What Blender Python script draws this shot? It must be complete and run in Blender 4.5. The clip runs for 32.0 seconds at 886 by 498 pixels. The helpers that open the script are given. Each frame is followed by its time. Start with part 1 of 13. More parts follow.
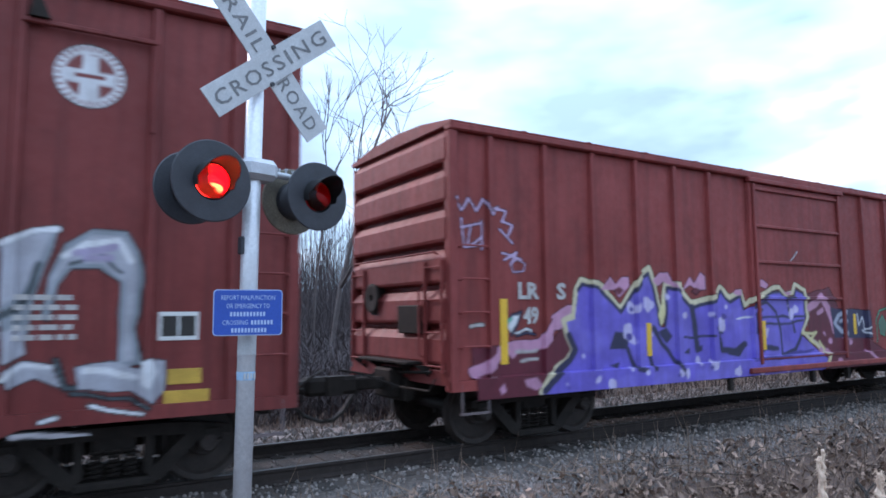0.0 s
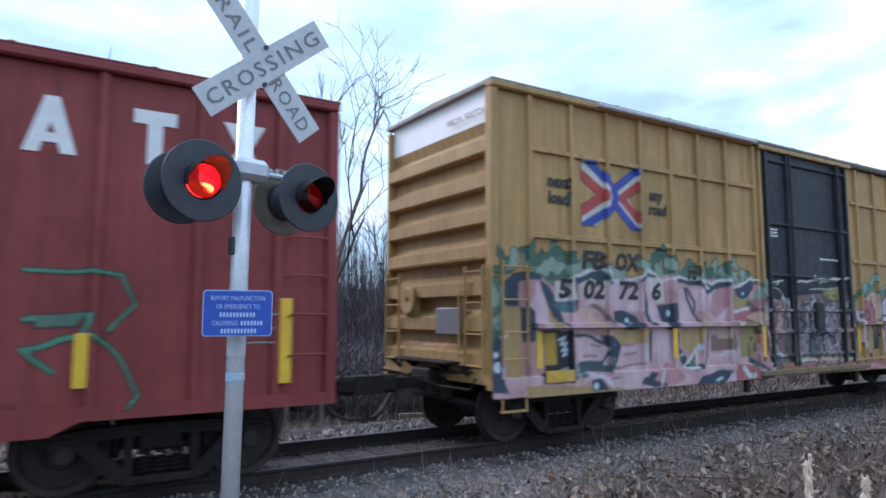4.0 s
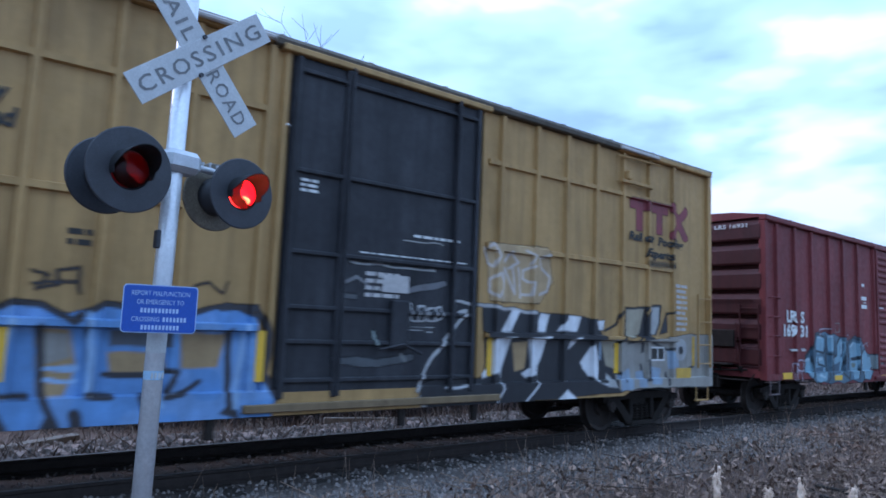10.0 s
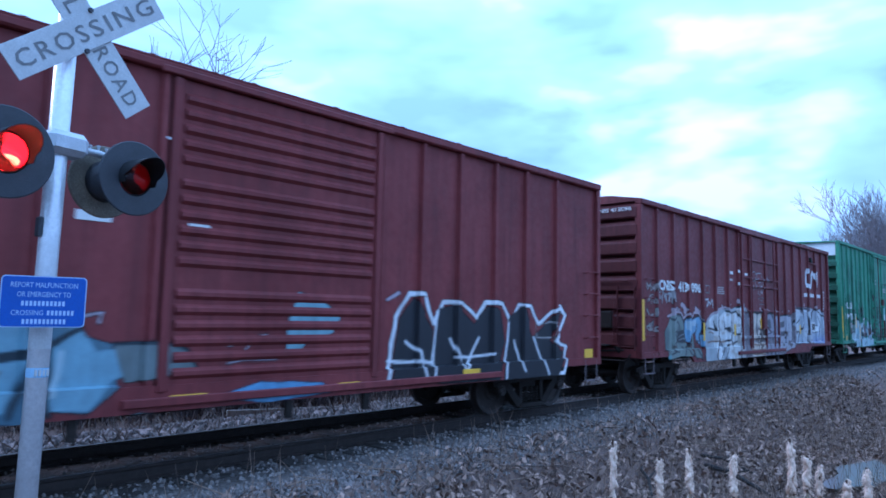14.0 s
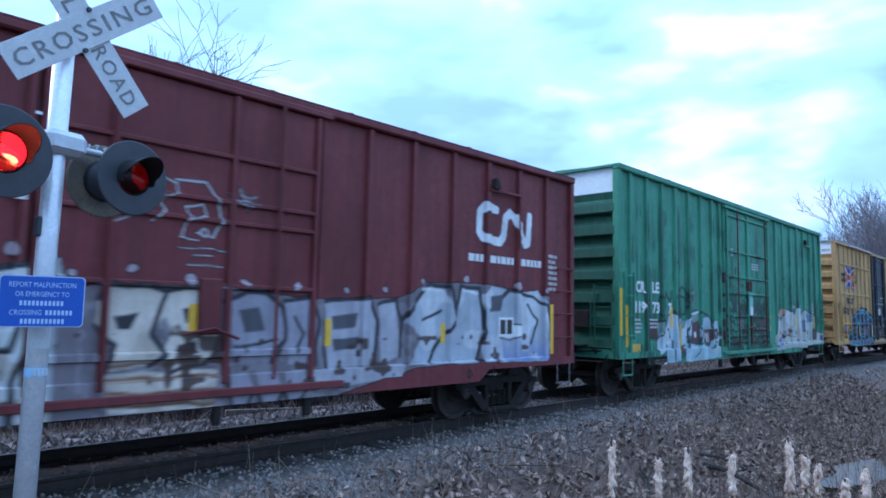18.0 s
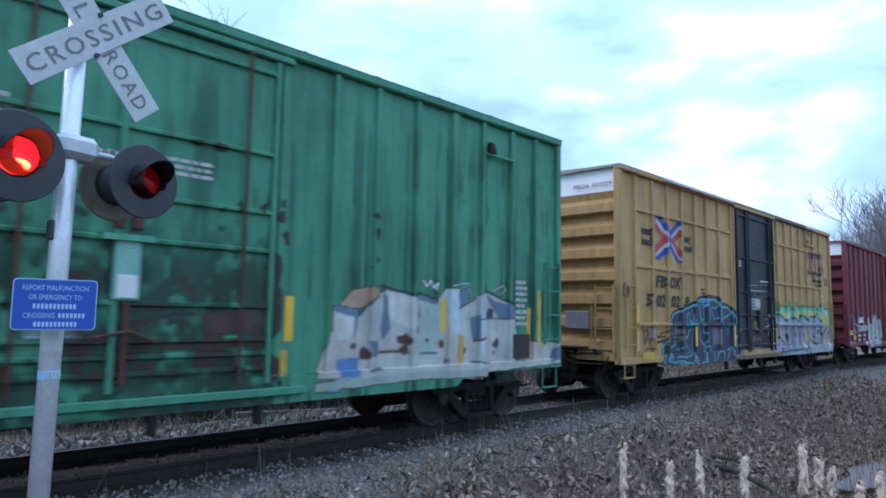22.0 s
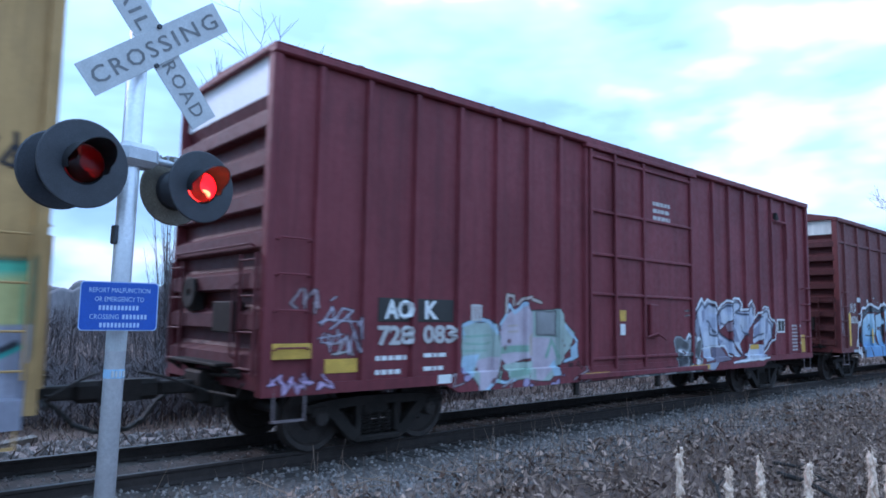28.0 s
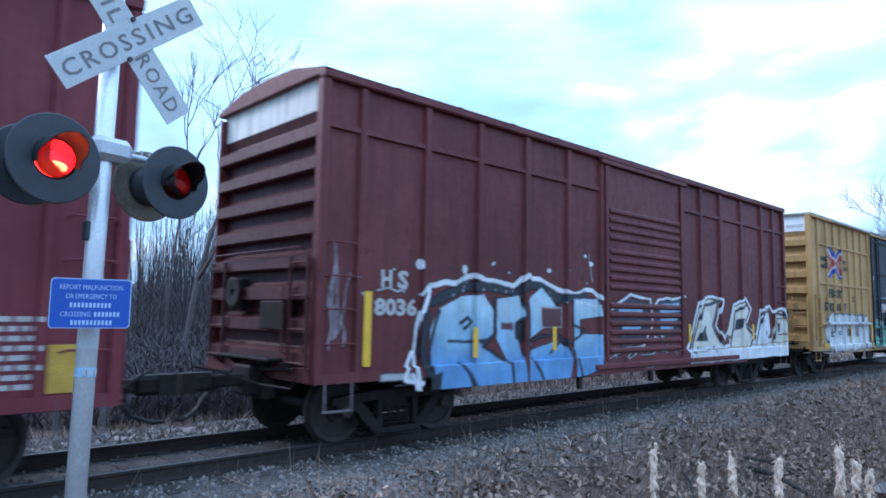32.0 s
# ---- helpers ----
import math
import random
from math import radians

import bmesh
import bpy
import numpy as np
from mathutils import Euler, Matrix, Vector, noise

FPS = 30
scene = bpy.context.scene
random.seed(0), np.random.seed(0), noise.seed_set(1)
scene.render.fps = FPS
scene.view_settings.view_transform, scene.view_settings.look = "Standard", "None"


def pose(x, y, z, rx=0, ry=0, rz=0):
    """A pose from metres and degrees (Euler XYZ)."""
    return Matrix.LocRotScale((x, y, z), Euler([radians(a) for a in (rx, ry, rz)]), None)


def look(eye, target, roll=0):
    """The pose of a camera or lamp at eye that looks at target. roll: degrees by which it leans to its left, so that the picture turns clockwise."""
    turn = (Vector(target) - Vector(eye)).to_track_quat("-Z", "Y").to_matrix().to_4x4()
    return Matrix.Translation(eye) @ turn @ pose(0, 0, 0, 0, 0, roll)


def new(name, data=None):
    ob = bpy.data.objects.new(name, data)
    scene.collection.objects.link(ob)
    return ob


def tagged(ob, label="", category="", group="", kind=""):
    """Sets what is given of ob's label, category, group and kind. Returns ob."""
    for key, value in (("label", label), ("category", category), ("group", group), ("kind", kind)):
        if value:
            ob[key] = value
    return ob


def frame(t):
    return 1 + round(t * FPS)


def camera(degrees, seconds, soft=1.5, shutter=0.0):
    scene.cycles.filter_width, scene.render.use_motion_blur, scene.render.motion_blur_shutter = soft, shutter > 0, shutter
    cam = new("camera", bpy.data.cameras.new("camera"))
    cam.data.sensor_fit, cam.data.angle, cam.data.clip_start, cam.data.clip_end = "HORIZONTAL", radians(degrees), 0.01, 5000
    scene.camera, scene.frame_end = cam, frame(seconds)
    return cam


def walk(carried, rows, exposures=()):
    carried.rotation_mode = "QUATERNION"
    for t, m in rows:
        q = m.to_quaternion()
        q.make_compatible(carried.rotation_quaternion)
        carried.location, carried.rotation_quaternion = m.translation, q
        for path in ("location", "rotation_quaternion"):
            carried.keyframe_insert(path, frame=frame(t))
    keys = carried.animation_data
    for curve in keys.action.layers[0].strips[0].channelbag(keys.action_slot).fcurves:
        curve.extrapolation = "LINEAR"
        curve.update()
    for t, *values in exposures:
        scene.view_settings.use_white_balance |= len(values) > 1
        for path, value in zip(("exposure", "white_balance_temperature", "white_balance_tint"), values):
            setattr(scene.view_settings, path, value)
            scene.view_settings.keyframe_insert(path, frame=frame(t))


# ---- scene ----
# ---------- camera ----------
EYE = (0.0, 0.0, 1.761)
# seconds, heading from the track's normal towards its far end, tilt, lean (degrees)
PATH = [
    (0, 31.75, 5.55, -0.41), (0.5, 31.86, 5.57, -0.35), (1, 32.28, 5.50, -0.23), (1.5, 32.24, 5.46, -0.21), (2, 32.16, 5.44, -0.10),
    (2.5, 32.21, 5.46, -0.05), (4.5, 32.61, 5.94, -0.02), (5, 32.74, 6.13, -0.23), (5.5, 32.79, 6.20, -0.38), (6, 32.53, 6.39, -0.37),
    (6.5, 31.61, 6.57, -0.27), (7, 30.34, 6.67, 0.05), (7.5, 29.82, 6.68, 0.35), (8, 30.11, 6.65, 0.34), (8.5, 30.39, 6.57, 0.69),
    (9, 33.58, 6.47, 0.70), (9.5, 36.99, 6.41, 1.42), (10, 38.17, 6.36, 2.30), (10.5, 39.11, 6.18, 2.66), (11, 40.76, 5.95, 2.34),
    (11.5, 42.38, 5.83, 2.01), (12, 44.02, 5.70, 1.65), (12.5, 45.36, 5.64, 1.33), (13, 46.23, 5.55, 1.16), (13.5, 46.17, 5.51, 1.21),
    (15.5, 46.84, 5.39, 0.89), (16, 47.10, 5.42, 0.85), (16.5, 47.08, 5.44, 0.87), (17, 46.92, 5.42, 0.94), (17.5, 46.53, 5.42, 1.16),
    (18, 46.32, 5.44, 1.14), (18.5, 46.07, 5.48, 1.07), (19, 46.03, 5.49, 1.13), (19.5, 45.75, 5.53, 1.19), (20, 45.64, 5.48, 1.23),
    (20.5, 45.50, 5.50, 1.26), (21, 45.42, 5.56, 1.00), (21.5, 45.29, 5.56, 1.16), (22, 45.50, 5.59, 0.99), (22.5, 45.49, 5.51, 1.28),
    (23, 45.76, 5.53, 0.91), (23.5, 45.66, 5.43, 1.03), (24, 44.69, 5.57, 0.80), (24.5, 41.92, 5.65, 0.94), (26.5, 40.01, 5.71, 1.14),
    (27, 40.54, 5.73, 0.96), (27.5, 40.87, 5.69, 0.98), (28, 41.21, 5.63, 0.99), (28.5, 41.50, 5.66, 0.95), (29, 41.85, 5.72, 0.94),
    (29.5, 42.11, 5.66, 1.11), (30, 42.47, 5.64, 1.01), (30.5, 42.60, 5.55, 1.13), (31, 42.84, 5.52, 1.02), (31.5, 42.92, 5.49, 0.98),
    (32, 43.15, 5.44, 0.99),
]


def heading(yaw, tilt, lean):
    a, e = radians(yaw), radians(tilt)
    way = Vector((math.sin(a) * math.cos(e), math.cos(a) * math.cos(e), math.sin(e)))
    return look(EYE, Vector(EYE) + way, lean)


EXPOSURES = [(0, 0.45, 6170, 35), (1.2, 0.38, 6050, 33), (2.2, 0.36, 6150, 35), (6, 0.35, 5950, 32), (9, 0.12, 5500, 34), (12, 0.07, 4950, 32), (13.2, 0.19, 4700, 32),
             (19, 0.27, 5200, 29), (22, 0.27, 5600, 30), (24, 0.10, 5550, 34), (27, 0.30, 5350, 32), (28, 0.34, 5250, 30), (30, 0.60, 5080, 30), (32, 0.50, 5350, 28)]
cam = camera(67.18, 32.0, soft=1.7, shutter=0.4)
walk(cam, [(t, heading(a, b, c)) for t, a, b, c in PATH], EXPOSURES)

# ---------- world and sun ----------
SUN_AZ, SUN_EL = -24.0, 30.0
world = bpy.data.worlds.new("sky")
scene.world = world
world.use_nodes = True


def build_sky():
    nt = world.node_tree
    nt.nodes.clear()
    N, K = nt.nodes.new, nt.links.new
    out, bg, sky = N("ShaderNodeOutputWorld"), N("ShaderNodeBackground"), N("ShaderNodeTexSky")
    sky.sky_type, sky.sun_disc = "NISHITA", False
    sky.sun_elevation, sky.sun_rotation = radians(SUN_EL), radians(SUN_AZ)
    sky.air_density, sky.dust_density = 1.0, 2.0
    co, mp, n1, n2 = N("ShaderNodeTexCoord"), N("ShaderNodeMapping"), N("ShaderNodeTexNoise"), N("ShaderNodeTexNoise")
    mp.inputs["Scale"].default_value = (1.0, 1.0, 2.6)
    mp.inputs["Location"].default_value = (0.35, 0.2, 0.1)
    n1.inputs["Scale"].default_value, n1.inputs["Detail"].default_value, n1.inputs["Roughness"].default_value = 2.1, 6.0, 0.52
    n2.inputs["Scale"].default_value, n2.inputs["Detail"].default_value = 4.2, 3.5
    K(co.outputs["Generated"], mp.inputs["Vector"])
    K(mp.outputs["Vector"], n1.inputs["Vector"])
    K(mp.outputs["Vector"], n2.inputs["Vector"])
    r1, r2 = N("ShaderNodeValToRGB"), N("ShaderNodeValToRGB")
    r1.color_ramp.elements[0].position, r1.color_ramp.elements[1].position = 0.12, 0.40
    e = r2.color_ramp.elements
    e[0].position, e[0].color = 0.36, (3.7, 6.2, 8.0, 1)
    e[1].position, e[1].color = 0.56, (5.7, 9.0, 10.2, 1)
    e2 = e.new(0.68)
    e2.color = (9.8, 11.4, 11.7, 1)
    K(n1.outputs["Fac"], r1.inputs["Fac"])
    K(n2.outputs["Fac"], r2.inputs["Fac"])
    mix = N("ShaderNodeMix")
    mix.data_type = "RGBA"
    K(r1.outputs["Color"], mix.inputs[0])
    K(sky.outputs["Color"], mix.inputs[6])
    K(r2.outputs["Color"], mix.inputs[7])
    # an overcast sky is brightest overhead
    sep, ma = N("ShaderNodeSeparateXYZ"), N("ShaderNodeMath")
    ma.operation = "MULTIPLY_ADD"
    ma.use_clamp = False
    K(co.outputs["Generated"], sep.inputs[0])
    K(sep.outputs["Z"], ma.inputs[0])
    ma.inputs[1].default_value, ma.inputs[2].default_value = 0.13, 0.075
    # and a little brighter towards the hidden sun
    dot, fall, both = N("ShaderNodeVectorMath"), N("ShaderNodeMath"), N("ShaderNodeMath")
    dot.operation, fall.operation, both.operation = "DOT_PRODUCT", "MULTIPLY_ADD", "MULTIPLY"
    K(co.outputs["Generated"], dot.inputs[0])
    dot.inputs[1].default_value = (math.sin(radians(SUN_AZ)), math.cos(radians(SUN_AZ)), 0)
    K(dot.outputs["Value"], fall.inputs[0])
    fall.inputs[1].default_value, fall.inputs[2].default_value = 0.05, 0.97
    K(ma.outputs[0], both.inputs[0])
    K(fall.outputs[0], both.inputs[1])
    K(mix.outputs[2], bg.inputs["Color"])
    K(both.outputs[0], bg.inputs["Strength"])
    K(bg.outputs["Background"], out.inputs["Surface"])


build_sky()
sun = new("sun", bpy.data.lights.new("sun", "SUN"))
sun.data.energy, sun.data.angle, sun.data.color = 1.3, radians(16), (1.0, 0.86, 0.72)
sun.matrix_world = look((0, 0, 0), (-math.sin(radians(SUN_AZ)) * math.cos(radians(SUN_EL)), -math.cos(radians(SUN_AZ)) * math.cos(radians(SUN_EL)), -math.sin(radians(SUN_EL))))

# ---------- mesh helpers ----------


class MB:
    """A growing list of vertices and faces."""

    def __init__(self):
        self.v, self.f = [], []

    def add(self, verts, faces):
        k = len(self.v)
        self.v += verts
        self.f += [tuple(i + k for i in f) for f in faces]
        return self

    def box(self, x0, x1, y0, y1, z0, z1, c=0.0):
        if c <= 0:
            v = [(x, y, z) for x in (x0, x1) for y in (y0, y1) for z in (z0, z1)]
            return self.add(v, [(0, 1, 3, 2), (4, 6, 7, 5), (0, 4, 5, 1), (2, 3, 7, 6), (0, 2, 6, 4), (1, 5, 7, 3)])
        lo, hi = (x0, y0, z0), (x1, y1, z1)
        c = min(c, 0.45 * min(abs(x1 - x0), abs(y1 - y0), abs(z1 - z0)))
        v, idx = [], {}
        for s in range(8):
            sg = [(s >> a) & 1 for a in range(3)]
            for a in range(3):
                p = [(hi[b] if sg[b] else lo[b]) + (0 if b == a else (-c if sg[b] else c)) for b in range(3)]
                idx[s, a] = len(v)
                v.append(tuple(p))
        fs = []
        for a in range(3):
            b, d = (a + 1) % 3, (a + 2) % 3
            for side in (0, 1):
                o = [(side << a) | (i << b) | (j << d) for i, j in ((0, 0), (1, 0), (1, 1), (0, 1))]
                q = [idx[s, a] for s in o]
                fs.append(tuple(q if side else q[::-1]))
            for i in (0, 1):
                for j in (0, 1):
                    s0 = (i << b) | (j << d)
                    s1 = s0 | (1 << a)
                    q = [idx[s0, b], idx[s1, b], idx[s1, d], idx[s0, d]]
                    fs.append(tuple(q if i == j else q[::-1]))
        for s in range(8):
            fs.append(tuple(idx[s, a] for a in range(3)))
        return self.add(v, fs)

    def prism(self, poly, axis, a0, a1):
        n = len(poly)
        put = {"x": lambda p, a: (a, p[0], p[1]), "y": lambda p, a: (p[0], a, p[1]), "z": lambda p, a: (p[0], p[1], a)}[axis]
        v = [put(p, a0) for p in poly] + [put(p, a1) for p in poly]
        return self.add(v, [tuple(range(n))[::-1], tuple(range(n, 2 * n))] + [(i, (i + 1) % n, n + (i + 1) % n, n + i) for i in range(n)])

    def lathe(self, prof, axis="y", at=(0, 0, 0), n=24, close=True):
        v, fs = [], []
        for r, h in prof:
            for i in range(n):
                a = 2 * math.pi * i / n
                p, q = r * math.cos(a), r * math.sin(a)
                w = {"x": (h, p, q), "y": (p, h, q), "z": (p, q, h)}[axis]
                v.append((at[0] + w[0], at[1] + w[1], at[2] + w[2]))
        for j in range(len(prof) - 1):
            for i in range(n):
                k = (i + 1) % n
                fs.append((j * n + i, j * n + k, (j + 1) * n + k, (j + 1) * n + i))
        if close:
            fs.append(tuple(range(n))[::-1])
            fs.append(tuple(range((len(prof) - 1) * n, len(prof) * n)))
        return self.add(v, fs)

    def tube(self, pts, r, n=6, r1=None):
        v, fs = [], []
        m = len(pts)
        for j, p in enumerate(pts):
            p = Vector(p)
            d = (Vector(pts[min(j + 1, m - 1)]) - Vector(pts[max(j - 1, 0)])).normalized()
            s = d.cross(Vector((0.31, 0.22, 0.92))) if abs(d.z) < 0.8 else d.cross(Vector((1, 0.1, 0)))
            s.normalize()
            t = d.cross(s)
            rr = r if r1 is None else r + (r1 - r) * j / max(1, m - 1)
            for i in range(n):
                a = 2 * math.pi * i / n
                q = p + rr * (math.cos(a) * s + math.sin(a) * t)
                v.append(tuple(q))
        for j in range(m - 1):
            for i in range(n):
                k = (i + 1) % n
                fs.append((j * n + i, j * n + k, (j + 1) * n + k, (j + 1) * n + i))
        fs.append(tuple(range(n))[::-1])
        fs.append(tuple(range((m - 1) * n, m * n)))
        return self.add(v, fs)

    def mesh(self, name, material, smooth=False):
        me = bpy.data.meshes.new(name)
        me.from_pydata(self.v, [], self.f)
        me.materials.append(material)
        if smooth:
            me.shade_smooth()
        return me


def part(name, mb, material, parent, label="", smooth=False):
    """One mesh object under a thing or under a part."""
    me = mb if isinstance(mb, bpy.types.Mesh) else mb.mesh(name, material, smooth)
    ob = new(name, me)
    ob.parent = parent
    return tagged(ob, label)


def thing(name, m, label, category, group="", kind=""):
    ob = new(name)
    ob.empty_display_size = 0.2
    ob.matrix_basis = m
    return tagged(ob, label, category, group, kind)


def text_mesh(words, size, material, bold=0.0, width=None, slant=0.0, spacing=1.0):
    cu = bpy.data.curves.new("lettering", "FONT")
    cu.body, cu.size, cu.offset, cu.shear, cu.space_character = words, size, bold, slant, spacing
    cu.align_x, cu.align_y, cu.resolution_u = "LEFT", "BOTTOM_BASELINE", 2
    ob = new("lettering", cu)
    me = bpy.data.meshes.new_from_object(ob.evaluated_get(bpy.context.evaluated_depsgraph_get()))
    bpy.data.objects.remove(ob)
    xs = np.empty(len(me.vertices) * 3)
    me.vertices.foreach_get("co", xs)
    xs = xs.reshape(-1, 3)
    w = xs[:, 0].max() - xs[:, 0].min()
    xs[:, 0] -= xs[:, 0].min()
    if width:
        xs[:, 0] *= width / w
    # stands upright: letters run along x, up along z
    xs = np.stack([xs[:, 0], np.zeros(len(xs)), xs[:, 1]], 1)
    me.vertices.foreach_set("co", xs.ravel())
    me.materials.clear()
    me.materials.append(material)
    me.update()
    return me


# ---------- materials ----------


class Nodes:
    def __init__(self, name):
        self.m = bpy.data.materials.new(name)
        self.m.use_nodes = True
        self.t = self.m.node_tree
        self.b = self.t.nodes["Principled BSDF"]

    def n(self, kind, **props):
        x = self.t.nodes.new(kind)
        for k, v in props.items():
            x.inputs[k.replace("_", " ")].default_value = v
        return x

    def k(self, a, b):
        self.t.links.new(a, b)

    def coords(self, scale=(1, 1, 1), shift=(0, 0, 0), space="Object"):
        c = self.n("ShaderNodeTexCoord")
        m = self.n("ShaderNodeMapping", Scale=scale, Location=shift)
        self.k(c.outputs[space], m.inputs["Vector"])
        return m.outputs["Vector"]

    def noise(self, vec, scale, detail=4.0, rough=0.6):
        x = self.n("ShaderNodeTexNoise", Scale=scale, Detail=detail, Roughness=rough)
        self.k(vec, x.inputs["Vector"])
        return x.outputs["Fac"]

    def ramp(self, fac, a, b, ca=(0, 0, 0, 1), cb=(1, 1, 1, 1)):
        x = self.n("ShaderNodeValToRGB")
        e = x.color_ramp.elements
        e[0].position, e[0].color, e[1].position, e[1].color = a, ca, b, cb
        self.k(fac, x.inputs["Fac"])
        return x.outputs["Color"]

    def mix(self, fac, a, b, mode="MIX"):
        x = self.n("ShaderNodeMix")
        x.data_type, x.blend_type = "RGBA", mode
        for s, v in ((0, fac), (6, a), (7, b)):
            if isinstance(v, (int, float)):
                x.inputs[s].default_value = v
            elif isinstance(v, tuple):
                x.inputs[s].default_value = (*v[:3], 1)
            else:
                self.k(v, x.inputs[s])
        return x.outputs[2]

    def bump(self, height, strength=0.3, dist=0.01):
        x = self.n("ShaderNodeBump", Strength=strength, Distance=dist)
        self.k(height, x.inputs["Height"])
        self.k(x.outputs["Normal"], self.b.inputs["Normal"])

    def finish(self, color, rough=0.6, metal=0.0):
        if isinstance(color, tuple):
            self.b.inputs["Base Color"].default_value = (*color[:3], 1)
        else:
            self.k(color, self.b.inputs["Base Color"])
        if isinstance(rough, (int, float)):
            self.b.inputs["Roughness"].default_value = rough
        else:
            self.k(rough, self.b.inputs["Roughness"])
        self.b.inputs["Metallic"].default_value = metal
        return self.m


def dull(c, f):
    return tuple(min(1.0, x * f) for x in c)


def plain_mat(name, color, rough=0.6, metal=0.0, vary=0.25, scale=3.0, bump=0.15, space="Object"):
    """Colour with stains and grain at two scales."""
    g = Nodes(name)
    v = g.coords(space=space)
    a, b = g.noise(v, scale, 5), g.noise(v, scale * 14, 3)
    col = g.mix(g.ramp(a, 0.3, 0.7), dull(color, 1 - vary), dull(color, 1 + vary))
    col = g.mix(g.ramp(b, 0.35, 0.75), col, dull(color, 1 - vary * 1.2))
    g.bump(b, bump, 0.01)
    return g.finish(col, rough, metal)


def car_paint(name, color, seed, rust=0.5, fade=0.2, rough=0.55):
    """Weathered freight car paint: chalky patches, runs of dirt, spots of rust."""
    g = Nodes(name)
    v = g.coords(shift=(seed * 7.3, seed * 3.1, seed))
    run = g.noise(g.coords((5.0, 5.0, 0.28), (seed * 5.1, 0, seed)), 1.6, 5, 0.65)
    big, fine = g.noise(v, 0.7, 5), g.noise(v, 9.0, 5, 0.7)
    pale = tuple(min(1, c * (1 + fade) + 0.05 * fade) for c in color)
    col = g.mix(g.ramp(big, 0.3, 0.7), dull(color, 0.86), pale)
    col = g.mix(g.mix(0.35, g.ramp(run, 0.44, 0.70), (0, 0, 0)), col, tuple(0.5 * c + 0.005 for c in color))
    # random blotches of soot
    soot = g.ramp(g.noise(g.coords((1.0, 1.0, 0.7), (seed, seed * 2, 3 * seed)), 0.9, 7, 0.75), 0.50, 0.66)
    col = g.mix(g.mix(0.45, (0, 0, 0), soot), col, tuple(0.42 * c + 0.004 for c in color))
    spot = g.ramp(g.noise(v, 3.2, 8, 0.72), 0.655 - 0.05 * rust, 0.74)
    col = g.mix(g.mix(0.3 + 0.5 * rust, (0, 0, 0), spot), col, (0.055, 0.026, 0.016))
    col = g.mix(g.ramp(fine, 0.4, 0.8, (0, 0, 0, 1), (0.3, 0.3, 0.3, 1)), col, dull(color, 0.7))
    g.bump(big, 0.25, 0.03)
    g.b.inputs["Specular IOR Level"].default_value = 0.3
    return g.finish(col, g.ramp(fine, 0.3, 0.8, (rough - 0.1,) * 3 + (1,), (rough + 0.2,) * 3 + (1,)))


def sprayed_mat():
    """Spray paint that takes its colour from the mesh, thinning at its edges."""
    g = Nodes("spray_paint")
    at = g.n("ShaderNodeAttribute")
    at.attribute_name = "paint"
    v = g.coords()
    wear = g.ramp(g.noise(v, 2.2, 6, 0.7), 0.35, 0.75, (0.70, 0.68, 0.67, 1), (1.05, 1.05, 1.05, 1))
    run = g.ramp(g.noise(g.coords((5, 5, 0.3)), 1.6, 5, 0.65), 0.42, 0.75, (1, 1, 1, 1), (0.78, 0.76, 0.74, 1))
    col = g.mix(1.0, g.mix(1.0, at.outputs["Color"], wear, "MULTIPLY"), run, "MULTIPLY")
    g.finish(col, 0.5)
    tr, mx = g.n("ShaderNodeBsdfTransparent"), g.n("ShaderNodeMixShader")
    out = g.t.nodes["Material Output"]
    g.k(at.outputs["Alpha"], mx.inputs[0])
    g.k(tr.outputs[0], mx.inputs[1])
    g.k(g.b.outputs[0], mx.inputs[2])
    g.k(mx.outputs[0], out.inputs["Surface"])
    return g.m


def glow_mat(name, color, strength):
    g = Nodes(name)
    g.b.inputs["Emission Color"].default_value = (*color, 1)
    g.b.inputs["Emission Strength"].default_value = strength
    return g.finish(dull(color, 0.4), 0.4)


STEEL = plain_mat("dark_steel", (0.032, 0.025, 0.021), 0.7, 0.15, 0.4, 6.0)
STEEL.node_tree.nodes["Principled BSDF"].inputs["Specular IOR Level"].default_value = 0.2
WHEEL = plain_mat("wheel_steel", (0.045, 0.032, 0.026), 0.65, 0.2, 0.4, 8.0)
RAIL_TOP = plain_mat("polished_rail", (0.10, 0.095, 0.09), 0.6, 0.6, 0.15, 5.0)
RAIL_SIDE = plain_mat("rusty_rail", (0.038, 0.026, 0.021), 0.85, 0.1, 0.4, 9.0)
WOOD = plain_mat("creosoted_tie", (0.040, 0.032, 0.027), 0.9, 0.0, 0.4, 7.0, 0.4)
WHITE = plain_mat("white_lettering", (0.72, 0.72, 0.70), 0.55, 0.0, 0.12, 4.0)
BLACK = plain_mat("black_lettering", (0.030, 0.026, 0.022), 0.6, 0.0, 0.3, 4.0)
YELLOW = plain_mat("yellow_reflector", (0.80, 0.47, 0.03), 0.4, 0.0, 0.15, 4.0)
AMBER = plain_mat("amber_placard", (0.60, 0.36, 0.05), 0.5, 0.0, 0.25, 6.0)
GREY = plain_mat("grey_panel", (0.20, 0.20, 0.21), 0.5, 0.2, 0.2, 4.0)
PALE = plain_mat("pale_stencil", (0.50, 0.47, 0.45), 0.6, 0.0, 0.25, 9.0)
SPRAY = sprayed_mat()
# ---------- freight cars ----------
TRACK_Y, HALF, SHEET = 8.487, 1.495, 1.435
WHEEL_R = 0.435


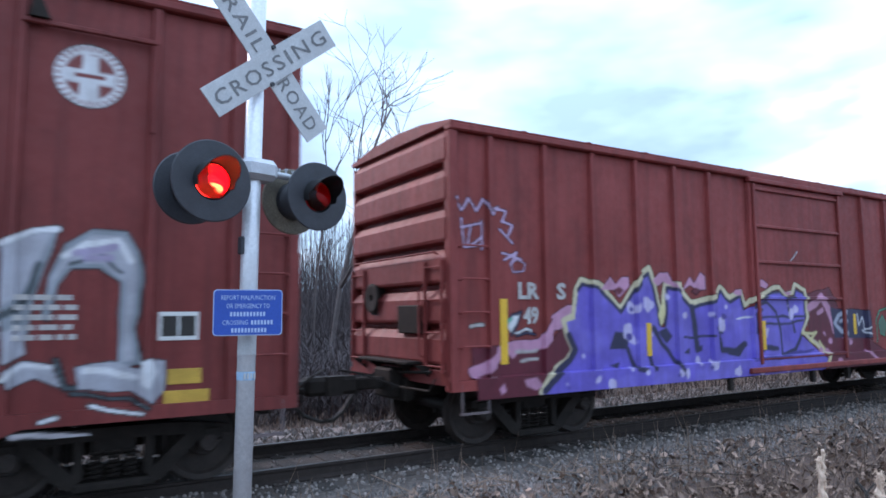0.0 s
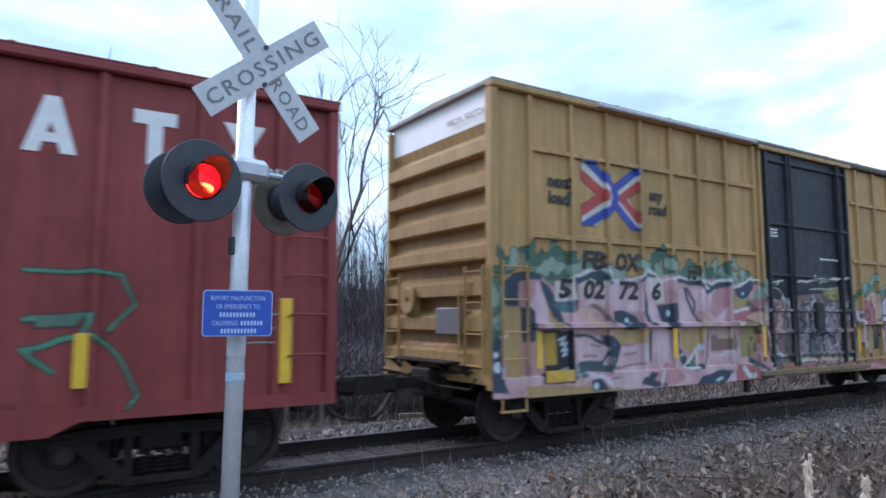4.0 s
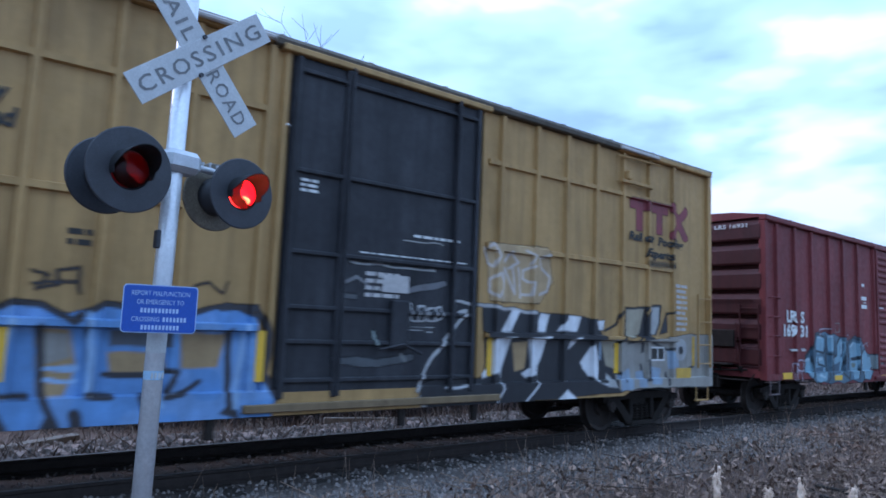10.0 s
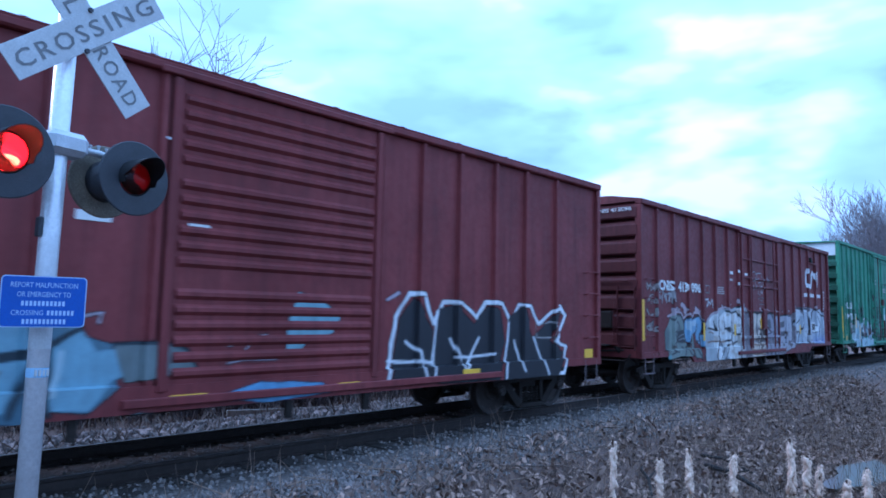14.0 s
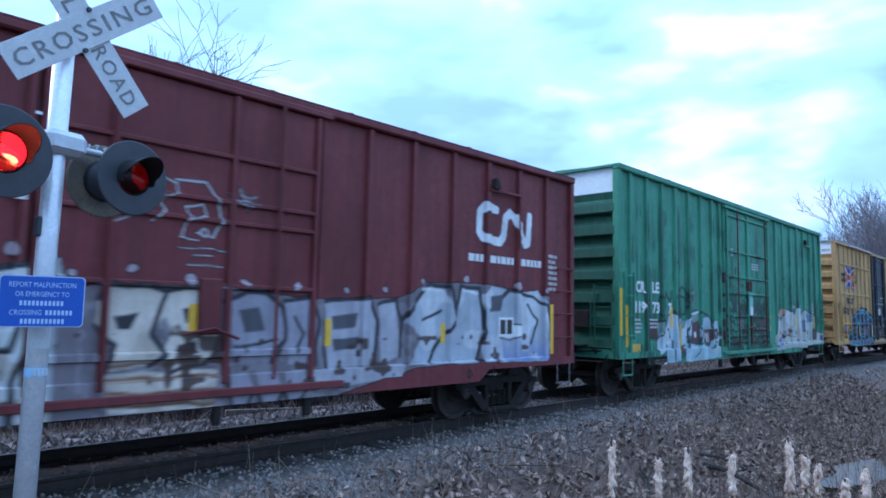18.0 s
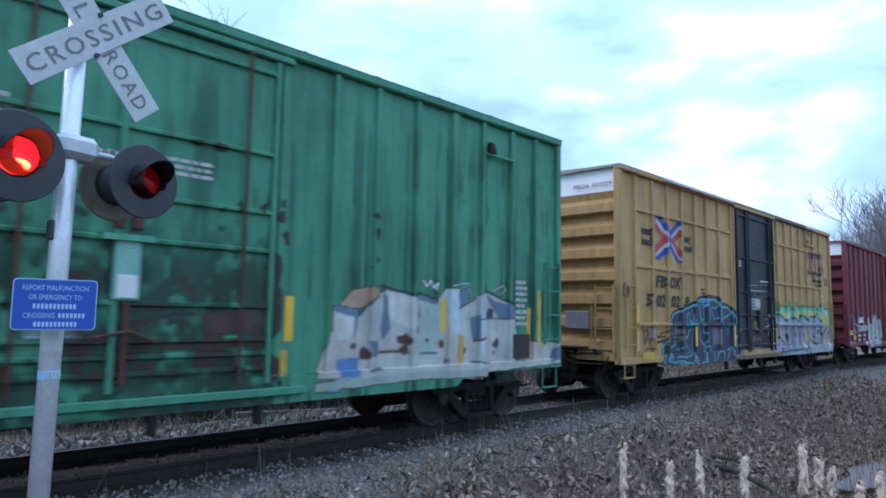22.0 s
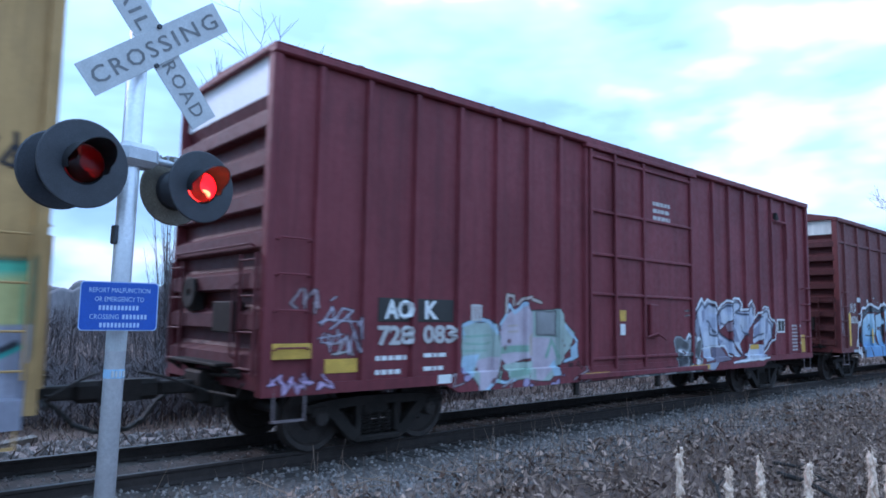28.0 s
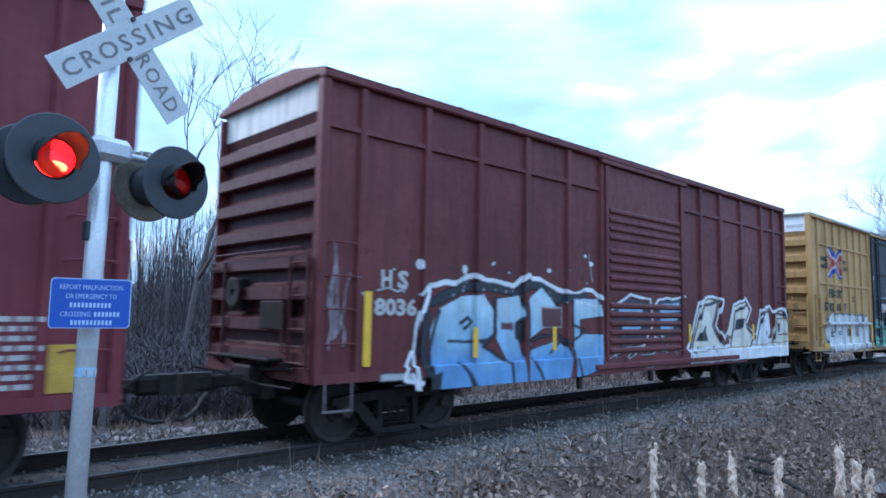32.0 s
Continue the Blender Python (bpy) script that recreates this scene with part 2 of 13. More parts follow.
def rolled(t):
    """How far the train has rolled at t seconds."""
    u = t / 16 - 1
    return 4.438 * t + 0.46 * u * u - 1.66 * u * u * u


def shade_noise(shape, cell, rng):
    """Smooth random field from 0 to 1 over a grid."""
    h, w = shape
    a = rng.random((int(h / cell) + 3, int(w / cell) + 3))
    y, x = np.arange(h) / cell, np.arange(w) / cell
    yi, xi = y.astype(int), x.astype(int)
    fy, fx = (y - yi)[:, None], (x - xi)[None, :]
    fy, fx = fy * fy * (3 - 2 * fy), fx * fx * (3 - 2 * fx)
    q = lambda i, j: a[np.ix_(yi + i, xi + j)]
    return (q(0, 0) * (1 - fx) + q(0, 1) * fx) * (1 - fy) + (q(1, 0) * (1 - fx) + q(1, 1) * fx) * fy


class Canvas:
    """Spray paint on a car's side, as a grid of cells that follows the posts and sheets."""
    STEP = 0.02

    def __init__(self, length, z0, z1, seed):
        self.z0, self.rng = z0, np.random.default_rng(seed)
        self.nx, self.nz = int(length / self.STEP), int((z1 - z0) / self.STEP)
        self.X, self.Z = np.meshgrid((np.arange(self.nx + 1)) * self.STEP, z0 + np.arange(self.nz + 1) * self.STEP)
        self.rgb = np.zeros((*self.X.shape, 3))
        self.a = np.zeros(self.X.shape)
        self.wob = [(shade_noise(self.X.shape, 11, self.rng) - 0.5) * 0.05, (shade_noise(self.X.shape, 11, self.rng) - 0.5) * 0.05]
        self.cloud = shade_noise(self.X.shape, 17, self.rng)
        self.mottle = shade_noise(self.X.shape, 5, self.rng)

    def lay(self, mask, color, win=...):
        mask = np.clip(mask, 0, 1)[..., None]
        self.rgb[win] = self.rgb[win] * (1 - mask) + (color if isinstance(color, np.ndarray) else np.asarray(color)) * mask
        self.a[win] = np.maximum(self.a[win], mask[..., 0])

    def window(self, xs, zs, m):
        """The part of the grid within m of the given lengths and heights."""
        cut = lambda v, n: min(max(int(v / self.STEP), 0), n)
        return (slice(cut(min(zs) - m - self.z0, self.nz), cut(max(zs) + m - self.z0, self.nz) + 1),
                slice(cut(min(xs) - m, self.nx), cut(max(xs) + m, self.nx) + 1))

    def dist(self, segs, square=0.0):
        x, z = self.X + self.wob[0], self.Z + self.wob[1]
        d = np.full(x.shape, 9.0)
        if square:
            for x0, z0, x1, z1 in segs:
                n = math.hypot(x1 - x0, z1 - z0) + 1e-9
                dx, dz = (x1 - x0) / n, (z1 - z0) / n
                u, v = (x - x0) * dx + (z - z0) * dz, (x - x0) * -dz + (z - z0) * dx
                taper = 1 + square * 0.5 * (np.clip(u / n, 0, 1) - 0.5)
                d = np.minimum(d, np.maximum(np.abs(v) * taper, np.maximum(-u, u - n)))
            return d
        win = self.window([s[k] for s in segs for k in (0, 2)], [s[k] for s in segs for k in (1, 3)], 1.0)
        d[win] = self.near(segs, win)
        return d

    def near(self, segs, win):
        """Distance to the nearest of the segments inside a window."""
        x, z = self.X[win] + self.wob[0][win], self.Z[win] + self.wob[1][win]
        d = np.full(x.shape, 9.0)
        for x0, z0, x1, z1 in segs:
            dx, dz = x1 - x0, z1 - z0
            u = np.clip(((x - x0) * dx + (z - z0) * dz) / (dx * dx + dz * dz + 1e-9), 0, 1)
            d = np.minimum(d, np.hypot(x - x0 - u * dx, z - z0 - u * dz))
        return d

    def straight(self, pts, r, color, box):
        """A ruled band through pts, cut off square by a box (x0, x1, z0, z1)."""
        d = np.full(self.X.shape, 9.0)
        for (x0, z0), (x1, z1) in zip(pts, pts[1:]):
            dx, dz = x1 - x0, z1 - z0
            u = np.clip(((self.X - x0) * dx + (self.Z - z0) * dz) / (dx * dx + dz * dz), 0, 1)
            d = np.minimum(d, np.hypot(self.X - x0 - u * dx, self.Z - z0 - u * dz))
        cut = np.minimum(np.minimum(self.X - box[0], box[1] - self.X), np.minimum(self.Z - box[2], box[3] - self.Z))
        self.lay(np.minimum((r - d) / 0.012 + 0.5, cut / 0.012 + 0.5), color)

    def line(self, pts, r, color, soft=0.018):
        """A free-hand stroke through pts."""
        self.strokes([(*p, *q) for p, q in zip(pts, pts[1:])], r, color, soft)

    def inked(self, pts, r, ink, glow):
        """A dark outline with a coloured edge below it."""
        self.line([(x + 0.02, z - 0.03) for x, z in pts], r * 1.15, glow)
        self.line(pts, r, ink)

    def under(self, pts, z0, color, soft=0.03):
        """Fill from z0 up to a line through pts."""
        top = np.interp(self.X + self.wob[0], [p[0] for p in pts], [p[1] for p in pts], left=-9, right=-9) + self.wob[1]
        self.lay(np.minimum(top - self.Z, self.Z - z0) / soft + 0.5, color)

    def rust(self, x0, x1, z0, z1, thick=0.5, color=(0.06, 0.026, 0.018)):
        """Flaked, rusted patches inside a box."""
        m = np.minimum(np.minimum(self.X - x0, x1 - self.X), np.minimum(self.Z - z0, z1 - self.Z)) / 0.12
        k = 0.55 * self.mottle + 0.45 * self.cloud
        self.lay(np.clip((k - 1 + thick + 0.25 * np.clip(m, -4, 1) - 0.25) / 0.05, 0, 1) * 0.92, color)

    def strokes(self, segs, r, color, soft=0.02):
        win = self.window([s[k] for s in segs for k in (0, 2)], [s[k] for s in segs for k in (1, 3)], r + soft + 0.06)
        self.lay((r - self.near(segs, win)) / soft + 0.5, color, win)

    def dabs(self, pts, r, color):
        """Ragged blots of paint."""
        for x, z in pts:
            win = self.window([x], [z], 3 * r)
            q = r * (0.75 + 0.5 * self.rng.random())
            self.lay((q * (0.35 + 1.3 * self.mottle[win]) - np.hypot((self.X[win] - x) * 0.85, self.Z[win] - z)) / 0.03, color, win)

    def block(self, x0, x1, z0, z1, color, soft=0.03, strength=1.0):
        x, z = self.X + self.wob[0], self.Z + self.wob[1]
        m = np.minimum(np.minimum(x - x0, x1 - x), np.minimum(z - z0, z1 - z)) / soft + 0.5
        self.lay(np.clip(m, 0, 1) * strength, color)

    def disc(self, x, z, r, color, r_in=0.0, soft=0.02):
        d = np.hypot(self.X - x, self.Z - z)
        self.lay(np.minimum((r - d) / soft + 0.5, (d - r_in) / soft + 0.5 if r_in else 9), color)

    def poly(self, pts, color, soft=0.012):
        """A convex shape, corners anticlockwise."""
        m = np.full(self.X.shape, 9.0)
        for (x0, z0), (x1, z1) in zip(pts, pts[1:] + pts[:1]):
            n = math.hypot(x1 - x0, z1 - z0)
            m = np.minimum(m, ((x1 - x0) * (self.Z - z0) - (z1 - z0) * (self.X - x0)) / n)
        self.lay(m / soft + 0.5, color)

    def shape(self, pts, color, soft=0.02):
        """A filled outline of any form."""
        win = self.window([p[0] for p in pts], [p[1] for p in pts], soft + 0.06)
        x, z = self.X[win] + 0.5 * self.wob[0][win], self.Z[win] + 0.5 * self.wob[1][win]
        inside, d = np.zeros(x.shape, bool), np.full(x.shape, 9.0)
        for (x0, z0), (x1, z1) in zip(pts, pts[1:] + pts[:1]):
            dx, dz = x1 - x0, z1 - z0
            inside ^= ((z0 > z) != (z1 > z)) & (x < x0 + (z - z0) * dx / (dz if abs(dz) > 1e-6 else 1e-6))
            u = np.clip(((x - x0) * dx + (z - z0) * dz) / (dx * dx + dz * dz + 1e-9), 0, 1)
            d = np.minimum(d, np.hypot(x - x0 - u * dx, z - z0 - u * dz))
        self.lay(np.where(inside, d, -d) / soft + 0.5, color, win)

    def tag(self, x0, x1, z0, z1, color, n=5, r=0.018):
        """A quick line of unreadable loops."""
        segs, g = [], self.rng
        for i in range(n):
            cx = x0 + (i + 0.5) * (x1 - x0) / n
            p = [(cx + g.uniform(-0.6, 0.6) * (x1 - x0) / n, g.uniform(z0, z1)) for _ in range(5)]
            segs += [(*a, *b) for a, b in zip(p, p[1:])]
        self.strokes(segs, r, color, 0.02)

    def letters(self, x0, x1, z0, z1, n, lap=0.0):
        """Heavy abstract letter forms: a list of stroke lists."""
        g, out = self.rng, []
        w = (x1 - x0) / n
        for i in range(n):
            a, b = x0 + i * w + (0.14 - lap) * w, x0 + (i + 1) * w - (0.14 - lap) * w
            lo, hi = z0 + g.uniform(0, 0.10) * (z1 - z0), z1 - g.uniform(0, 0.16) * (z1 - z0)
            mid = lo + (hi - lo) * g.uniform(0.4, 0.6)
            lean, c = g.uniform(-0.10, 0.14), (a + b) / 2
            bars = [(a, lo, a + lean, hi), (b, lo, b + lean, hi), (a, hi, b + lean, hi - 0.06), (a, mid, b, mid + 0.05), (a, lo, b, lo + 0.04),
                    (a, hi, b, lo), (b, hi, a, lo), (a, lo, c, hi), (c, hi, b, lo), (c, mid, b + 0.1, hi + 0.08), (a - 0.1, hi - 0.12, a, hi)]
            if g.random() < 0.45:
                # rounded forms: ring, double bend, arch, hook
                cx, rx, rz = (a + b) / 2, (b - a) / 2, (hi - lo) / 2
                arc = lambda q0, q1, zz, r: [(cx + lean / 2 + rx * math.cos(radians(q0 + (q1 - q0) * k / 7)), zz + r * math.sin(radians(q0 + (q1 - q0) * k / 7))) for k in range(8)]
                kind = int(g.integers(5))
                pts = [arc(80, 440, lo + rz, rz), arc(20, 270, hi - rz / 2, rz / 2) + arc(90, -160, lo + rz / 2, rz / 2),
                       [(a, lo)] + arc(180, 0, hi - rz * 0.7, rz * 0.7) + [(b, lo)], arc(50, 310, lo + rz, rz) + [(cx, lo + rz)],
                       [(a, lo), (a, hi)] + arc(90, -90, hi - rz / 2, rz / 2) + arc(90, -90, lo + rz / 2, rz / 2) + [(a, lo)]][kind]
                out.append([(*p, *q) for p, q in zip(pts, pts[1:]) if math.hypot(p[0] - q[0], p[1] - q[1]) > 0.01])
                continue
            pick = [(0, 2, 3, 10), (0, 1, 3), (0, 1, 4), (0, 2, 4), (0, 5, 1), (5, 6), (7, 8, 3), (0, 1, 2, 4), (0, 2, 3, 4), (0, 9, 8), (4, 8, 2, 10)][int(g.integers(11))]
            out.append([bars[j] for j in pick])
        return out

    def piece(self, x0, x1, z0, z1, n, fills, edge, halo=None, shine=None, fat=0.17, rim=0.045, back=None, cover=0.0, halo_w=0.14, square=0.0, drop=None, lap=0.06, veins=0, ground=None, forms=None):
        """One painted piece: cloud, halo, heavy letters with rims, mottled fills and lights."""
        g = self.rng
        if forms is None:
            forms = self.letters(x0 + fat, x1 - fat, z0 + fat, z1 - fat, n, lap)
        else:
            forms = [[(*p, *q) for p, q in zip(f, f[1:])] for f in forms]
        every = [s for f in forms for s in f]
        dall = self.dist(every, square)
        soft = self.dist(every)
        if back is not None:
            self.lay((fat + rim + 0.30 + 0.34 * (self.cloud - 0.5) - soft) / 0.10, back)
        if halo is not None:
            self.lay((fat + rim + halo_w * (0.5 + self.cloud) - dall) / 0.02, halo)
        if drop is not None:
            self.lay((fat + rim - self.dist([(a + 0.09, b - 0.09, c + 0.09, e - 0.09) for a, b, c, e in every], square)) / 0.02, drop)
        if cover:
            top = z1 - (0.18 + 0.3 * (self.cloud - 0.5)) * (z1 - z0)
            m = np.minimum(np.minimum(self.X - x0 - 0.06, x1 - 0.06 - self.X), np.minimum(self.Z - z0, top - self.Z)) / 0.04
            self.lay(np.clip(m, 0, 1) * cover, np.asarray(fills[0]) * 0.85 if ground is None else ground)
        t = np.clip((self.Z - z0) / (z1 - z0) + (self.mottle - 0.5) * 0.9, 0, 1)[..., None]
        fill = np.asarray(fills[0]) * (1 - t) + np.asarray(fills[-1]) * t
        if len(fills) > 2:
            k = np.clip((self.cloud - 0.56) / 0.06, 0, 1)[..., None]
            fill = fill * (1 - k) + np.asarray(fills[1]) * k
        for f in forms:
            d = self.dist(f, square)
            self.lay((fat + rim * 1.5 - d) / 0.014 + 0.5, edge)
            self.lay((fat - d) / 0.014 + 0.5, fill)
            gz, gx = np.gradient(d)
            slope = (gz - gx) / (np.hypot(gz, gx) + 1e-9) * 0.707
            inner = np.clip(1.2 - np.abs(d - fat * 0.78) / (fat * 0.13), 0, 1)
            self.lay(inner * np.clip(slope * 2.4 - 1.2, 0, 1) * 0.8, np.minimum(1, np.asarray(fills[-1]) * 1.1 + 0.22))
            shade = np.clip((d - fat * 0.45) / (fat * 0.35), 0, 1) * (d < fat)
            self.lay(shade * np.clip(-slope * 2.0 - 0.4, 0, 1) * 0.65, np.asarray(edge) * 0.7 + np.asarray(fills[0]) * 0.3)
        for _ in range(veins):
            cx, cz = g.uniform(x0 + 0.2, x1 - 0.2), g.uniform(z0 + 0.15, z1 - 0.3)
            p = [(cx, cz), (cx + g.uniform(-0.2, 0.2), cz + g.uniform(0.1, 0.3)), (cx + g.uniform(-0.3, 0.3), cz + g.uniform(0.2, 0.5))]
            self.strokes([(*p[0], *p[1]), (*p[1], *p[2])], g.uniform(0.015, 0.045), edge)
        if shine is not None:
            for _ in range(int(n * 2.6)):
                cx, cz, r = g.uniform(x0, x1), g.uniform(z0, z1), g.uniform(0.03, 0.10)
                self.lay(np.clip((r * (0.6 + self.mottle) - np.hypot((self.X - cx) * 0.6, self.Z - cz)) / 0.03, 0, 1) * (dall < fat + 0.02), shine)

    def mesh(self, depth, name):
        """depth: how far out the side stands at each length along the car."""
        a = self.a
        keep = (a[:-1, :-1] + a[1:, :-1] + a[:-1, 1:] + a[1:, 1:]) > 0.15
        ny = self.nx + 1
        j, i = np.nonzero(keep)
        quads = np.stack([j * ny + i, j * ny + i + 1, (j + 1) * ny + i + 1, (j + 1) * ny + i], 1)
        used, inv = np.unique(quads, return_inverse=True)
        inv = inv.reshape(quads.shape)
        X, Z = self.X.ravel()[used], self.Z.ravel()[used]
        Y = -np.asarray([depth(x, z) for x, z in zip(X, Z)]) - 0.004
        me = bpy.data.meshes.new(name)
        me.from_pydata(np.stack([X, Y, Z], 1).tolist(), [], inv.tolist())
        at = me.color_attributes.new("paint", "FLOAT_COLOR", "POINT")
        at.data.foreach_set("color", np.concatenate([self.rgb.reshape(-1, 3)[used], a.reshape(-1, 1)[used]], 1).astype(np.float32).ravel())
        me.materials.append(SPRAY)
        return me


def wheelset_mesh():
    mb = MB()
    prof = [(0.07, -0.07), (0.16, -0.08), (0.18, -0.03), (0.34, -0.02), (0.37, -0.06), (WHEEL_R - 0.005, -0.065), (WHEEL_R, 0.03),
            (WHEEL_R + 0.025, 0.045), (WHEEL_R + 0.025, 0.065), (0.37, 0.07), (0.34, 0.02), (0.18, 0.02), (0.16, 0.08), (0.07, 0.08)]
    mb.lathe(prof, "y", (0, -0.775, 0), 28)
    mb.lathe([(r, -h) for r, h in prof], "y", (0, 0.775, 0), 28)
    mb.lathe([(0.075, -1.02), (0.085, -0.7), (0.085, 0.7), (0.075, 1.02)], "y", (0, 0, 0), 12)
    for s in (-1, 1):
        mb.lathe([(0.1, s * 0.93), (0.1, s * 1.08), (0.085, s * 1.1)], "y", (0, 0, 0), 14)
        for i in range(3):
            a = 2 * math.pi * i / 3
            mb.box(0.055 * math.cos(a) - 0.015, 0.055 * math.cos(a) + 0.015, s * 1.10 - 0.015, s * 1.10 + 0.015, 0.055 * math.sin(a) - 0.015, 0.055 * math.sin(a) + 0.015)
    return mb.mesh("wheelset", WHEEL)


def side_frame_mesh():
    mb = MB()
    # top member, two slanting legs, bottom member, columns
    mb.prism([(-1.12, 0.08), (-0.80, 0.10), (-0.35, 0.12), (0.35, 0.12), (0.80, 0.10), (1.12, 0.08), (1.12, 0.17), (0.75, 0.22), (0.35, 0.24), (-0.35, 0.24), (-0.75, 0.22), (-1.12, 0.17)], "y", -0.07, 0.07)
    for s in (-1, 1):
        p = [(s * 0.86, 0.11), (s * 0.66, 0.11), (s * 0.30, -0.24), (s * 0.34, -0.34), (s * 0.46, -0.30)]
        mb.prism(p if s < 0 else p[::-1], "y", -0.068, 0.068)
        mb.box(min(s * 0.36, s * 0.27), max(s * 0.36, s * 0.27), -0.06, 0.06, -0.25, 0.13, 0.01)
        mb.box(s * 0.93 - 0.11, s * 0.93 + 0.11, -0.09, 0.09, 0.02, 0.16, 0.02)
    mb.box(-0.36, 0.36, -0.10, 0.10, -0.36, -0.27, 0.02)
    return mb.mesh("side_frame", STEEL)


def spring_mesh():
    pts = [(0.058 * math.cos(k * 0.9), 0.058 * math.sin(k * 0.9), -0.26 + k * 0.0065) for k in range(45)]
    return MB().tube(pts, 0.016, 5).mesh("spring", STEEL)


WHEELSET, SIDE_FRAME, SPRING = wheelset_mesh(), side_frame_mesh(), spring_mesh()
ROLLING = []


def truck(car, x):
    """A four-wheel truck under a car, its centre at x."""
    mb = MB().box(-0.22, 0.22, -1.0, 1.0, -0.05, 0.22, 0.03)
    mb.lathe([(0.28, 0.2), (0.28, 0.30)], "z", (0, 0, 0), 16)
    mb.box(-1.0, 1.0, -0.12, -0.06, -0.12, -0.05).box(-1.0, 1.0, 0.06, 0.12, -0.12, -0.05)
    tr = part("truck", mb, STEEL, car, "grimy dark cast steel truck")
    tr.location = (x, 0, WHEEL_R)
    for s in (-1, 1):
        f = part("side_frame", SIDE_FRAME, None, tr)
        f.location = (0, s * 1.0, 0)
        for k in (-0.16, 0, 0.16):
            part("spring", SPRING, None, tr).location = (k, s * 1.0, 0)
        w = part("wheelset", WHEELSET, None, tr)
        w.location = (s * 0.89, 0, 0)
        ROLLING.append((w, s * 0.89, x))
        for q in (-1, 1):
            part("brake_shoe", MB().box(-0.05, 0.05, q * 0.775 - 0.05, q * 0.775 + 0.05, -0.12, 0.14, 0.02), STEEL, tr).location = (s * 0.40, 0, 0)
    return tr


def coupler(car, x, s):
    """Draft gear, coupler and its rods beyond the end at x; s is the way out."""
    mb = MB().box(min(x, x + s * 0.75), max(x, x + s * 0.75), -0.08, 0.08, 0.74, 0.90, 0.02)
    mb.box(min(x + s * 0.7, x + s * 1.02), max(x + s * 0.7, x + s * 1.02), -0.14, 0.14, 0.70, 0.94, 0.05)
    mb.prism([(x + s * 0.95, -0.17), (x + s * 1.18, -0.19), (x + s * 1.16, -0.05), (x + s * 1.0, 0.02)], "z", 0.70, 0.95)
    mb.box(min(x - s * 0.1, x + s * 0.3), max(x - s * 0.1, x + s * 0.3), -0.26, 0.26, 0.62, 1.02, 0.03)
    part("coupler", mb, STEEL, car, "rusty knuckle coupler")
    part("uncoupling_lever", MB().tube([(x + s * 0.22, -1.3, 0.95), (x + s * 0.24, -1.2, 0.80), (x + s * 0.30, -0.55, 0.80), (x + s * 0.75, -0.25, 0.98), (x + s * 0.95, -0.02, 1.02)], 0.016), STEEL, car)
    part("air_hose", MB().tube([(x + s * 0.45, 0.28, 0.75), (x + s * 0.62, 0.30, 0.62), (x + s * 0.80, 0.22, 0.42), (x + s * 1.0, 0.10, 0.34), (x + s * 1.12, 0.02, 0.36)], 0.028, 7), BLACK, car)


def end_wall(car, x, s, z0, z1, n, mat, beams=False, name="end_wall"):
    """Pressed steel end with n level corrugations, or deep level beams, facing s."""
    pts, h = [], (z1 - z0) / n
    for i in range(n):
        a = z0 + i * h
        if beams:
            pts += [(x - s * 0.05, a), (x + s * 0.085, a + h * 0.02), (x + s * 0.105, a + h * 0.06), (x + s * 0.10, a + h * 0.42), (x - s * 0.02, a + h * 0.56), (x - s * 0.05, a + h * 0.66)]
            continue
        pts += [(x - s * 0.03, a), (x - s * 0.03, a + h * 0.10), (x + s * 0.10, a + h * 0.15), (x + s * 0.115, a + h * 0.22), (x + s * 0.112, a + h * 0.74), (x + s * 0.04, a + h * 0.96)]
    pts += [(x, z1), (x - s * 0.06, z1), (x - s * 0.06, z0)]
    mb = MB().prism(pts if s < 0 else pts[::-1], "y", -HALF + 0.10, HALF - 0.10)
    return part(name, mb, mat, car)


def corner_notch(car, sp, mats):
    """A pocket with a ledge and a lug under the eave, near the trailing end."""
    x0, x1, z = sp["notch"]
    y = -HALF - 0.002
    part("pocket_ledge", MB().box(x0, x1, y - 0.03, y + 0.02, z, z + 0.05, 0.01), mats["body"], car)
    part("pocket_lug", MB().prism([(x0 + 0.05, z + 0.05), (x0 + 0.22, z + 0.05), (x0 + 0.16, z + 0.20), (x0 + 0.08, z + 0.22)], "y", y - 0.07, y + 0.02), STEEL, car)
    part("pocket_edge", MB().box(x1 - 0.04, x1, y - 0.025, y + 0.02, z - 0.9, z, 0.01), mats["body"], car)


def ladder(car, x0, x1, y, zs, mat, along="x", stiles=True):
    """A ladder: stiles with rungs, along the side (x) or on the end (y)."""
    mb = MB()
    put = (lambda a, d, z: (a, d, z)) if along == "x" else (lambda a, d, z: (d, a, z))
    if stiles:
        for a in (x0, x1):
            p0, p1 = put(a - 0.012, y - 0.02, zs[0] - 0.08), put(a + 0.012, y + 0.02, zs[-1] + 0.08)
            mb.box(min(p0[0], p1[0]), max(p0[0], p1[0]), min(p0[1], p1[1]), max(p0[1], p1[1]), p0[2], p1[2])
    else:
        for z in zs:
            part("grab_iron", MB().tube([put(x0, y + 0.09, z - 0.02), put(x0, y, z - 0.02), put(x0 + 0.02, y - 0.01, z), put(x1 - 0.02, y - 0.01, z), put(x1, y, z - 0.02), put(x1, y + 0.09, z - 0.02)], 0.012, 6), mat, car)
        return None
    ld = part("ladder", mb, mat, car)
    for z in zs:
        part("rung", MB().tube([put(x0, y - 0.01, z), put(x1, y - 0.01, z)], 0.012, 6), mat, ld)
    return ld


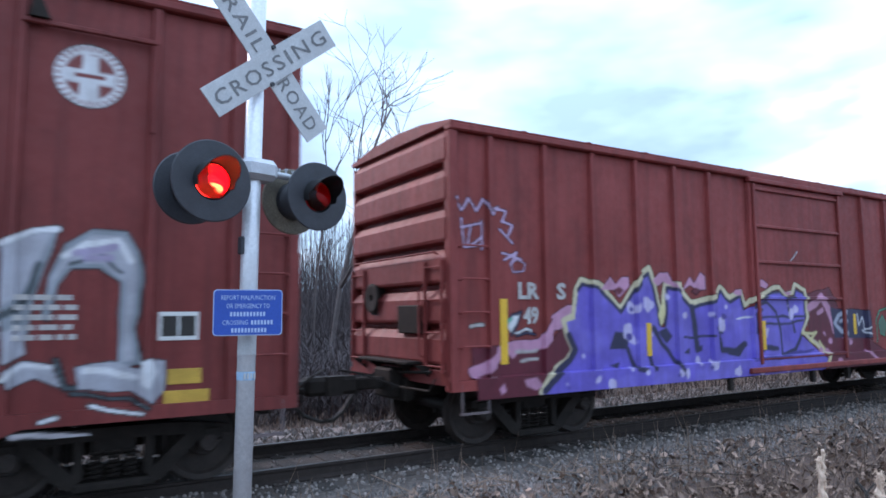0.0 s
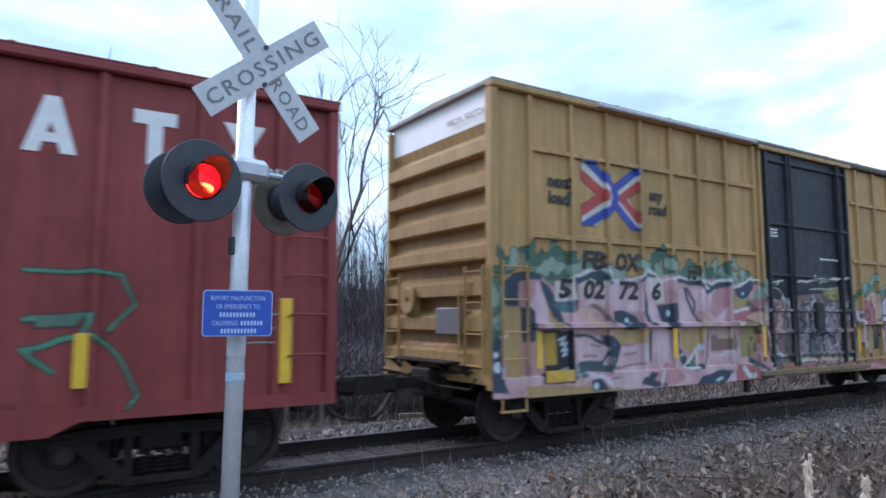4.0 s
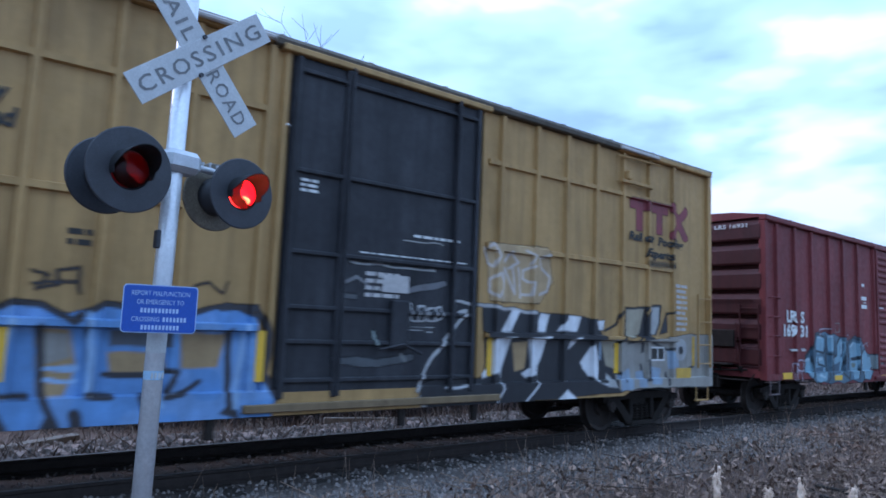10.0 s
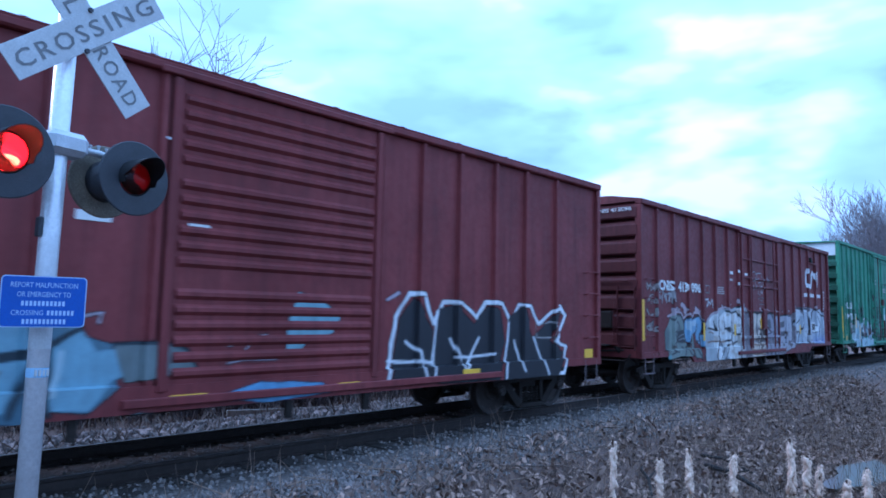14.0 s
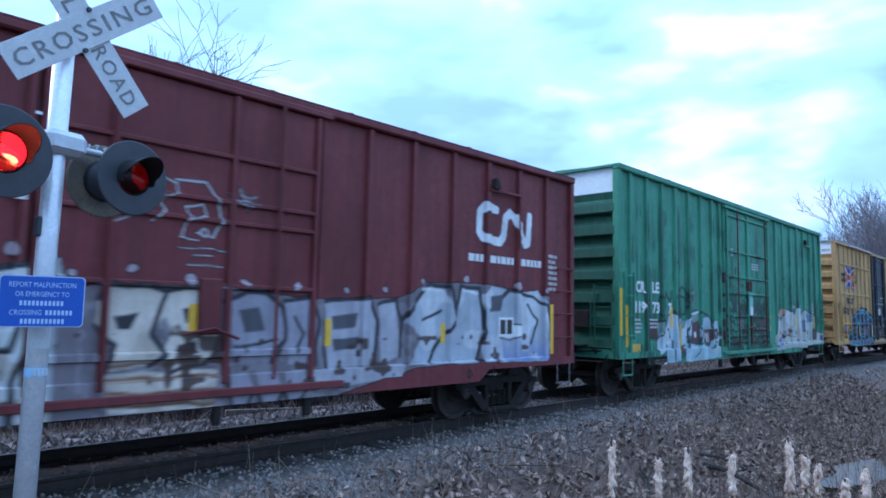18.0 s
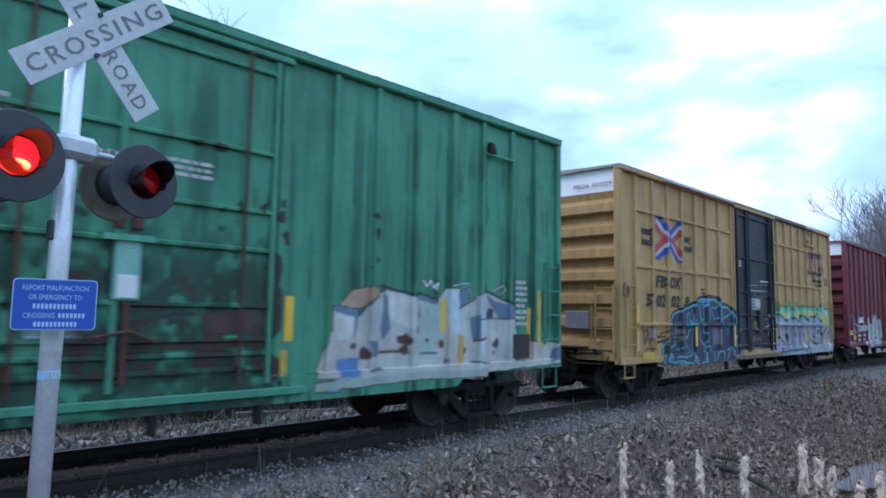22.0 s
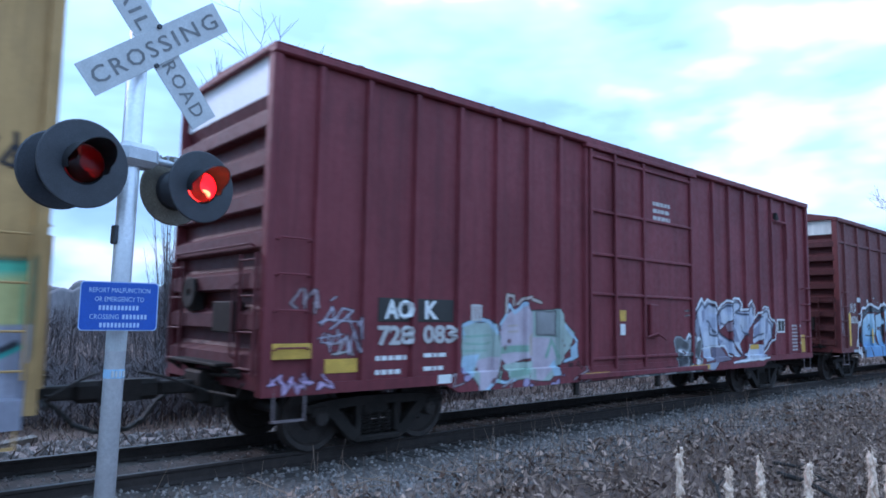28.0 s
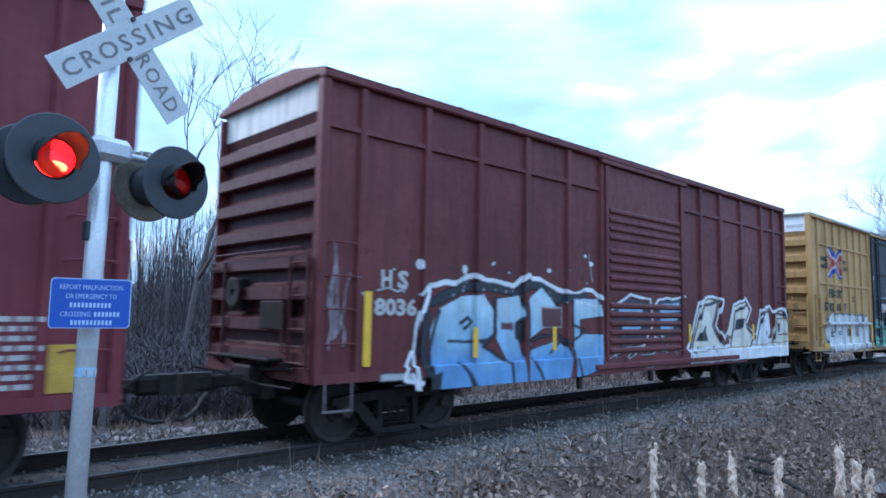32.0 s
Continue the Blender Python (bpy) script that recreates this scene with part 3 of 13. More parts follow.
def door_part(car, sp, mats):
    x0, x1, z0, z1 = sp["door"]
    style = sp.get("door_style", "plug")
    mat = mats["door"]
    y = -HALF
    mb = MB().box(x0 + 0.06, x1 - 0.06, y + 0.01, y + 0.07, z0, z1, 0.01)
    door = part("door", mb, mat, car, sp.get("door_label", ""))
    if style == "ribbed":
        n = sp.get("door_ribs", 18)
        h = (sp.get("rib_top", z1) - z0 - 0.5) / n
        for i in range(n):
            a = z0 + 0.12 + i * h + (0.18 if i >= n * 0.35 else 0) + (0.1 if i >= n * 0.68 else 0)
            part("rib", MB().prism([(y + 0.012, a), (y - 0.03, a + h * 0.25), (y - 0.03, a + h * 0.5), (y + 0.012, a + h * 0.75)][::-1], "x", x0 + 0.2, x1 - 0.2), mat, door)
        for xx in (x0 + 0.10, x1 - 0.10):
            part("stile", MB().box(xx - 0.05, xx + 0.05, y - 0.035, y + 0.012, z0, z1, 0.01), mat, door)
    else:
        for fz in sp.get("door_bars", (0.12, 0.4, 0.62, 0.8)):
            zz = z0 + fz * (z1 - z0)
            part("bar", MB().box(x0 + 0.1, x1 - 0.1, y - 0.035, y + 0.012, zz - 0.028, zz + 0.028, 0.012), mat, door)
        for fx in sp.get("door_posts", (0.04, 0.28, 0.82, 0.96)):
            xx = x0 + fx * (x1 - x0)
            part("post", MB().box(xx - 0.035, xx + 0.035, y - 0.045, y + 0.012, z0, z1, 0.012), mat, door)
    if style == "plug":
        for fx in sp.get("door_rods", (0.26, 0.80)):
            xx = x0 + fx * (x1 - x0)
            part("lock_rod", MB().tube([(xx, y - 0.075, z0 + 0.02), (xx, y - 0.075, z1 + 0.02)], 0.02, 8), mats.get("rod", mat), door)
        xm = sp.get("lock_x", x0 + 0.56 * (x1 - x0))
        lz = sp.get("lock_z", 0.55)
        part("lock_box", MB().box(xm - 0.16, xm + 0.10, y - 0.08, y + 0.01, z0 + lz, z0 + lz + 0.62, 0.02), mats.get("lock", mat), door)
        if "lock_x" in sp:
            part("lock_plate", MB().box(xm - 0.13, xm + 0.07, y - 0.086, y - 0.079, z0 + lz + 0.03, z0 + lz + 0.26, 0.002), WHITE, door, "white instruction plate")
            part("lock_hood", MB().prism([(y, z0 + lz + 0.60), (y - 0.12, z0 + lz + 0.60), (y - 0.10, z0 + lz + 0.66), (y, z0 + lz + 0.68)][::-1], "x", xm - 0.30, xm + 0.22), mat, door)
            for dx in (-0.12, 0.06):
                part("keeper", MB().box(xm + dx - 0.05, xm + dx + 0.05, y - 0.07, y + 0.01, z0 + lz + 0.72, z0 + lz + 1.0, 0.015), mats.get("rod", mat), door)
            part("lock_shaft", MB().tube([(xm - 0.03, y - 0.07, z0 + 0.1), (xm - 0.03, y - 0.07, z0 + lz)], 0.035, 8), mats.get("rod", mat), door)
        part("handle", MB().tube([(xm - 0.35, y - 0.10, z0 + 0.55), (xm, y - 0.11, z0 + 0.62), (xm + 0.3, y - 0.10, z0 + 0.5)], 0.018), mats.get("rod", mat), door)
    # track below and hood above the door
    part("door_track", MB().box(x0 - 0.3, min(sp["L"], x1 + (0.4 if style == "plug" else 2.6)), y - 0.07, y + 0.05, z0 - 0.14, z0 - 0.05, 0.01), mats.get("track", mats["body"]), car)
    part("door_hood", MB().box(x0 - 0.1, x1 + 0.1, y - 0.06, y + 0.05, z1 + 0.01, z1 + 0.09, 0.012), mats["body"], car)


def boxcar(sp, mats):
    """A box car, its near end at x = 0, on the rails."""
    L, eave, peak, low = sp["L"], sp["eave"], sp["peak"], sp.get("low", 0.80)
    car = thing("boxcar", pose(sp["X"] - rolled(0), TRACK_Y, 0), sp["label"], "freight car", "cars of the train")
    body, postm = mats["body"], mats.get("post", mats["body"])
    y, ys = -HALF, -SHEET
    top = eave - 0.10
    d0, d1 = sp["door"][0], sp["door"][1]
    posts = sorted(sp["posts"])
    bays = [0.0] + [p for p in posts if p < d0] + [d0], [d1] + [p for p in posts if p > d1] + [L]
    deep = sp.get("deep", 0.68)
    bx0, bx1 = sp.get("bolster", (2.75, L - 2.75))
    for run in bays:
        for a, b in zip(run, run[1:]):
            part("side_panel", MB().box(a + 0.004, b - 0.004, ys, ys + 0.05, low + 0.02, top - 0.006, 0.004), body, car)
    for z, a, b in sp.get("rails", ()):
        part("side_rail", MB().prism([(y + 0.01, z - 0.03), (y - 0.05, z - 0.03), (y - 0.05, z + 0.015), (y + 0.01, z + 0.035)][::-1], "x", a, b), postm, car)
    for s, name in ((0.06, "corner_post"), (L - 0.06, "corner_post")):
        part(name, MB().box(s - 0.06, s + 0.06, y - 0.01, y + 0.14, low, top, 0.012), postm, car)
    pw = sp.get("post_w", 0.05)
    for p in posts + [d0 - 0.02, d1 + 0.02]:
        w = pw * (1.7 if p in sp.get("wide", ()) else 1.0)
        poly = [(p - w, ys + 0.003), (p - w * 0.72, y), (p + w * 0.72, y), (p + w, ys + 0.003)]
        part("side_post", MB().prism(poly[::-1], "z", sp.get("post_low", low + 0.03), top - 0.008), postm, car)
    for z, a, b in sp.get("belts", ()):
        part("side_belt", MB().prism([(ys + 0.003, z - 0.05), (y + 0.012, z - 0.035), (y + 0.012, z + 0.03), (ys + 0.003, z + 0.045)][::-1], "x", a, b), postm, car)
    for a, b, m in sp.get("chords", ((0, L, "chord"),)):
        part("top_chord", MB().box(a, b, y - 0.035, y + 0.14, top, eave, 0.02), mats.get(m, body), car)
    sill = [(0.0, low), (bx0 - 0.25, low), (bx0, deep), (bx1, deep), (bx1 + 0.25, low), (L, low), (L, low + 0.13), (0.0, low + 0.13)]
    part("side_sill", MB().prism(sill, "y", y - 0.012, y + 0.05), mats.get("sill", body), car)
    # the side that faces away, roof, floor and centre sill
    wave = [(0.0, -ys - 0.05), (L, -ys - 0.05), (L, -ys)]
    for p in reversed(posts):
        wave += [(p + pw, -ys), (p + pw * 0.7, -y), (p - pw * 0.7, -y), (p - pw, -ys)]
    part("far_side", MB().prism(wave + [(0.0, -ys)], "z", low + 0.02, top - 0.006), body, car)
    part("far_sill", MB().prism(sill, "y", -y - 0.05, -y + 0.012), body, car)
    e = eave
    part("roof", MB().prism([(y - 0.02, e - 0.03), (-y + 0.02, e - 0.03), (-y + 0.03, e + 0.02), (0.75, peak - 0.03), (0.0, peak), (-0.75, peak - 0.03), (y - 0.03, e + 0.02)][::1], "x", 0.0, L), mats.get("roof", body), car)
    for k in range(1, int(L / 1.2)):
        part("roof_seam", MB().prism([(y - 0.025, e), (y - 0.035, e + 0.03), (-0.75, peak - 0.012), (0, peak + 0.018), (0.75, peak - 0.012), (-y + 0.03, e + 0.03), (-y + 0.02, e)][::-1], "x", k * 1.2 - 0.03, k * 1.2 + 0.03), mats.get("roof", body), car)
    part("underframe", MB().box(0.1, L - 0.1, -0.25, 0.25, 0.62, 0.95).box(0.2, L - 0.2, y + 0.08, -y - 0.08, 0.98, 1.08), STEEL, car)
    for k in range(5):
        xx = bx0 + 0.3 + k * (bx1 - bx0 - 0.6) / 4
        part("cross_bearer", MB().prism([(y + 0.06, 1.0), (y + 0.06, 0.86), (-0.4, 0.66), (0.4, 0.66), (-y - 0.06, 0.86), (-y - 0.06, 1.0)][::-1], "x", xx - 0.06, xx + 0.06), STEEL, car)
    part("brake_tank", MB().lathe([(0.05, -0.5), (0.2, -0.45), (0.2, 0.45), (0.05, 0.5)], "x", (L * 0.44, -0.75, 0.75), 14), STEEL, car)
    part("brake_rod", MB().tube([(bx0, -0.3, 0.58), (L * 0.4, -0.5, 0.62), (bx1, -0.3, 0.58)], 0.018), STEEL, car)
    for k in (0.36, 0.52, 0.60):
        part("hanger", MB().box(L * k, L * k + 0.1, y + 0.02, y + 0.10, 0.46, deep + 0.02, 0.01), STEEL, car)
    # ends
    n = sp.get("end_ribs", 7)
    head = sp.get("header", 0.0)
    end_top = eave - 0.05 - head
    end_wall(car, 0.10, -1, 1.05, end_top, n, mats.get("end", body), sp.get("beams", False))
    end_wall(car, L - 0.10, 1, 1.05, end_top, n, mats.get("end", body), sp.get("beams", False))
    for xe, s in ((0.10, -1), (L - 0.10, 1)):
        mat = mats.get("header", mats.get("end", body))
        lo, hi = min(xe, xe - s * 0.05), max(xe, xe - s * 0.05)
        part("end_header", MB().prism([(y + 0.09, end_top - 0.01), (-y - 0.09, end_top - 0.01), (-y - 0.09, e - 0.01), (0.75, peak - 0.035), (0, peak - 0.01), (-0.75, peak - 0.035), (y + 0.09, e - 0.01)], "x", lo, hi), mat, car)
        part("end_sill", MB().box(min(xe, xe + s * 0.1), max(xe, xe + s * 0.1), y + 0.08, -y - 0.08, 0.86, 1.05, 0.01), body, car)
        part("crossover_platform", MB().box(min(xe + s * 0.06, xe + s * 0.32), max(xe + s * 0.06, xe + s * 0.32), -0.75, 0.75, 1.10, 1.14, 0.008), STEEL, car)
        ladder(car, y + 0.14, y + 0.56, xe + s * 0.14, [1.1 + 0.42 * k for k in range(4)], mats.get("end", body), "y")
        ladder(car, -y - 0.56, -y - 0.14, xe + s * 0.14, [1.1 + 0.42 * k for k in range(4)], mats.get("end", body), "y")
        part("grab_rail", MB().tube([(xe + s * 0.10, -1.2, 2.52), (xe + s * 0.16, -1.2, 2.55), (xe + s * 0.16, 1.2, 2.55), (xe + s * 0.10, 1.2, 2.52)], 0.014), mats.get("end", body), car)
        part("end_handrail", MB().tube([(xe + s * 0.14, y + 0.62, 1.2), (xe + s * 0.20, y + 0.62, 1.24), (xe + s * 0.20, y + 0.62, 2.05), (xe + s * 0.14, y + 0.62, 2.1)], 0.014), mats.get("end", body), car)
        part("air_pipe", MB().tube([(xe + s * 0.16, -1.1, 1.02), (xe + s * 0.18, -0.4, 0.98), (xe + s * 0.18, 0.3, 0.98), (xe + s * 0.45, 0.28, 0.80)], 0.022), STEEL, car)
        for yy in (-0.95, -0.45, 0.45, 0.95):
            part("platform_bracket", MB().prism([(xe + s * 0.06, 1.10), (xe + s * 0.30, 1.10), (xe + s * 0.06, 0.92)][::int(-s)], "y", yy - 0.02, yy + 0.02), STEEL, car)
        part("striker", MB().box(min(xe, xe + s * 0.16), max(xe, xe + s * 0.16), -0.42, 0.42, 0.58, 0.90, 0.02), STEEL, car)
        coupler(car, xe, s)
        ya = y - 0.0
        a, b = (0.16, 0.56) if s < 0 else (L - 0.56, L - 0.16)
        part("stirrup", MB().box(a - 0.012, a + 0.012, ya - 0.012, ya, 0.53, low + 0.1).box(b - 0.012, b + 0.012, ya - 0.012, ya, 0.53, low + 0.1).box(a - 0.012, b + 0.012, ya - 0.02, ya + 0.03, 0.51, 0.535), mats.get("stirrup", body), car)
    part("brake_panel", MB().box(-0.06, 0.1, -0.80, -0.20, 1.50, 1.88, 0.015), GREY if "soot" in mats else STEEL, car, "square brake panel")
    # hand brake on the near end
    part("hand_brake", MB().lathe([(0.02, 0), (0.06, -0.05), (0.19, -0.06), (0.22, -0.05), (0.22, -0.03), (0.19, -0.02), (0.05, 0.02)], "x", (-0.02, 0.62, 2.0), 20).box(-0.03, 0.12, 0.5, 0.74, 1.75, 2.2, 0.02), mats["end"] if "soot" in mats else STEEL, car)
    ladder(car, 0.14, 0.56, y - 0.05, sp.get("rungs_l", [1.35, 1.78, 2.2, 2.62]), postm, "x", sp.get("stiles", False))
    ladder(car, L - 0.56, L - 0.14, y - 0.05, sp.get("rungs_r", [1.35, 1.78, 2.2, 2.62]), postm, "x", sp.get("stiles", False))
    door_part(car, sp, mats)
    tx = sp.get("truck_x", 1.70)
    truck(car, tx)
    truck(car, L - tx)

    # lettering and small fittings
    bars_at = [sp["door"][2] + fz * (sp["door"][3] - sp["door"][2]) for fz in sp.get("door_bars", (0.12, 0.4, 0.62, 0.8))]

    def depth(x, z):
        if z < low + 0.146:
            return HALF + 0.012
        if d0 + 0.06 < x < d1 - 0.06 and sp["door"][2] < z < sp["door"][3]:
            if sp.get("door_style", "plug") != "ribbed":
                for zz in bars_at:
                    if abs(z - zz) < 0.035:
                        return HALF + 0.036
            return HALF - 0.01
        for bz, a, b in sp.get("rails", ()):
            if -0.045 < z - bz < 0.035 and a < x < b:
                return HALF + 0.052
        for p in posts + [d0 - 0.02, d1 + 0.02]:
            if abs(x - p) < pw * (1.7 if p in sp.get("wide", ()) else 1.0) + 0.012:
                return HALF + 0.002
        if x < 0.125 or x > L - 0.125:
            return HALF + 0.012
        for bz, a, b in sp.get("belts", ()):
            if abs(z - bz) < 0.06 and a < x < b:
                return HALF - 0.010
        return SHEET

    for words, x, z, size, width, mat in sp.get("words", ()):
        me = text_mesh(words, size, mat, 0.04 * size, width, sp.get("slant", 0.0))
        for v in me.vertices:
            v.co.y = -max(depth(x + v.co.x - 0.015, z + v.co.z), depth(x + v.co.x + 0.015, z + v.co.z)) - 0.015
        part("lettering", me, None, car).location = (x, 0, z)
    for x0, x1, z0, z1, mat in sp.get("plates", ()):
        yy = -max(depth(x0 + 0.01, (z0 + z1) / 2), depth(x1 - 0.01, (z0 + z1) / 2))
        part("reflector" if mat in (YELLOW, AMBER) else "marking", MB().box(x0, x1, yy - (0.012 if mat is BLACK else 0.009), yy + 0.001, z0, z1, 0.003), mat, car)
    for x0, x1, z0, z1, rows_n, mat in sp.get("stencils", ()):
        mb, rng = MB(), random.Random(int(x0 * 100))
        for r in range(rows_n):
            h = (z1 - z0) / rows_n
            xa = x0
            while xa < x1 - 0.03:
                w = rng.uniform(0.05, 0.16)
                mb.box(xa, min(x1, xa + w), -depth(xa, z0) - 0.006, -depth(xa, z0) - 0.001, z0 + r * h, z0 + r * h + h * 0.55)
                xa += w + 0.03
        tagged(part("stencilling", mb, mat, car), kind="stuff")
    if "art" in sp:
        cv = Canvas(L, deep, sp.get("art_top", 3.4), sp["seed"])
        sp["art"](cv)
        tagged(part("graffiti", cv.mesh(depth, "graffiti"), None, car), sp.get("art_label", "spray-painted graffiti in many colours"), kind="stuff")
    if "mark" in sp:
        w = part("lettering", text_mesh(sp["mark"], 0.13, sp["mark_mat"], 0.001, 0.085 * len(sp["mark"])), None, car)
        w.matrix_basis = pose(0.042 if head > 0.3 else -0.045, -0.36, end_top + 0.10 if head > 0.3 else eave - 0.24, 0, 0, -90)
    for f in sp.get("extras", ()):
        f(car, sp, mats)
    return car
# ---------- the train ----------
TAN = (0.47, 0.282, 0.104)
BLK = (0.018, 0.018, 0.022)
OX1, OX2, OX3, OX4, OX5 = (0.255, 0.044, 0.038), (0.182, 0.032, 0.032), (0.150, 0.028, 0.029), (0.168, 0.030, 0.037), (0.128, 0.028, 0.026)
GRN = (0.062, 0.250, 0.148)
PINK, CREAM = (0.62, 0.30, 0.45), (0.75, 0.68, 0.35)
SKYB, LILAC, TEAL, INK, SNOW = (0.22, 0.45, 0.72), (0.58, 0.42, 0.62), (0.05, 0.22, 0.20), (0.015, 0.015, 0.02), (0.82, 0.84, 0.87)
CYAN, MINT = (0.12, 0.45, 0.55), (0.10, 0.50, 0.32)
RED, BLUE = (0.50, 0.06, 0.05), (0.035, 0.07, 0.38)


PALE_RGB = (0.5, 0.47, 0.45)
GRIMY = plain_mat("grimy_step_paint", (0.16, 0.12, 0.12), 0.6, 0.0, 0.3, 9.0)


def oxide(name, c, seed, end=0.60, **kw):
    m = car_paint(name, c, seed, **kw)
    # end scales the ends' paint: shade between cars put into it, plus rust
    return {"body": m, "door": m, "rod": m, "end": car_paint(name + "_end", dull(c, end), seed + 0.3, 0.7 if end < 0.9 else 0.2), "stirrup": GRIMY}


def chevrons(cv, x, z, w, h):
    """The pool's emblem: two red chevrons held by blue bars."""
    box = (x, x + w, z, z + h)
    cv.straight([(x + w * 0.02, z + h), (x + w * 0.56, z + h * 0.5), (x + w * 0.02, z)], 0.165 * h, (0.60, 0.57, 0.50), (x, x + w * 0.62, z, z + h))
    cv.straight([(x + w, z + h * 0.9), (x + w * 0.68, z + h * 0.5), (x + w, z + h * 0.05)], 0.14 * h, (0.60, 0.57, 0.50), (x + w * 0.58, x + w, z, z + h))
    P = lambda *q: [(x + a * w, z + b * h) for a, b in q]
    for pts, c, r in ((P((-0.1, 0.85), (0.40, 0.50), (-0.1, 0.15)), RED, 0.080), (P((1.1, 0.80), (0.70, 0.49), (1.1, 0.08)), RED, 0.072),
                      (P((0.02, 1.08), (0.48, 0.70), (0.58, 0.58), (0.60, 0.48), (0.55, 0.36), (0.46, 0.27), (0.02, -0.02)), BLUE, 0.070),
                      (P((1.0, 0.98), (0.62, 0.66)), BLUE, 0.065), (P((0.62, 0.34), (1.0, -0.06)), BLUE, 0.065)):
        cv.straight(pts, r * h, c, box)


def pool_blocks(cv, x, z, w, h, c):
    """The owner's mark as plain blocks."""
    k = w / 3
    for i in range(2):
        cv.poly([(x + i * k, z + h * 0.66), (x + i * k + k * 0.92, z + h * 0.66), (x + i * k + k * 0.92, z + h), (x + i * k, z + h)], c)
        cv.poly([(x + i * k + k * 0.30, z), (x + i * k + k * 0.64, z), (x + i * k + k * 0.64, z + h * 0.7), (x + i * k + k * 0.30, z + h * 0.7)], c)
    cv.strokes([(x + 2.1 * k, z + h * 0.95, x + 2.85 * k, z + h * 0.05), (x + 2.1 * k, z + h * 0.05, x + 2.85 * k, z + h * 0.95)], k * 0.14, c, 0.012)


def pool_marks(cv, c=(0.50, 0.05, 0.05)):
    chevrons(cv, 1.68, 3.08, 1.22, 0.98)
    pool_blocks(cv, 12.64, 3.52, 1.82, 0.58, c)
    cv.block(13.15, 14.0, 2.93, 3.02, (0.10, 0.08, 0.06), 0.05, 0.6)


def blue_piece(cv):
    """Steel-blue letters on slate beside black ones with white edges."""
    base, cy, slate, lb, ink = (0.075, 0.145, 0.20), (0.25, 0.44, 0.55), (0.07, 0.13, 0.19), (0.50, 0.66, 0.74), (0.02, 0.035, 0.05)
    olive, tagp, lb2, blu, coal = (0.20, 0.22, 0.16), (0.50, 0.42, 0.48), (0.30, 0.52, 0.60), (0.17, 0.36, 0.58), (0.015, 0.016, 0.022)
    cv.shape([(1.92, 0.98), (2.02, 1.3), (2.17, 1.41), (2.34, 1.63), (2.47, 1.85), (2.62, 1.92), (2.84, 1.9), (3.07, 1.94), (3.27, 1.87), (3.56, 1.91), (3.91, 1.82), (4.18, 1.83), (4.41, 1.72), (4.85, 1.87), (5.32, 1.78), (5.54, 1.46), (5.82, 1.38), (5.89, 0.95), (5.61, 0.72), (5.24, 0.77), (5.08, 0.65), (4.49, 0.76), (3.95, 0.66), (3.6, 0.73), (3.16, 0.67), (2.67, 0.76), (2.39, 0.71), (2.25, 0.82), (2.09, 0.85)], base)
    here = (cv.rgb[..., 2] > 0.16) * (cv.X < 7.0)
    cv.lay(np.clip((cv.cloud - 0.5) / 0.12, 0, 0.6) * here, (0.13, 0.23, 0.30))
    cv.lay(np.clip((0.4 - cv.cloud) / 0.12, 0, 0.6) * here, (0.06, 0.12, 0.17))
    cv.shape([(1.98, 1.04), (2.03, 1.28), (2.26, 1.33), (2.28, 1.03), (2.25, 0.82), (2.05, 0.93)], cy)
    cv.shape([(2.39, 0.81), (2.37, 1.14), (2.58, 1.33), (2.94, 1.32), (3.03, 1.06), (2.97, 0.77), (2.6, 0.71)], cy)
    cv.shape([(2.53, 1.52), (2.63, 1.81), (2.85, 1.84), (3, 1.73), (2.94, 1.41), (2.64, 1.38)], cy)
    cv.shape([(3.16, 1.76), (3.39, 1.85), (3.56, 1.77), (3.53, 1.52), (3.25, 1.46)], cy)
    cv.shape([(3.35, 0.87), (3.42, 1.28), (3.71, 1.34), (3.74, 1.58), (3.95, 1.77), (4.13, 1.71), (4.1, 1.33), (3.94, 0.96), (3.6, 0.79)], cy)
    cv.shape([(4.53, 1.07), (4.51, 1.59), (4.75, 1.72), (5.06, 1.66), (5.07, 1.25), (4.88, 0.79), (4.58, 0.77)], cy)
    cv.shape([(5.24, 0.77), (5.22, 1.38), (5.48, 1.59), (5.66, 1.31), (6.17, 1.37), (6.42, 1.15), (5.83, 1.02), (5.61, 0.75)], cy)
    cv.shape([(3.91, 1.58), (4.11, 1.68), (4.08, 1.33), (3.94, 1.3)], slate)
    cv.shape([(3.26, 1.08), (3.93, 1.21), (3.85, 0.96), (3.35, 0.87)], slate)
    cv.shape([(2.41, 1.05), (2.95, 1.09), (2.94, 0.97), (2.44, 0.94)], slate)
    cv.line([(2.65, 1.24), (2.87, 1.26)], 0.03, lb)
    cv.line([(3.46, 1.22), (3.6, 1.31)], 0.026, lb)
    cv.line([(4, 1.68), (3.97, 1.4)], 0.026, lb)
    cv.line([(2, 1.23), (2.18, 1.28)], 0.03, lb)
    cv.line([(5.33, 1.31), (5.29, 0.9)], 0.03, lb)
    cv.line([(2.6, 0.88), (2.89, 0.86)], 0.026, lb)
    cv.line([(2.66, 1.78), (2.89, 1.8)], 0.024, lb)
    cv.line([(3.23, 1.81), (3.44, 1.84)], 0.024, lb)
    cv.line([(4.58, 1.59), (4.75, 1.69)], 0.024, lb)
    cv.line([(2, 1.31), (2.32, 1.58), (2.45, 1.83), (2.66, 1.88), (3, 1.8)], 0.03, ink)
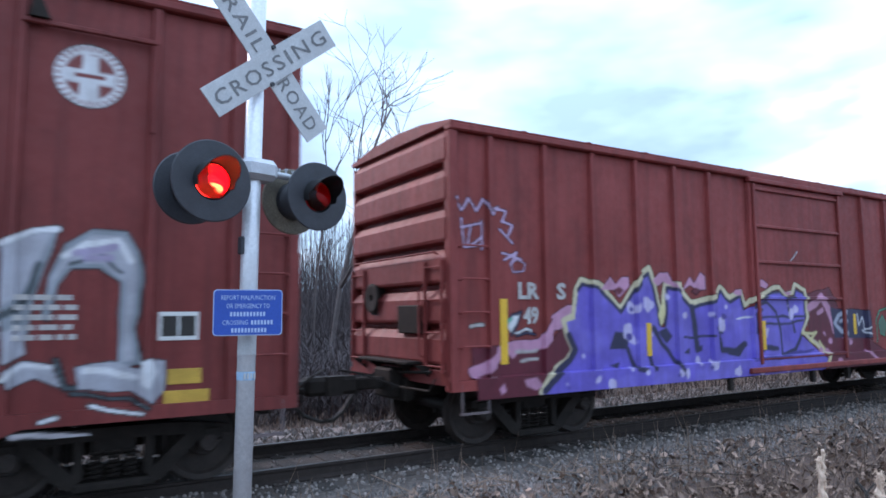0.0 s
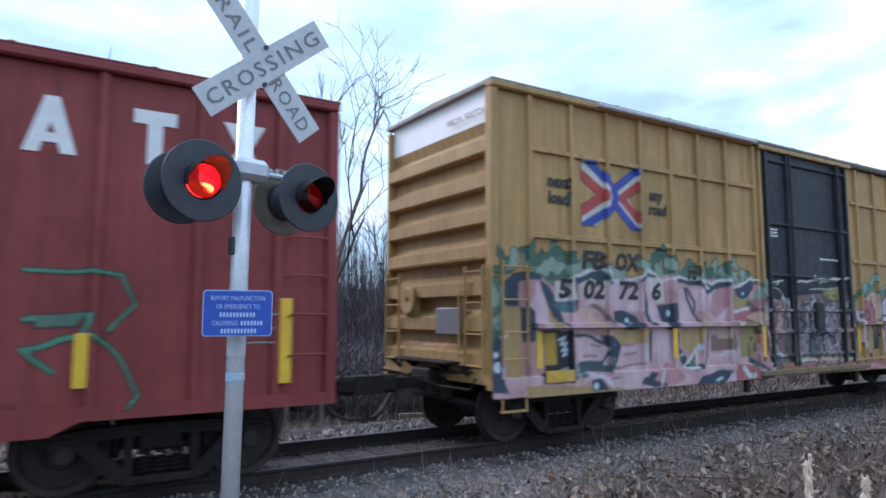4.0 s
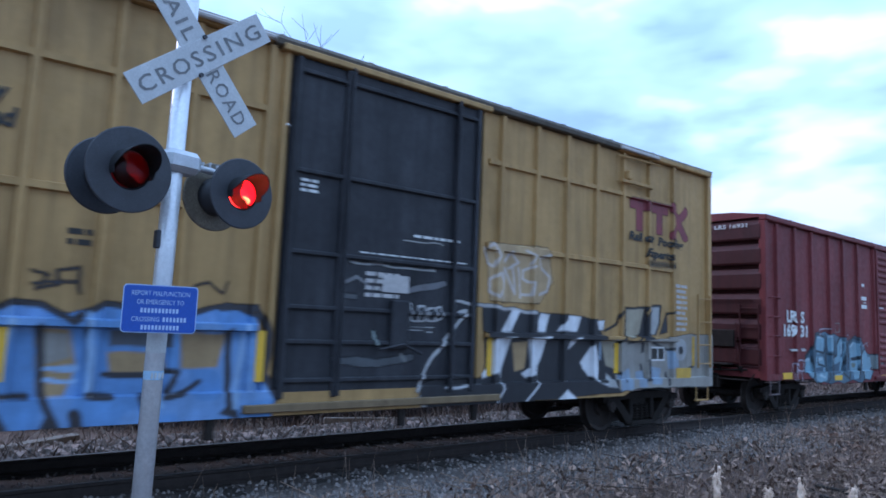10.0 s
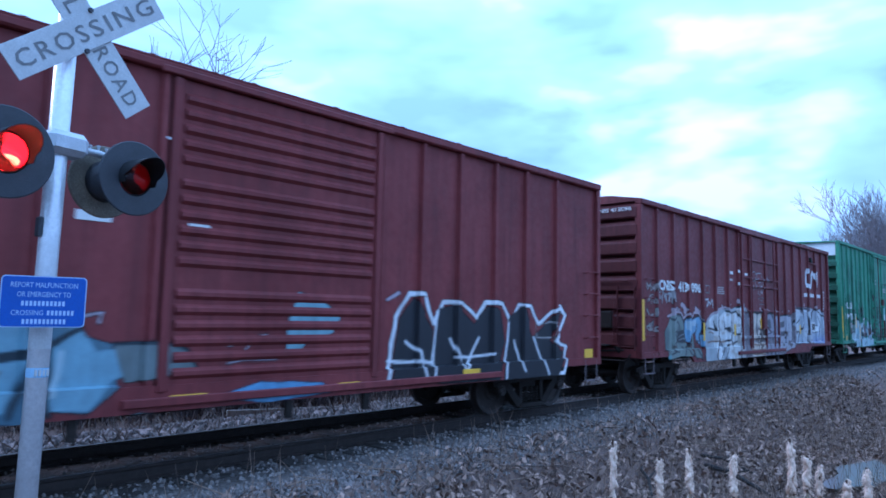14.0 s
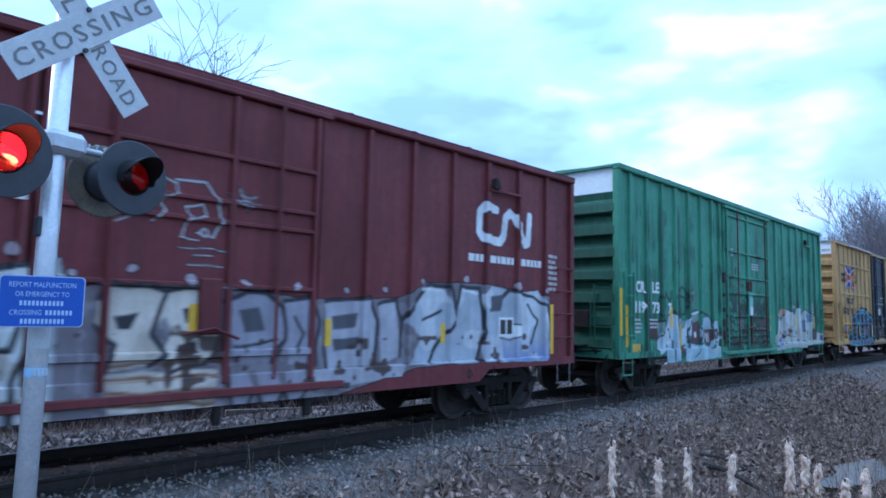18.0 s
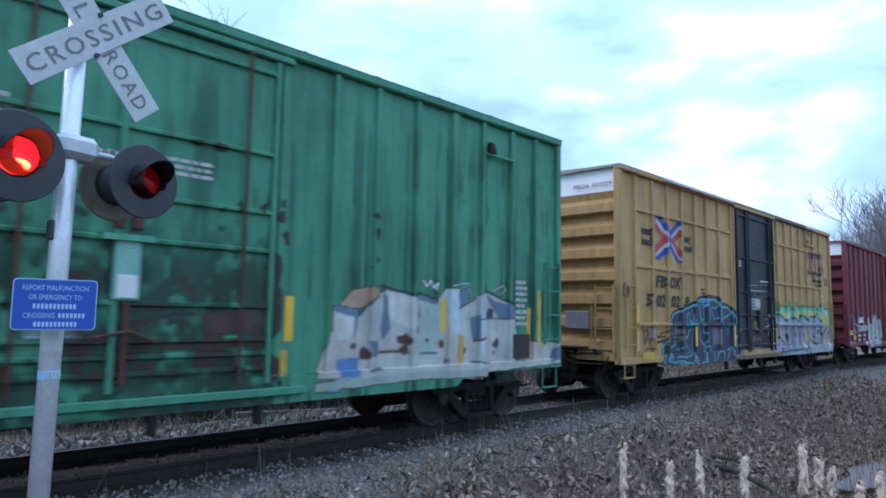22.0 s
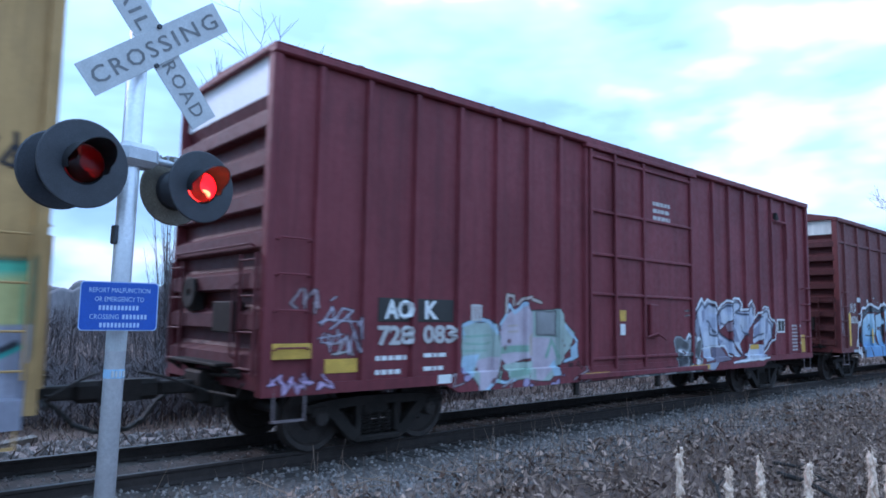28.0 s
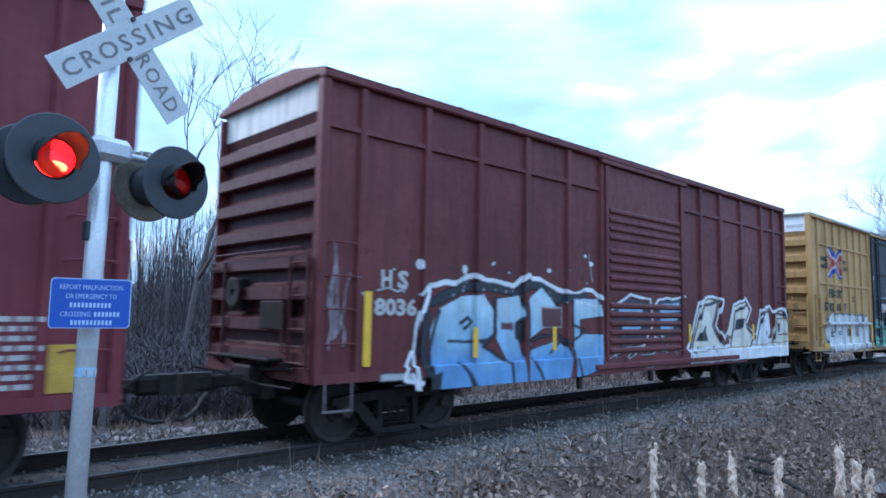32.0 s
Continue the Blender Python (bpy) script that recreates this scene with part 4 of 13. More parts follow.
    cv.line([(2.32, 1.58), (2.5, 1.47), (2.94, 1.4), (3.09, 1.52), (3.08, 1.85)], 0.03, ink)
    cv.line([(3.09, 1.41), (3.16, 0.82), (3.05, 0.71)], 0.03, ink)
    cv.line([(3.16, 1.76), (3.14, 1.4), (3.58, 1.4), (3.65, 1.71)], 0.028, ink)
    cv.line([(3.31, 0.81), (3.38, 1.28), (3.71, 1.37), (3.74, 1.65), (3.95, 1.82)], 0.03, ink)
    cv.line([(4.18, 1.71), (4.15, 1.27), (3.94, 0.9), (4.3, 0.76)], 0.03, ink)
    cv.line([(4.3, 0.76), (4.43, 1.26), (4.41, 1.65), (4.75, 1.82), (5.27, 1.73)], 0.03, ink)
    cv.line([(5.06, 1.59), (5.12, 1.18), (4.93, 0.75)], 0.028, ink)
    cv.line([(5.24, 0.74), (5.22, 1.38), (5.49, 1.52)], 0.03, ink)
    cv.line([(2.65, 1.3), (2.66, 1.13), (3.03, 1.09)], 0.026, ink)
    cv.line([(2.26, 1.33), (2.3, 1.03), (2.25, 0.82)], 0.024, ink)
    cv.line([(3.58, 1.28), (3.55, 0.98)], 0.022, ink)
    cv.shape([(4.26, 1.57), (4.41, 1.65), (4.42, 1.31), (4.29, 1.26)], ink)
    cv.shape([(4.57, 1.32), (5.17, 1.35), (5.17, 1.25), (4.57, 1.23)], ink)
    cv.shape([(4.59, 1.16), (4.87, 1.17), (4.82, 1.06), (4.62, 1.05)], olive)
    cv.line([(2.81, 1.86), (2.8, 2), (3.27, 2.01)], 0.02, tagp)
    cv.line([(4.27, 1.83), (4.45, 1.9), (4.51, 1.78)], 0.018, tagp)
    cv.line([(5.38, 1.59), (5.68, 1.7), (5.68, 1.58)], 0.02, tagp)
    cv.line([(1.31, 0.82), (1.36, 1.17), (1.45, 1.18), (1.44, 0.81)], 0.022, tagp)
    cv.line([(1.47, 1.14), (1.59, 1.24), (1.9, 1.23), (1.92, 1), (1.45, 1.04)], 0.02, tagp)
    cv.line([(1.65, 1.24), (1.68, 0.8)], 0.02, tagp)
    cv.line([(1.2, 1.49), (1.43, 1.49)], 0.018, tagp)
    cv.line([(1.76, 1.49), (1.99, 1.5)], 0.018, tagp)
    cv.shape([(7.81, 1.6), (7.96, 1.99), (8.26, 1.93), (8.62, 1.68), (8.49, 1.47), (8.11, 1.39), (7.96, 1.19), (7.81, 1.28)], lb2)
    cv.shape([(5.82, 1.38), (6.17, 1.41), (6.54, 1.33), (6.69, 1.07), (5.95, 0.98)], (0.18,0.22,0.22))
    cv.line([(5.82, 1.38), (6.17, 1.41), (6.54, 1.33), (6.69, 1.07)], 0.02, ink)
    cv.line([(7.05, 1.17), (7.67, 1.18)], 0.014, tagp)
    cv.line([(7.05, 1.36), (7.53, 1.45)], 0.016, tagp)
    cv.line([(7.25, 1.28), (7.35, 1.4)], 0.014, tagp)
    cv.shape([(6.8, 0.77), (7.46, 0.93), (8.34, 0.86), (8.52, 0.73), (7.6, 0.67)], blu)
    cv.shape([(5.59, 0.6), (6.07, 0.69), (6.57, 0.63), (6.43, 0.51), (5.73, 0.52)], (0.24,0.34,0.38))
    cv.line([(9.47, 0.82), (9.62, 1.69), (9.87, 2.05), (10.2, 2.02), (10.39, 1.61), (10.58, 1.93), (10.98, 1.94), (11.39, 1.71), (11.6, 1.95), (12.04, 1.93), (12.26, 1.61), (12.5, 1.94), (12.85, 1.92), (13.08, 1.61), (13.72, 1.94), (13.92, 1.78), (13.56, 1.3), (13.95, 1.19), (13.8, 0.71), (12.46, 0.73)], 0.038, SNOW)
    cv.shape([(9.52, 0.75), (9.69, 1.67), (9.98, 2), (10.39, 1.51), (10.37, 0.72)], coal)
    cv.shape([(10.37, 0.72), (10.5, 1.84), (10.88, 1.89), (11.32, 1.61), (11.65, 1.9), (11.99, 1.83), (12.11, 1.31), (11.92, 0.68)], coal)
    cv.shape([(12.01, 0.67), (12.21, 1.71), (12.61, 1.92), (12.88, 1.36), (13.71, 1.88), (13.44, 1.3), (13.87, 1.08), (13.62, 0.66)], coal)
    cv.line([(9.83, 1.34), (10.1, 1.2), (10.23, 0.83)], 0.022, SNOW)
    cv.line([(10.38, 0.78), (10.46, 1.79)], 0.024, SNOW)
    cv.line([(10.77, 1.37), (11.08, 0.85), (11.42, 1.37)], 0.024, SNOW)
    cv.line([(12.1, 0.72), (12.21, 1.61)], 0.024, SNOW)
    cv.line([(12.36, 1.31), (12.62, 0.8)], 0.022, SNOW)
    cv.line([(12.9, 1.36), (13.32, 0.72)], 0.022, SNOW)
    cv.line([(9.47, 1.08), (10.38, 1.04)], 0.024, SNOW)
    cv.line([(10.86, 1.08), (11.8, 1.1)], 0.02, SNOW)
    cv.line([(13.01, 1.61), (13.58, 1.64), (13.54, 1.35), (13, 1.35), (13.01, 1.61)], 0.01, PALE_RGB)
    cv.line([(9.45, 1.94), (9.66, 2.05)], 0.03, tagp)


def pale_piece(cv):
    """Sky-blue block letters with black outlines and white spatter; white letters beyond the door."""
    ink, sky3 = (0.02, 0.024, 0.034), (0.34, 0.55, 0.72)
    cv.line([(1.72, 1.74), (1.62, 1.21), (1.66, 0.97), (1.73, 0.67)], 0.035, SNOW)
    cv.line([(1.76, 1.77), (1.86, 2.14), (2.52, 2.23), (2.8, 2.33), (3.06, 2.29), (3.74, 2.23), (4.06, 2.39), (4.5, 2.3), (4.86, 2.17), (5.38, 2.14), (5.93, 2.23), (6.19, 2.05)], 0.045, SNOW)
    cv.line([(1.84, 1.71), (1.76, 1.21), (1.86, 0.9)], 0.06, ink)
    cv.line([(1.93, 1.89), (2.52, 2.13), (3.04, 2.2), (3.81, 2.1), (4.11, 2.27), (4.47, 2.2), (4.93, 2.02), (5.7, 2.1)], 0.075, ink)
    cv.shape([(1.96, 0.64), (1.92, 1.2), (1.94, 1.53), (2.1, 1.83), (2.54, 2.01), (3.05, 2.07), (3.26, 1.8), (3.26, 1.45), (2.93, 1.26), (3.62, 0.98), (3.55, 0.55)], sky3)
    cv.shape([(3.33, 1.99), (3.9, 2.05), (3.98, 1.72), (3.76, 1.63), (3.91, 1.15), (4.06, 0.59), (3.48, 0.55), (3.62, 0.98), (3.33, 1.35)], sky3)
    cv.shape([(4.05, 2), (4.44, 2.2), (4.85, 1.93), (5.01, 1.73), (4.05, 1.33), (4.13, 1.15)], sky3)
    cv.shape([(4.06, 1.15), (4.84, 1.32), (5.27, 1.12), (5.18, 0.67), (4.06, 0.59)], sky3)
    cv.shape([(5.36, 2.04), (6.1, 2.06), (6.19, 1.74), (5.54, 1.68), (5.53, 1.42), (6.18, 1.42), (6.18, 0.78), (5.35, 0.66)], sky3)
    here = (cv.rgb[..., 2] > 0.6) * (cv.rgb[..., 0] < 0.5) * (cv.X > 1.5) * (cv.X < 6.3)
    cv.lay(np.clip((1.45 - cv.Z) / 0.6 + 0.5 * (cv.cloud - 0.5), 0, 0.9) * here, (0.14, 0.33, 0.64))
    cv.lay(np.clip((cv.Z - 1.5) / 0.5 + 0.5 * (cv.cloud - 0.5), 0, 0.7) * here, (0.56, 0.72, 0.80))
    cv.line([(2.1, 1.79), (1.93, 1.2), (1.94, 0.64)], 0.03, ink)
    cv.line([(3.26, 1.98), (3.33, 1.44), (3, 1.26), (3.62, 0.98), (3.69, 0.54)], 0.03, ink)
    cv.line([(2.54, 1.62), (2.67, 1.71), (2.77, 1.62), (2.61, 1.54)], 0.03, ink)
    cv.line([(2.49, 1.02), (2.81, 0.66)], 0.028, ink)
    cv.line([(3.9, 2), (3.98, 1.72), (3.76, 1.58)], 0.028, ink)
    cv.line([(4.52, 2.16), (5.01, 1.83), (4.76, 1.53)], 0.028, ink)
    cv.line([(4.05, 1.33), (4.84, 1.43), (5.27, 1.22)], 0.028, ink)
    cv.line([(4.13, 1.11), (4.52, 0.56)], 0.028, ink)
    cv.line([(5.36, 1.99), (5.27, 1.63), (5.72, 1.47), (5.36, 1.32)], 0.028, ink)
    cv.line([(5.36, 1.11), (5.53, 0.7)], 0.028, ink)
    cv.line([(3.47, 1.62), (3.68, 1.53)], 0.024, ink)
    cv.line([(4.68, 1.13), (5.01, 1.32), (5.35, 0.91)], 0.024, ink)
    cv.line([(2.3, 1.36), (2.8, 1.35)], 0.022, ink)
    cv.shape([(2.79, 1.37), (3.25, 1.4), (3.05, 1.24)], ink)
    cv.shape([(3.74, 1.59), (3.96, 1.64), (3.92, 1.31), (3.77, 1.36)], ink)
    cv.shape([(1.95, 0.89), (2.12, 0.93), (2.09, 0.64), (1.96, 0.65)], ink)
    cv.shape([(2.67, 0.95), (2.93, 0.59), (2.75, 0.6)], ink)
    cv.shape([(4.44, 1.87), (5.01, 1.89), (5.01, 1.54), (4.44, 1.53)], (0.12,0.04,0.04))
    cv.line([(4.44, 1.87), (5.01, 1.89), (5.01, 1.54), (4.44, 1.53), (4.44, 1.87)], 0.01, PALE_RGB)
    cv.shape([(3.43, 1.62), (3.71, 1.63), (3.71, 1.52), (3.43, 1.52)], (0.12,0.04,0.04))
    cv.line([(5.43, 2), (6.08, 1.91)], 0.016, SNOW)
    cv.dabs([(1.26, 2.34), (1.69, 2.44), (2.64, 2.41), (3.24, 2.54), (4.66, 2.52), (5.89, 2.7), (5.71, 2.84)], 0.06, SNOW)
    cv.line([(5.8, 2.9), (5.93, 2.38)], 0.012, SNOW)
    cv.line([(0.98, 2.03), (1.16, 2.08), (1.32, 2.02), (1.48, 2.09)], 0.02, PALE_RGB)
    cv.line([(1.59, 0.91), (1.67, 0.71)], 0.03, SNOW)
    deep, ice2, crm2 = (0.03, 0.04, 0.06), (0.34, 0.52, 0.74), (0.80, 0.76, 0.66)
    cv.line([(1.57, 1.21), (1.43, 0.84), (1.76, 0.78)], 0.035, SNOW)
    cv.line([(1.7, 2.02), (1.83, 2.14), (1.9, 2.07)], 0.025, SNOW)
    cv.shape([(6.58, 1.9), (7.15, 2.11), (7.8, 2.02), (7.87, 1.58), (7.53, 1.23), (6.79, 1.15)], deep)
    cv.shape([(6.71, 1.88), (7.15, 1.99), (7.59, 1.93), (7.58, 1.77), (6.8, 1.74)], ice2)
    cv.shape([(6.8, 1.63), (7.64, 1.66), (7.42, 1.43), (6.87, 1.39)], ice2)
    cv.line([(6.5, 1.89), (7.15, 2.16), (7.89, 2.09), (8, 1.58), (7.61, 1.18), (6.71, 1.1)], 0.03, SNOW)
    cv.shape([(8.07, 2.05), (9.24, 2.15), (9.37, 1.8), (8.97, 1.37), (8.16, 1.34)], deep)
    cv.shape([(8.22, 1.99), (9.09, 2.07), (9.16, 1.87), (8.29, 1.81)], ice2)
    cv.shape([(8.28, 1.71), (9.04, 1.76), (8.79, 1.49), (8.3, 1.45)], ice2)
    cv.line([(8.03, 1.98), (8.18, 2.1), (9.34, 2.19)], 0.03, SNOW)
    cv.line([(8.05, 1.34), (8.38, 1.25), (8.34, 1.36), (8.71, 1.24)], 0.026, SNOW)
    cv.line([(6.56, 1.13), (7.13, 1.07)], 0.026, SNOW)
    cv.line([(9.54, 1.06), (10.09, 2.07), (10.57, 2.24), (11.24, 2.17), (10.92, 1.58), (11.3, 1.2), (11.6, 1.45), (11.91, 2.06), (12.58, 2.27), (12.95, 1.97), (12.59, 1.57), (13.23, 1.31), (13.52, 1.96), (14.13, 2.1), (14.33, 1.93), (15.02, 2.03), (15.43, 1.43), (15, 0.93)], 0.038, SNOW)
    cv.shape([(9.54, 1.06), (15.3, 1.28), (15.26, 0.76), (9.52, 0.73)], SNOW)
    cv.shape([(9.66, 1.06), (10.14, 2.05), (10.57, 2.18), (11.12, 2.12), (10.81, 1.58), (11.18, 1.11)], crm2)
    cv.shape([(11.54, 1.39), (11.93, 2.01), (12.54, 2.18), (12.81, 1.94), (12.47, 1.57), (13.03, 1.28), (12.75, 1.02), (11.69, 1)], crm2)
    cv.shape([(13.15, 1.15), (13.55, 1.87), (14.01, 2.02), (14.15, 1.43), (13.83, 1)], SNOW)
    cv.shape([(14.2, 1.13), (14.4, 1.88), (14.97, 1.95), (15.28, 1.43), (14.92, 0.92)], crm2)
    cv.line([(9.74, 1.11), (10.24, 2.03), (11.06, 2.12), (10.75, 1.55), (11.18, 1.11)], 0.034, deep)
    cv.line([(11.7, 1.07), (11.99, 1.91), (12.63, 2.07)], 0.04, deep)
    cv.line([(12.6, 1.6), (13.1, 1.28), (12.82, 1.05)], 0.036, deep)
    cv.line([(13.22, 1.09), (13.61, 1.85), (14.05, 1.96)], 0.034, deep)
    cv.line([(14.26, 1.07), (14.48, 1.86), (15.08, 1.86), (15.28, 1.43)], 0.034, deep)
    cv.shape([(12.04, 1.7), (12.41, 1.76), (12.27, 1.47), (11.9, 1.45)], deep)
    cv.shape([(14.45, 1.6), (14.83, 1.64), (14.81, 1.4), (14.51, 1.38)], deep)
    cv.line([(9.66, 0.98), (15.29, 1.14)], 0.012, (0.30,0.20,0.12))
    cv.shape([(9.92, 1.22), (10.33, 1.63), (10.52, 1.21)], deep)
    cv.line([(7.12, 0.79), (7.62, 0.82), (7.72, 0.74), (8.26, 0.82)], 0.014, (0.45,0.43,0.40))
    for _ in range(40):
        cv.disc(cv.rng.uniform(0.6, 6.2), cv.rng.uniform(1.9, 2.6), cv.rng.uniform(0.008, 0.03), (0.45, 0.46, 0.50), 0, 0.03)
    cv.rust(6.2, 14.9, 0.7, 1.5, 0.24)


def white_piece(cv):
    """White letters with pale blue rims and dark inner lines, and a thin tag at the far end."""
    ink, ice2, lil, mid, shd = (0.04, 0.045, 0.08), (0.54, 0.58, 0.70), (0.52, 0.46, 0.54), (0.26, 0.27, 0.34), (0.26, 0.27, 0.37)
    cv.shape([(9.2, 1.22), (9.39, 1.45), (9.61, 1.43), (9.75, 1.28), (9.59, 1.06), (9.17, 0.94), (9.18, 1.12)], (0.09,0.10,0.12))
    cv.shape([(9.39, 1.36), (9.58, 1.36), (9.62, 1.17), (9.41, 1.11)], (0.42,0.45,0.48))
    cv.line([(9.22, 1.31), (9.39, 1.47), (9.46, 1.43)], 0.03, SNOW)
    cv.line([(9, 0.92), (9.26, 1.11), (9.55, 1.14)], 0.022, SNOW)
    cv.shape([(9.63, 1.5), (9.65, 1.73), (9.74, 1.83), (9.89, 1.93), (9.96, 1.58), (9.93, 1.27), (9.75, 1.28)], mid)
    cv.shape([(9.85, 1.97), (10.04, 2.16), (10.13, 2.06), (10.34, 2.18), (10.58, 1.99), (10.61, 1.21), (10.06, 1.17), (9.95, 1.58)], ice2)
    cv.shape([(10.04, 1.14), (10.37, 1.16), (10.41, 0.89), (10.07, 0.88)], ice2)
    cv.shape([(10.39, 1.15), (10.8, 1.2), (11.21, 0.89), (10.45, 0.84)], (0.22,0.19,0.25))
    cv.shape([(10.74, 1.83), (10.85, 2.02), (11.14, 2.12), (11.33, 2.11), (11.35, 1.76), (11.06, 1.66), (10.83, 1.53), (10.77, 1.67)], ice2)
    cv.shape([(11.06, 1.64), (11.31, 1.73), (11.37, 1.53), (11.17, 1.49)], (0.28,0.20,0.24))
    cv.shape([(10.65, 1.42), (10.78, 1.48), (11.28, 1.28), (11.77, 0.96), (11.5, 0.92), (10.8, 1.2)], ice2)
    cv.shape([(11.37, 2.11), (11.55, 2.21), (11.77, 2.17), (11.89, 2.04), (11.78, 1.97), (11.56, 1.94), (12.14, 1.96), (12.17, 1.63), (11.97, 1.36), (11.76, 1.22), (11.93, 0.94), (11.49, 1.23), (11.39, 1.58)], ice2)
    cv.shape([(12.17, 1.89), (12.3, 2.06), (12.42, 2.16), (12.5, 2.02), (12.51, 1.73), (12.32, 1.58), (12.17, 1.53)], ice2)
    cv.shape([(12.42, 1.29), (12.5, 1.63), (12.74, 1.73), (12.77, 1.88), (12.93, 1.96), (12.96, 1.34), (12.45, 1.2)], ice2)
    cv.shape([(12.99, 1.88), (13.07, 2.01), (13.2, 2.07), (13.34, 1.99), (13.31, 1.84), (13.5, 1.69), (13.47, 1.38), (13.02, 1.08), (12.98, 1.54)], ice2)
    cv.shape([(12.15, 1.2), (12.96, 1.18), (13.03, 0.84), (11.51, 0.79), (11.3, 0.84), (11.93, 0.89)], ice2)
    here = (cv.rgb[..., 2] > 0.6) * (cv.X > 9.0) * (cv.X < 14.5)
    cv.lay(np.clip((cv.cloud - 0.50) / 0.1, 0, 0.7) * here, (0.64, 0.67, 0.74))
    cv.lay(np.clip((0.42 - cv.cloud) / 0.1, 0, 0.7) * here, (0.38, 0.41, 0.52))
    cv.shape([(11.3, 1.63), (11.53, 1.58), (11.77, 1.26), (11.38, 1.27)], shd)
    cv.shape([(10.01, 1.93), (10.14, 1.98), (10.15, 1.78), (10.07, 1.66)], shd)
    cv.shape([(10.77, 1.79), (10.86, 1.94), (10.92, 1.67), (10.83, 1.58)], shd)
    cv.shape([(12.16, 1.82), (12.27, 1.91), (12.31, 1.68), (12.18, 1.61)], shd)
    cv.shape([(12.5, 1.54), (12.75, 1.66), (12.75, 1.44), (12.47, 1.35)], shd)
    cv.shape([(13.14, 1.84), (13.28, 1.76), (13.27, 1.54), (13.09, 1.24)], shd)
    cv.shape([(10.65, 1.38), (10.98, 1.29), (10.8, 1.22)], shd)
    cv.line([(9.77, 1.92), (9.89, 2.06), (10.04, 2.19), (10.13, 2.08), (10.32, 2.21), (10.52, 2.13), (10.68, 1.95)], 0.03, SNOW)
    cv.line([(10.71, 1.93), (10.9, 2.09), (11.14, 2.17), (11.34, 2.15), (11.53, 2.25), (11.77, 2.24), (11.92, 2.11), (11.83, 1.98)], 0.03, SNOW)
    cv.line([(11.84, 1.98), (12.18, 2.02), (12.3, 2.15), (12.41, 2.23), (12.56, 2.07), (12.53, 1.8), (12.74, 1.93), (12.93, 1.98), (13.1, 2.09), (13.3, 2.07), (13.39, 1.84), (13.61, 1.66), (13.54, 1.33), (13.03, 0.98)], 0.028, SNOW)
    cv.line([(10.02, 1.15), (10.61, 1.19), (10.8, 1.2), (11.04, 1.17), (11.24, 0.97)], 0.02, SNOW)
    cv.line([(11.3, 0.82), (12.16, 0.84), (13.16, 0.85)], 0.026, SNOW)
    cv.line([(9.79, 1.91), (9.91, 2.01), (10.05, 2.11), (10.14, 1.99), (10.34, 2.11), (10.53, 2.05), (10.65, 1.89), (10.68, 1.72)], 0.026, ink)
    cv.line([(10.23, 1.74), (10.32, 1.73), (10.56, 1.42), (10.34, 1.42), (10.33, 1.62)], 0.022, ink)
    cv.shape([(10.54, 1.87), (10.65, 1.87), (10.68, 1.72), (10.56, 1.72)], ink)
    cv.line([(10.6, 1.7), (10.61, 1.21)], 0.02, ink)
    cv.line([(9.95, 1.58), (10.06, 1.17)], 0.02, ink)
    cv.line([(10.76, 1.82), (10.88, 1.98), (11.14, 2.06), (11.32, 2.06)], 0.026, ink)
    cv.line([(10.64, 1.56), (10.88, 1.43), (11.28, 1.28)], 0.024, ink)
    cv.line([(11.3, 1.27), (11.93, 0.89)], 0.02, ink)
    cv.line([(11.4, 2.09), (11.56, 2.16), (11.75, 2.15), (11.83, 2.06), (11.73, 1.97), (11.57, 1.91), (12.13, 1.88), (12.24, 1.91)], 0.024, ink)
    cv.line([(12.22, 1.88), (12.33, 2.03), (12.42, 2.11), (12.46, 1.89)], 0.022, ink)
    cv.line([(11.35, 2.07), (11.39, 1.58), (11.38, 1.23)], 0.02, ink)
    cv.line([(11.85, 1.63), (11.91, 1.49), (12.09, 1.4)], 0.018, ink)
    cv.line([(12.5, 1.68), (12.74, 1.82), (12.9, 1.85)], 0.022, ink)
    cv.line([(12.44, 1.34), (12.75, 1.41), (12.95, 1.48)], 0.02, ink)
    cv.line([(13.03, 1.93), (13.17, 1.98), (13.27, 1.94), (13.25, 1.76), (13.46, 1.63), (13.43, 1.35), (13.02, 1.08)], 0.022, ink)
    cv.line([(12.97, 1.88), (12.94, 0.89)], 0.018, ink)
    cv.line([(12.14, 1.49), (12.15, 0.93)], 0.022, ink)
    cv.line([(9.72, 1.85), (9.73, 1.28)], 0.018, ink)
    cv.line([(10.87, 1.69), (11.06, 1.66)], 0.018, ink)
    cv.shape([(10.03, 0.85), (10.63, 0.85), (10.46, 0.7), (10, 0.71)], (0.38,0.42,0.50))
    cv.line([(9.23, 1.94), (9.5, 1.95)], 0.012, PALE_RGB)
    cv.line([(9.24, 1.83), (9.47, 1.84)], 0.012, PALE_RGB)
    cv.line([(0.8, 1.63), (0.92, 1.83), (0.96, 1.66), (1.07, 1.82), (1.22, 1.8), (1.11, 1.69), (0.93, 1.58)], 0.016, lil)
    cv.line([(0.74, 1.65), (0.89, 1.68), (1.31, 1.65), (1.35, 1.56)], 0.014, lil)
    cv.line([(0.84, 1.53), (0.8, 1.41), (0.94, 1.38), (0.98, 1.47), (0.89, 1.52)], 0.014, lil)
    cv.line([(0.9, 1.47), (0.93, 1.29)], 0.016, lil)
    cv.line([(1.02, 1.56), (1.06, 1.41), (1.16, 1.47), (1.2, 1.26), (1.23, 1.4), (1.27, 1.53), (1.35, 1.28)], 0.016, lil)
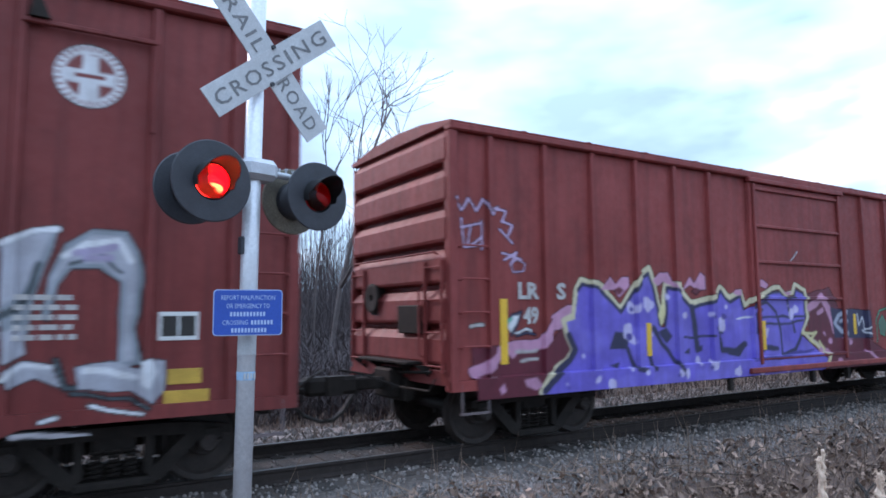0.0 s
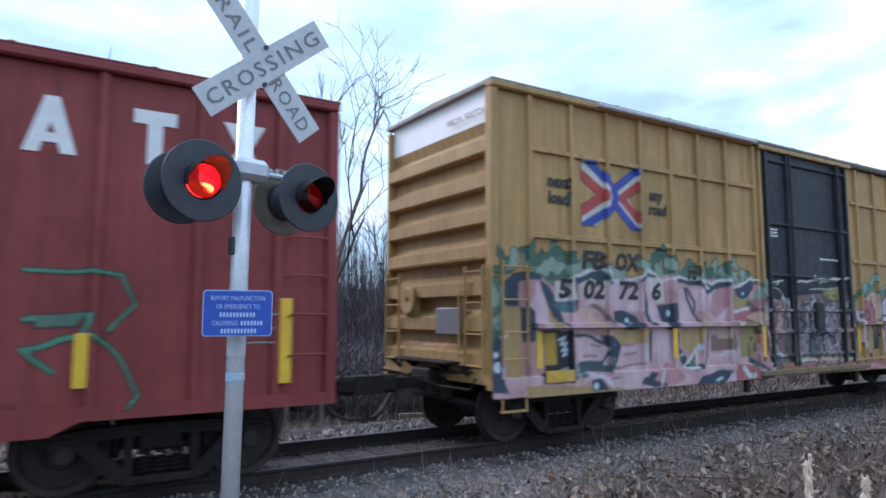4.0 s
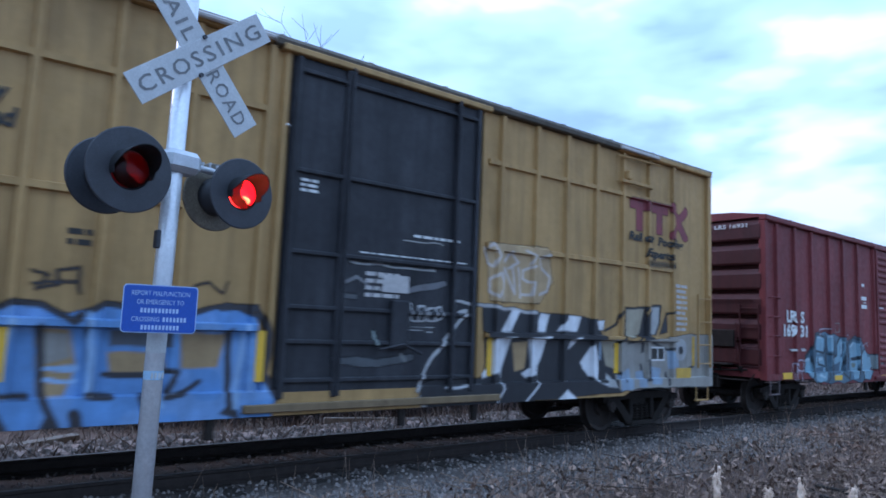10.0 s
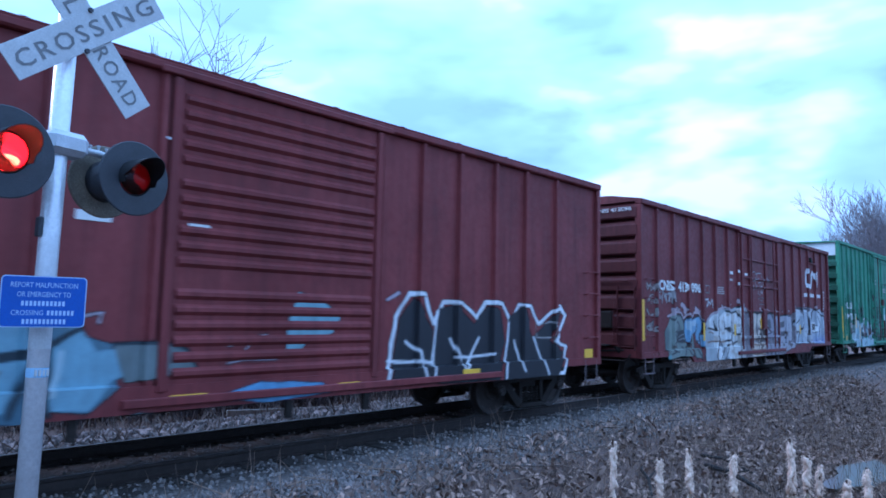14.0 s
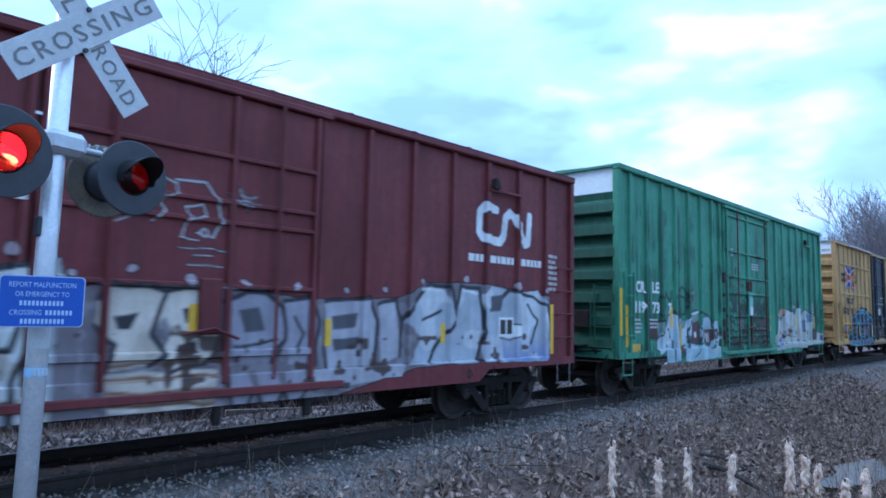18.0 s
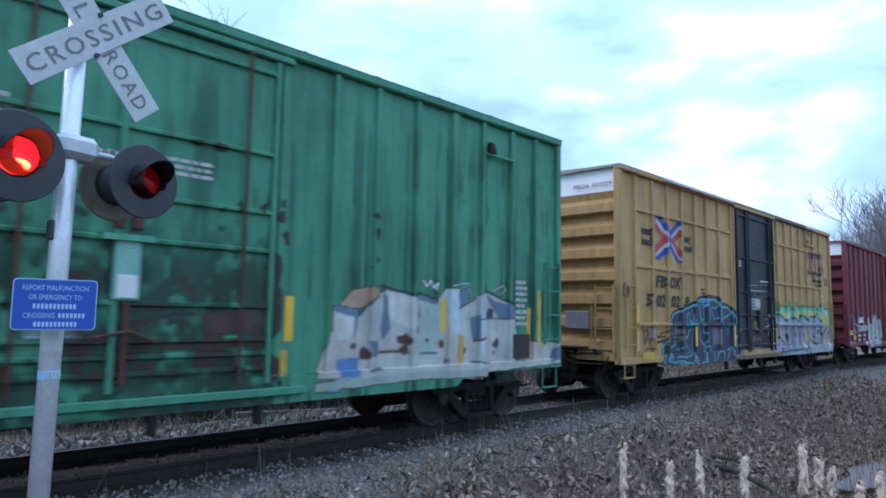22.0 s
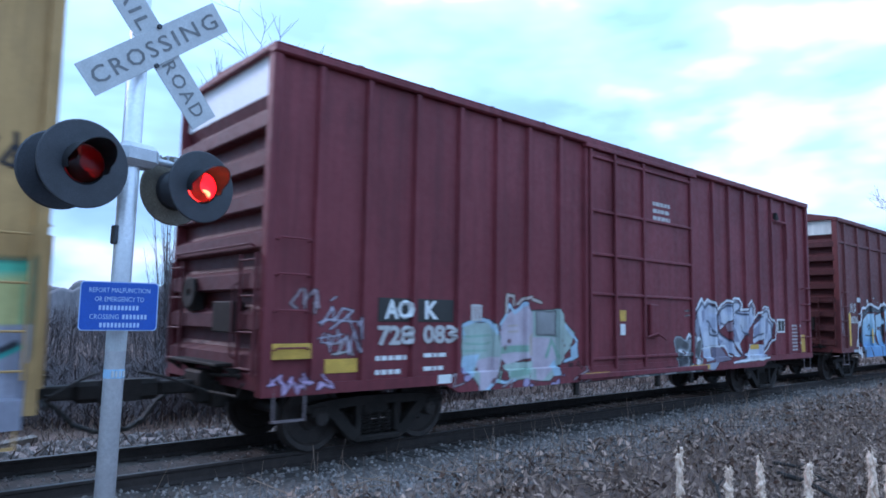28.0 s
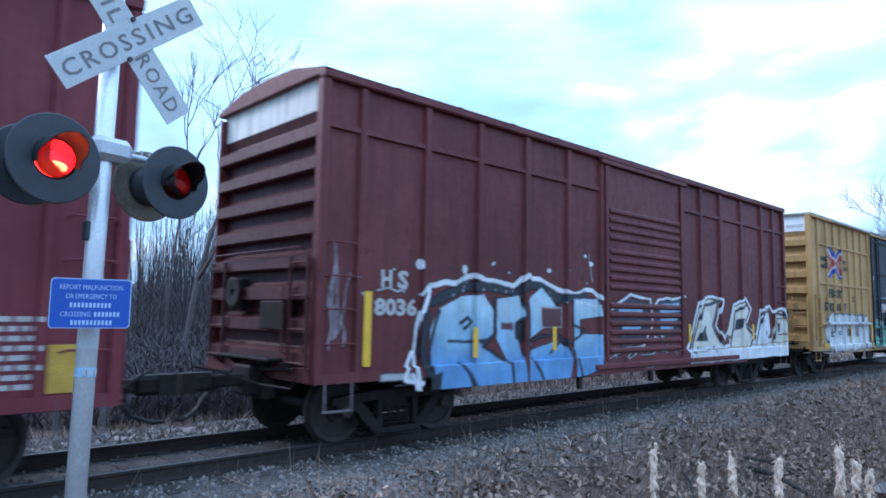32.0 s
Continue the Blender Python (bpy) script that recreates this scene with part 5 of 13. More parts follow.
    cv.line([(1.14, 1.75), (1.31, 1.44)], 0.014, lil)
    cv.line([(0.75, 1.46), (1.09, 1.5)], 0.014, lil)
    cv.line([(1.33, 1.72), (1.36, 1.43)], 0.012, lil)
    cv.line([(0.91, 1.92), (0.99, 1.97)], 0.012, lil)


def art_one(cv):
    """Violet letters under a jagged cream crest with pink clouds, green outlines beyond the door."""
    crest = (0.70, 0.63, 0.42)
    violet, ink, maroon = (0.17, 0.125, 0.60), (0.03, 0.03, 0.08), (0.14, 0.015, 0.03)
    lav, navy2, mint, green, leaf = (0.62, 0.56, 0.84), (0.08, 0.06, 0.30), (0.10, 0.42, 0.30), (0.06, 0.26, 0.16), (0.09, 0.17, 0.12)
    cv.line([(0.1, 3.23), (0.2, 3.08), (0.33, 3.24), (0.42, 3.08), (0.56, 3.27), (0.67, 3.07), (0.78, 3.17)], 0.02, LILAC)
    cv.line([(0.2, 2.98), (0.24, 2.59), (0.48, 2.66)], 0.018, LILAC)
    cv.line([(0.2, 2.86), (0.51, 2.93)], 0.018, LILAC)
    cv.line([(0.33, 2.85), (0.29, 2.6), (0.5, 2.75)], 0.018, LILAC)
    cv.line([(0.51, 2.97), (0.52, 2.6)], 0.018, LILAC)
    cv.line([(0.69, 3.15), (0.9, 3.12), (0.85, 2.98), (1.01, 2.95), (0.96, 2.81)], 0.018, LILAC)
    cv.line([(0.82, 2.88), (1.04, 2.7)], 0.018, LILAC)
    cv.line([(0.85, 2.56), (1.17, 2.49)], 0.022, LILAC)
    cv.line([(0.89, 2.45), (1.1, 2.58), (1, 2.4)], 0.022, LILAC)
    cv.line([(1.11, 2.49), (1.24, 2.44), (1.21, 2.33), (1.03, 2.32), (1, 2.43), (1.11, 2.49)], 0.014, LILAC)
    cv.shape([(0.35, 1.35), (0.92, 1.33), (1.49, 1.31), (1.9, 1.57), (2.28, 1.62), (2.31, 0.57), (0.39, 0.66)], maroon)
    cv.shape([(7.77, 2.08), (8.6, 2.22), (8.97, 1.7), (9.35, 1.43), (10.19, 1.13), (10.78, 0.92), (10.61, 0.67), (8.41, 0.65), (7.84, 1.37)], maroon)
    cv.line([(0.37, 1.03), (0.58, 1.08), (0.7, 1.16), (0.83, 1.28), (1.01, 1.33), (1.2, 1.35), (1.49, 1.35), (1.61, 1.47), (1.73, 1.68), (1.89, 1.76)], 0.075, PINK)
    cv.shape([(0.85, 1.33), (1.05, 1.42), (1.07, 1.23), (1, 1.17), (0.89, 1.26)], PINK)
    cv.shape([(1.63, 1.53), (1.73, 1.74), (1.97, 1.88), (2.28, 1.85), (2.28, 1.65), (1.9, 1.56), (1.79, 1.52)], PINK)
    cv.shape([(1.14, 0.9), (1.33, 0.93), (1.44, 0.8), (1.32, 0.75), (1.17, 0.81)], PINK)
    cv.shape([(0.72, 0.8), (0.8, 0.87), (0.83, 0.76), (0.75, 0.72)], PINK)
    cv.shape([(0.91, 1.59), (0.99, 1.73), (1.12, 1.75), (1.09, 1.64), (0.98, 1.49)], SNOW)
    cv.line([(0.91, 1.54), (0.98, 1.74), (1.13, 1.79), (1.09, 1.61), (1, 1.47)], 0.018, ink)
    cv.line([(0.88, 1.59), (0.97, 1.68)], 0.03, mint)
    cv.line([(1.07, 1.51), (1.24, 1.56), (1.33, 1.53)], 0.02, SNOW)
    cv.line([(1.07, 1.47), (1.24, 1.51), (1.39, 1.48)], 0.02, ink)
    cv.line([(1.06, 1.26), (1.39, 1.27)], 0.022, PALE_RGB)
    cv.line([(1.13, 1.14), (1.4, 1.15)], 0.022, PALE_RGB)
    cv.line([(0.34, 1.6), (0.53, 1.62)], 0.03, PALE_RGB)
    cv.line([(1.4, 0.72), (1.57, 0.92), (1.91, 1.09), (2.08, 1.24), (1.96, 1.45), (1.9, 1.65), (2.07, 1.7), (2.15, 2.08), (2.25, 2.23), (2.44, 2.21), (2.66, 2.13), (3.01, 1.81), (3.53, 2.37), (3.64, 2.43), (3.77, 2.22), (3.89, 1.61), (4.01, 2.22), (4.28, 2.18), (4.59, 1.93), (4.7, 1.93), (5.24, 2.01), (5.34, 2.18), (5.61, 2), (5.93, 2.1), (6.02, 1.86)], 0.05, crest)
    cv.line([(6.02, 1.86), (6.25, 1.96), (6.71, 2.16), (6.97, 2.2), (7.14, 2.06), (7.38, 2.1), (7.46, 2.25), (7.75, 2.17), (7.82, 1.65), (7.63, 1.38), (8.02, 1.19), (8.47, 0.92), (8.36, 0.74)], 0.045, crest)
    cv.shape([(1.41, 0.69), (1.6, 0.89), (1.94, 1.06), (2.12, 1.24), (1.99, 1.44), (1.95, 1.63), (2.11, 1.67), (2.19, 2.08), (2.27, 2.17), (2.45, 2.15), (2.66, 2.07), (3.01, 1.74), (3.53, 2.27), (3.63, 2.32), (3.74, 2.18), (3.88, 1.53), (3.97, 1.53), (4.05, 2.15), (4.26, 2.12), (4.59, 1.85), (4.72, 1.85), (5.27, 1.93), (5.36, 2.11), (5.61, 1.91), (5.91, 2.01), (5.98, 1.78), (6.25, 1.87), (6.71, 2.09), (6.97, 2.11), (7.14, 1.96), (7.4, 2), (7.48, 2.15), (7.7, 2.1), (7.75, 1.66), (7.56, 1.35), (7.94, 1.14), (8.37, 0.87), (8.26, 0.66), (6.93, 0.65), (5.76, 0.64), (4.73, 0.62), (3.83, 0.61), (2.66, 0.57), (1.93, 0.58)], violet)
    here = (cv.rgb[..., 2] > 0.5) * (cv.rgb[..., 0] < 0.3) * (cv.Z < 2.3)
    cv.lay(np.clip((cv.cloud - 0.45) / 0.25, 0, 0.6) * here, (0.225, 0.18, 0.66))
    cv.line([(2.19, 2.08), (2.27, 2.17), (2.45, 2.15), (2.66, 2.07), (3.01, 1.76), (3.53, 2.28), (3.63, 2.34), (3.74, 2.18), (3.86, 1.56)], 0.03, ink)
    cv.line([(3.98, 1.56), (4.05, 2.15), (4.26, 2.12), (4.59, 1.86), (4.72, 1.86), (5.27, 1.95), (5.36, 2.11), (5.61, 1.92), (5.91, 2.03), (5.98, 1.79)], 0.03, ink)
    cv.line([(6.25, 1.87), (6.71, 2.09), (6.97, 2.11), (7.14, 1.98), (7.4, 2.02), (7.48, 2.15), (7.7, 2.1), (7.75, 1.66)], 0.022, ink)
    cv.line([(1.99, 1.44), (2.1, 1.24), (1.97, 1.11), (1.76, 0.97), (1.46, 0.73)], 0.05, ink)
    cv.shape([(2.89, 1.48), (3.19, 1.46), (3.14, 1.23), (2.76, 1.23)], ink)
    cv.shape([(2.76, 0.99), (2.97, 1.04), (2.91, 0.93)], ink)
    cv.line([(3.14, 1.23), (3.28, 0.91), (3.44, 0.89)], 0.04, ink)
    cv.line([(3.57, 1.22), (3.66, 0.9)], 0.045, ink)
    cv.shape([(3.82, 1.46), (4, 1.53), (4.13, 1.38), (4, 1.28)], ink)
    cv.line([(3.72, 1.5), (4.04, 1.14), (4.36, 0.81)], 0.045, ink)
    cv.shape([(3.82, 1.73), (3.95, 1.99), (3.98, 1.73), (3.89, 1.52)], CREAM)
    cv.line([(4.62, 1.85), (4.67, 1.44), (4.72, 1.17)], 0.06, ink)
    cv.line([(4.39, 1.35), (5.11, 1.37)], 0.02, ink)
    cv.shape([(4.39, 1.12), (4.53, 1.21), (4.54, 1.1)], ink)
    cv.shape([(4.67, 1.2), (4.85, 1.22), (4.83, 1.13), (4.68, 1.12)], ink)
    cv.line([(5.22, 1.49), (5.33, 1.15), (5.69, 1.12), (5.97, 1.2)], 0.05, ink)
    cv.shape([(5.46, 1.06), (5.99, 1.18), (5.8, 1.01)], ink)
    cv.shape([(5.2, 1.44), (5.41, 1.49), (5.37, 1.39)], ink)
    cv.line([(6.23, 1.83), (6.57, 1.94), (6.81, 1.77), (6.95, 1.39), (6.98, 1.02)], 0.03, ink)
    cv.line([(6.26, 1.65), (6.96, 1.68), (7.75, 1.66)], 0.022, ink)
    cv.line([(6.32, 1.53), (6.98, 1.55), (7.66, 1.59)], 0.022, ink)
    cv.line([(6.24, 1.41), (6.25, 1.71), (6.43, 1.8)], 0.03, ink)
    cv.line([(6.29, 1.03), (6.53, 1.16), (6.84, 1.09)], 0.035, ink)
    cv.line([(7.6, 1.33), (7.37, 1.06), (6.98, 0.99)], 0.04, ink)
    cv.shape([(6.39, 1.11), (6.65, 1.19), (6.77, 1.06)], ink)
    cv.line([(7.18, 1.95), (7.38, 1.38)], 0.03, ink)
    cv.line([(6.13, 0.95), (6.94, 0.96), (7.94, 1.06)], 0.03, navy2)
    cv.line([(5.77, 1.63), (6.15, 1.67)], 0.012, SNOW)
    cv.dabs([(3.25, 1.84), (3.17, 1.48), (3.27, 1.37), (3.15, 0.93), (3.62, 1.88), (5.07, 1.72), (5.37, 1.58), (7.46, 1.8), (7.28, 1.74), (6.52, 1.41), (7.06, 0.75), (5.06, 0.91), (4.27, 0.8), (5.65, 0.75), (1.87, 0.79), (4.43, 1.72), (4.08, 1.99), (2.72, 0.75)], 0.085, lav)
    cv.dabs([(3.68, 1.41), (4.73, 0.98), (5.5, 1.83), (6.32, 0.73), (7.59, 0.89), (3.48, 0.85), (2.48, 0.8), (2.25, 1.16)], 0.05, lav)
    cv.dabs([(3.24, 1.81), (3.19, 1.41), (5.12, 1.68), (5.43, 1.68), (4.19, 0.79), (4.98, 0.87), (1.9, 0.74)], 0.05, navy2)
    cv.shape([(2.64, 2.09), (2.81, 2.31), (2.92, 2.19), (3.06, 2.3), (3.21, 2.3), (3.23, 2.16), (3, 1.98), (2.87, 2.1)], PINK)
    cv.shape([(2.85, 2.1), (3, 2.15), (3.1, 2.1), (3, 2.02)], maroon)
    cv.shape([(3.73, 2.25), (3.89, 2.39), (4.08, 2.39), (4.29, 2.13), (4.14, 2.18), (3.96, 2.24), (3.85, 2.16)], PINK)
    cv.shape([(4.39, 2.09), (4.61, 2.34), (4.71, 2.22), (4.87, 2.41), (5, 2.34), (5, 2.12), (4.78, 2.1), (4.61, 2.18)], PINK)
    cv.shape([(4.61, 2.09), (4.74, 2.15), (4.87, 2.11), (4.75, 2.03)], maroon)
    cv.shape([(6.3, 2.23), (6.46, 2.33), (6.64, 2.24), (6.57, 2.15)], PINK)
    cv.shape([(7.08, 2.12), (7.36, 2.11), (7.23, 2.03)], PINK)
    cv.line([(7.61, 1.35), (8.07, 1.37), (7.85, 1.24), (8.04, 1.15)], 0.025, CREAM)
    cv.line([(8.16, 1.2), (8.47, 0.92), (8.36, 0.72)], 0.025, CREAM)
    cv.line([(7.88, 1.83), (8.32, 2.03), (8.53, 1.8)], 0.075, PINK)
    cv.line([(8.51, 1.8), (8.69, 1.39), (9.02, 1.28), (9.43, 1.3), (9.53, 1.59)], 0.07, PINK)
    cv.line([(8.16, 1.74), (8.33, 1.77)], 0.05, PINK)
    cv.dabs([(8.34, 1.35), (8.2, 1.03), (8.79, 0.82), (9.36, 1.14), (8.4, 1.02), (8.53, 1.19)], 0.07, PINK)
    cv.shape([(8.59, 1.82), (10.05, 1.78), (10.13, 1.21), (8.68, 1.25)], ink)
    cv.line([(9.26, 1.77), (8.86, 1.68), (8.72, 1.53), (8.95, 1.35), (9.24, 1.34)], 0.045, (0.42,0.46,0.56))
    cv.line([(8.91, 1.56), (9.25, 1.57)], 0.035, (0.42,0.46,0.56))
    cv.line([(9.65, 1.69), (9.69, 1.46), (9.83, 1.64), (9.91, 1.4), (10.06, 1.43)], 0.014, SNOW)
    cv.line([(9.83, 1.38), (10.08, 1.3)], 0.014, SNOW)
    cv.line([(9.86, 0.96), (10.17, 0.8), (10.64, 0.71)], 0.03, PINK)
    cv.line([(7.38, 2.69), (7.59, 2.88)], 0.012, SNOW)
    cv.line([(10.36, 1.12), (10.4, 1.58), (10.57, 1.77), (10.84, 1.82), (11.02, 1.72), (10.95, 1.2)], 0.026, green)
    cv.shape([(10.5, 1.49), (10.66, 1.67), (10.81, 1.49), (10.7, 1.25), (10.55, 1.29)], leaf)
    cv.line([(10.5, 1.49), (10.66, 1.67), (10.81, 1.49), (10.7, 1.25), (10.55, 1.29), (10.5, 1.49)], 0.02, green)
    cv.line([(10.88, 1.72), (10.93, 2.07), (11.34, 2.19), (11.4, 1.79), (11.3, 1.49)], 0.026, green)
    cv.shape([(11.54, 1.49), (11.63, 1.83), (11.7, 1.47)], leaf)
    cv.shape([(11.56, 1.11), (11.64, 1.32), (11.75, 1.11)], leaf)
    cv.line([(11.54, 1.49), (11.63, 1.83), (11.7, 1.47)], 0.02, green)
    cv.line([(11.3, 2.19), (11.91, 2.21), (11.98, 1.71), (11.9, 1.41)], 0.022, green)
    cv.line([(12.19, 2.18), (13.01, 2.16), (13.14, 1.87), (12.9, 1.63)], 0.022, green)
    cv.line([(12.23, 1.74), (12.77, 1.79), (12.7, 1.58), (12.23, 1.46), (12.45, 1.27)], 0.03, green)
    cv.shape([(12.3, 1.77), (12.73, 1.79), (12.64, 1.66), (12.31, 1.66)], leaf)
    cv.line([(12.79, 1.61), (13.01, 1.37), (13.18, 1.01), (13.08, 0.89)], 0.022, green)
    cv.line([(14.08, 1.74), (14.5, 1.76)], 0.012, PALE_RGB)
    cv.line([(14.1, 1.6), (14.5, 1.61)], 0.012, PALE_RGB)
    cv.line([(14.1, 1.46), (14.49, 1.47)], 0.012, PALE_RGB)
    cv.shape([(5.7, 2.08), (5.78, 2.14), (5.95, 2.14), (5.95, 2.04), (5.78, 2.04)], PINK)


def art_two(cv):
    pool_marks(cv)
    leaf = (0.085, 0.17, 0.11)
    for x, z, r in ((0.35, 2.15, 0.30), (0.95, 2.35, 0.28), (1.35, 2.48, 0.34), (1.75, 2.40, 0.26), (3.3, 2.40, 0.26), (3.75, 2.50, 0.32), (4.3, 2.45, 0.22), (5.0, 2.40, 0.30), (5.6, 2.35, 0.26)):
        for k in range(9):
            q, n = cv.rng.uniform(-0.3, 3.4), r * cv.rng.uniform(0.5, 1.25)
            xa, za = x + 0.5 * r * math.cos(q * 1.7), z - 0.6 * r + 0.3 * r * math.sin(q)
            cv.strokes([(xa, za, xa + n * math.cos(q), za + n * math.sin(q))], cv.rng.uniform(0.04, 0.085), leaf if k % 3 else (0.24, 0.34, 0.24), 0.03)
    rose, sand, navy, pearl, roseL = (0.60, 0.35, 0.36), (0.46, 0.30, 0.12), (0.03, 0.055, 0.085), (0.66, 0.68, 0.66), (0.66, 0.46, 0.49)
    hl, tealn, peach, sandO, rosebr, brownb, brickr = (0.58, 0.70, 0.76), (0.08, 0.16, 0.17), (0.60, 0.41, 0.30), (0.52, 0.34, 0.14), (0.40, 0.22, 0.21), (0.26, 0.15, 0.12), (0.46, 0.15, 0.15)
    coal, amber, wht, lleaf = (0.02, 0.02, 0.028), (0.50, 0.31, 0.03), (0.50, 0.51, 0.52), (0.22, 0.33, 0.25)
    lilac, ink, tealg = (0.66, 0.51, 0.66), (0.04, 0.035, 0.07), (0.05, 0.20, 0.17)
    cv.shape([(-0.07, 0.69), (-0.05, 1.18), (0.06, 1.42), (0.13, 1.82), (0.21, 2.03), (0.29, 2.19), (0.42, 2.34), (0.86, 2.36), (0.96, 2.26), (1.39, 2.28), (1.5, 2.35), (1.9, 2.4), (2.14, 2.37), (2.33, 2.25), (2.86, 2.34), (3, 2.45), (3.28, 2.41), (3.58, 2.42), (3.89, 2.37), (4.21, 2.31), (4.55, 2.39), (5.08, 2.41), (5.27, 2.34), (5.75, 2.36), (6.11, 2.29), (6.2, 1.82), (6.06, 0.58), (4.54, 0.58), (3.3, 0.59), (2.75, 0.57), (1.78, 0.61), (0.55, 0.68)], rose)
    here = (cv.rgb[..., 0] > 0.5) * (cv.X < 6.1) * (cv.Z < 2.2)
    cv.lay(np.clip((cv.cloud - 0.5) / 0.15, 0, 0.6) * here, (0.68, 0.47, 0.48))
    cv.lay(np.clip((0.40 - cv.cloud) / 0.15, 0, 0.6) * here, (0.50, 0.28, 0.28))
    cv.shape([(0.24, 1.9), (0.52, 1.9), (0.54, 1.44), (0.26, 1.4)], sand)
    cv.shape([(0.24, 1.4), (0.55, 1.4), (0.56, 0.98), (0.26, 0.95)], sand)
    cv.shape([(0.19, 1.89), (0.16, 2.08), (0.33, 2.24), (0.47, 2.32), (0.87, 2.36), (0.87, 2.28), (0.62, 2.27), (0.48, 2.09), (0.51, 1.9)], navy)
    cv.shape([(0.51, 1.9), (0.61, 1.87), (0.66, 1.6), (0.73, 1.33), (0.56, 1.39), (0.53, 1.6)], navy)
    cv.shape([(-0.04, 0.78), (-0.05, 1.12), (-0.02, 1.31), (0.15, 1.48), (0.25, 1.51), (0.12, 1.36), (0.19, 1.15), (0.18, 0.91), (0.27, 0.75)], navy)
    cv.shape([(-0.08, 1.12), (-0.07, 1.61), (0.04, 1.77), (0.19, 1.67), (0.22, 1.53), (0.02, 1.36)], leaf)
    cv.disc(0.15, 1.06, 0.08, hl)
    cv.disc(0.29, 2.03, 0.045, hl)
    cv.disc(0.14, 1.26, 0.045, hl)
    cv.line([(-0.02, 1.34), (0.24, 1.5)], 0.025, pearl)
    cv.line([(0.18, 2.05), (0.38, 2.27), (0.86, 2.35)], 0.025, pearl)
    cv.shape([(0.62, 2.25), (0.86, 2.26), (1.37, 1.58), (0.94, 1.59), (0.64, 1.81)], roseL)
    cv.shape([(0.53, 2.14), (0.61, 2.2), (0.63, 1.93), (0.54, 1.95)], brickr)
    cv.shape([(1, 1.93), (1.24, 1.77), (1.31, 1.64), (1.04, 1.59)], sand)
    cv.shape([(0.86, 2.28), (0.98, 2.21), (1.14, 2.04), (1.37, 1.58), (1.09, 1.76), (0.92, 2.08)], navy)
    cv.shape([(1.08, 1.92), (1.43, 2.05), (1.47, 1.81), (1.3, 1.81)], tealn)
    cv.shape([(1.41, 2.34), (1.54, 2.29), (1.58, 1.94), (1.49, 1.82), (1.42, 2.05)], navy)
    cv.shape([(0.87, 1.57), (1.45, 1.57), (1.44, 0.83), (0.87, 0.85)], coal)
    cv.shape([(0.92, 1.52), (1.15, 1.53), (1.16, 1.1), (0.94, 1.1)], amber)
    cv.line([(1.2, 1.43), (1.32, 1.49), (1.23, 1.37), (1.34, 1.4), (1.25, 1.28), (1.35, 1.31), (1.26, 1.2), (1.33, 1.23)], 0.016, hl)
    cv.line([(1.09, 0.99), (1.36, 1.01)], 0.012, wht)
    cv.line([(1.03, 0.92), (1.33, 0.94)], 0.012, wht)
    cv.shape([(0.56, 0.84), (2.7, 0.73), (2.7, 0.56), (0.57, 0.67)], sand)
    cv.shape([(1.46, 1.08), (1.66, 1.19), (1.77, 1.12), (1.67, 0.9), (1.46, 0.88)], tealn)
    cv.shape([(1.44, 1.47), (1.94, 1.53), (2, 1.34), (1.77, 1.06), (1.49, 1.08)], peach)
    cv.shape([(2.04, 1.49), (2.3, 1.46), (2.4, 1.26), (2.31, 1.03), (2.12, 0.95), (2.18, 1.21), (2.11, 1.33)], navy)
    cv.disc(2.27, 1.32, 0.055, hl)
    cv.disc(2.22, 1.09, 0.04, hl)
    cv.line([(1.97, 1.47), (2.12, 1.29), (2.07, 1.04)], 0.02, pearl)
    cv.shape([(2.22, 1.57), (2.88, 1.59), (2.89, 1.3), (2.35, 1.32)], sandO)
    cv.shape([(2.48, 1.23), (2.79, 1.22), (2.79, 1.12), (2.52, 1.12)], rosebr)
    cv.line([(2.36, 1), (2.89, 1)], 0.012, rosebr)
    cv.shape([(2.22, 1.81), (2.47, 1.85), (2.75, 1.76), (2.9, 1.62), (2.61, 1.53), (2.35, 1.66)], navy)
    cv.disc(2.54, 1.68, 0.05, hl)
    cv.shape([(2.93, 2.29), (3.11, 2.34), (3.3, 1.81), (3.45, 1.54), (3.66, 1.54), (3.02, 1.55), (2.94, 1.81)], roseL)
    cv.shape([(2.92, 2.33), (3.02, 1.95), (3.16, 1.61), (3.01, 1.62), (2.89, 1.81)], navy)
    cv.shape([(3.14, 1.94), (3.67, 1.95), (3.67, 1.54), (3.44, 1.58)], navy)
    cv.disc(3.49, 1.78, 0.075, hl)
    cv.shape([(2.97, 1.55), (3.12, 1.55), (3.09, 1.04), (2.98, 1.24)], navy)
    cv.disc(3.03, 1.18, 0.045, hl)
    cv.shape([(3.16, 1.55), (3.66, 1.54), (3.66, 0.96), (3.31, 0.9)], roseL)
    cv.shape([(3.59, 1.48), (3.74, 1.55), (3.78, 1.2), (3.98, 1), (4.3, 0.98), (4.38, 1.25), (4.43, 1.53), (4.56, 1.45), (4.38, 1.11), (4.3, 0.91), (4.06, 0.89), (3.82, 1), (3.66, 1.21)], navy)
    cv.shape([(3.77, 1.54), (4.47, 1.57), (4.22, 1.25), (4.06, 1.17), (3.86, 1.27)], sandO)
    cv.line([(3.85, 0.94), (4.18, 1.26), (4.18, 0.92), (3.85, 0.94)], 0.02, pearl)
    cv.shape([(3.97, 0.97), (4.14, 1.16), (4.14, 0.94)], leaf)
    cv.disc(4.27, 1.26, 0.055, hl)
    cv.disc(3.7, 1.35, 0.035, hl)
    cv.disc(3.83, 1.11, 0.035, hl)
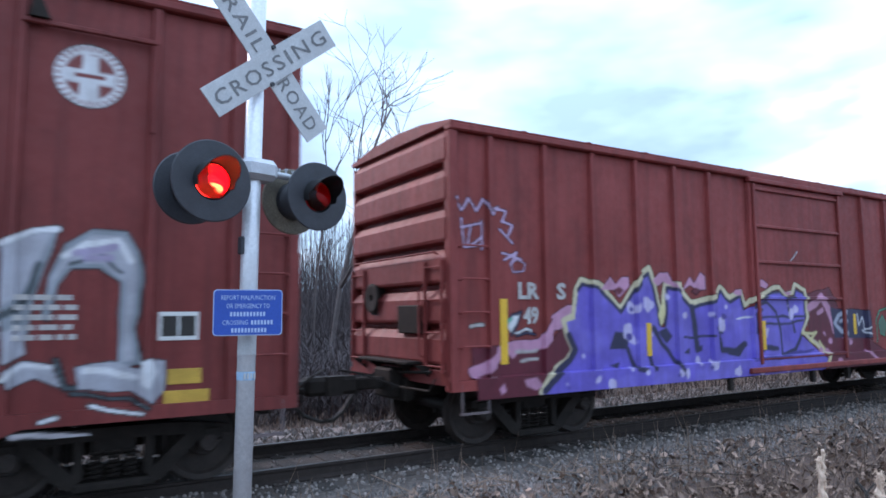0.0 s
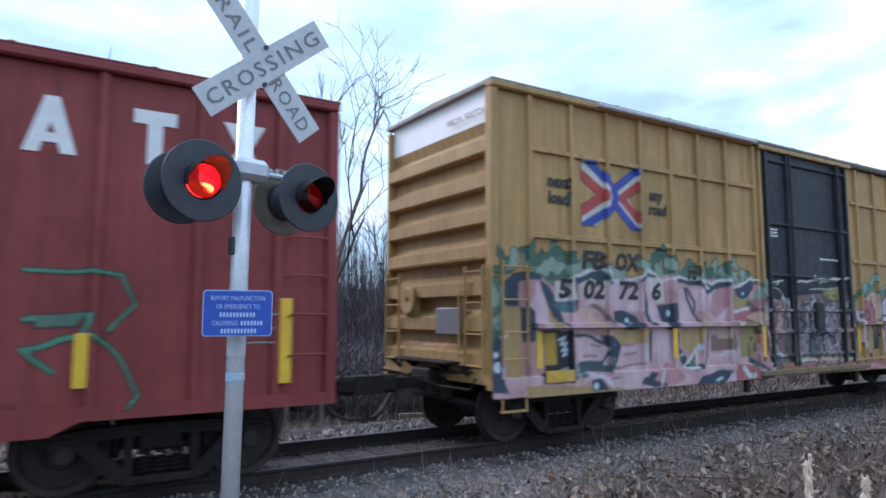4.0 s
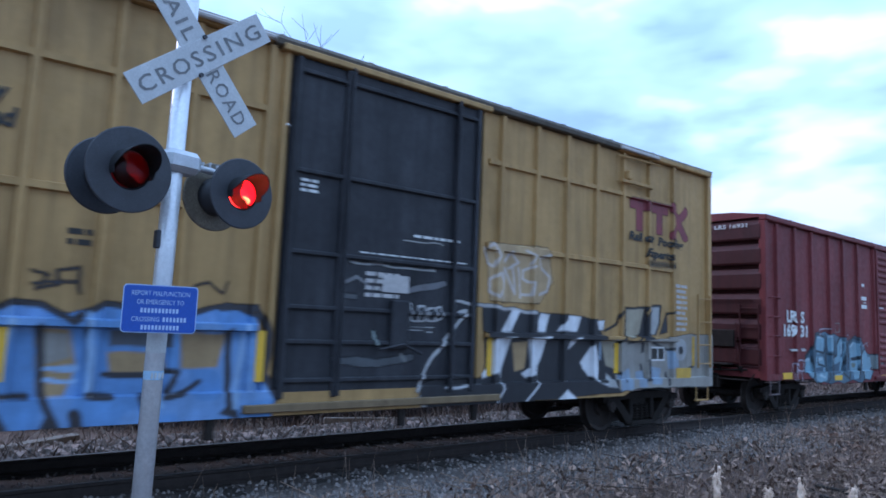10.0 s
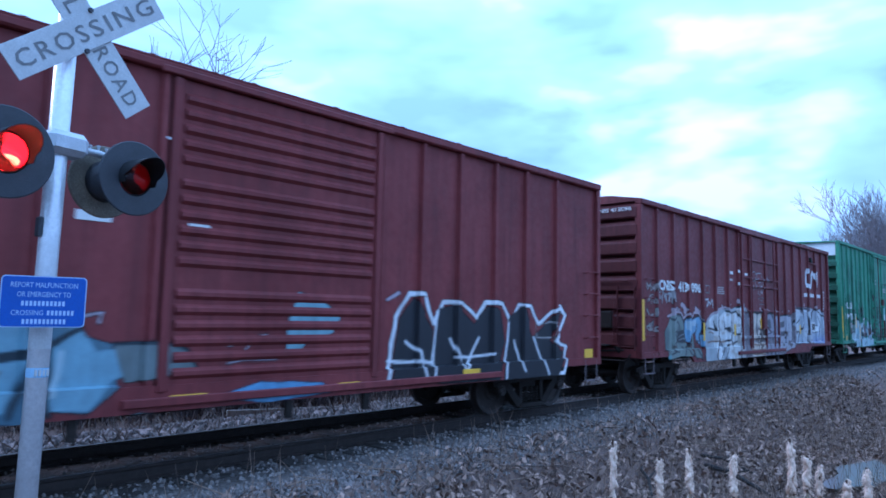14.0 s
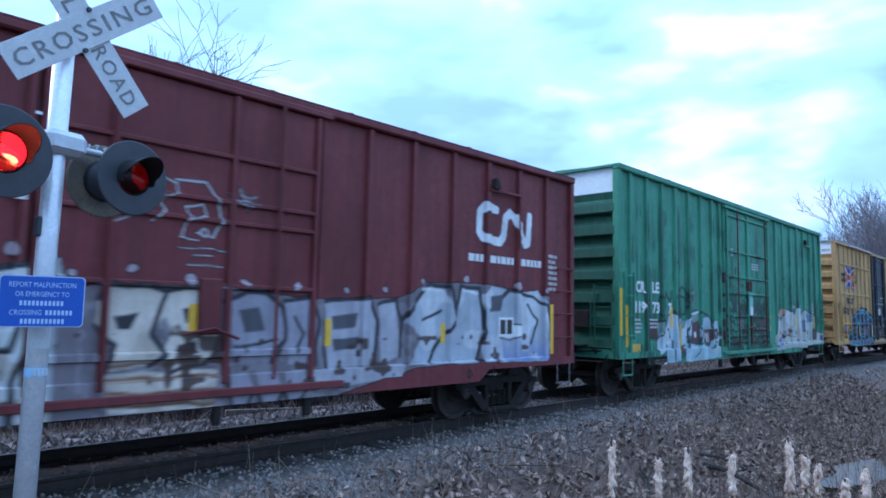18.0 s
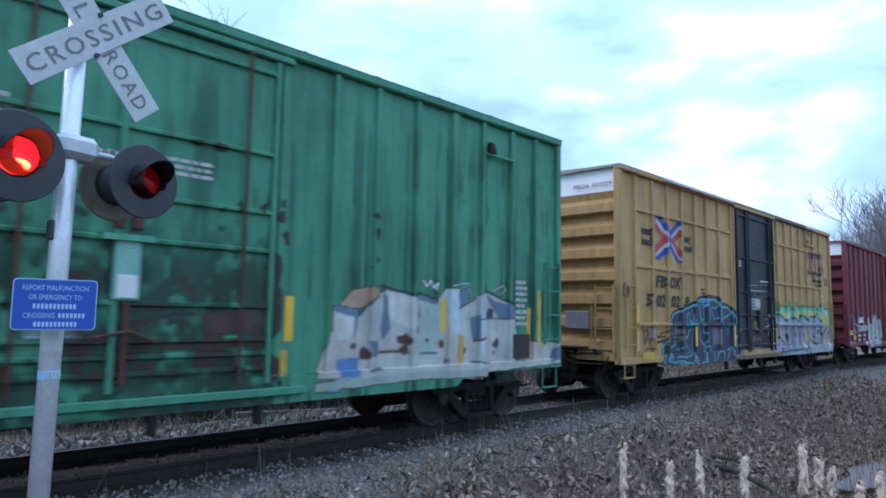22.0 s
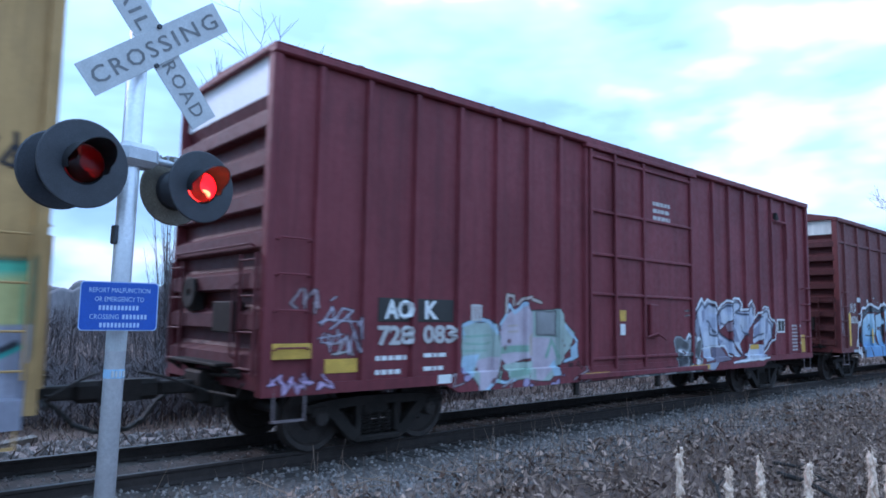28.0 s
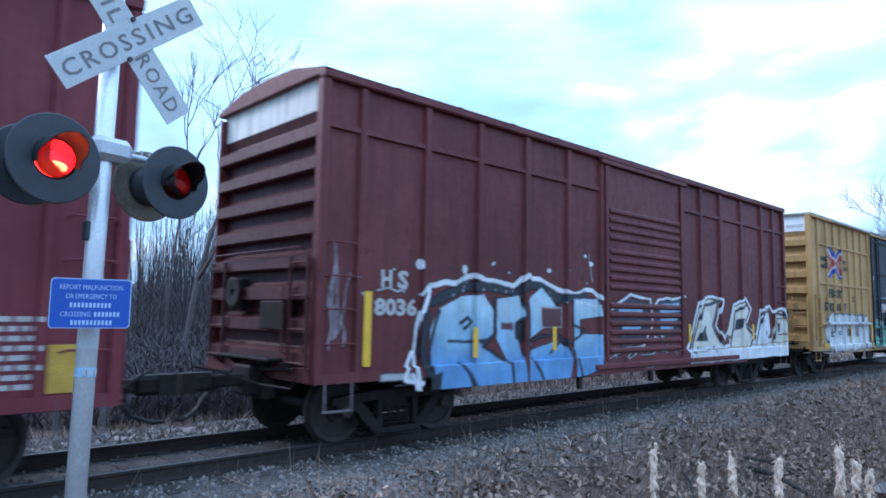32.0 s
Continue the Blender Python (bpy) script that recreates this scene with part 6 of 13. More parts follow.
    cv.shape([(3.73, 2.22), (3.94, 2.19), (4.22, 1.67), (4.14, 1.6), (3.78, 1.6)], roseL)
    cv.line([(3.93, 2.19), (4.14, 1.81), (4.3, 1.64)], 0.028, navy)
    cv.shape([(4.21, 1.6), (4.56, 1.88), (4.68, 1.81), (4.47, 1.59)], peach)
    cv.shape([(4.56, 2.24), (5.09, 2.25), (5.04, 1.8), (4.81, 1.59), (4.55, 1.81)], roseL)
    cv.line([(3.73, 2.38), (4.05, 2.29), (4.3, 2.31), (4.55, 2.18), (4.81, 2.31), (5.16, 2.29), (5.36, 2.27)], 0.04, navy)
    cv.line([(3.73, 2.43), (4.05, 2.35), (4.3, 2.38), (4.55, 2.24), (4.81, 2.38), (5.18, 2.37)], 0.022, pearl)
    cv.line([(1.5, 2.32), (1.9, 2.36), (2.14, 2.3), (2.33, 2.2), (2.86, 2.29), (3, 2.4), (3.28, 2.36)], 0.035, navy)
    cv.line([(1.5, 2.35), (1.9, 2.4), (2.14, 2.35), (2.33, 2.25), (2.86, 2.34), (3, 2.45), (3.28, 2.41)], 0.022, pearl)
    cv.shape([(4.55, 1.45), (5.13, 1.51), (5.12, 1.22), (4.55, 1.17)], brownb)
    cv.line([(4.55, 1.07), (5.12, 1.18)], 0.022, pearl)
    cv.shape([(5.44, 1.51), (5.8, 1.58), (5.78, 1.05), (5.43, 1.05)], sand)
    cv.shape([(5.17, 1.8), (5.65, 1.89), (6.06, 1.93), (6.21, 1.8), (5.95, 1.73), (5.45, 1.58), (5.27, 1.58)], brickr)
    cv.shape([(5.19, 1.8), (5.36, 1.89), (5.41, 1.63), (5.27, 1.58)], pearl)
    cv.shape([(5.28, 2.26), (5.66, 2.27), (5.56, 1.89), (5.27, 1.96)], sandO)
    cv.shape([(5.51, 2.19), (5.66, 2.27), (5.66, 2.08), (5.51, 2.08)], navy)
    cv.shape([(5.85, 1.58), (6.1, 1.49), (6.24, 1.02), (6.03, 0.81), (5.89, 1.19)], brickr)
    cv.shape([(5.15, 1), (5.83, 0.89), (6.02, 0.58), (5.25, 0.56)], brickr)
    cv.shape([(5.36, 0.85), (5.54, 0.84), (5.72, 0.68), (5.44, 0.69)], pearl)
    cv.shape([(3.98, 0.57), (4.22, 0.79), (4.8, 0.89), (5.07, 0.83), (4.89, 0.6)], navy)
    cv.disc(4.66, 0.72, 0.065, hl)
    cv.line([(4.94, 0.77), (4.76, 0.57)], 0.02, pearl)
    cv.shape([(2.82, 0.73), (3.02, 0.92), (3.3, 0.88), (3.38, 0.68)], navy)
    cv.shape([(5.82, 0.76), (6.17, 0.81), (6.16, 0.58), (5.91, 0.59)], navy)
    cv.shape([(5.95, 2.28), (6.17, 2.28), (6.11, 2.12), (5.96, 2.12)], leaf)
    cv.shape([(6.03, 1.2), (6.17, 0.89), (6.07, 0.82)], pearl)
    cv.line([(4.07, 2.57), (4.3, 2.58), (4.3, 2.33), (4.07, 2.32), (4.07, 2.57)], 0.012, coal)
    cv.line([(4.18, 2.5), (4.18, 2.38)], 0.02, coal)
    cv.line([(0.06, 2.36), (0.33, 2.39), (0.46, 2.46)], 0.05, leaf)
    cv.line([(0.66, 2.47), (0.91, 2.41), (1.17, 2.47)], 0.04, lleaf)
    cv.line([(1.6, 2.52), (1.84, 2.48)], 0.06, leaf)
    for x, w in ((1.20, 0.30), (1.69, 0.46), (2.41, 0.46), (3.13, 0.30)):
        cv.block(x - 0.06, x + w, 1.98, 2.36, (0.62, 0.58, 0.52), 0.02)
    dim = (0.20, 0.12, 0.12)
    cv.shape([(6.16, 2.01), (6.92, 2.14), (7.91, 2.23), (9.23, 2.19), (9.21, 0.91), (6.18, 0.94)], (0.19, 0.12, 0.12))
    inside = (cv.X > 6.0) * (cv.X < 9.3) * (cv.Z < 2.05) * (cv.Z > 0.8) * (cv.a > 0.5)
    cv.lay(np.clip((cv.cloud - 0.52) / 0.06, 0, 0.9) * inside, (0.34, 0.29, 0.30))
    cv.lay(np.clip((0.42 - cv.cloud) / 0.06, 0, 0.9) * inside, (0.05, 0.05, 0.06))
    cv.lay(np.clip((cv.mottle - 0.62) / 0.06, 0, 0.8) * inside, (0.36, 0.27, 0.12))
    cv.shape([(6.23, 1.74), (6.47, 2.02), (6.76, 1.76), (6.71, 1.16), (6.48, 1.03), (6.23, 1.18)], (0.34, 0.19, 0.17))
    cv.line([(6.23, 1.74), (6.47, 2.02), (6.76, 1.76), (6.71, 1.16), (6.48, 1.03), (6.23, 1.18), (6.23, 1.74)], 0.022, INK)
    cv.shape([(6.47, 1.96), (6.69, 1.85), (6.63, 1.50), (6.41, 1.59)], (0.42, 0.36, 0.36))
    cv.line([(6.47, 1.96), (6.69, 1.85), (6.63, 1.50), (6.41, 1.59), (6.47, 1.96)], 0.022, INK)
    cv.shape([(6.92, 1.79), (7.19, 1.88), (7.19, 1.37), (6.92, 1.15)], dim)
    cv.line([(6.92, 1.79), (7.19, 1.88), (7.19, 1.37), (6.92, 1.15), (6.92, 1.79)], 0.022, INK)
    cv.shape([(7.09, 1.94), (7.53, 2.03), (7.70, 1.85), (7.65, 1.51), (7.36, 1.35), (7.19, 1.49)], (0.30, 0.28, 0.33))
    cv.line([(7.09, 1.94), (7.53, 2.03), (7.70, 1.85), (7.65, 1.51), (7.36, 1.35), (7.19, 1.49), (7.09, 1.94)], 0.022, INK)
    cv.shape([(7.95, 1.72), (8.26, 2.01), (8.49, 1.72), (8.51, 1.20), (8.17, 1.06), (7.94, 1.29)], (0.36, 0.26, 0.32))
    cv.line([(7.95, 1.72), (8.26, 2.01), (8.49, 1.72), (8.51, 1.20), (8.17, 1.06), (7.94, 1.29), (7.95, 1.72)], 0.022, INK)
    cv.shape([(8.00, 2.28), (8.63, 2.32), (8.58, 2.10), (8.06, 2.04)], (0.26, 0.22, 0.06))
    cv.line([(8.00, 2.28), (8.63, 2.32), (8.58, 2.10), (8.06, 2.04), (8.00, 2.28)], 0.022, INK)
    cv.shape([(8.70, 1.72), (9.04, 1.88), (9.20, 1.71), (9.15, 1.11), (8.77, 1.06)], (0.33, 0.18, 0.15))
    cv.line([(8.70, 1.72), (9.04, 1.88), (9.20, 1.71), (9.15, 1.11), (8.77, 1.06), (8.70, 1.72)], 0.022, INK)
    cv.shape([(7.19, 1.28), (7.61, 1.39), (7.83, 1.11), (7.54, 0.95), (7.19, 0.96)], (0.10, 0.14, 0.14))
    cv.line([(7.19, 1.28), (7.61, 1.39), (7.83, 1.11), (7.54, 0.95), (7.19, 0.96), (7.19, 1.28)], 0.022, INK)
    cv.shape([(8.75, 2.11), (9.18, 2.15), (9.13, 1.95), (8.79, 1.90)], (0.25, 0.27, 0.20))
    cv.line([(8.75, 2.11), (9.18, 2.15), (9.13, 1.95), (8.79, 1.90), (8.75, 2.11)], 0.022, INK)
    cv.line([(7.05, 2.38), (7.92, 2.48), (9.19, 2.56)], 0.016, (0.50, 0.47, 0.42))
    cv.line([(7.54, 2.28), (8.63, 2.34)], 0.016, (0.50, 0.47, 0.42))
    cv.line([(6.18, 0.92), (7.54, 0.89), (9.24, 0.91)], 0.016, (0.50, 0.47, 0.42))
    cv.line([(6.22, 2.30), (6.53, 2.25), (6.79, 2.02)], 0.016, (0.50, 0.47, 0.42))
    cv.line([(8.36, 1.08), (8.48, 0.88)], 0.016, (0.50, 0.47, 0.42))
    cv.line([(8.14, 1.85), (7.94, 1.35)], 0.016, (0.50, 0.47, 0.42))
    cv.line([(7.47, 1.94), (7.19, 1.64)], 0.016, (0.50, 0.47, 0.42))
    cv.line([(6.53, 1.65), (6.63, 1.16)], 0.016, (0.50, 0.47, 0.42))
    cv.line([(8.70, 1.52), (8.95, 1.71)], 0.016, (0.50, 0.47, 0.42))
    cv.line([(6.46, 2.33), (6.55, 2.37)], 0.02, (0.42, 0.48, 0.46))
    cv.line([(6.92, 2.41), (7.01, 2.45)], 0.02, (0.42, 0.48, 0.46))
    cv.line([(7.91, 2.38), (8.02, 2.43)], 0.02, (0.42, 0.48, 0.46))
    cv.line([(8.80, 2.52), (8.92, 2.56)], 0.02, (0.42, 0.48, 0.46))
    cv.line([(9.06, 2.42), (9.18, 2.47)], 0.02, (0.42, 0.48, 0.46))
    cv.line([(7.69, 2.50), (7.79, 2.55)], 0.02, (0.42, 0.48, 0.46))
    g = cv.rng
    for k in range(34):
        x, z, q, n = g.uniform(6.2, 9.1), g.uniform(0.9, 1.9), g.uniform(0.6, 2.6), g.uniform(0.15, 0.4)
        col = ((0.52, 0.44, 0.40), (0.03, 0.03, 0.035), (0.46, 0.26, 0.22), (0.44, 0.44, 0.50))[k % 4]
        cv.line([(x, z), (x + n * math.cos(q), z + 0.6 * n * math.sin(q)), (x + 1.3 * n * math.cos(q + 0.7), z + n * math.sin(q + 0.7))], g.uniform(0.012, 0.04), col, 0.03)
    cv.rust(6.9, 10.4, 1.0, 2.1, 0.30, (0.03, 0.025, 0.03))
    cv.shape([(6.18, 0.91), (9.24, 0.87), (10.93, 0.87), (10.92, 0.63), (9.18, 0.63), (7.90, 0.61), (6.18, 0.60)], (0.42, 0.15, 0.10))
    cv.line([(6.54, 0.64), (6.92, 0.74), (7.19, 0.62)], 0.05, TEAL)
    cv.line([(7.39, 0.70), (7.90, 0.78), (8.12, 0.65)], 0.05, (0.60, 0.40, 0.34))
    cv.line([(8.36, 0.65), (9.19, 0.74)], 0.06, (0.44, 0.27, 0.08))
    cv.line([(9.27, 0.69), (9.82, 0.77), (10.40, 0.66)], 0.04, (0.60, 0.36, 0.34))
    cv.line([(10.41, 0.70), (10.93, 0.78)], 0.06, TEAL)
    cv.line([(6.24, 0.79), (6.54, 0.80)], 0.025, SNOW)
    cv.line([(8.12, 0.78), (8.68, 0.78)], 0.03, TEAL)
    cv.line([(9.36, 2.10), (9.44, 2.24), (9.57, 2.29)], 0.05, (0.085, 0.20, 0.14))
    cv.line([(9.62, 2.23), (9.70, 2.38), (9.84, 2.43)], 0.05, (0.24, 0.38, 0.28))
    cv.line([(9.89, 2.15), (9.97, 2.30), (10.11, 2.35)], 0.05, (0.12, 0.26, 0.20))
    cv.line([(10.16, 2.09), (10.24, 2.23), (10.39, 2.29)], 0.05, (0.085, 0.20, 0.14))
    cv.line([(10.44, 2.21), (10.53, 2.36), (10.68, 2.42)], 0.05, (0.24, 0.38, 0.28))
    cv.line([(10.73, 2.12), (10.82, 2.27), (10.98, 2.33)], 0.05, (0.12, 0.26, 0.20))
    cv.line([(11.04, 2.26), (11.13, 2.42), (11.29, 2.48)], 0.05, (0.085, 0.20, 0.14))
    cv.line([(11.34, 2.18), (11.44, 2.34), (11.61, 2.39)], 0.05, (0.24, 0.38, 0.28))
    cv.line([(11.66, 2.11), (11.76, 2.26), (11.93, 2.32)], 0.05, (0.12, 0.26, 0.20))
    cv.line([(12.00, 2.25), (12.11, 2.41), (12.29, 2.47)], 0.05, (0.085, 0.20, 0.14))
    cv.line([(12.34, 2.15), (12.45, 2.31), (12.63, 2.37)], 0.05, (0.24, 0.38, 0.28))
    cv.line([(12.71, 2.30), (12.82, 2.47), (13.01, 2.54)], 0.05, (0.12, 0.26, 0.20))
    cv.line([(13.07, 2.21), (13.19, 2.38), (13.39, 2.45)], 0.05, (0.085, 0.20, 0.14))
    cv.line([(13.44, 2.13), (13.57, 2.30), (13.78, 2.37)], 0.05, (0.24, 0.38, 0.28))
    cv.line([(13.85, 2.28), (13.99, 2.46), (14.20, 2.53)], 0.05, (0.12, 0.26, 0.20))
    cv.shape([(9.82, 2.15), (10.08, 2.3), (10.26, 2.23), (10.34, 1.87), (10.16, 1.58), (9.91, 1.59), (9.82, 1.87)], peach)
    cv.shape([(9.54, 1.87), (9.82, 2.01), (10.04, 2.08), (10.12, 1.94), (10.04, 1.65), (9.83, 1.66), (9.66, 1.25), (9.54, 1.25)], brickr)
    cv.shape([(9.34, 1.87), (9.55, 1.91), (9.66, 1.45), (9.83, 1.18), (9.58, 0.98), (9.43, 1.32)], roseL)
    cv.line([(9.38, 1.8), (9.66, 1.25), (9.91, 1.03)], 0.025, pearl)
    cv.shape([(9.78, 1.59), (9.95, 1.59), (9.99, 1.17), (9.87, 1.14)], amber)
    cv.shape([(10.03, 1.58), (10.21, 1.6), (10.2, 1.09), (10.02, 1.08)], coal)
    cv.line([(10.07, 1.51), (10.16, 1.5), (10.08, 1.42), (10.16, 1.38), (10.08, 1.3)], 0.01, wht)
    cv.shape([(10.29, 1.77), (10.52, 1.8), (10.6, 1.5), (10.42, 1.58)], tealn)
    cv.shape([(10.24, 1.52), (10.5, 1.41), (10.54, 1.02), (10.32, 0.96)], roseL)
    cv.shape([(10.42, 2.17), (10.65, 2.32), (10.98, 2.18), (11.42, 1.95), (11.88, 2.12), (11.99, 2.32), (12.33, 2.21), (12.65, 2.28), (13.01, 2.43), (12.77, 2.39), (12.32, 2.29), (11.78, 2.24), (11.36, 2.08), (10.89, 2.29), (10.61, 2.38)], tealg)
    cv.shape([(10.33, 1.94), (10.65, 2.28), (10.94, 2.17), (11.42, 1.91), (11.94, 2.08), (12.05, 2.28), (12.32, 2.12), (12.66, 2.25), (13.02, 2.39), (13.2, 2.35), (13.3, 1.88), (13.5, 2.23), (13.83, 2.37), (14.35, 2.15), (14.26, 0.91), (12.83, 0.81), (11.74, 0.79), (10.77, 0.88), (10.5, 1.01), (10.69, 1.28), (10.43, 1.65)], lilac)
    here = (cv.rgb[..., 2] > 0.5) * (cv.X > 9.5)
    cv.lay(np.clip((cv.cloud - 0.5) / 0.15, 0, 0.6) * here, (0.74, 0.60, 0.74))
    cv.line([(10.33, 1.94), (10.65, 2.28), (10.68, 1.87), (10.8, 1.91)], 0.022, ink)
    cv.line([(10.37, 1.76), (10.79, 1.8)], 0.022, ink)
    cv.line([(10.65, 2.28), (10.94, 2.17), (11.42, 1.91), (11.94, 2.08), (12.05, 2.28), (12.32, 2.12)], 0.035, ink)
    cv.line([(11.07, 1.99), (11.27, 1.95), (11.36, 1.75)], 0.022, ink)
    cv.line([(12, 2.24), (12.32, 2.12), (12.26, 2)], 0.022, ink)
    cv.line([(12.66, 2.21), (12.9, 2.23), (12.76, 1.8), (12.19, 1.68)], 0.022, ink)
    cv.line([(11.46, 1.72), (11.87, 1.72), (11.85, 0.94), (11.95, 0.86)], 0.022, ink)
    cv.line([(11.07, 1.65), (11.01, 1.13), (11.2, 1.04)], 0.022, ink)
    cv.line([(11.41, 1.53), (11.61, 1.53), (11.6, 1.19), (11.34, 0.96)], 0.04, ink)
    cv.line([(12.66, 2.25), (13.02, 2.39), (13.26, 2.31), (13.17, 1.8), (13.22, 1.63)], 0.035, ink)
    cv.shape([(13.02, 2.01), (13.13, 2.01), (13.12, 1.81), (13, 1.79)], navy)
    cv.line([(12.81, 1.63), (13.32, 1.17), (13.82, 1.11), (13.85, 1.62)], 0.022, ink)
    cv.shape([(11.1, 1.2), (11.6, 1.19), (11.44, 0.96), (11.19, 0.9)], tealg)
    cv.shape([(11.17, 2.29), (11.89, 2.31), (11.58, 2.07), (11.28, 2.1)], tealg)
    cv.shape([(12.05, 2.2), (12.32, 2.12), (12.15, 1.96), (12.04, 2.04)], navy)
    cv.shape([(13.43, 2.23), (13.89, 2.28), (14, 1.88), (13.6, 1.75), (13.41, 1.93)], tealg)
    cv.shape([(12.64, 1.8), (12.93, 1.8), (12.92, 1.62), (12.69, 1.63)], coal)
    cv.shape([(12.13, 1.55), (12.41, 1.55), (12.36, 1.03), (12.11, 1.02)], coal)
    cv.shape([(12.24, 1.52), (12.38, 1.53), (12.35, 1.2), (12.23, 1.19)], amber)
    cv.shape([(14.31, 1.61), (14.66, 1.63), (14.57, 0.89), (14.22, 0.89)], coal)
    cv.shape([(14.42, 1.59), (14.58, 1.6), (14.56, 1.25), (14.41, 1.23)], amber)
    cv.shape([(13, 1.01), (13.18, 1.02), (13.15, 0.89), (13, 0.89)], (0.45,0.05,0.08))
    cv.line([(10.76, 0.85), (12.71, 0.82)], 0.02, rosebr)
    cv.shape([(11.14, 0.72), (12.65, 0.71), (12.59, 0.54), (11.33, 0.56)], lilac)
    cv.shape([(10.76, 0.74), (11.1, 0.73), (11.19, 0.53), (10.86, 0.59)], leaf)
    cv.shape([(11.94, 0.95), (12.21, 1.01), (12.26, 0.86), (11.94, 0.83)], tealg)
    cv.line([(10.82, 1.57), (11.16, 1.6)], 0.014, pearl)
    cv.line([(11.82, 2), (11.96, 2.12)], 0.014, pearl)
    cv.line([(10.24, 1.67), (10.5, 1.3), (10.58, 0.94)], 0.018, ink)
    cv.line([(9.66, 2.16), (9.91, 2.37), (10.16, 2.41)], 0.05, tealg)
    cv.line([(14.01, 2.34), (14.35, 2.39)], 0.05, tealg)
    leafd, leafp, roseD, olv, olv2, navt = (0.05, 0.13, 0.085), (0.27, 0.38, 0.29), (0.52, 0.26, 0.27), (0.16, 0.14, 0.08), (0.34, 0.27, 0.10), (0.05, 0.10, 0.11)
    lilac2, tanw, grd, grl, coalb = (0.66, 0.58, 0.64), (0.56, 0.42, 0.31), (0.15, 0.11, 0.11), (0.29, 0.23, 0.24), (0.012, 0.012, 0.016)
    cv.dabs([(0.18, 2.57), (0.32, 2.48), (0.68, 2.6), (0.82, 2.51), (1.14, 2.63), (1.31, 2.53), (1.24, 2.39), (1.42, 2.51), (0.07, 1.91), (0.16, 1.94), (0.1, 1.82), (0.19, 1.85), (0.11, 1.63), (3.32, 2.72), (3.5, 2.65), (3.23, 2.56)], 0.15, leafd)
    cv.dabs([(0.43, 2.46), (0.93, 2.45), (1.17, 2.46), (0.42, 2.56), (1.48, 2.41), (1.66, 2.42), (2.24, 2.43), (2.48, 2.38), (2.99, 2.52), (3.35, 2.49), (3.59, 2.59), (0.13, 1.73), (0.06, 2.04)], 0.12, leafp)
    cv.shape([(0.19, 2.01), (0.23, 2.2), (0.39, 2.33), (0.61, 2.37), (0.9, 2.35), (0.91, 2.27), (0.62, 2.24), (0.48, 2.14), (0.47, 1.95), (0.25, 1.91)], navy)
    cv.shape([(0.48, 2.22), (0.65, 2.25), (0.81, 2.24), (0.64, 1.92), (0.51, 1.92)], roseD)
    cv.shape([(0.51, 1.82), (0.63, 1.89), (0.73, 1.82), (0.75, 1.44), (0.66, 1.38), (0.56, 1.57)], navy)
    cv.shape([(0.17, 1.42), (0.74, 1.42), (0.93, 1.37), (0.94, 0.98), (0.3, 0.96), (0.21, 1.15)], roseD)
    cv.shape([(0.24, 1.9), (0.51, 1.9), (0.57, 0.96), (0.29, 0.96)], sand)
    cv.line([(0.23, 1.44), (0.31, 1.51)], 0.016, pearl)
    cv.line([(-0, 1.49), (0.11, 1.53), (0.24, 1.55)], 0.04, leafd)
    cv.shape([(-0.04, 1.43), (0.11, 1.49), (0.23, 1.45), (0.18, 1.3), (0.21, 1.09), (0.17, 0.76), (0.03, 0.8), (-0.01, 1.1)], navy)
    cv.disc(0.08, 1.1, 0.07, hl)
    cv.disc(0.05, 1.26, 0.04, hl)
    cv.shape([(1.57, 1.86), (1.75, 1.89), (2.01, 1.65), (2.23, 1.57), (2.25, 1.47), (2.02, 1.52), (1.71, 1.7)], peach)
    cv.line([(1.84, 1.93), (2.07, 1.82), (2.23, 1.66)], 0.035, olv)
    cv.line([(1.5, 1.53), (1.65, 1.41), (1.87, 1.34)], 0.03, olv)
    cv.shape([(1.47, 2.34), (1.56, 2.34), (1.7, 2.33), (1.85, 2.4), (2.08, 2.43), (2.22, 2.31), (2.01, 2.25), (1.85, 2.31), (1.7, 2.26), (1.51, 2.2), (1.48, 1.96)], navy)
    cv.line([(1.48, 2.35), (1.63, 2.35), (1.85, 2.42), (2.1, 2.45), (2.32, 2.31), (2.56, 2.27), (2.86, 2.36), (3.04, 2.49), (3.26, 2.42), (3.35, 2.3), (3.83, 2.43)], 0.02, pearl)
    cv.shape([(1.71, 2.17), (2.2, 2.22), (2.2, 1.93), (1.86, 1.94), (1.66, 1.89)], roseL)
    cv.shape([(2.24, 2.24), (2.86, 2.31), (2.91, 1.83), (2.49, 1.84), (2.24, 1.9)], roseL)
    cv.shape([(2.24, 1.83), (2.49, 1.84), (2.78, 1.75), (2.92, 1.61), (2.65, 1.57), (2.49, 1.67), (2.25, 1.75)], navy)
    cv.disc(2.57, 1.7, 0.04, hl)
    cv.shape([(2.93, 2.21), (3.08, 2.25), (3.35, 1.75), (3.22, 1.63), (2.99, 1.9)], roseL)
    cv.shape([(3.26, 1.94), (3.68, 1.98), (3.73, 1.71), (3.49, 1.66), (3.31, 1.75)], navy)
    cv.disc(3.52, 1.81, 0.05, hl)
    cv.shape([(1.5, 1.42), (1.72, 1.47), (2.02, 1.39), (2.18, 1.32), (2.02, 1.11), (1.58, 1.08), (1.51, 1.24)], roseL)
    cv.line([(1.47, 1.48), (1.72, 1.48), (2.04, 1.4), (2.21, 1.31), (2.04, 1.09), (1.57, 1.07)], 0.024, navy)
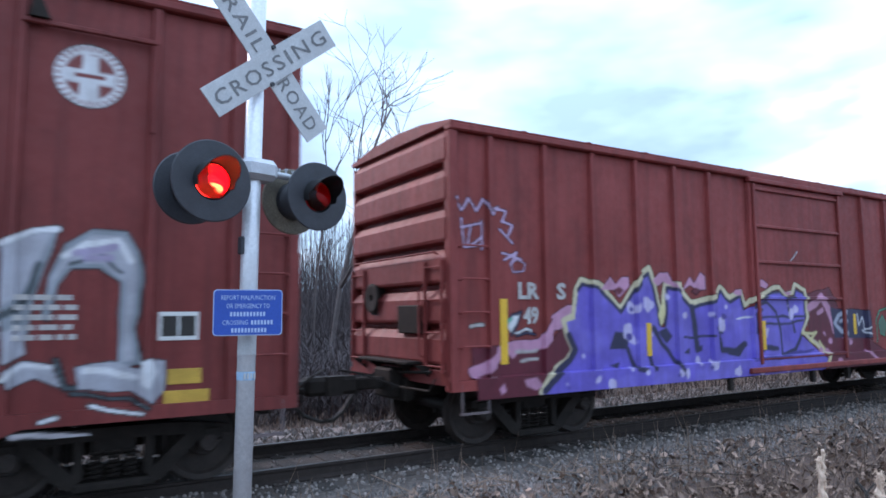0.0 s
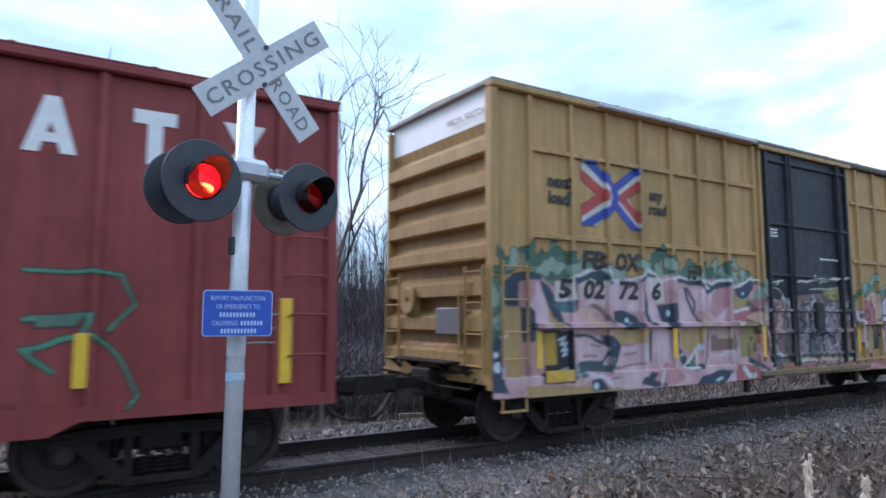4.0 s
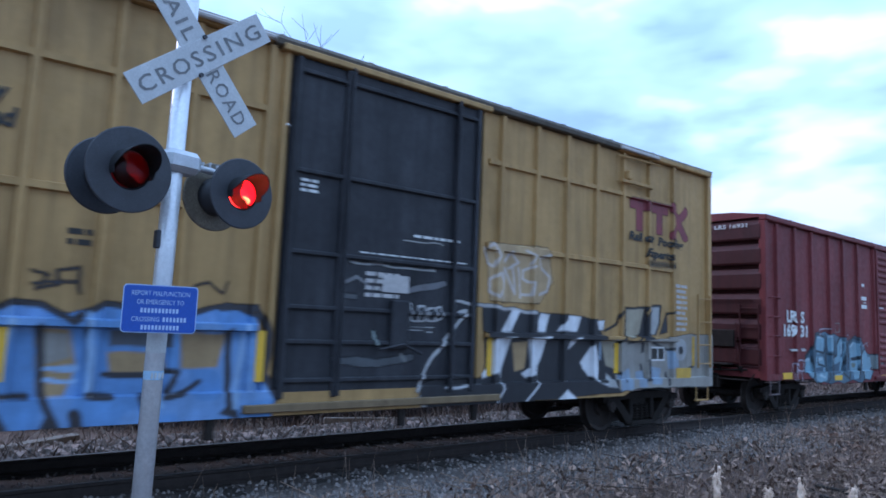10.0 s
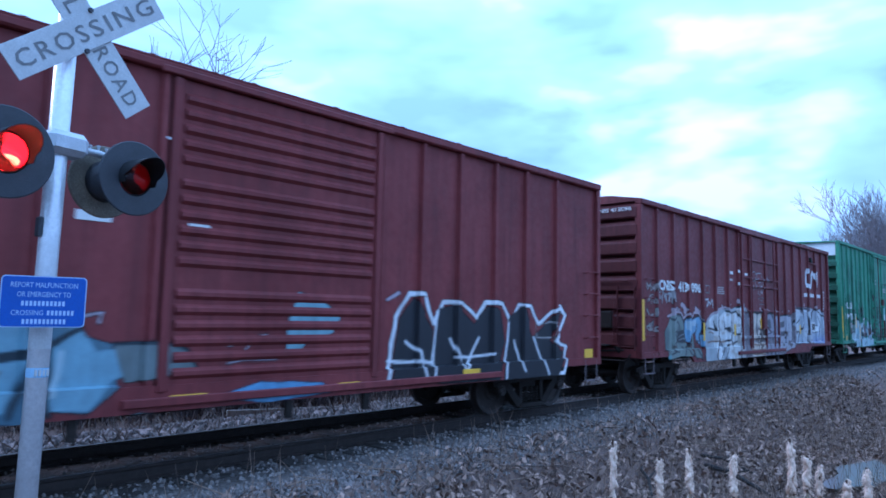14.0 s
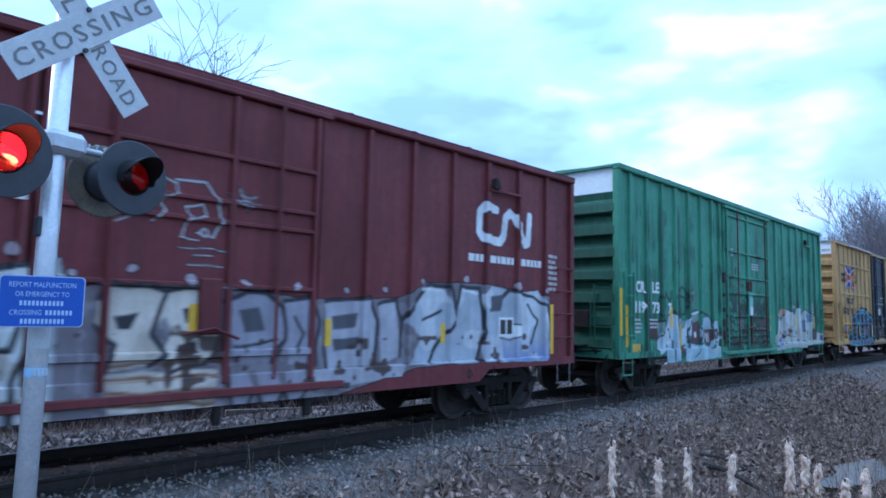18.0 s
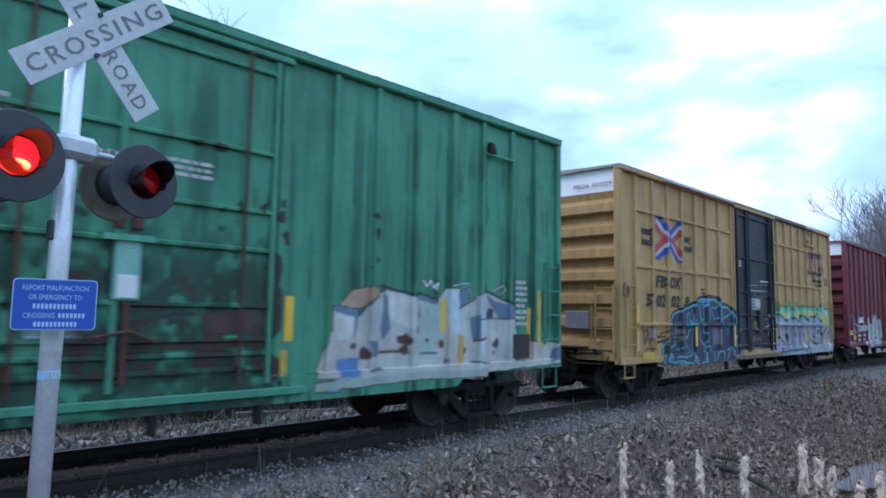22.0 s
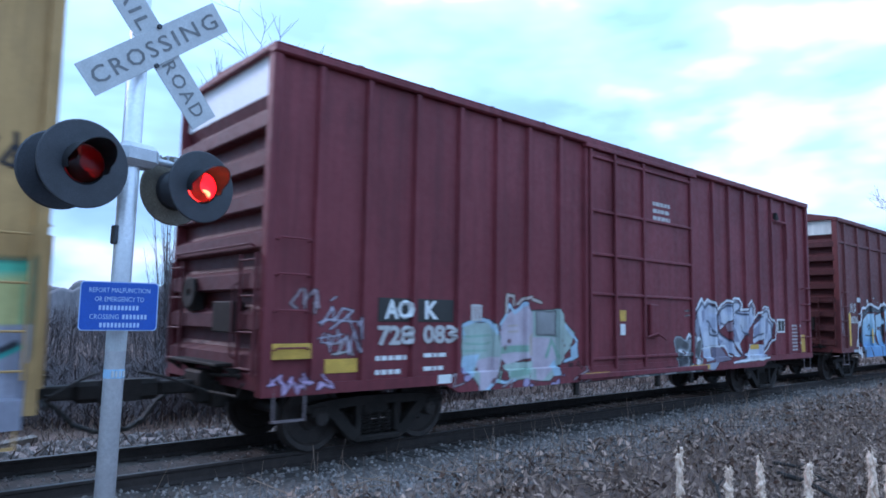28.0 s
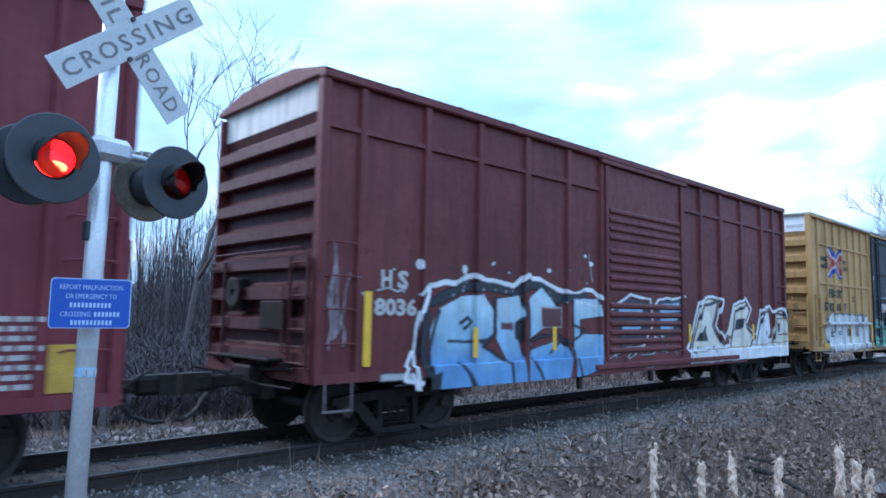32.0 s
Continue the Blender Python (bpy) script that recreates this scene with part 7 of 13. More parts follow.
    cv.shape([(2.18, 1.47), (2.34, 1.43), (2.44, 1.32), (2.34, 1.1), (2.22, 1.03), (2.14, 1.22)], navy)
    cv.disc(2.28, 1.34, 0.035, hl)
    cv.disc(2.25, 1.14, 0.03, hl)
    cv.shape([(1.53, 1.08), (2.02, 1.07), (2.22, 1.01), (2.18, 0.94), (1.58, 0.98)], navt)
    cv.shape([(2.47, 1.57), (3.08, 1.56), (3.02, 1.37), (2.78, 1.3), (2.49, 1.4)], sandO)
    cv.shape([(2.43, 1.3), (2.95, 1.35), (2.95, 0.93), (2.41, 0.94)], roseL)
    cv.line([(2.45, 1.34), (2.78, 1.34)], 0.018, rosebr)
    cv.line([(2.51, 1.2), (2.78, 1.2)], 0.02, rosebr)
    cv.line([(1.79, 1.34), (2.02, 1.34)], 0.016, rosebr)
    cv.line([(1.67, 1.17), (1.91, 1.18)], 0.02, rosebr)
    cv.line([(2.27, 1.02), (2.91, 1.03)], 0.014, brownb)
    cv.shape([(2.99, 1.41), (3.1, 1.35), (3.06, 1.12), (3, 1.07)], navy)
    cv.line([(2.99, 1.43), (2.95, 1.15), (3.04, 1.05)], 0.02, pearl)
    cv.line([(3.65, 1.43), (3.73, 1.23), (3.86, 1.09)], 0.07, navy)
    cv.disc(3.73, 1.27, 0.035, hl)
    cv.disc(3.83, 1.15, 0.03, hl)
    cv.shape([(3.28, 0.98), (3.47, 1.05), (3.83, 0.79), (3.53, 0.68), (3.08, 0.8)], roseD)
    cv.line([(3.35, 0.98), (3.26, 0.72)], 0.03, lilac2)
    cv.shape([(2.78, 0.75), (2.87, 0.85), (3.08, 0.78), (3.26, 0.71), (3.11, 0.69)], navy)
    cv.shape([(1.74, 0.85), (1.95, 0.87), (2.11, 0.69), (1.78, 0.7)], navy)
    cv.disc(1.84, 0.77, 0.05, hl)
    cv.shape([(2.03, 0.87), (2.41, 0.95), (2.74, 0.93), (2.79, 0.74), (2.58, 0.69), (2.11, 0.76)], roseL)
    cv.line([(1.73, 0.91), (2.03, 0.87), (2.18, 0.76)], 0.03, lilac2)
    cv.line([(2.16, 0.87), (2.33, 0.88)], 0.014, brownb)
    cv.line([(1.51, 1.01), (1.52, 0.88), (1.59, 0.86)], 0.03, tanw)
    cv.dabs([(4.72, 2.58), (4.96, 2.51), (5.21, 2.44), (5.52, 2.53), (5.73, 2.42), (5.37, 2.61), (6.1, 2.2), (6.16, 2.33)], 0.14, leafp)
    cv.dabs([(4.62, 2.5), (4.87, 2.43), (5.68, 2.54), (5.06, 2.58)], 0.11, leafd)
    cv.shape([(4.44, 2.37), (4.58, 2.38), (4.65, 2.28), (5.06, 2.36), (5.23, 2.33), (5.05, 2.22), (4.62, 2.21)], navy)
    cv.shape([(4.12, 2.2), (4.39, 2.22), (4.48, 1.99), (4.39, 1.84), (4.16, 1.84)], roseL)
    cv.line([(3.99, 2.19), (4.17, 2.02), (4.18, 1.84)], 0.03, navt)
    cv.shape([(4.67, 2.17), (5.15, 2.3), (5.05, 1.92), (4.71, 1.73), (4.57, 1.84)], roseD)
    cv.line([(4.42, 2.4), (4.65, 2.31), (5.06, 2.4), (5.23, 2.36), (5.25, 2.26), (5.43, 2.27), (5.78, 2.43), (5.94, 2.39)], 0.022, pearl)
    cv.shape([(5.25, 2.22), (5.46, 2.26), (5.78, 2.42), (5.84, 2.27), (5.66, 2.11), (5.5, 2.05), (5.35, 2.1)], navy)
    cv.disc(5.51, 2.16, 0.03, hl)
    cv.shape([(5.15, 1.99), (5.25, 2.18), (5.45, 2.04), (5.71, 2.07), (5.68, 1.93), (5.19, 1.87)], olv2)
    cv.shape([(5.19, 1.81), (5.45, 1.89), (5.71, 1.86), (5.55, 1.74), (5.26, 1.65)], brickr)
    cv.line([(5.22, 1.86), (5.29, 1.84), (5.5, 1.87), (5.71, 1.9)], 0.03, lilac2)
    cv.shape([(5.6, 1.76), (5.98, 1.86), (6.26, 1.76), (5.98, 1.64), (5.7, 1.66)], peach)
    cv.line([(5.76, 1.98), (6.2, 2.02), (6.46, 1.99), (6.57, 1.85), (6.51, 1.56)], 0.07, rosebr)
    cv.line([(6.43, 2.01), (6.6, 1.8), (6.45, 1.5)], 0.025, tanw)
    cv.shape([(5.77, 2.04), (6.15, 2.16), (6.21, 2.21), (5.94, 2.32)], leafp)
    cv.shape([(5.39, 1.62), (5.97, 1.64), (5.8, 1.06), (5.37, 1.06)], olv2)
    cv.shape([(5.82, 1.33), (5.98, 1.64), (6.19, 1.52), (6.23, 1.12), (6.07, 1.13)], brickr)
    cv.line([(6.02, 1.63), (6.23, 1.37), (6.21, 1.11)], 0.025, pearl)
    cv.line([(5.19, 1.62), (5.28, 1.32), (5.17, 1.13)], 0.03, olv)
    cv.shape([(4.58, 1.39), (5.13, 1.38), (5.13, 1.2), (4.6, 1.2)], brownb)
    cv.shape([(4.61, 1.56), (5.11, 1.57), (5.08, 1.39), (4.75, 1.39)], tanw)
    cv.line([(4.53, 1.46), (4.53, 1.08), (5.13, 1.1), (5.14, 1.21)], 0.02, roseL)
    cv.shape([(5.12, 0.87), (5.37, 0.86), (5.78, 0.83), (5.72, 0.63), (5.11, 0.61)], brickr)
    cv.line([(5.36, 0.9), (5.49, 0.75), (5.67, 0.77)], 0.045, pearl)
    cv.line([(5.63, 1), (6, 0.91), (6.37, 0.65)], 0.05, navt)
    cv.line([(5.79, 1.07), (6.16, 0.9), (6.32, 0.65)], 0.05, roseD)
    cv.shape([(4.19, 0.61), (4.69, 0.86), (5.08, 0.87), (4.87, 0.67), (4.46, 0.58)], navy)
    cv.shape([(4.57, 0.72), (4.73, 0.77), (4.78, 0.73), (4.62, 0.69)], hl)
    cv.line([(4.5, 0.61), (4.87, 0.64), (5.02, 0.81)], 0.016, pearl)
    cv.shape([(6.58, 1.48), (6.87, 1.47), (6.86, 1.11), (6.62, 1.08), (6.51, 1.28)], brownb)
    cv.shape([(6.64, 1.48), (7, 1.55), (7.18, 1.39), (6.86, 1.18), (6.58, 1.19)], grd)
    cv.shape([(8.14, 2.28), (8.6, 2.34), (8.63, 2.09), (8.16, 2.08)], olv2)
    cv.shape([(8.05, 2.04), (8.75, 2.02), (8.68, 1.43), (8.22, 1.49), (8.1, 1.75)], grl)
    cv.shape([(7.59, 2.02), (7.91, 2), (7.88, 1.5), (7.66, 1.52)], grl)
    cv.shape([(6.9, 2.01), (7.39, 1.98), (7.43, 1.55), (6.93, 1.47)], grd)
    cv.shape([(6.99, 1.39), (7.49, 1.46), (7.47, 1.08), (7, 1.08)], grl)
    cv.shape([(7.68, 1.42), (8.57, 1.42), (8.51, 1.04), (7.72, 1.05)], grl)
    cv.shape([(8.78, 1.3), (9.22, 1.34), (9.2, 1.02), (8.79, 1.01)], brownb)
    cv.line([(6.36, 2.39), (6.68, 2.4)], 0.02, pearl)
    cv.line([(7.2, 2.42), (7.94, 2.45), (8.57, 2.49)], 0.026, pearl)
    cv.line([(7.66, 2.17), (7.73, 2.07), (7.62, 2.05)], 0.02, wht)
    cv.line([(7.59, 2), (7.88, 1.96), (7.8, 1.78)], 0.022, wht)
    cv.line([(7.14, 1.99), (7.21, 1.85), (7.06, 1.75)], 0.02, wht)
    cv.line([(8.32, 1.96), (8.49, 1.85), (8.37, 1.63)], 0.02, wht)
    cv.line([(8.18, 1.94), (8.09, 1.58)], 0.024, roseL)
    cv.line([(6.96, 1.39), (7.49, 1.48)], 0.018, wht)
    cv.line([(6.93, 1.44), (8.57, 1.44)], 0.014, wht)
    cv.line([(7.54, 1.8), (7.47, 1.08)], 0.04, coalb)
    cv.line([(7.95, 1.76), (7.95, 1.02)], 0.035, coalb)
    cv.line([(8.36, 1.45), (8.4, 1.05)], 0.03, coalb)
    cv.line([(7.19, 1.72), (7.37, 1.63), (7.24, 1.55)], 0.03, coalb)
    cv.line([(8.14, 1.32), (8.2, 1.14), (8.48, 1.22)], 0.018, wht)
    cv.line([(7.74, 1.27), (8.01, 1.28)], 0.018, wht)
    cv.line([(6.94, 0.97), (7.85, 0.95), (8.82, 0.96)], 0.04, tanw)
    cv.line([(6.96, 0.88), (8.53, 0.86)], 0.03, brownb)
    cv.line([(7.15, 0.93), (7.4, 1)], 0.018, pearl)
    cv.dabs([(6.84, 0.76), (7.32, 0.71), (7.71, 0.78), (8.17, 0.71), (6.6, 0.72)], 0.1, brickr)
    cv.dabs([(7.2, 0.66), (7.57, 0.66), (8.03, 0.7), (8.31, 0.75)], 0.06, tanw)
    cv.line([(6.24, 0.93), (6.37, 0.65)], 0.04, lilac2)
    cv.line([(6.38, 0.93), (6.48, 0.64)], 0.035, tanw)
    cv.line([(9.34, 1.9), (9.54, 1.43), (9.66, 1)], 0.05, peach)
    cv.line([(9.25, 2.13), (9.41, 1.76), (9.62, 1.43)], 0.02, pearl)
    cv.shape([(9.67, 2.09), (9.99, 2.09), (10, 1.75), (9.72, 1.7)], brickr)
    cv.shape([(9.79, 1.61), (10.03, 1.61), (9.98, 1.08), (9.76, 1.09)], sand)
    cv.dabs([(9.7, 2.38), (10.03, 2.48), (10.2, 2.54)], 0.1, leafp)
    cv.line([(10.41, 2.05), (10.46, 1.75)], 0.05, tealg)
    worn = (cv.X > 5.6) * (cv.X < 10.2) * (cv.Z < 2.2) * (cv.a > 0.4)
    cv.lay(np.clip((0.36 - cv.mottle) / 0.06, 0, 0.7) * worn, (0.035, 0.028, 0.03))
    cv.tag(14.55, 15.1, 2.3, 2.8, INK, 3)


def art_three(cv):
    """Grey-brown letters, blue letters, then black ones with white edges and a silver end piece."""
    pool_marks(cv, (0.26, 0.04, 0.05))
    grey, ink, pale, sand = (0.30, 0.28, 0.26), (0.045, 0.04, 0.045), (0.46, 0.46, 0.45), (0.45, 0.30, 0.14)
    blue, lblue, slate, greyb, coal = (0.15, 0.33, 0.66), (0.34, 0.54, 0.82), (0.11, 0.12, 0.14), (0.36, 0.34, 0.30), (0.026, 0.026, 0.03)
    wht, tagc, washed = (0.52, 0.52, 0.52), (0.66, 0.59, 0.54), (0.53, 0.37, 0.19)
    sandy, silver, iceb = (0.40, 0.35, 0.25), (0.46, 0.47, 0.46), (0.32, 0.42, 0.54)
    cv.shape([(0.54, 0.8), (0.57, 1.31), (0.53, 1.5), (0.65, 1.67), (0.87, 1.76), (1.11, 1.8), (1.31, 1.78), (1.79, 1.79), (2.19, 1.86), (2.55, 1.9), (3.08, 1.85), (3.25, 1.57), (3.27, 1), (3.13, 0.71), (2.55, 0.71), (1.85, 0.72), (0.85, 0.76)], grey)
    here = (cv.X < 4.0) * (cv.a > 0.5) * (cv.Z < 2.1)
    cv.lay(np.clip((cv.cloud - 0.52) / 0.1, 0, 0.7) * here, (0.42, 0.41, 0.40))
    cv.lay(np.clip((0.42 - cv.cloud) / 0.1, 0, 0.7) * here, (0.20, 0.185, 0.17))
    cv.line([(0.56, 1.36), (0.66, 1.53), (0.84, 1.61), (1.06, 1.6), (1.17, 1.44), (1.14, 1.11), (1.01, 0.97)], 0.07, ink)
    cv.line([(0.55, 1.32), (0.71, 1.27)], 0.045, ink)
    cv.line([(0.65, 1.66), (0.87, 1.79), (1.11, 1.77), (1.29, 1.66)], 0.03, ink)
    cv.line([(1.29, 1.66), (1.46, 1.81), (1.79, 1.84)], 0.03, ink)
    cv.shape([(1.15, 1.55), (1.43, 1.59), (1.49, 1.54), (1.4, 1.22), (1.32, 1.26), (1.3, 1.47)], ink)
    cv.shape([(1.39, 1.29), (1.8, 1.61), (1.75, 1.49), (1.58, 1.28)], ink)
    cv.line([(1.3, 1), (1.67, 1.14), (1.94, 1.33)], 0.04, ink)
    cv.line([(1.23, 1.08), (1.3, 1.34)], 0.035, ink)
    cv.shape([(2.12, 1.61), (2.33, 1.62), (2.25, 1.32), (2.16, 1.26)], ink)
    cv.line([(1.79, 1.79), (2.31, 1.89), (2.47, 1.73), (2.47, 1.55)], 0.03, ink)
    cv.line([(2.59, 1.49), (2.69, 1.81), (3.08, 1.86), (3.25, 1.59)], 0.035, ink)
    cv.shape([(2.7, 1.55), (2.83, 1.84), (2.96, 1.8), (2.92, 1.54)], ink)
    cv.line([(3.24, 1.82), (3.39, 1.49), (3.3, 1), (3.11, 0.73)], 0.045, ink)
    cv.line([(2.21, 1.33), (2.32, 1.07), (2.44, 0.73)], 0.04, ink)
    cv.line([(2.57, 1.08), (2.88, 0.94), (2.83, 0.7)], 0.045, ink)
    cv.shape([(2.35, 1.16), (2.5, 1.19), (2.47, 1.11)], ink)
    cv.line([(2.84, 1.32), (3.14, 1.25), (3.26, 1)], 0.04, ink)
    cv.line([(0.92, 1.04), (1.12, 0.87), (1.32, 0.84)], 0.05, ink)
    cv.line([(0.58, 0.83), (0.74, 1.05)], 0.05, ink)
    cv.shape([(2.66, 0.96), (2.85, 1.01), (2.85, 0.74), (2.68, 0.73)], ink)
    cv.line([(0.89, 1.5), (0.93, 1.04)], 0.04, pale)
    cv.line([(1.19, 1.44), (1.31, 1.02)], 0.04, pale)
    cv.line([(1.86, 1.55), (1.95, 1.03)], 0.035, pale)
    cv.line([(2.02, 1.55), (2.18, 1.51), (2.11, 1.32)], 0.03, pale)
    cv.line([(2.49, 1.03), (2.42, 0.75)], 0.03, pale)
    cv.line([(2.96, 1.75), (2.91, 1.23)], 0.022, pale)
    cv.line([(1.88, 1.21), (2.13, 1.24)], 0.03, pale)
    cv.line([(0.63, 1.25), (0.66, 0.88)], 0.03, pale)
    cv.line([(1.44, 1.78), (1.68, 1.76)], 0.03, pale)
    cv.line([(2.25, 1.8), (2.38, 1.62)], 0.03, pale)
    cv.shape([(1.81, 1.44), (2.09, 1.45), (2.1, 1.22), (1.85, 1.18)], sand)
    cv.shape([(2.32, 1.45), (2.77, 1.46), (2.78, 1.2), (2.34, 1.19)], sand)
    cv.shape([(3.06, 1.57), (3.29, 1.55), (3.25, 1.25), (3.11, 1.19)], sand)
    cv.shape([(3.27, 0.73), (3.24, 1), (3.32, 1.11), (3.53, 1.17), (3.4, 1.3), (3.25, 1.3), (3.31, 1.49), (3.25, 1.57), (3.44, 1.7), (3.66, 1.78), (3.89, 1.76), (4.12, 1.71), (4.45, 1.82), (4.88, 1.79), (5.06, 1.72), (5.62, 1.84), (5.92, 1.77), (6.05, 1.5), (6, 1.27), (6.1, 1.11), (6.21, 0.88), (6.16, 0.68), (5.74, 0.65), (5, 0.63), (4.32, 0.62), (3.63, 0.61), (3.31, 0.63)], blue)
    here = (cv.rgb[..., 2] > 0.5) * (cv.X > 3.0) * (cv.X < 6.3) * (cv.Z < 2.1)
    cv.lay(np.clip((cv.cloud - 0.5) / 0.12, 0, 0.6) * here, (0.24, 0.42, 0.74))
    cv.shape([(3.86, 1.57), (4.14, 1.57), (4.22, 1.23), (4.15, 0.96), (3.93, 0.96)], sand)
    cv.shape([(3.86, 1.53), (4.13, 1.53), (4.17, 1.3), (3.92, 1.24)], greyb)
    cv.shape([(5.15, 1.56), (5.63, 1.56), (5.56, 1.2), (5.18, 1.2)], sand)
    cv.shape([(4.48, 1.36), (5, 1.36), (5.04, 1.18), (4.52, 1.15)], sand)
    cv.shape([(4.5, 1.57), (5.08, 1.57), (5.08, 1.41), (4.5, 1.42)], slate)
    cv.line([(3.27, 1.58), (3.44, 1.71), (3.66, 1.8), (3.92, 1.77), (4.14, 1.64), (4.45, 1.83), (4.88, 1.8), (5.08, 1.72), (5.62, 1.86), (5.94, 1.78)], 0.032, ink)
    cv.line([(3.89, 1.57), (3.96, 1.01), (4.11, 0.63)], 0.035, ink)
    cv.line([(3.54, 1.3), (3.34, 1.3)], 0.03, ink)
    cv.line([(4.29, 1.63), (4.36, 0.95), (4.54, 0.93)], 0.035, ink)
    cv.line([(4.47, 1.14), (5.16, 1.16), (5.08, 0.98)], 0.03, ink)
    cv.line([(3.63, 0.97), (3.85, 0.97)], 0.03, ink)
    cv.line([(4.83, 0.92), (4.92, 0.63)], 0.05, ink)
    cv.line([(5.37, 1.07), (5.22, 0.96), (5.06, 0.93)], 0.03, ink)
    cv.line([(5.65, 1.58), (5.7, 0.8)], 0.035, ink)
    cv.line([(5.58, 1.82), (5.94, 1.86), (6.11, 1.58), (6.04, 1.12), (6.22, 0.88)], 0.035, ink)
    cv.line([(4.25, 0.78), (4.27, 0.63)], 0.06, ink)
    cv.shape([(5.59, 0.74), (5.75, 0.9), (5.8, 0.67)], ink)
    cv.shape([(3.54, 0.67), (3.62, 0.89), (3.74, 0.67)], ink)
    cv.shape([(3.93, 0.64), (4.01, 0.8), (4.13, 0.66)], ink)
    cv.line([(3.68, 1.64), (3.55, 1.17), (3.57, 0.77)], 0.035, lblue)
    cv.line([(4.3, 1.71), (4.34, 1.01)], 0.03, lblue)
    cv.line([(4.89, 1.27), (5.01, 0.84)], 0.03, lblue)
    cv.line([(5.84, 1.65), (5.76, 0.81)], 0.03, lblue)
    cv.line([(3.98, 1.2), (4.22, 1.22)], 0.025, lblue)
    cv.line([(3.99, 1.09), (4.22, 1.11)], 0.02, lblue)
    cv.line([(3.78, 2.1), (3.95, 2.06), (3.84, 1.92), (4.05, 1.98), (4.01, 2.11), (4.19, 2.15), (4.21, 1.91)], 0.014, ink)
    cv.line([(3.8, 1.97), (4.19, 2.03)], 0.014, ink)
    cv.line([(5.25, 2.02), (5.42, 2.1), (5.57, 2), (5.62, 2.12)], 0.012, ink)
    cv.shape([(8.18, 0.86), (8.23, 0.62), (9.77, 0.65), (12.38, 0.74), (12.53, 0.8), (12.39, 1.22), (12, 1.56), (11.79, 1.93), (11.05, 1.98), (10.43, 1.99), (9.68, 2.02), (9.27, 2.03), (9.35, 1.23), (9.32, 1.04), (8.61, 1.05), (8.17, 0.98)], coal)
    cv.line([(7.05, 2.45), (8.36, 2.46)], 0.018, pale)
    cv.line([(7.84, 2.8), (8.5, 2.81)], 0.014, pale)
    cv.line([(7.48, 2.29), (7.92, 2.3)], 0.02, pale)
    cv.line([(7.02, 2.21), (7.16, 2.28), (7.32, 2.18)], 0.03, (0.22,0.22,0.23))
    cv.line([(7.89, 2.17), (8.52, 2.28)], 0.05, (0.16,0.16,0.17))
    cv.line([(6.92, 1.29), (7.52, 1.23), (8.03, 1.31)], 0.05, (0.10,0.11,0.12))
    cv.line([(6.97, 2.04), (7.15, 2.03)], 0.04, (0.12,0.13,0.14))
    cv.line([(7.98, 1.99), (8, 1.79), (8.1, 1.79)], 0.018, wht)
    cv.line([(8.11, 1.96), (8.13, 1.79), (8.23, 1.8), (8.22, 1.97), (8.11, 1.96)], 0.018, wht)
    cv.line([(8.37, 1.97), (8.27, 1.95), (8.28, 1.8), (8.39, 1.8)], 0.018, wht)
    cv.line([(8.41, 1.97), (8.42, 1.8), (8.5, 1.81), (8.49, 1.98), (8.41, 1.97)], 0.018, wht)
    cv.line([(7.98, 1.71), (8.4, 1.72)], 0.012, wht)
    cv.line([(8, 1.65), (8.36, 1.65)], 0.012, wht)
    cv.line([(7.77, 1.64), (7.81, 1.49), (7.92, 1.48)], 0.022, wht)
    cv.line([(7.46, 1.62), (7.51, 1.47)], 0.03, (0.25,0.30,0.29))
    cv.line([(7.89, 1.35), (7.95, 1.28)], 0.03, (0.25,0.26,0.26))
    cv.line([(8.69, 2.06), (9.02, 2.05), (9.86, 2.02), (10.33, 1.98)], 0.026, wht)
    cv.line([(8.79, 1.9), (8.93, 1.95), (8.89, 1.85), (8.55, 1.51), (8.22, 1.09), (8.14, 0.91)], 0.03, wht)
    cv.shape([(8.13, 0.92), (8.21, 0.78), (8.37, 0.61), (8.22, 0.64)], wht)
    cv.shape([(9.86, 2), (10.03, 2), (9.85, 1.68), (9.65, 1.67)], SNOW)
    cv.shape([(10.47, 1.99), (10.65, 1.96), (10.57, 1.69), (10.33, 1.7)], SNOW)
    cv.shape([(11.1, 1.96), (11.4, 1.95), (11.29, 1.72), (10.83, 1.72)], SNOW)
    cv.shape([(11.73, 1.9), (11.99, 1.93), (11.96, 1.75), (11.78, 1.75)], SNOW)
    cv.shape([(9.41, 1.47), (9.49, 1.58), (9.87, 1.61), (9.65, 1.15), (9.32, 1.02), (9.3, 1.09), (9.44, 1.23)], SNOW)
    cv.shape([(10.2, 1.6), (10.62, 1.63), (10.4, 1.14), (10.23, 1.14)], SNOW)
    cv.shape([(9.87, 1.52), (10.19, 1.55), (10.12, 1.14), (9.92, 1.11)], sand)
    cv.shape([(10.06, 1.07), (10.4, 1.23), (10.35, 1.06), (10.15, 1.01)], SNOW)
    cv.shape([(11.13, 1.54), (11.18, 1.62), (11.33, 1.64), (11.25, 1.53), (11.08, 1.43)], SNOW)
    cv.shape([(11.37, 1.23), (11.7, 1.52), (11.78, 1.23), (11.93, 0.99), (11.58, 1.01)], SNOW)
    cv.shape([(10.79, 0.66), (11.01, 0.82), (11.3, 0.65)], SNOW)
    cv.line([(9.56, 1.16), (9.67, 0.88), (9.56, 0.7)], 0.016, SNOW)
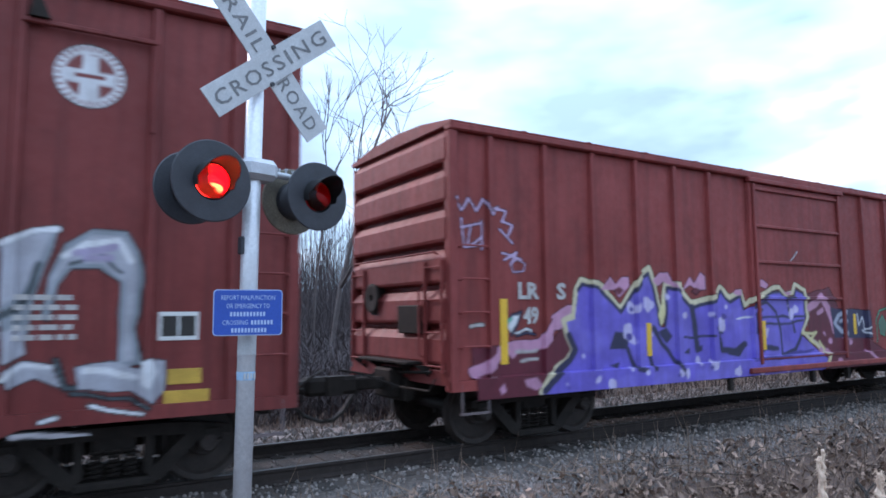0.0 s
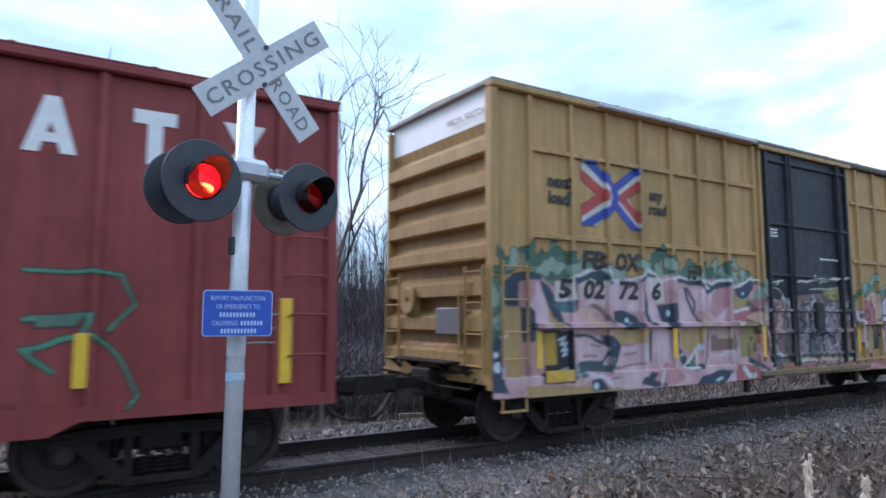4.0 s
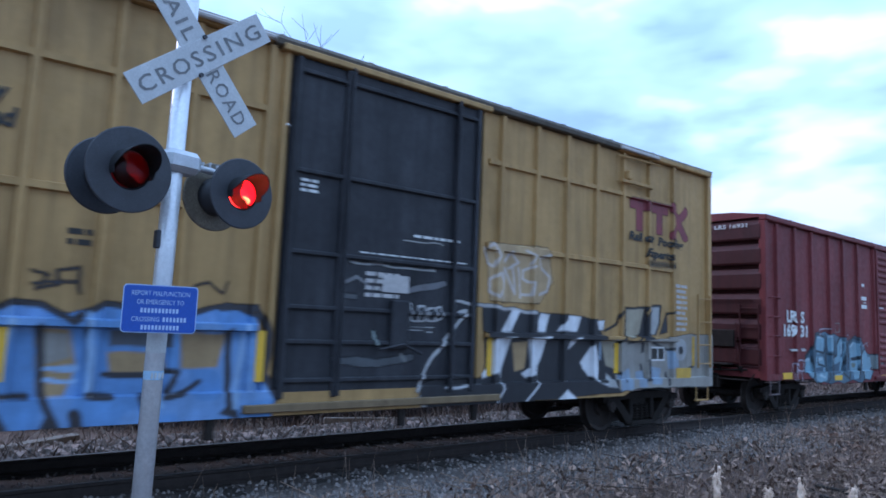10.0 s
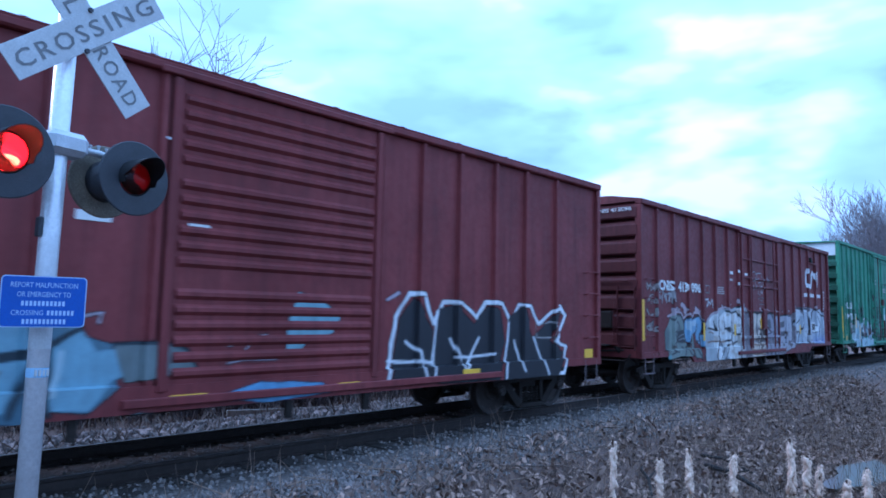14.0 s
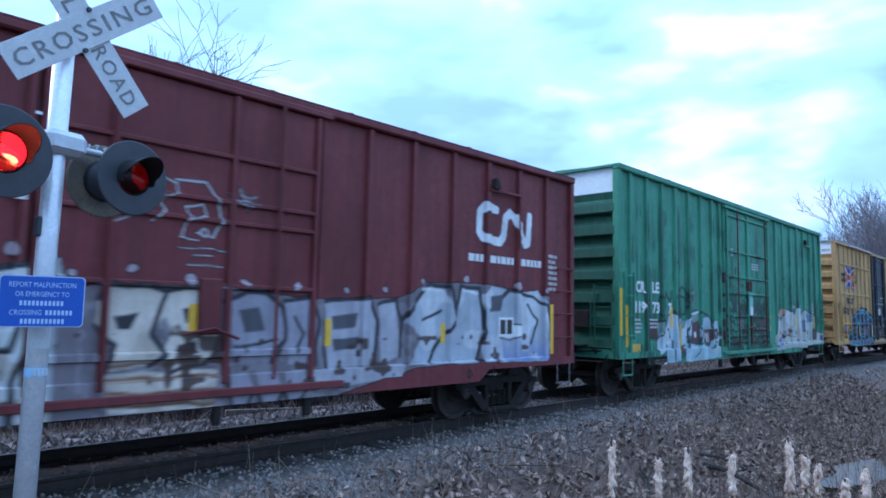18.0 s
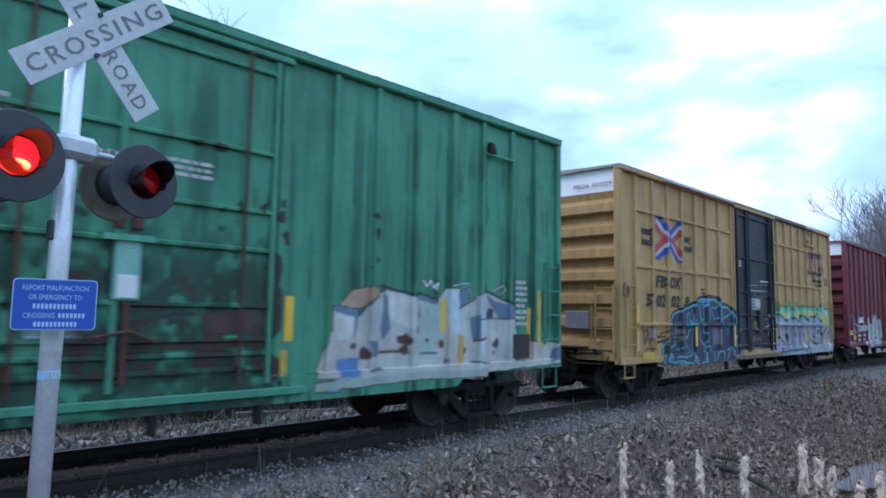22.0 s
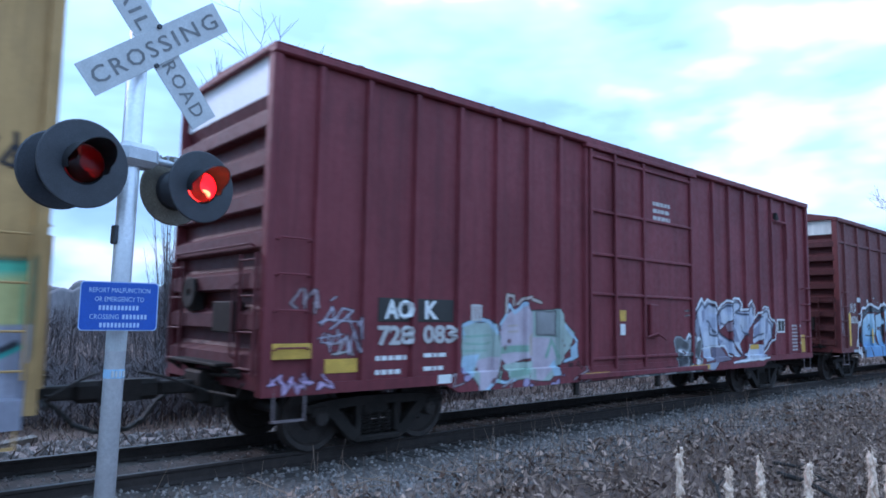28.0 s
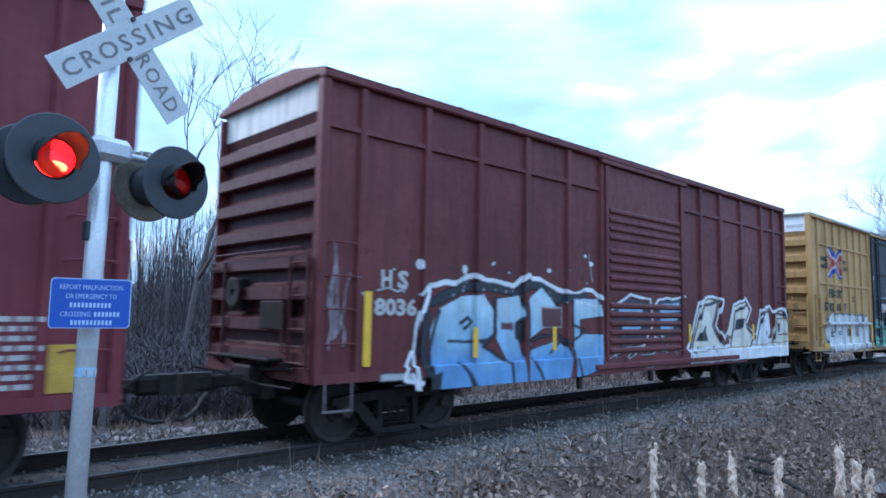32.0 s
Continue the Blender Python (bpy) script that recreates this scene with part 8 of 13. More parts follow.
    cv.line([(10.34, 1.14), (10.4, 0.92), (10.13, 0.67)], 0.016, SNOW)
    cv.line([(8.62, 0.91), (8.85, 0.93), (9, 0.96)], 0.014, SNOW)
    cv.shape([(9.31, 2.94), (10.58, 2.98), (10.73, 2.47), (10.42, 2.12), (9.4, 2.1)], washed)
    cv.line([(9.41, 2.94), (9.28, 2.82), (9.34, 2.64), (9.47, 2.61), (9.55, 2.77), (9.41, 2.94)], 0.02, tagc)
    cv.line([(9.56, 2.52), (9.39, 2.43), (9.39, 2.22), (9.54, 2.16), (9.65, 2.31), (9.56, 2.52)], 0.022, tagc)
    cv.line([(9.67, 2.15), (9.66, 2.6), (9.88, 2.24), (9.85, 2.66)], 0.02, tagc)
    cv.line([(9.62, 2.67), (9.81, 2.84), (9.97, 2.71), (9.75, 2.6)], 0.02, tagc)
    cv.line([(9.97, 2.63), (10, 2.2)], 0.02, tagc)
    cv.line([(10.26, 2.66), (10.06, 2.6), (10.06, 2.49), (10.27, 2.42), (10.22, 2.26), (10.04, 2.25)], 0.02, tagc)
    cv.line([(10.6, 2.85), (10.39, 2.79), (10.44, 2.64), (10.66, 2.53), (10.61, 2.33), (10.4, 2.27)], 0.02, tagc)
    cv.line([(10.07, 2.87), (10.3, 2.82), (10.2, 2.69)], 0.016, tagc)
    cv.shape([(12.2, 1.61), (12.86, 1.59), (14.58, 1.75), (15.33, 1.76), (15.41, 0.76), (12.85, 0.79), (12.64, 0.75), (12.31, 0.8)], greyb)
    cv.shape([(11.41, 1.15), (11.72, 1.45), (11.81, 1.14), (12.13, 0.83), (11.82, 0.9)], SNOW)
    cv.shape([(12.48, 2.15), (13.09, 2.16), (12.93, 1.71), (12.58, 1.63), (12.47, 1.82)], sandy)
    cv.line([(12.47, 1.62), (12.48, 2.15), (13.13, 2.18), (12.94, 1.71), (12.79, 1.59)], 0.022, coal)
    cv.shape([(13.18, 1.7), (13.2, 2.12), (13.31, 2.22), (13.55, 2.23), (13.53, 1.93), (13.46, 1.71)], silver)
    cv.line([(13.14, 1.63), (13.16, 2.05), (13.27, 2.21), (13.58, 2.23), (13.55, 1.93), (13.42, 1.71)], 0.022, coal)
    cv.shape([(12.93, 1.71), (13.12, 2.11), (13.19, 1.71), (13.31, 1.61), (12.97, 1.6)], coal)
    cv.shape([(13.54, 1.72), (13.76, 2.12), (14.06, 2.17), (13.78, 2.07), (13.8, 1.76)], coal)
    cv.line([(13.76, 2.11), (14.06, 2.15)], 0.018, coal)
    cv.line([(12, 1.75), (12.3, 1.87), (12.42, 2.07)], 0.02, coal)
    cv.shape([(12.32, 1.06), (12.66, 1.13), (12.72, 0.78), (12.38, 0.76)], iceb)
    cv.shape([(13.18, 1.15), (13.59, 1.11), (13.53, 0.83), (13.24, 0.84)], iceb)
    cv.shape([(13.76, 1.45), (14.14, 1.38), (14.16, 1.13), (13.82, 1.1)], iceb)
    cv.shape([(11.82, 1.56), (11.92, 1.59), (11.91, 1.2), (11.83, 1.29)], iceb)
    cv.shape([(11.91, 1.59), (12.33, 1.6), (12.34, 1.11), (12.03, 1.17)], sandy)
    cv.line([(11.84, 1.57), (11.82, 1.26), (12.04, 1.13), (12.37, 1.06)], 0.03, coal)
    cv.line([(12.26, 1.49), (12.45, 1.62)], 0.03, coal)
    cv.shape([(11.8, 0.9), (11.85, 1.2), (12.05, 1.14), (12.09, 0.89)], coal)
    cv.shape([(12, 0.84), (12.04, 1.05), (12.17, 0.98), (12.28, 0.82)], silver)
    cv.line([(13, 1.17), (13.07, 0.91), (13.22, 0.92), (13.18, 1.25)], 0.03, coal)
    cv.line([(13.35, 1.57), (13.81, 1.44), (14.14, 1.52)], 0.025, coal)
    cv.line([(13.74, 1.02), (13.77, 0.83)], 0.03, coal)
    cv.line([(14.43, 1.07), (14.63, 1.14)], 0.025, coal)
    cv.line([(12.53, 1.44), (12.5, 0.89)], 0.02, coal)
    cv.line([(12.65, 1.57), (12.86, 1.61)], 0.02, coal)
    cv.shape([(13.01, 1.58), (13.1, 1.58), (13.09, 1.41), (13.01, 1.38)], coal)
    cv.disc(14.23, 1.45, 0.2, (0.46,0.47,0.47))
    cv.disc(14.23, 1.44, 0.075, coal)
    cv.shape([(12.83, 1.06), (13.04, 1.08), (13.1, 0.81), (12.87, 0.81)], iceb)
    cv.shape([(15.16, 0.96), (15.31, 1.03), (15.32, 0.84)], coal)


def art_four(cv):
    blue_piece(cv)
    cv.straight([(3.68, 1.94), (3.93, 1.94), (3.93, 2.16), (3.68, 2.16), (3.68, 1.94)], 0.012, PALE_RGB, (3.6, 4.0, 1.9, 2.2))


def door_piece(cv):
    """Cream and grey letters over rusty sheets on the door, pale blue ones beyond it."""
    ink, cream, grey, lav, pale = (0.025, 0.022, 0.03), (0.74, 0.66, 0.56), (0.36, 0.34, 0.40), (0.46, 0.45, 0.50), (0.46, 0.50, 0.56)
    pinkg, brown, coal2, white, wht = (0.46, 0.36, 0.39), (0.26, 0.14, 0.08), (0.09, 0.085, 0.10), (0.86, 0.88, 0.88), (0.80, 0.82, 0.84)
    cv.shape([(6.2, 1.9), (6.6, 1.99), (7.85, 2.0), (9.1, 1.9), (10.6, 1.95), (11.2, 2.2), (12.3, 2.25), (14.3, 2.1), (14.4, 1.1), (10.9, 0.95), (9.2, 0.62), (6.2, 0.66)], (0.20, 0.17, 0.19))
    cv.lay(np.clip((cv.mottle - 0.5) / 0.1, 0, 0.6) * (cv.a > 0.5) * (cv.X > 6.4) * (cv.X < 11.0) * (cv.Z < 1.9), (0.34, 0.31, 0.34))
    cv.dabs([(6.31, 2.08), (6.87, 2.14), (7.5, 2.07), (8.19, 2.05), (8.84, 2.03), (9.69, 2.06), (10.36, 2.07), (11.1, 2.25), (12.08, 2.29), (13.39, 2.24), (14.23, 2.19)], 0.07, pinkg)
    cv.shape([(6.59, 1.86), (6.67, 1.96), (7.05, 1.94), (7.27, 1.9), (7.24, 1.67), (7.07, 1.46), (7.21, 1.29), (7.08, 1.15), (6.67, 1.12), (6.72, 1.36), (6.56, 1.56)], cream)
    cv.shape([(7.24, 1.91), (7.45, 1.97), (7.69, 1.92), (7.84, 1.82), (7.86, 1.42), (7.72, 1.13), (7.35, 1.08), (7.21, 1.25), (7.33, 1.49), (7.24, 1.67)], cream)
    cv.shape([(6.63, 1.09), (7.87, 1.08), (7.83, 0.66), (6.72, 0.7)], cream)
    here = (cv.rgb[..., 0] > 0.62) * (cv.X > 6.0) * (cv.X < 9.0)
    cv.lay(np.clip((0.42 - cv.cloud) / 0.1, 0, 0.6) * here, (0.50, 0.42, 0.34))
    cv.line([(6.64, 1.03), (7.87, 1)], 0.022, brown)
    cv.line([(6.68, 0.89), (7.86, 0.85)], 0.022, brown)
    cv.line([(6.73, 0.77), (7.83, 0.73)], 0.022, brown)
    cv.line([(6.58, 1.17), (7.91, 1.17)], 0.016, brown)
    cv.line([(6.59, 1.84), (6.67, 1.98), (7.22, 1.95), (7.69, 2), (7.89, 1.82)], 0.026, ink)
    cv.line([(7.24, 1.91), (7.11, 1.49), (7.25, 1.25), (7.08, 1.14)], 0.026, ink)
    cv.line([(6.56, 1.56), (6.74, 1.36), (6.67, 1.12)], 0.024, ink)
    cv.line([(7.84, 1.82), (7.86, 1.42), (7.72, 1.13), (7.35, 1.08)], 0.024, ink)
    cv.shape([(7.42, 1.74), (7.65, 1.78), (7.68, 1.63), (7.47, 1.6)], ink)
    cv.shape([(6.72, 1.66), (6.97, 1.7), (6.89, 1.53), (6.77, 1.53)], ink)
    cv.shape([(7.38, 1.35), (7.6, 1.41), (7.62, 1.28), (7.42, 1.24)], ink)
    cv.shape([(7.94, 1.84), (8.19, 1.97), (8.46, 1.94), (8.68, 1.79), (8.75, 1.41), (8.54, 1.14), (8.06, 1.12)], grey)
    cv.shape([(8.7, 1.86), (9.08, 1.92), (9.21, 1.64), (9.16, 1.08), (8.78, 1.1)], grey)
    cv.shape([(8.09, 1.75), (8.35, 1.79), (8.44, 1.52), (8.18, 1.49)], coal2)
    cv.line([(7.94, 1.84), (8.19, 1.97), (8.46, 1.94), (8.68, 1.79), (8.75, 1.41), (8.54, 1.14)], 0.028, ink)
    cv.line([(8.7, 1.86), (9.08, 1.92), (9.21, 1.64), (9.16, 1.08)], 0.026, ink)
    cv.line([(8.85, 1.68), (9, 1.48), (8.89, 1.25)], 0.02, ink)
    cv.line([(8.06, 1.34), (8.64, 1.39)], 0.018, ink)
    cv.shape([(9.3, 1.87), (10.09, 1.95), (10.23, 1.65), (10.18, 1.05), (9.38, 1.01)], lav)
    cv.shape([(10.26, 1.85), (10.58, 1.93), (10.67, 1.12), (10.3, 1.04)], lav)
    cv.shape([(9.45, 1.68), (9.89, 1.73), (9.86, 1.54), (9.48, 1.51)], coal2)
    cv.shape([(9.48, 1.38), (9.9, 1.41), (9.88, 1.26), (9.51, 1.23)], coal2)
    cv.line([(9.3, 1.87), (10.09, 1.95), (10.23, 1.65), (10.18, 1.05)], 0.03, ink)
    cv.line([(9.3, 1.87), (9.38, 1.01)], 0.026, ink)
    cv.line([(10.26, 1.85), (10.58, 1.93), (10.69, 1.65), (10.67, 1.12)], 0.028, ink)
    cv.shape([(8, 1.01), (8.22, 1.03), (8.33, 0.85), (8.23, 0.67), (8.05, 0.68)], grey)
    cv.shape([(8.35, 1.01), (8.59, 1.03), (8.71, 0.83), (8.6, 0.66), (8.42, 0.66)], grey)
    cv.shape([(8.73, 1.01), (8.99, 1.03), (9.08, 0.85), (9, 0.68), (8.79, 0.66)], grey)
    cv.shape([(9.1, 1.01), (10.74, 1.03), (10.67, 0.86), (9.23, 0.76)], lav)
    cv.line([(8, 0.99), (8.05, 0.68), (8.23, 0.66), (8.33, 0.84), (8.42, 0.66), (8.61, 0.65), (8.71, 0.82), (8.79, 0.66), (9, 0.67), (9.11, 0.85)], 0.02, ink)
    cv.shape([(10.7, 1.65), (11.26, 2.16), (11.58, 2.12), (11.83, 1.65), (11.94, 2.18), (12.35, 2.15), (12.47, 1.66), (12.35, 0.97), (10.81, 1.01), (11.11, 1.38)], pale)
    cv.shape([(12.4, 2), (12.66, 2.21), (13.39, 2.13), (14.01, 2.2), (14.33, 1.89), (14.44, 1.23), (14.22, 0.93), (12.48, 0.97)], pale)
    here = (cv.rgb[..., 2] > 0.52) * (cv.X > 10.8) * (cv.X < 15.2) * (cv.Z < 2.4)
    cv.lay(np.clip((1.42 - cv.Z) / 0.5 + 0.5 * (cv.cloud - 0.5), 0, 0.85) * here * (cv.X > 12.4), (0.26, 0.32, 0.60))
    cv.lay(np.clip((cv.cloud - 0.55) / 0.1, 0, 0.7) * here, (0.70, 0.73, 0.75))
    cv.line([(10.7, 1.65), (11.22, 2.16), (11.66, 2.17), (11.83, 1.65), (11.35, 1.19), (11.27, 1.03)], 0.034, ink)
    cv.line([(11.83, 1.65), (11.94, 2.18), (12.4, 2.17), (12.53, 1.46), (12.35, 1.01)], 0.034, ink)
    cv.line([(12.62, 1.81), (13.19, 2.18), (13.8, 2.07), (14.23, 1.94), (14.44, 1.23)], 0.032, ink)
    cv.line([(13.69, 1.93), (14.01, 1.66), (13.79, 1.24)], 0.026, ink)
    cv.line([(11.11, 1.65), (11.5, 1.79)], 0.026, ink)
    cv.shape([(12.62, 2.04), (13.03, 2.09), (12.96, 1.81), (12.66, 1.78)], coal2)
    cv.shape([(12.96, 1.56), (13.48, 1.58), (13.48, 1.35), (12.98, 1.34)], white)
    cv.line([(12.96, 1.56), (13.48, 1.58), (13.48, 1.35), (12.98, 1.34), (12.96, 1.56)], 0.014, ink)
    cv.line([(11.1, 2.09), (11.5, 2.1)], 0.02, wht)
    cv.line([(12.01, 2.12), (12.35, 2.09)], 0.02, wht)
    cv.line([(14.22, 1.77), (14.35, 1.23)], 0.02, wht)
    cv.rust(5.6, 9.3, 0.7, 1.6, 0.38)
    cv.rust(9.3, 14.9, 0.7, 1.5, 0.30)


def art_five(cv):
    for k in range(4):
        cv.tag(0.38, 0.85, 1.45 + 0.3 * k, 1.68 + 0.3 * k, (0.35, 0.30, 0.28), 3, 0.022)
    cv.tag(0.95, 1.8, 2.1, 2.40, (0.4, 0.38, 0.38), 6, 0.025)
    olive, ink, pinkg, skyb2, icep, tealn = (0.18, 0.22, 0.20), (0.025, 0.026, 0.034), (0.46, 0.36, 0.39), (0.23, 0.40, 0.58), (0.46, 0.58, 0.66), (0.10, 0.17, 0.19)
    white, wht, brownl = (0.80, 0.81, 0.80), (0.62, 0.63, 0.64), (0.24, 0.13, 0.08)
    cv.shape([(1.29, 0.79), (1.24, 1.44), (1.47, 1.66), (1.56, 1.82), (1.82, 1.86), (2.1, 1.84), (2.26, 1.66), (2.3, 1.48), (2.37, 1.19), (2.76, 0.87), (2.57, 0.82), (1.99, 0.84)], olive)
    here = (cv.a > 0.5) * (cv.X < 3.0) * (cv.Z < 2.0)
    cv.lay(np.clip((cv.cloud - 0.5) / 0.12, 0, 0.7) * here, (0.25, 0.30, 0.27))
    cv.lay(np.clip((0.4 - cv.cloud) / 0.12, 0, 0.7) * here, (0.10, 0.12, 0.12))
    cv.line([(1.41, 1.79), (1.71, 1.88), (1.81, 1.91), (2.15, 1.89), (2.28, 1.75), (2.51, 1.88), (2.77, 1.79), (2.9, 1.92), (3.18, 1.9), (3.37, 1.67)], 0.035, pinkg)
    cv.line([(1.56, 1.77), (1.67, 1.72), (1.72, 1.77), (1.87, 1.83), (2.13, 1.81), (2.25, 1.69), (2.31, 1.48)], 0.024, ink)
    cv.shape([(1.92, 1.43), (2.35, 1.49), (2.4, 1.19), (2.2, 1.15), (1.91, 1.18)], ink)
    cv.line([(1.99, 1.32), (2.3, 1.35)], 0.012, (0.30,0.32,0.32))
    cv.line([(2.02, 1.24), (2.34, 1.25)], 0.012, (0.30,0.32,0.32))
    cv.line([(1.86, 1.61), (1.94, 1.66), (2.03, 1.61), (2.04, 1.49)], 0.02, ink)
    cv.line([(1.71, 1.43), (1.92, 1.46)], 0.02, ink)
    cv.line([(1.47, 0.91), (1.72, 0.95), (1.61, 1.01), (1.88, 0.94)], 0.02, ink)
    cv.line([(2.21, 0.83), (2.26, 1.02), (2.14, 1.06)], 0.02, ink)
    cv.line([(1.7, 1.17), (1.76, 1.22), (1.7, 1.38)], 0.02, ink)
    cv.shape([(1.28, 0.87), (1.42, 0.9), (1.44, 0.81), (1.29, 0.79)], (0.16,0.40,0.44))
    cv.shape([(2.3, 1.57), (2.36, 1.72), (2.58, 1.79), (2.68, 1.73), (2.66, 1.48), (2.49, 1.18), (2.4, 1.19), (2.33, 1.36)], skyb2)
    cv.shape([(2.68, 1.67), (2.84, 1.76), (3.18, 1.83), (3.33, 1.67), (3.31, 1.4), (3.14, 1.28), (3.22, 1.09), (3.01, 1.16), (2.89, 1.41), (2.74, 1.29), (2.67, 1.42)], skyb2)
    cv.shape([(2.37, 1.69), (2.65, 1.7), (2.6, 1.42), (2.41, 1.48)], icep)
    cv.shape([(2.74, 1.67), (3, 1.75), (2.99, 1.58), (2.78, 1.55)], icep)
    cv.shape([(2.55, 1.18), (2.79, 1.41), (2.88, 1.04), (3.08, 1.03), (3.23, 0.83), (3.16, 0.77), (2.83, 0.8)], olive)
    cv.line([(2.3, 1.48), (2.29, 1.66), (2.43, 1.76), (2.68, 1.79)], 0.026, ink)
    cv.line([(2.68, 1.73), (2.67, 1.42), (2.52, 1.18), (2.41, 1.07)], 0.026, ink)
    cv.line([(2.68, 1.74), (2.91, 1.79), (3.18, 1.83), (3.37, 1.67), (3.34, 1.48), (3.17, 1.35), (3.21, 1.22)], 0.026, ink)
    cv.line([(3.05, 1.61), (3.02, 1.48), (2.93, 1.35)], 0.02, ink)
    cv.line([(2.37, 1.07), (2.57, 0.88), (2.76, 0.87), (2.86, 0.77)], 0.024, ink)
    cv.line([(2.88, 1.04), (3.16, 0.84), (3.2, 0.75)], 0.024, ink)
    cv.line([(3.22, 1.09), (3.51, 1.01)], 0.02, ink)
    cv.shape([(3.2, 1.34), (3.49, 1.37), (3.47, 1.07), (3.29, 1.05)], skyb2)
    cv.shape([(3.36, 1.57), (3.63, 1.61), (3.72, 1.4), (3.69, 1.16), (3.42, 1.21)], ink)
    cv.shape([(3.48, 1.61), (3.67, 1.59), (3.67, 1.2), (3.54, 1.2)], tealn)
    cv.shape([(3.37, 0.83), (3.59, 0.98), (3.89, 1.09), (4.06, 0.98), (4.15, 0.69), (3.83, 0.62), (3.53, 0.65)], skyb2)
    cv.line([(3.86, 0.93), (3.94, 0.96), (3.92, 0.79), (3.78, 0.86)], 0.02, ink)
    cv.line([(3.33, 0.76), (3.59, 0.98), (3.97, 1.09), (4.15, 0.77)], 0.024, ink)
    cv.line([(3.52, 0.62), (4.15, 0.66)], 0.024, ink)
    cv.dabs([(2.2, 2.08), (1.92, 1.98), (2.38, 1.94), (2.7, 1.89), (2.99, 1.99), (3.24, 1.94), (3.54, 1.81), (2.29, 2.03), (2.03, 1.95), (3.13, 1.97), (1.66, 1.93), (5.18, 2.15), (4.7, 2.13), (5.81, 2.26)], 0.07, pinkg)
    cv.line([(3.59, 2.25), (3.76, 2.29), (3.69, 2.07), (3.84, 2.23), (3.92, 2.13), (4.04, 2.27), (4.09, 2.06)], 0.025, wht)
    greyb = (0.40, 0.43, 0.45)
    cv.shape([(3.41, 0.69), (3.41, 1.42), (3.69, 1.75), (4.43, 2.03), (5.29, 2.03), (6.21, 2.21), (6.41, 1.36), (6.41, 0.57)], greyb)
    cv.shape([(3.74, 1.71), (4.4, 1.97), (4.51, 1.38), (4.48, 0.95), (4.58, 0.73), (4.15, 0.66), (4.08, 1.39), (3.71, 1.53)], white)
    cv.shape([(4.44, 1.79), (4.9, 1.98), (5.25, 1.91), (5.31, 1.68), (5.28, 1.06), (4.84, 1.01), (4.47, 1.24)], white)
    cv.shape([(4.84, 1.01), (5.33, 1.07), (5.86, 0.88), (5.76, 0.65), (5.25, 0.61), (4.85, 0.79)], white)
    cv.shape([(5.35, 1.92), (5.72, 2.01), (5.9, 1.69), (5.85, 1.36), (5.42, 1.36)], white)
    cv.shape([(5.47, 1.36), (5.85, 1.44), (5.92, 1.03), (5.66, 0.65), (5.24, 0.76), (5.33, 1.06)], white)
    cv.shape([(5.66, 2.09), (6.05, 2.14), (6.07, 1.35), (6.15, 0.86), (6.33, 0.6), (5.87, 0.72), (5.75, 1.04), (5.84, 1.52)], white)
    here = (cv.rgb.min(-1) > 0.6) * (cv.X > 3.4) * (cv.X < 6.6) * (cv.Z < 2.1)
    cv.lay(np.clip((0.40 - cv.cloud) / 0.12, 0, 0.5) * here, (0.58, 0.62, 0.63))
    cv.lay(np.clip((cv.mottle - 0.66) / 0.05, 0, 0.6) * here, (0.46, 0.38, 0.30))
    cv.line([(3.73, 1.74), (3.94, 1.85), (4.35, 2), (4.9, 2.09), (5.3, 1.95)], 0.035, pinkg)
    cv.line([(4.31, 1.89), (4.47, 1.38), (4.14, 0.77), (4.24, 0.66)], 0.03, ink)
    cv.line([(3.74, 1.53), (4.2, 1.46), (4.11, 1.68)], 0.028, ink)
    cv.line([(4.44, 1.79), (4.47, 1.31), (4.66, 1.02), (4.49, 0.75)], 0.028, ink)
    cv.line([(4.9, 1.98), (5.2, 1.91), (5.31, 1.68), (5.22, 1.45)], 0.028, ink)
    cv.line([(4.82, 1.68), (4.83, 1.49), (5.02, 1.49)], 0.022, ink)
    cv.line([(5.3, 1.92), (5.72, 1.99), (5.93, 1.69), (5.85, 1.36), (5.42, 1.36), (5.36, 1.68)], 0.028, ink)
    cv.line([(5.72, 2.09), (6.11, 2.14), (6.12, 1.69), (5.86, 1.04), (5.87, 0.65), (6.33, 0.61)], 0.03, ink)
    cv.line([(4.84, 1.16), (5.22, 1.22), (5.43, 1.06), (5.75, 1.13)], 0.026, ink)
    cv.line([(4.76, 0.73), (5.03, 1.08)], 0.022, ink)
    cv.shape([(4.96, 1.49), (5.08, 1.57), (5.17, 1.45), (5.07, 1.37)], ink)
    cv.shape([(5.56, 1.57), (5.68, 1.61), (5.72, 1.36), (5.53, 1.33)], ink)
    cv.shape([(5.22, 1.37), (5.32, 1.41), (5.38, 1.22), (5.23, 1.19)], ink)
    cv.disc(5.42, 1.07, 0.055, ink)
    cv.shape([(4.67, 0.73), (5.24, 0.67), (5.87, 0.65), (6.33, 0.69), (6.33, 0.52), (4.68, 0.57)], (0.07,0.075,0.09))
    cv.line([(3.72, 1.14), (4.21, 1.16), (4.83, 1.15)], 0.02, brownl)
    cv.line([(3.79, 1.41), (4.11, 1.37)], 0.018, brownl)
    cv.straight([(3.64, 2.43), (3.86, 2.43), (3.86, 2.62), (3.64, 2.62), (3.64, 2.43)], 0.012, PALE_RGB, (3.5, 4.0, 2.3, 2.7))
    door_piece(cv)
    cv.rust(0.6, 5.8, 0.8, 1.3, 0.33)
    tagw, tags = (0.52, 0.46, 0.48), (0.34, 0.27, 0.30)
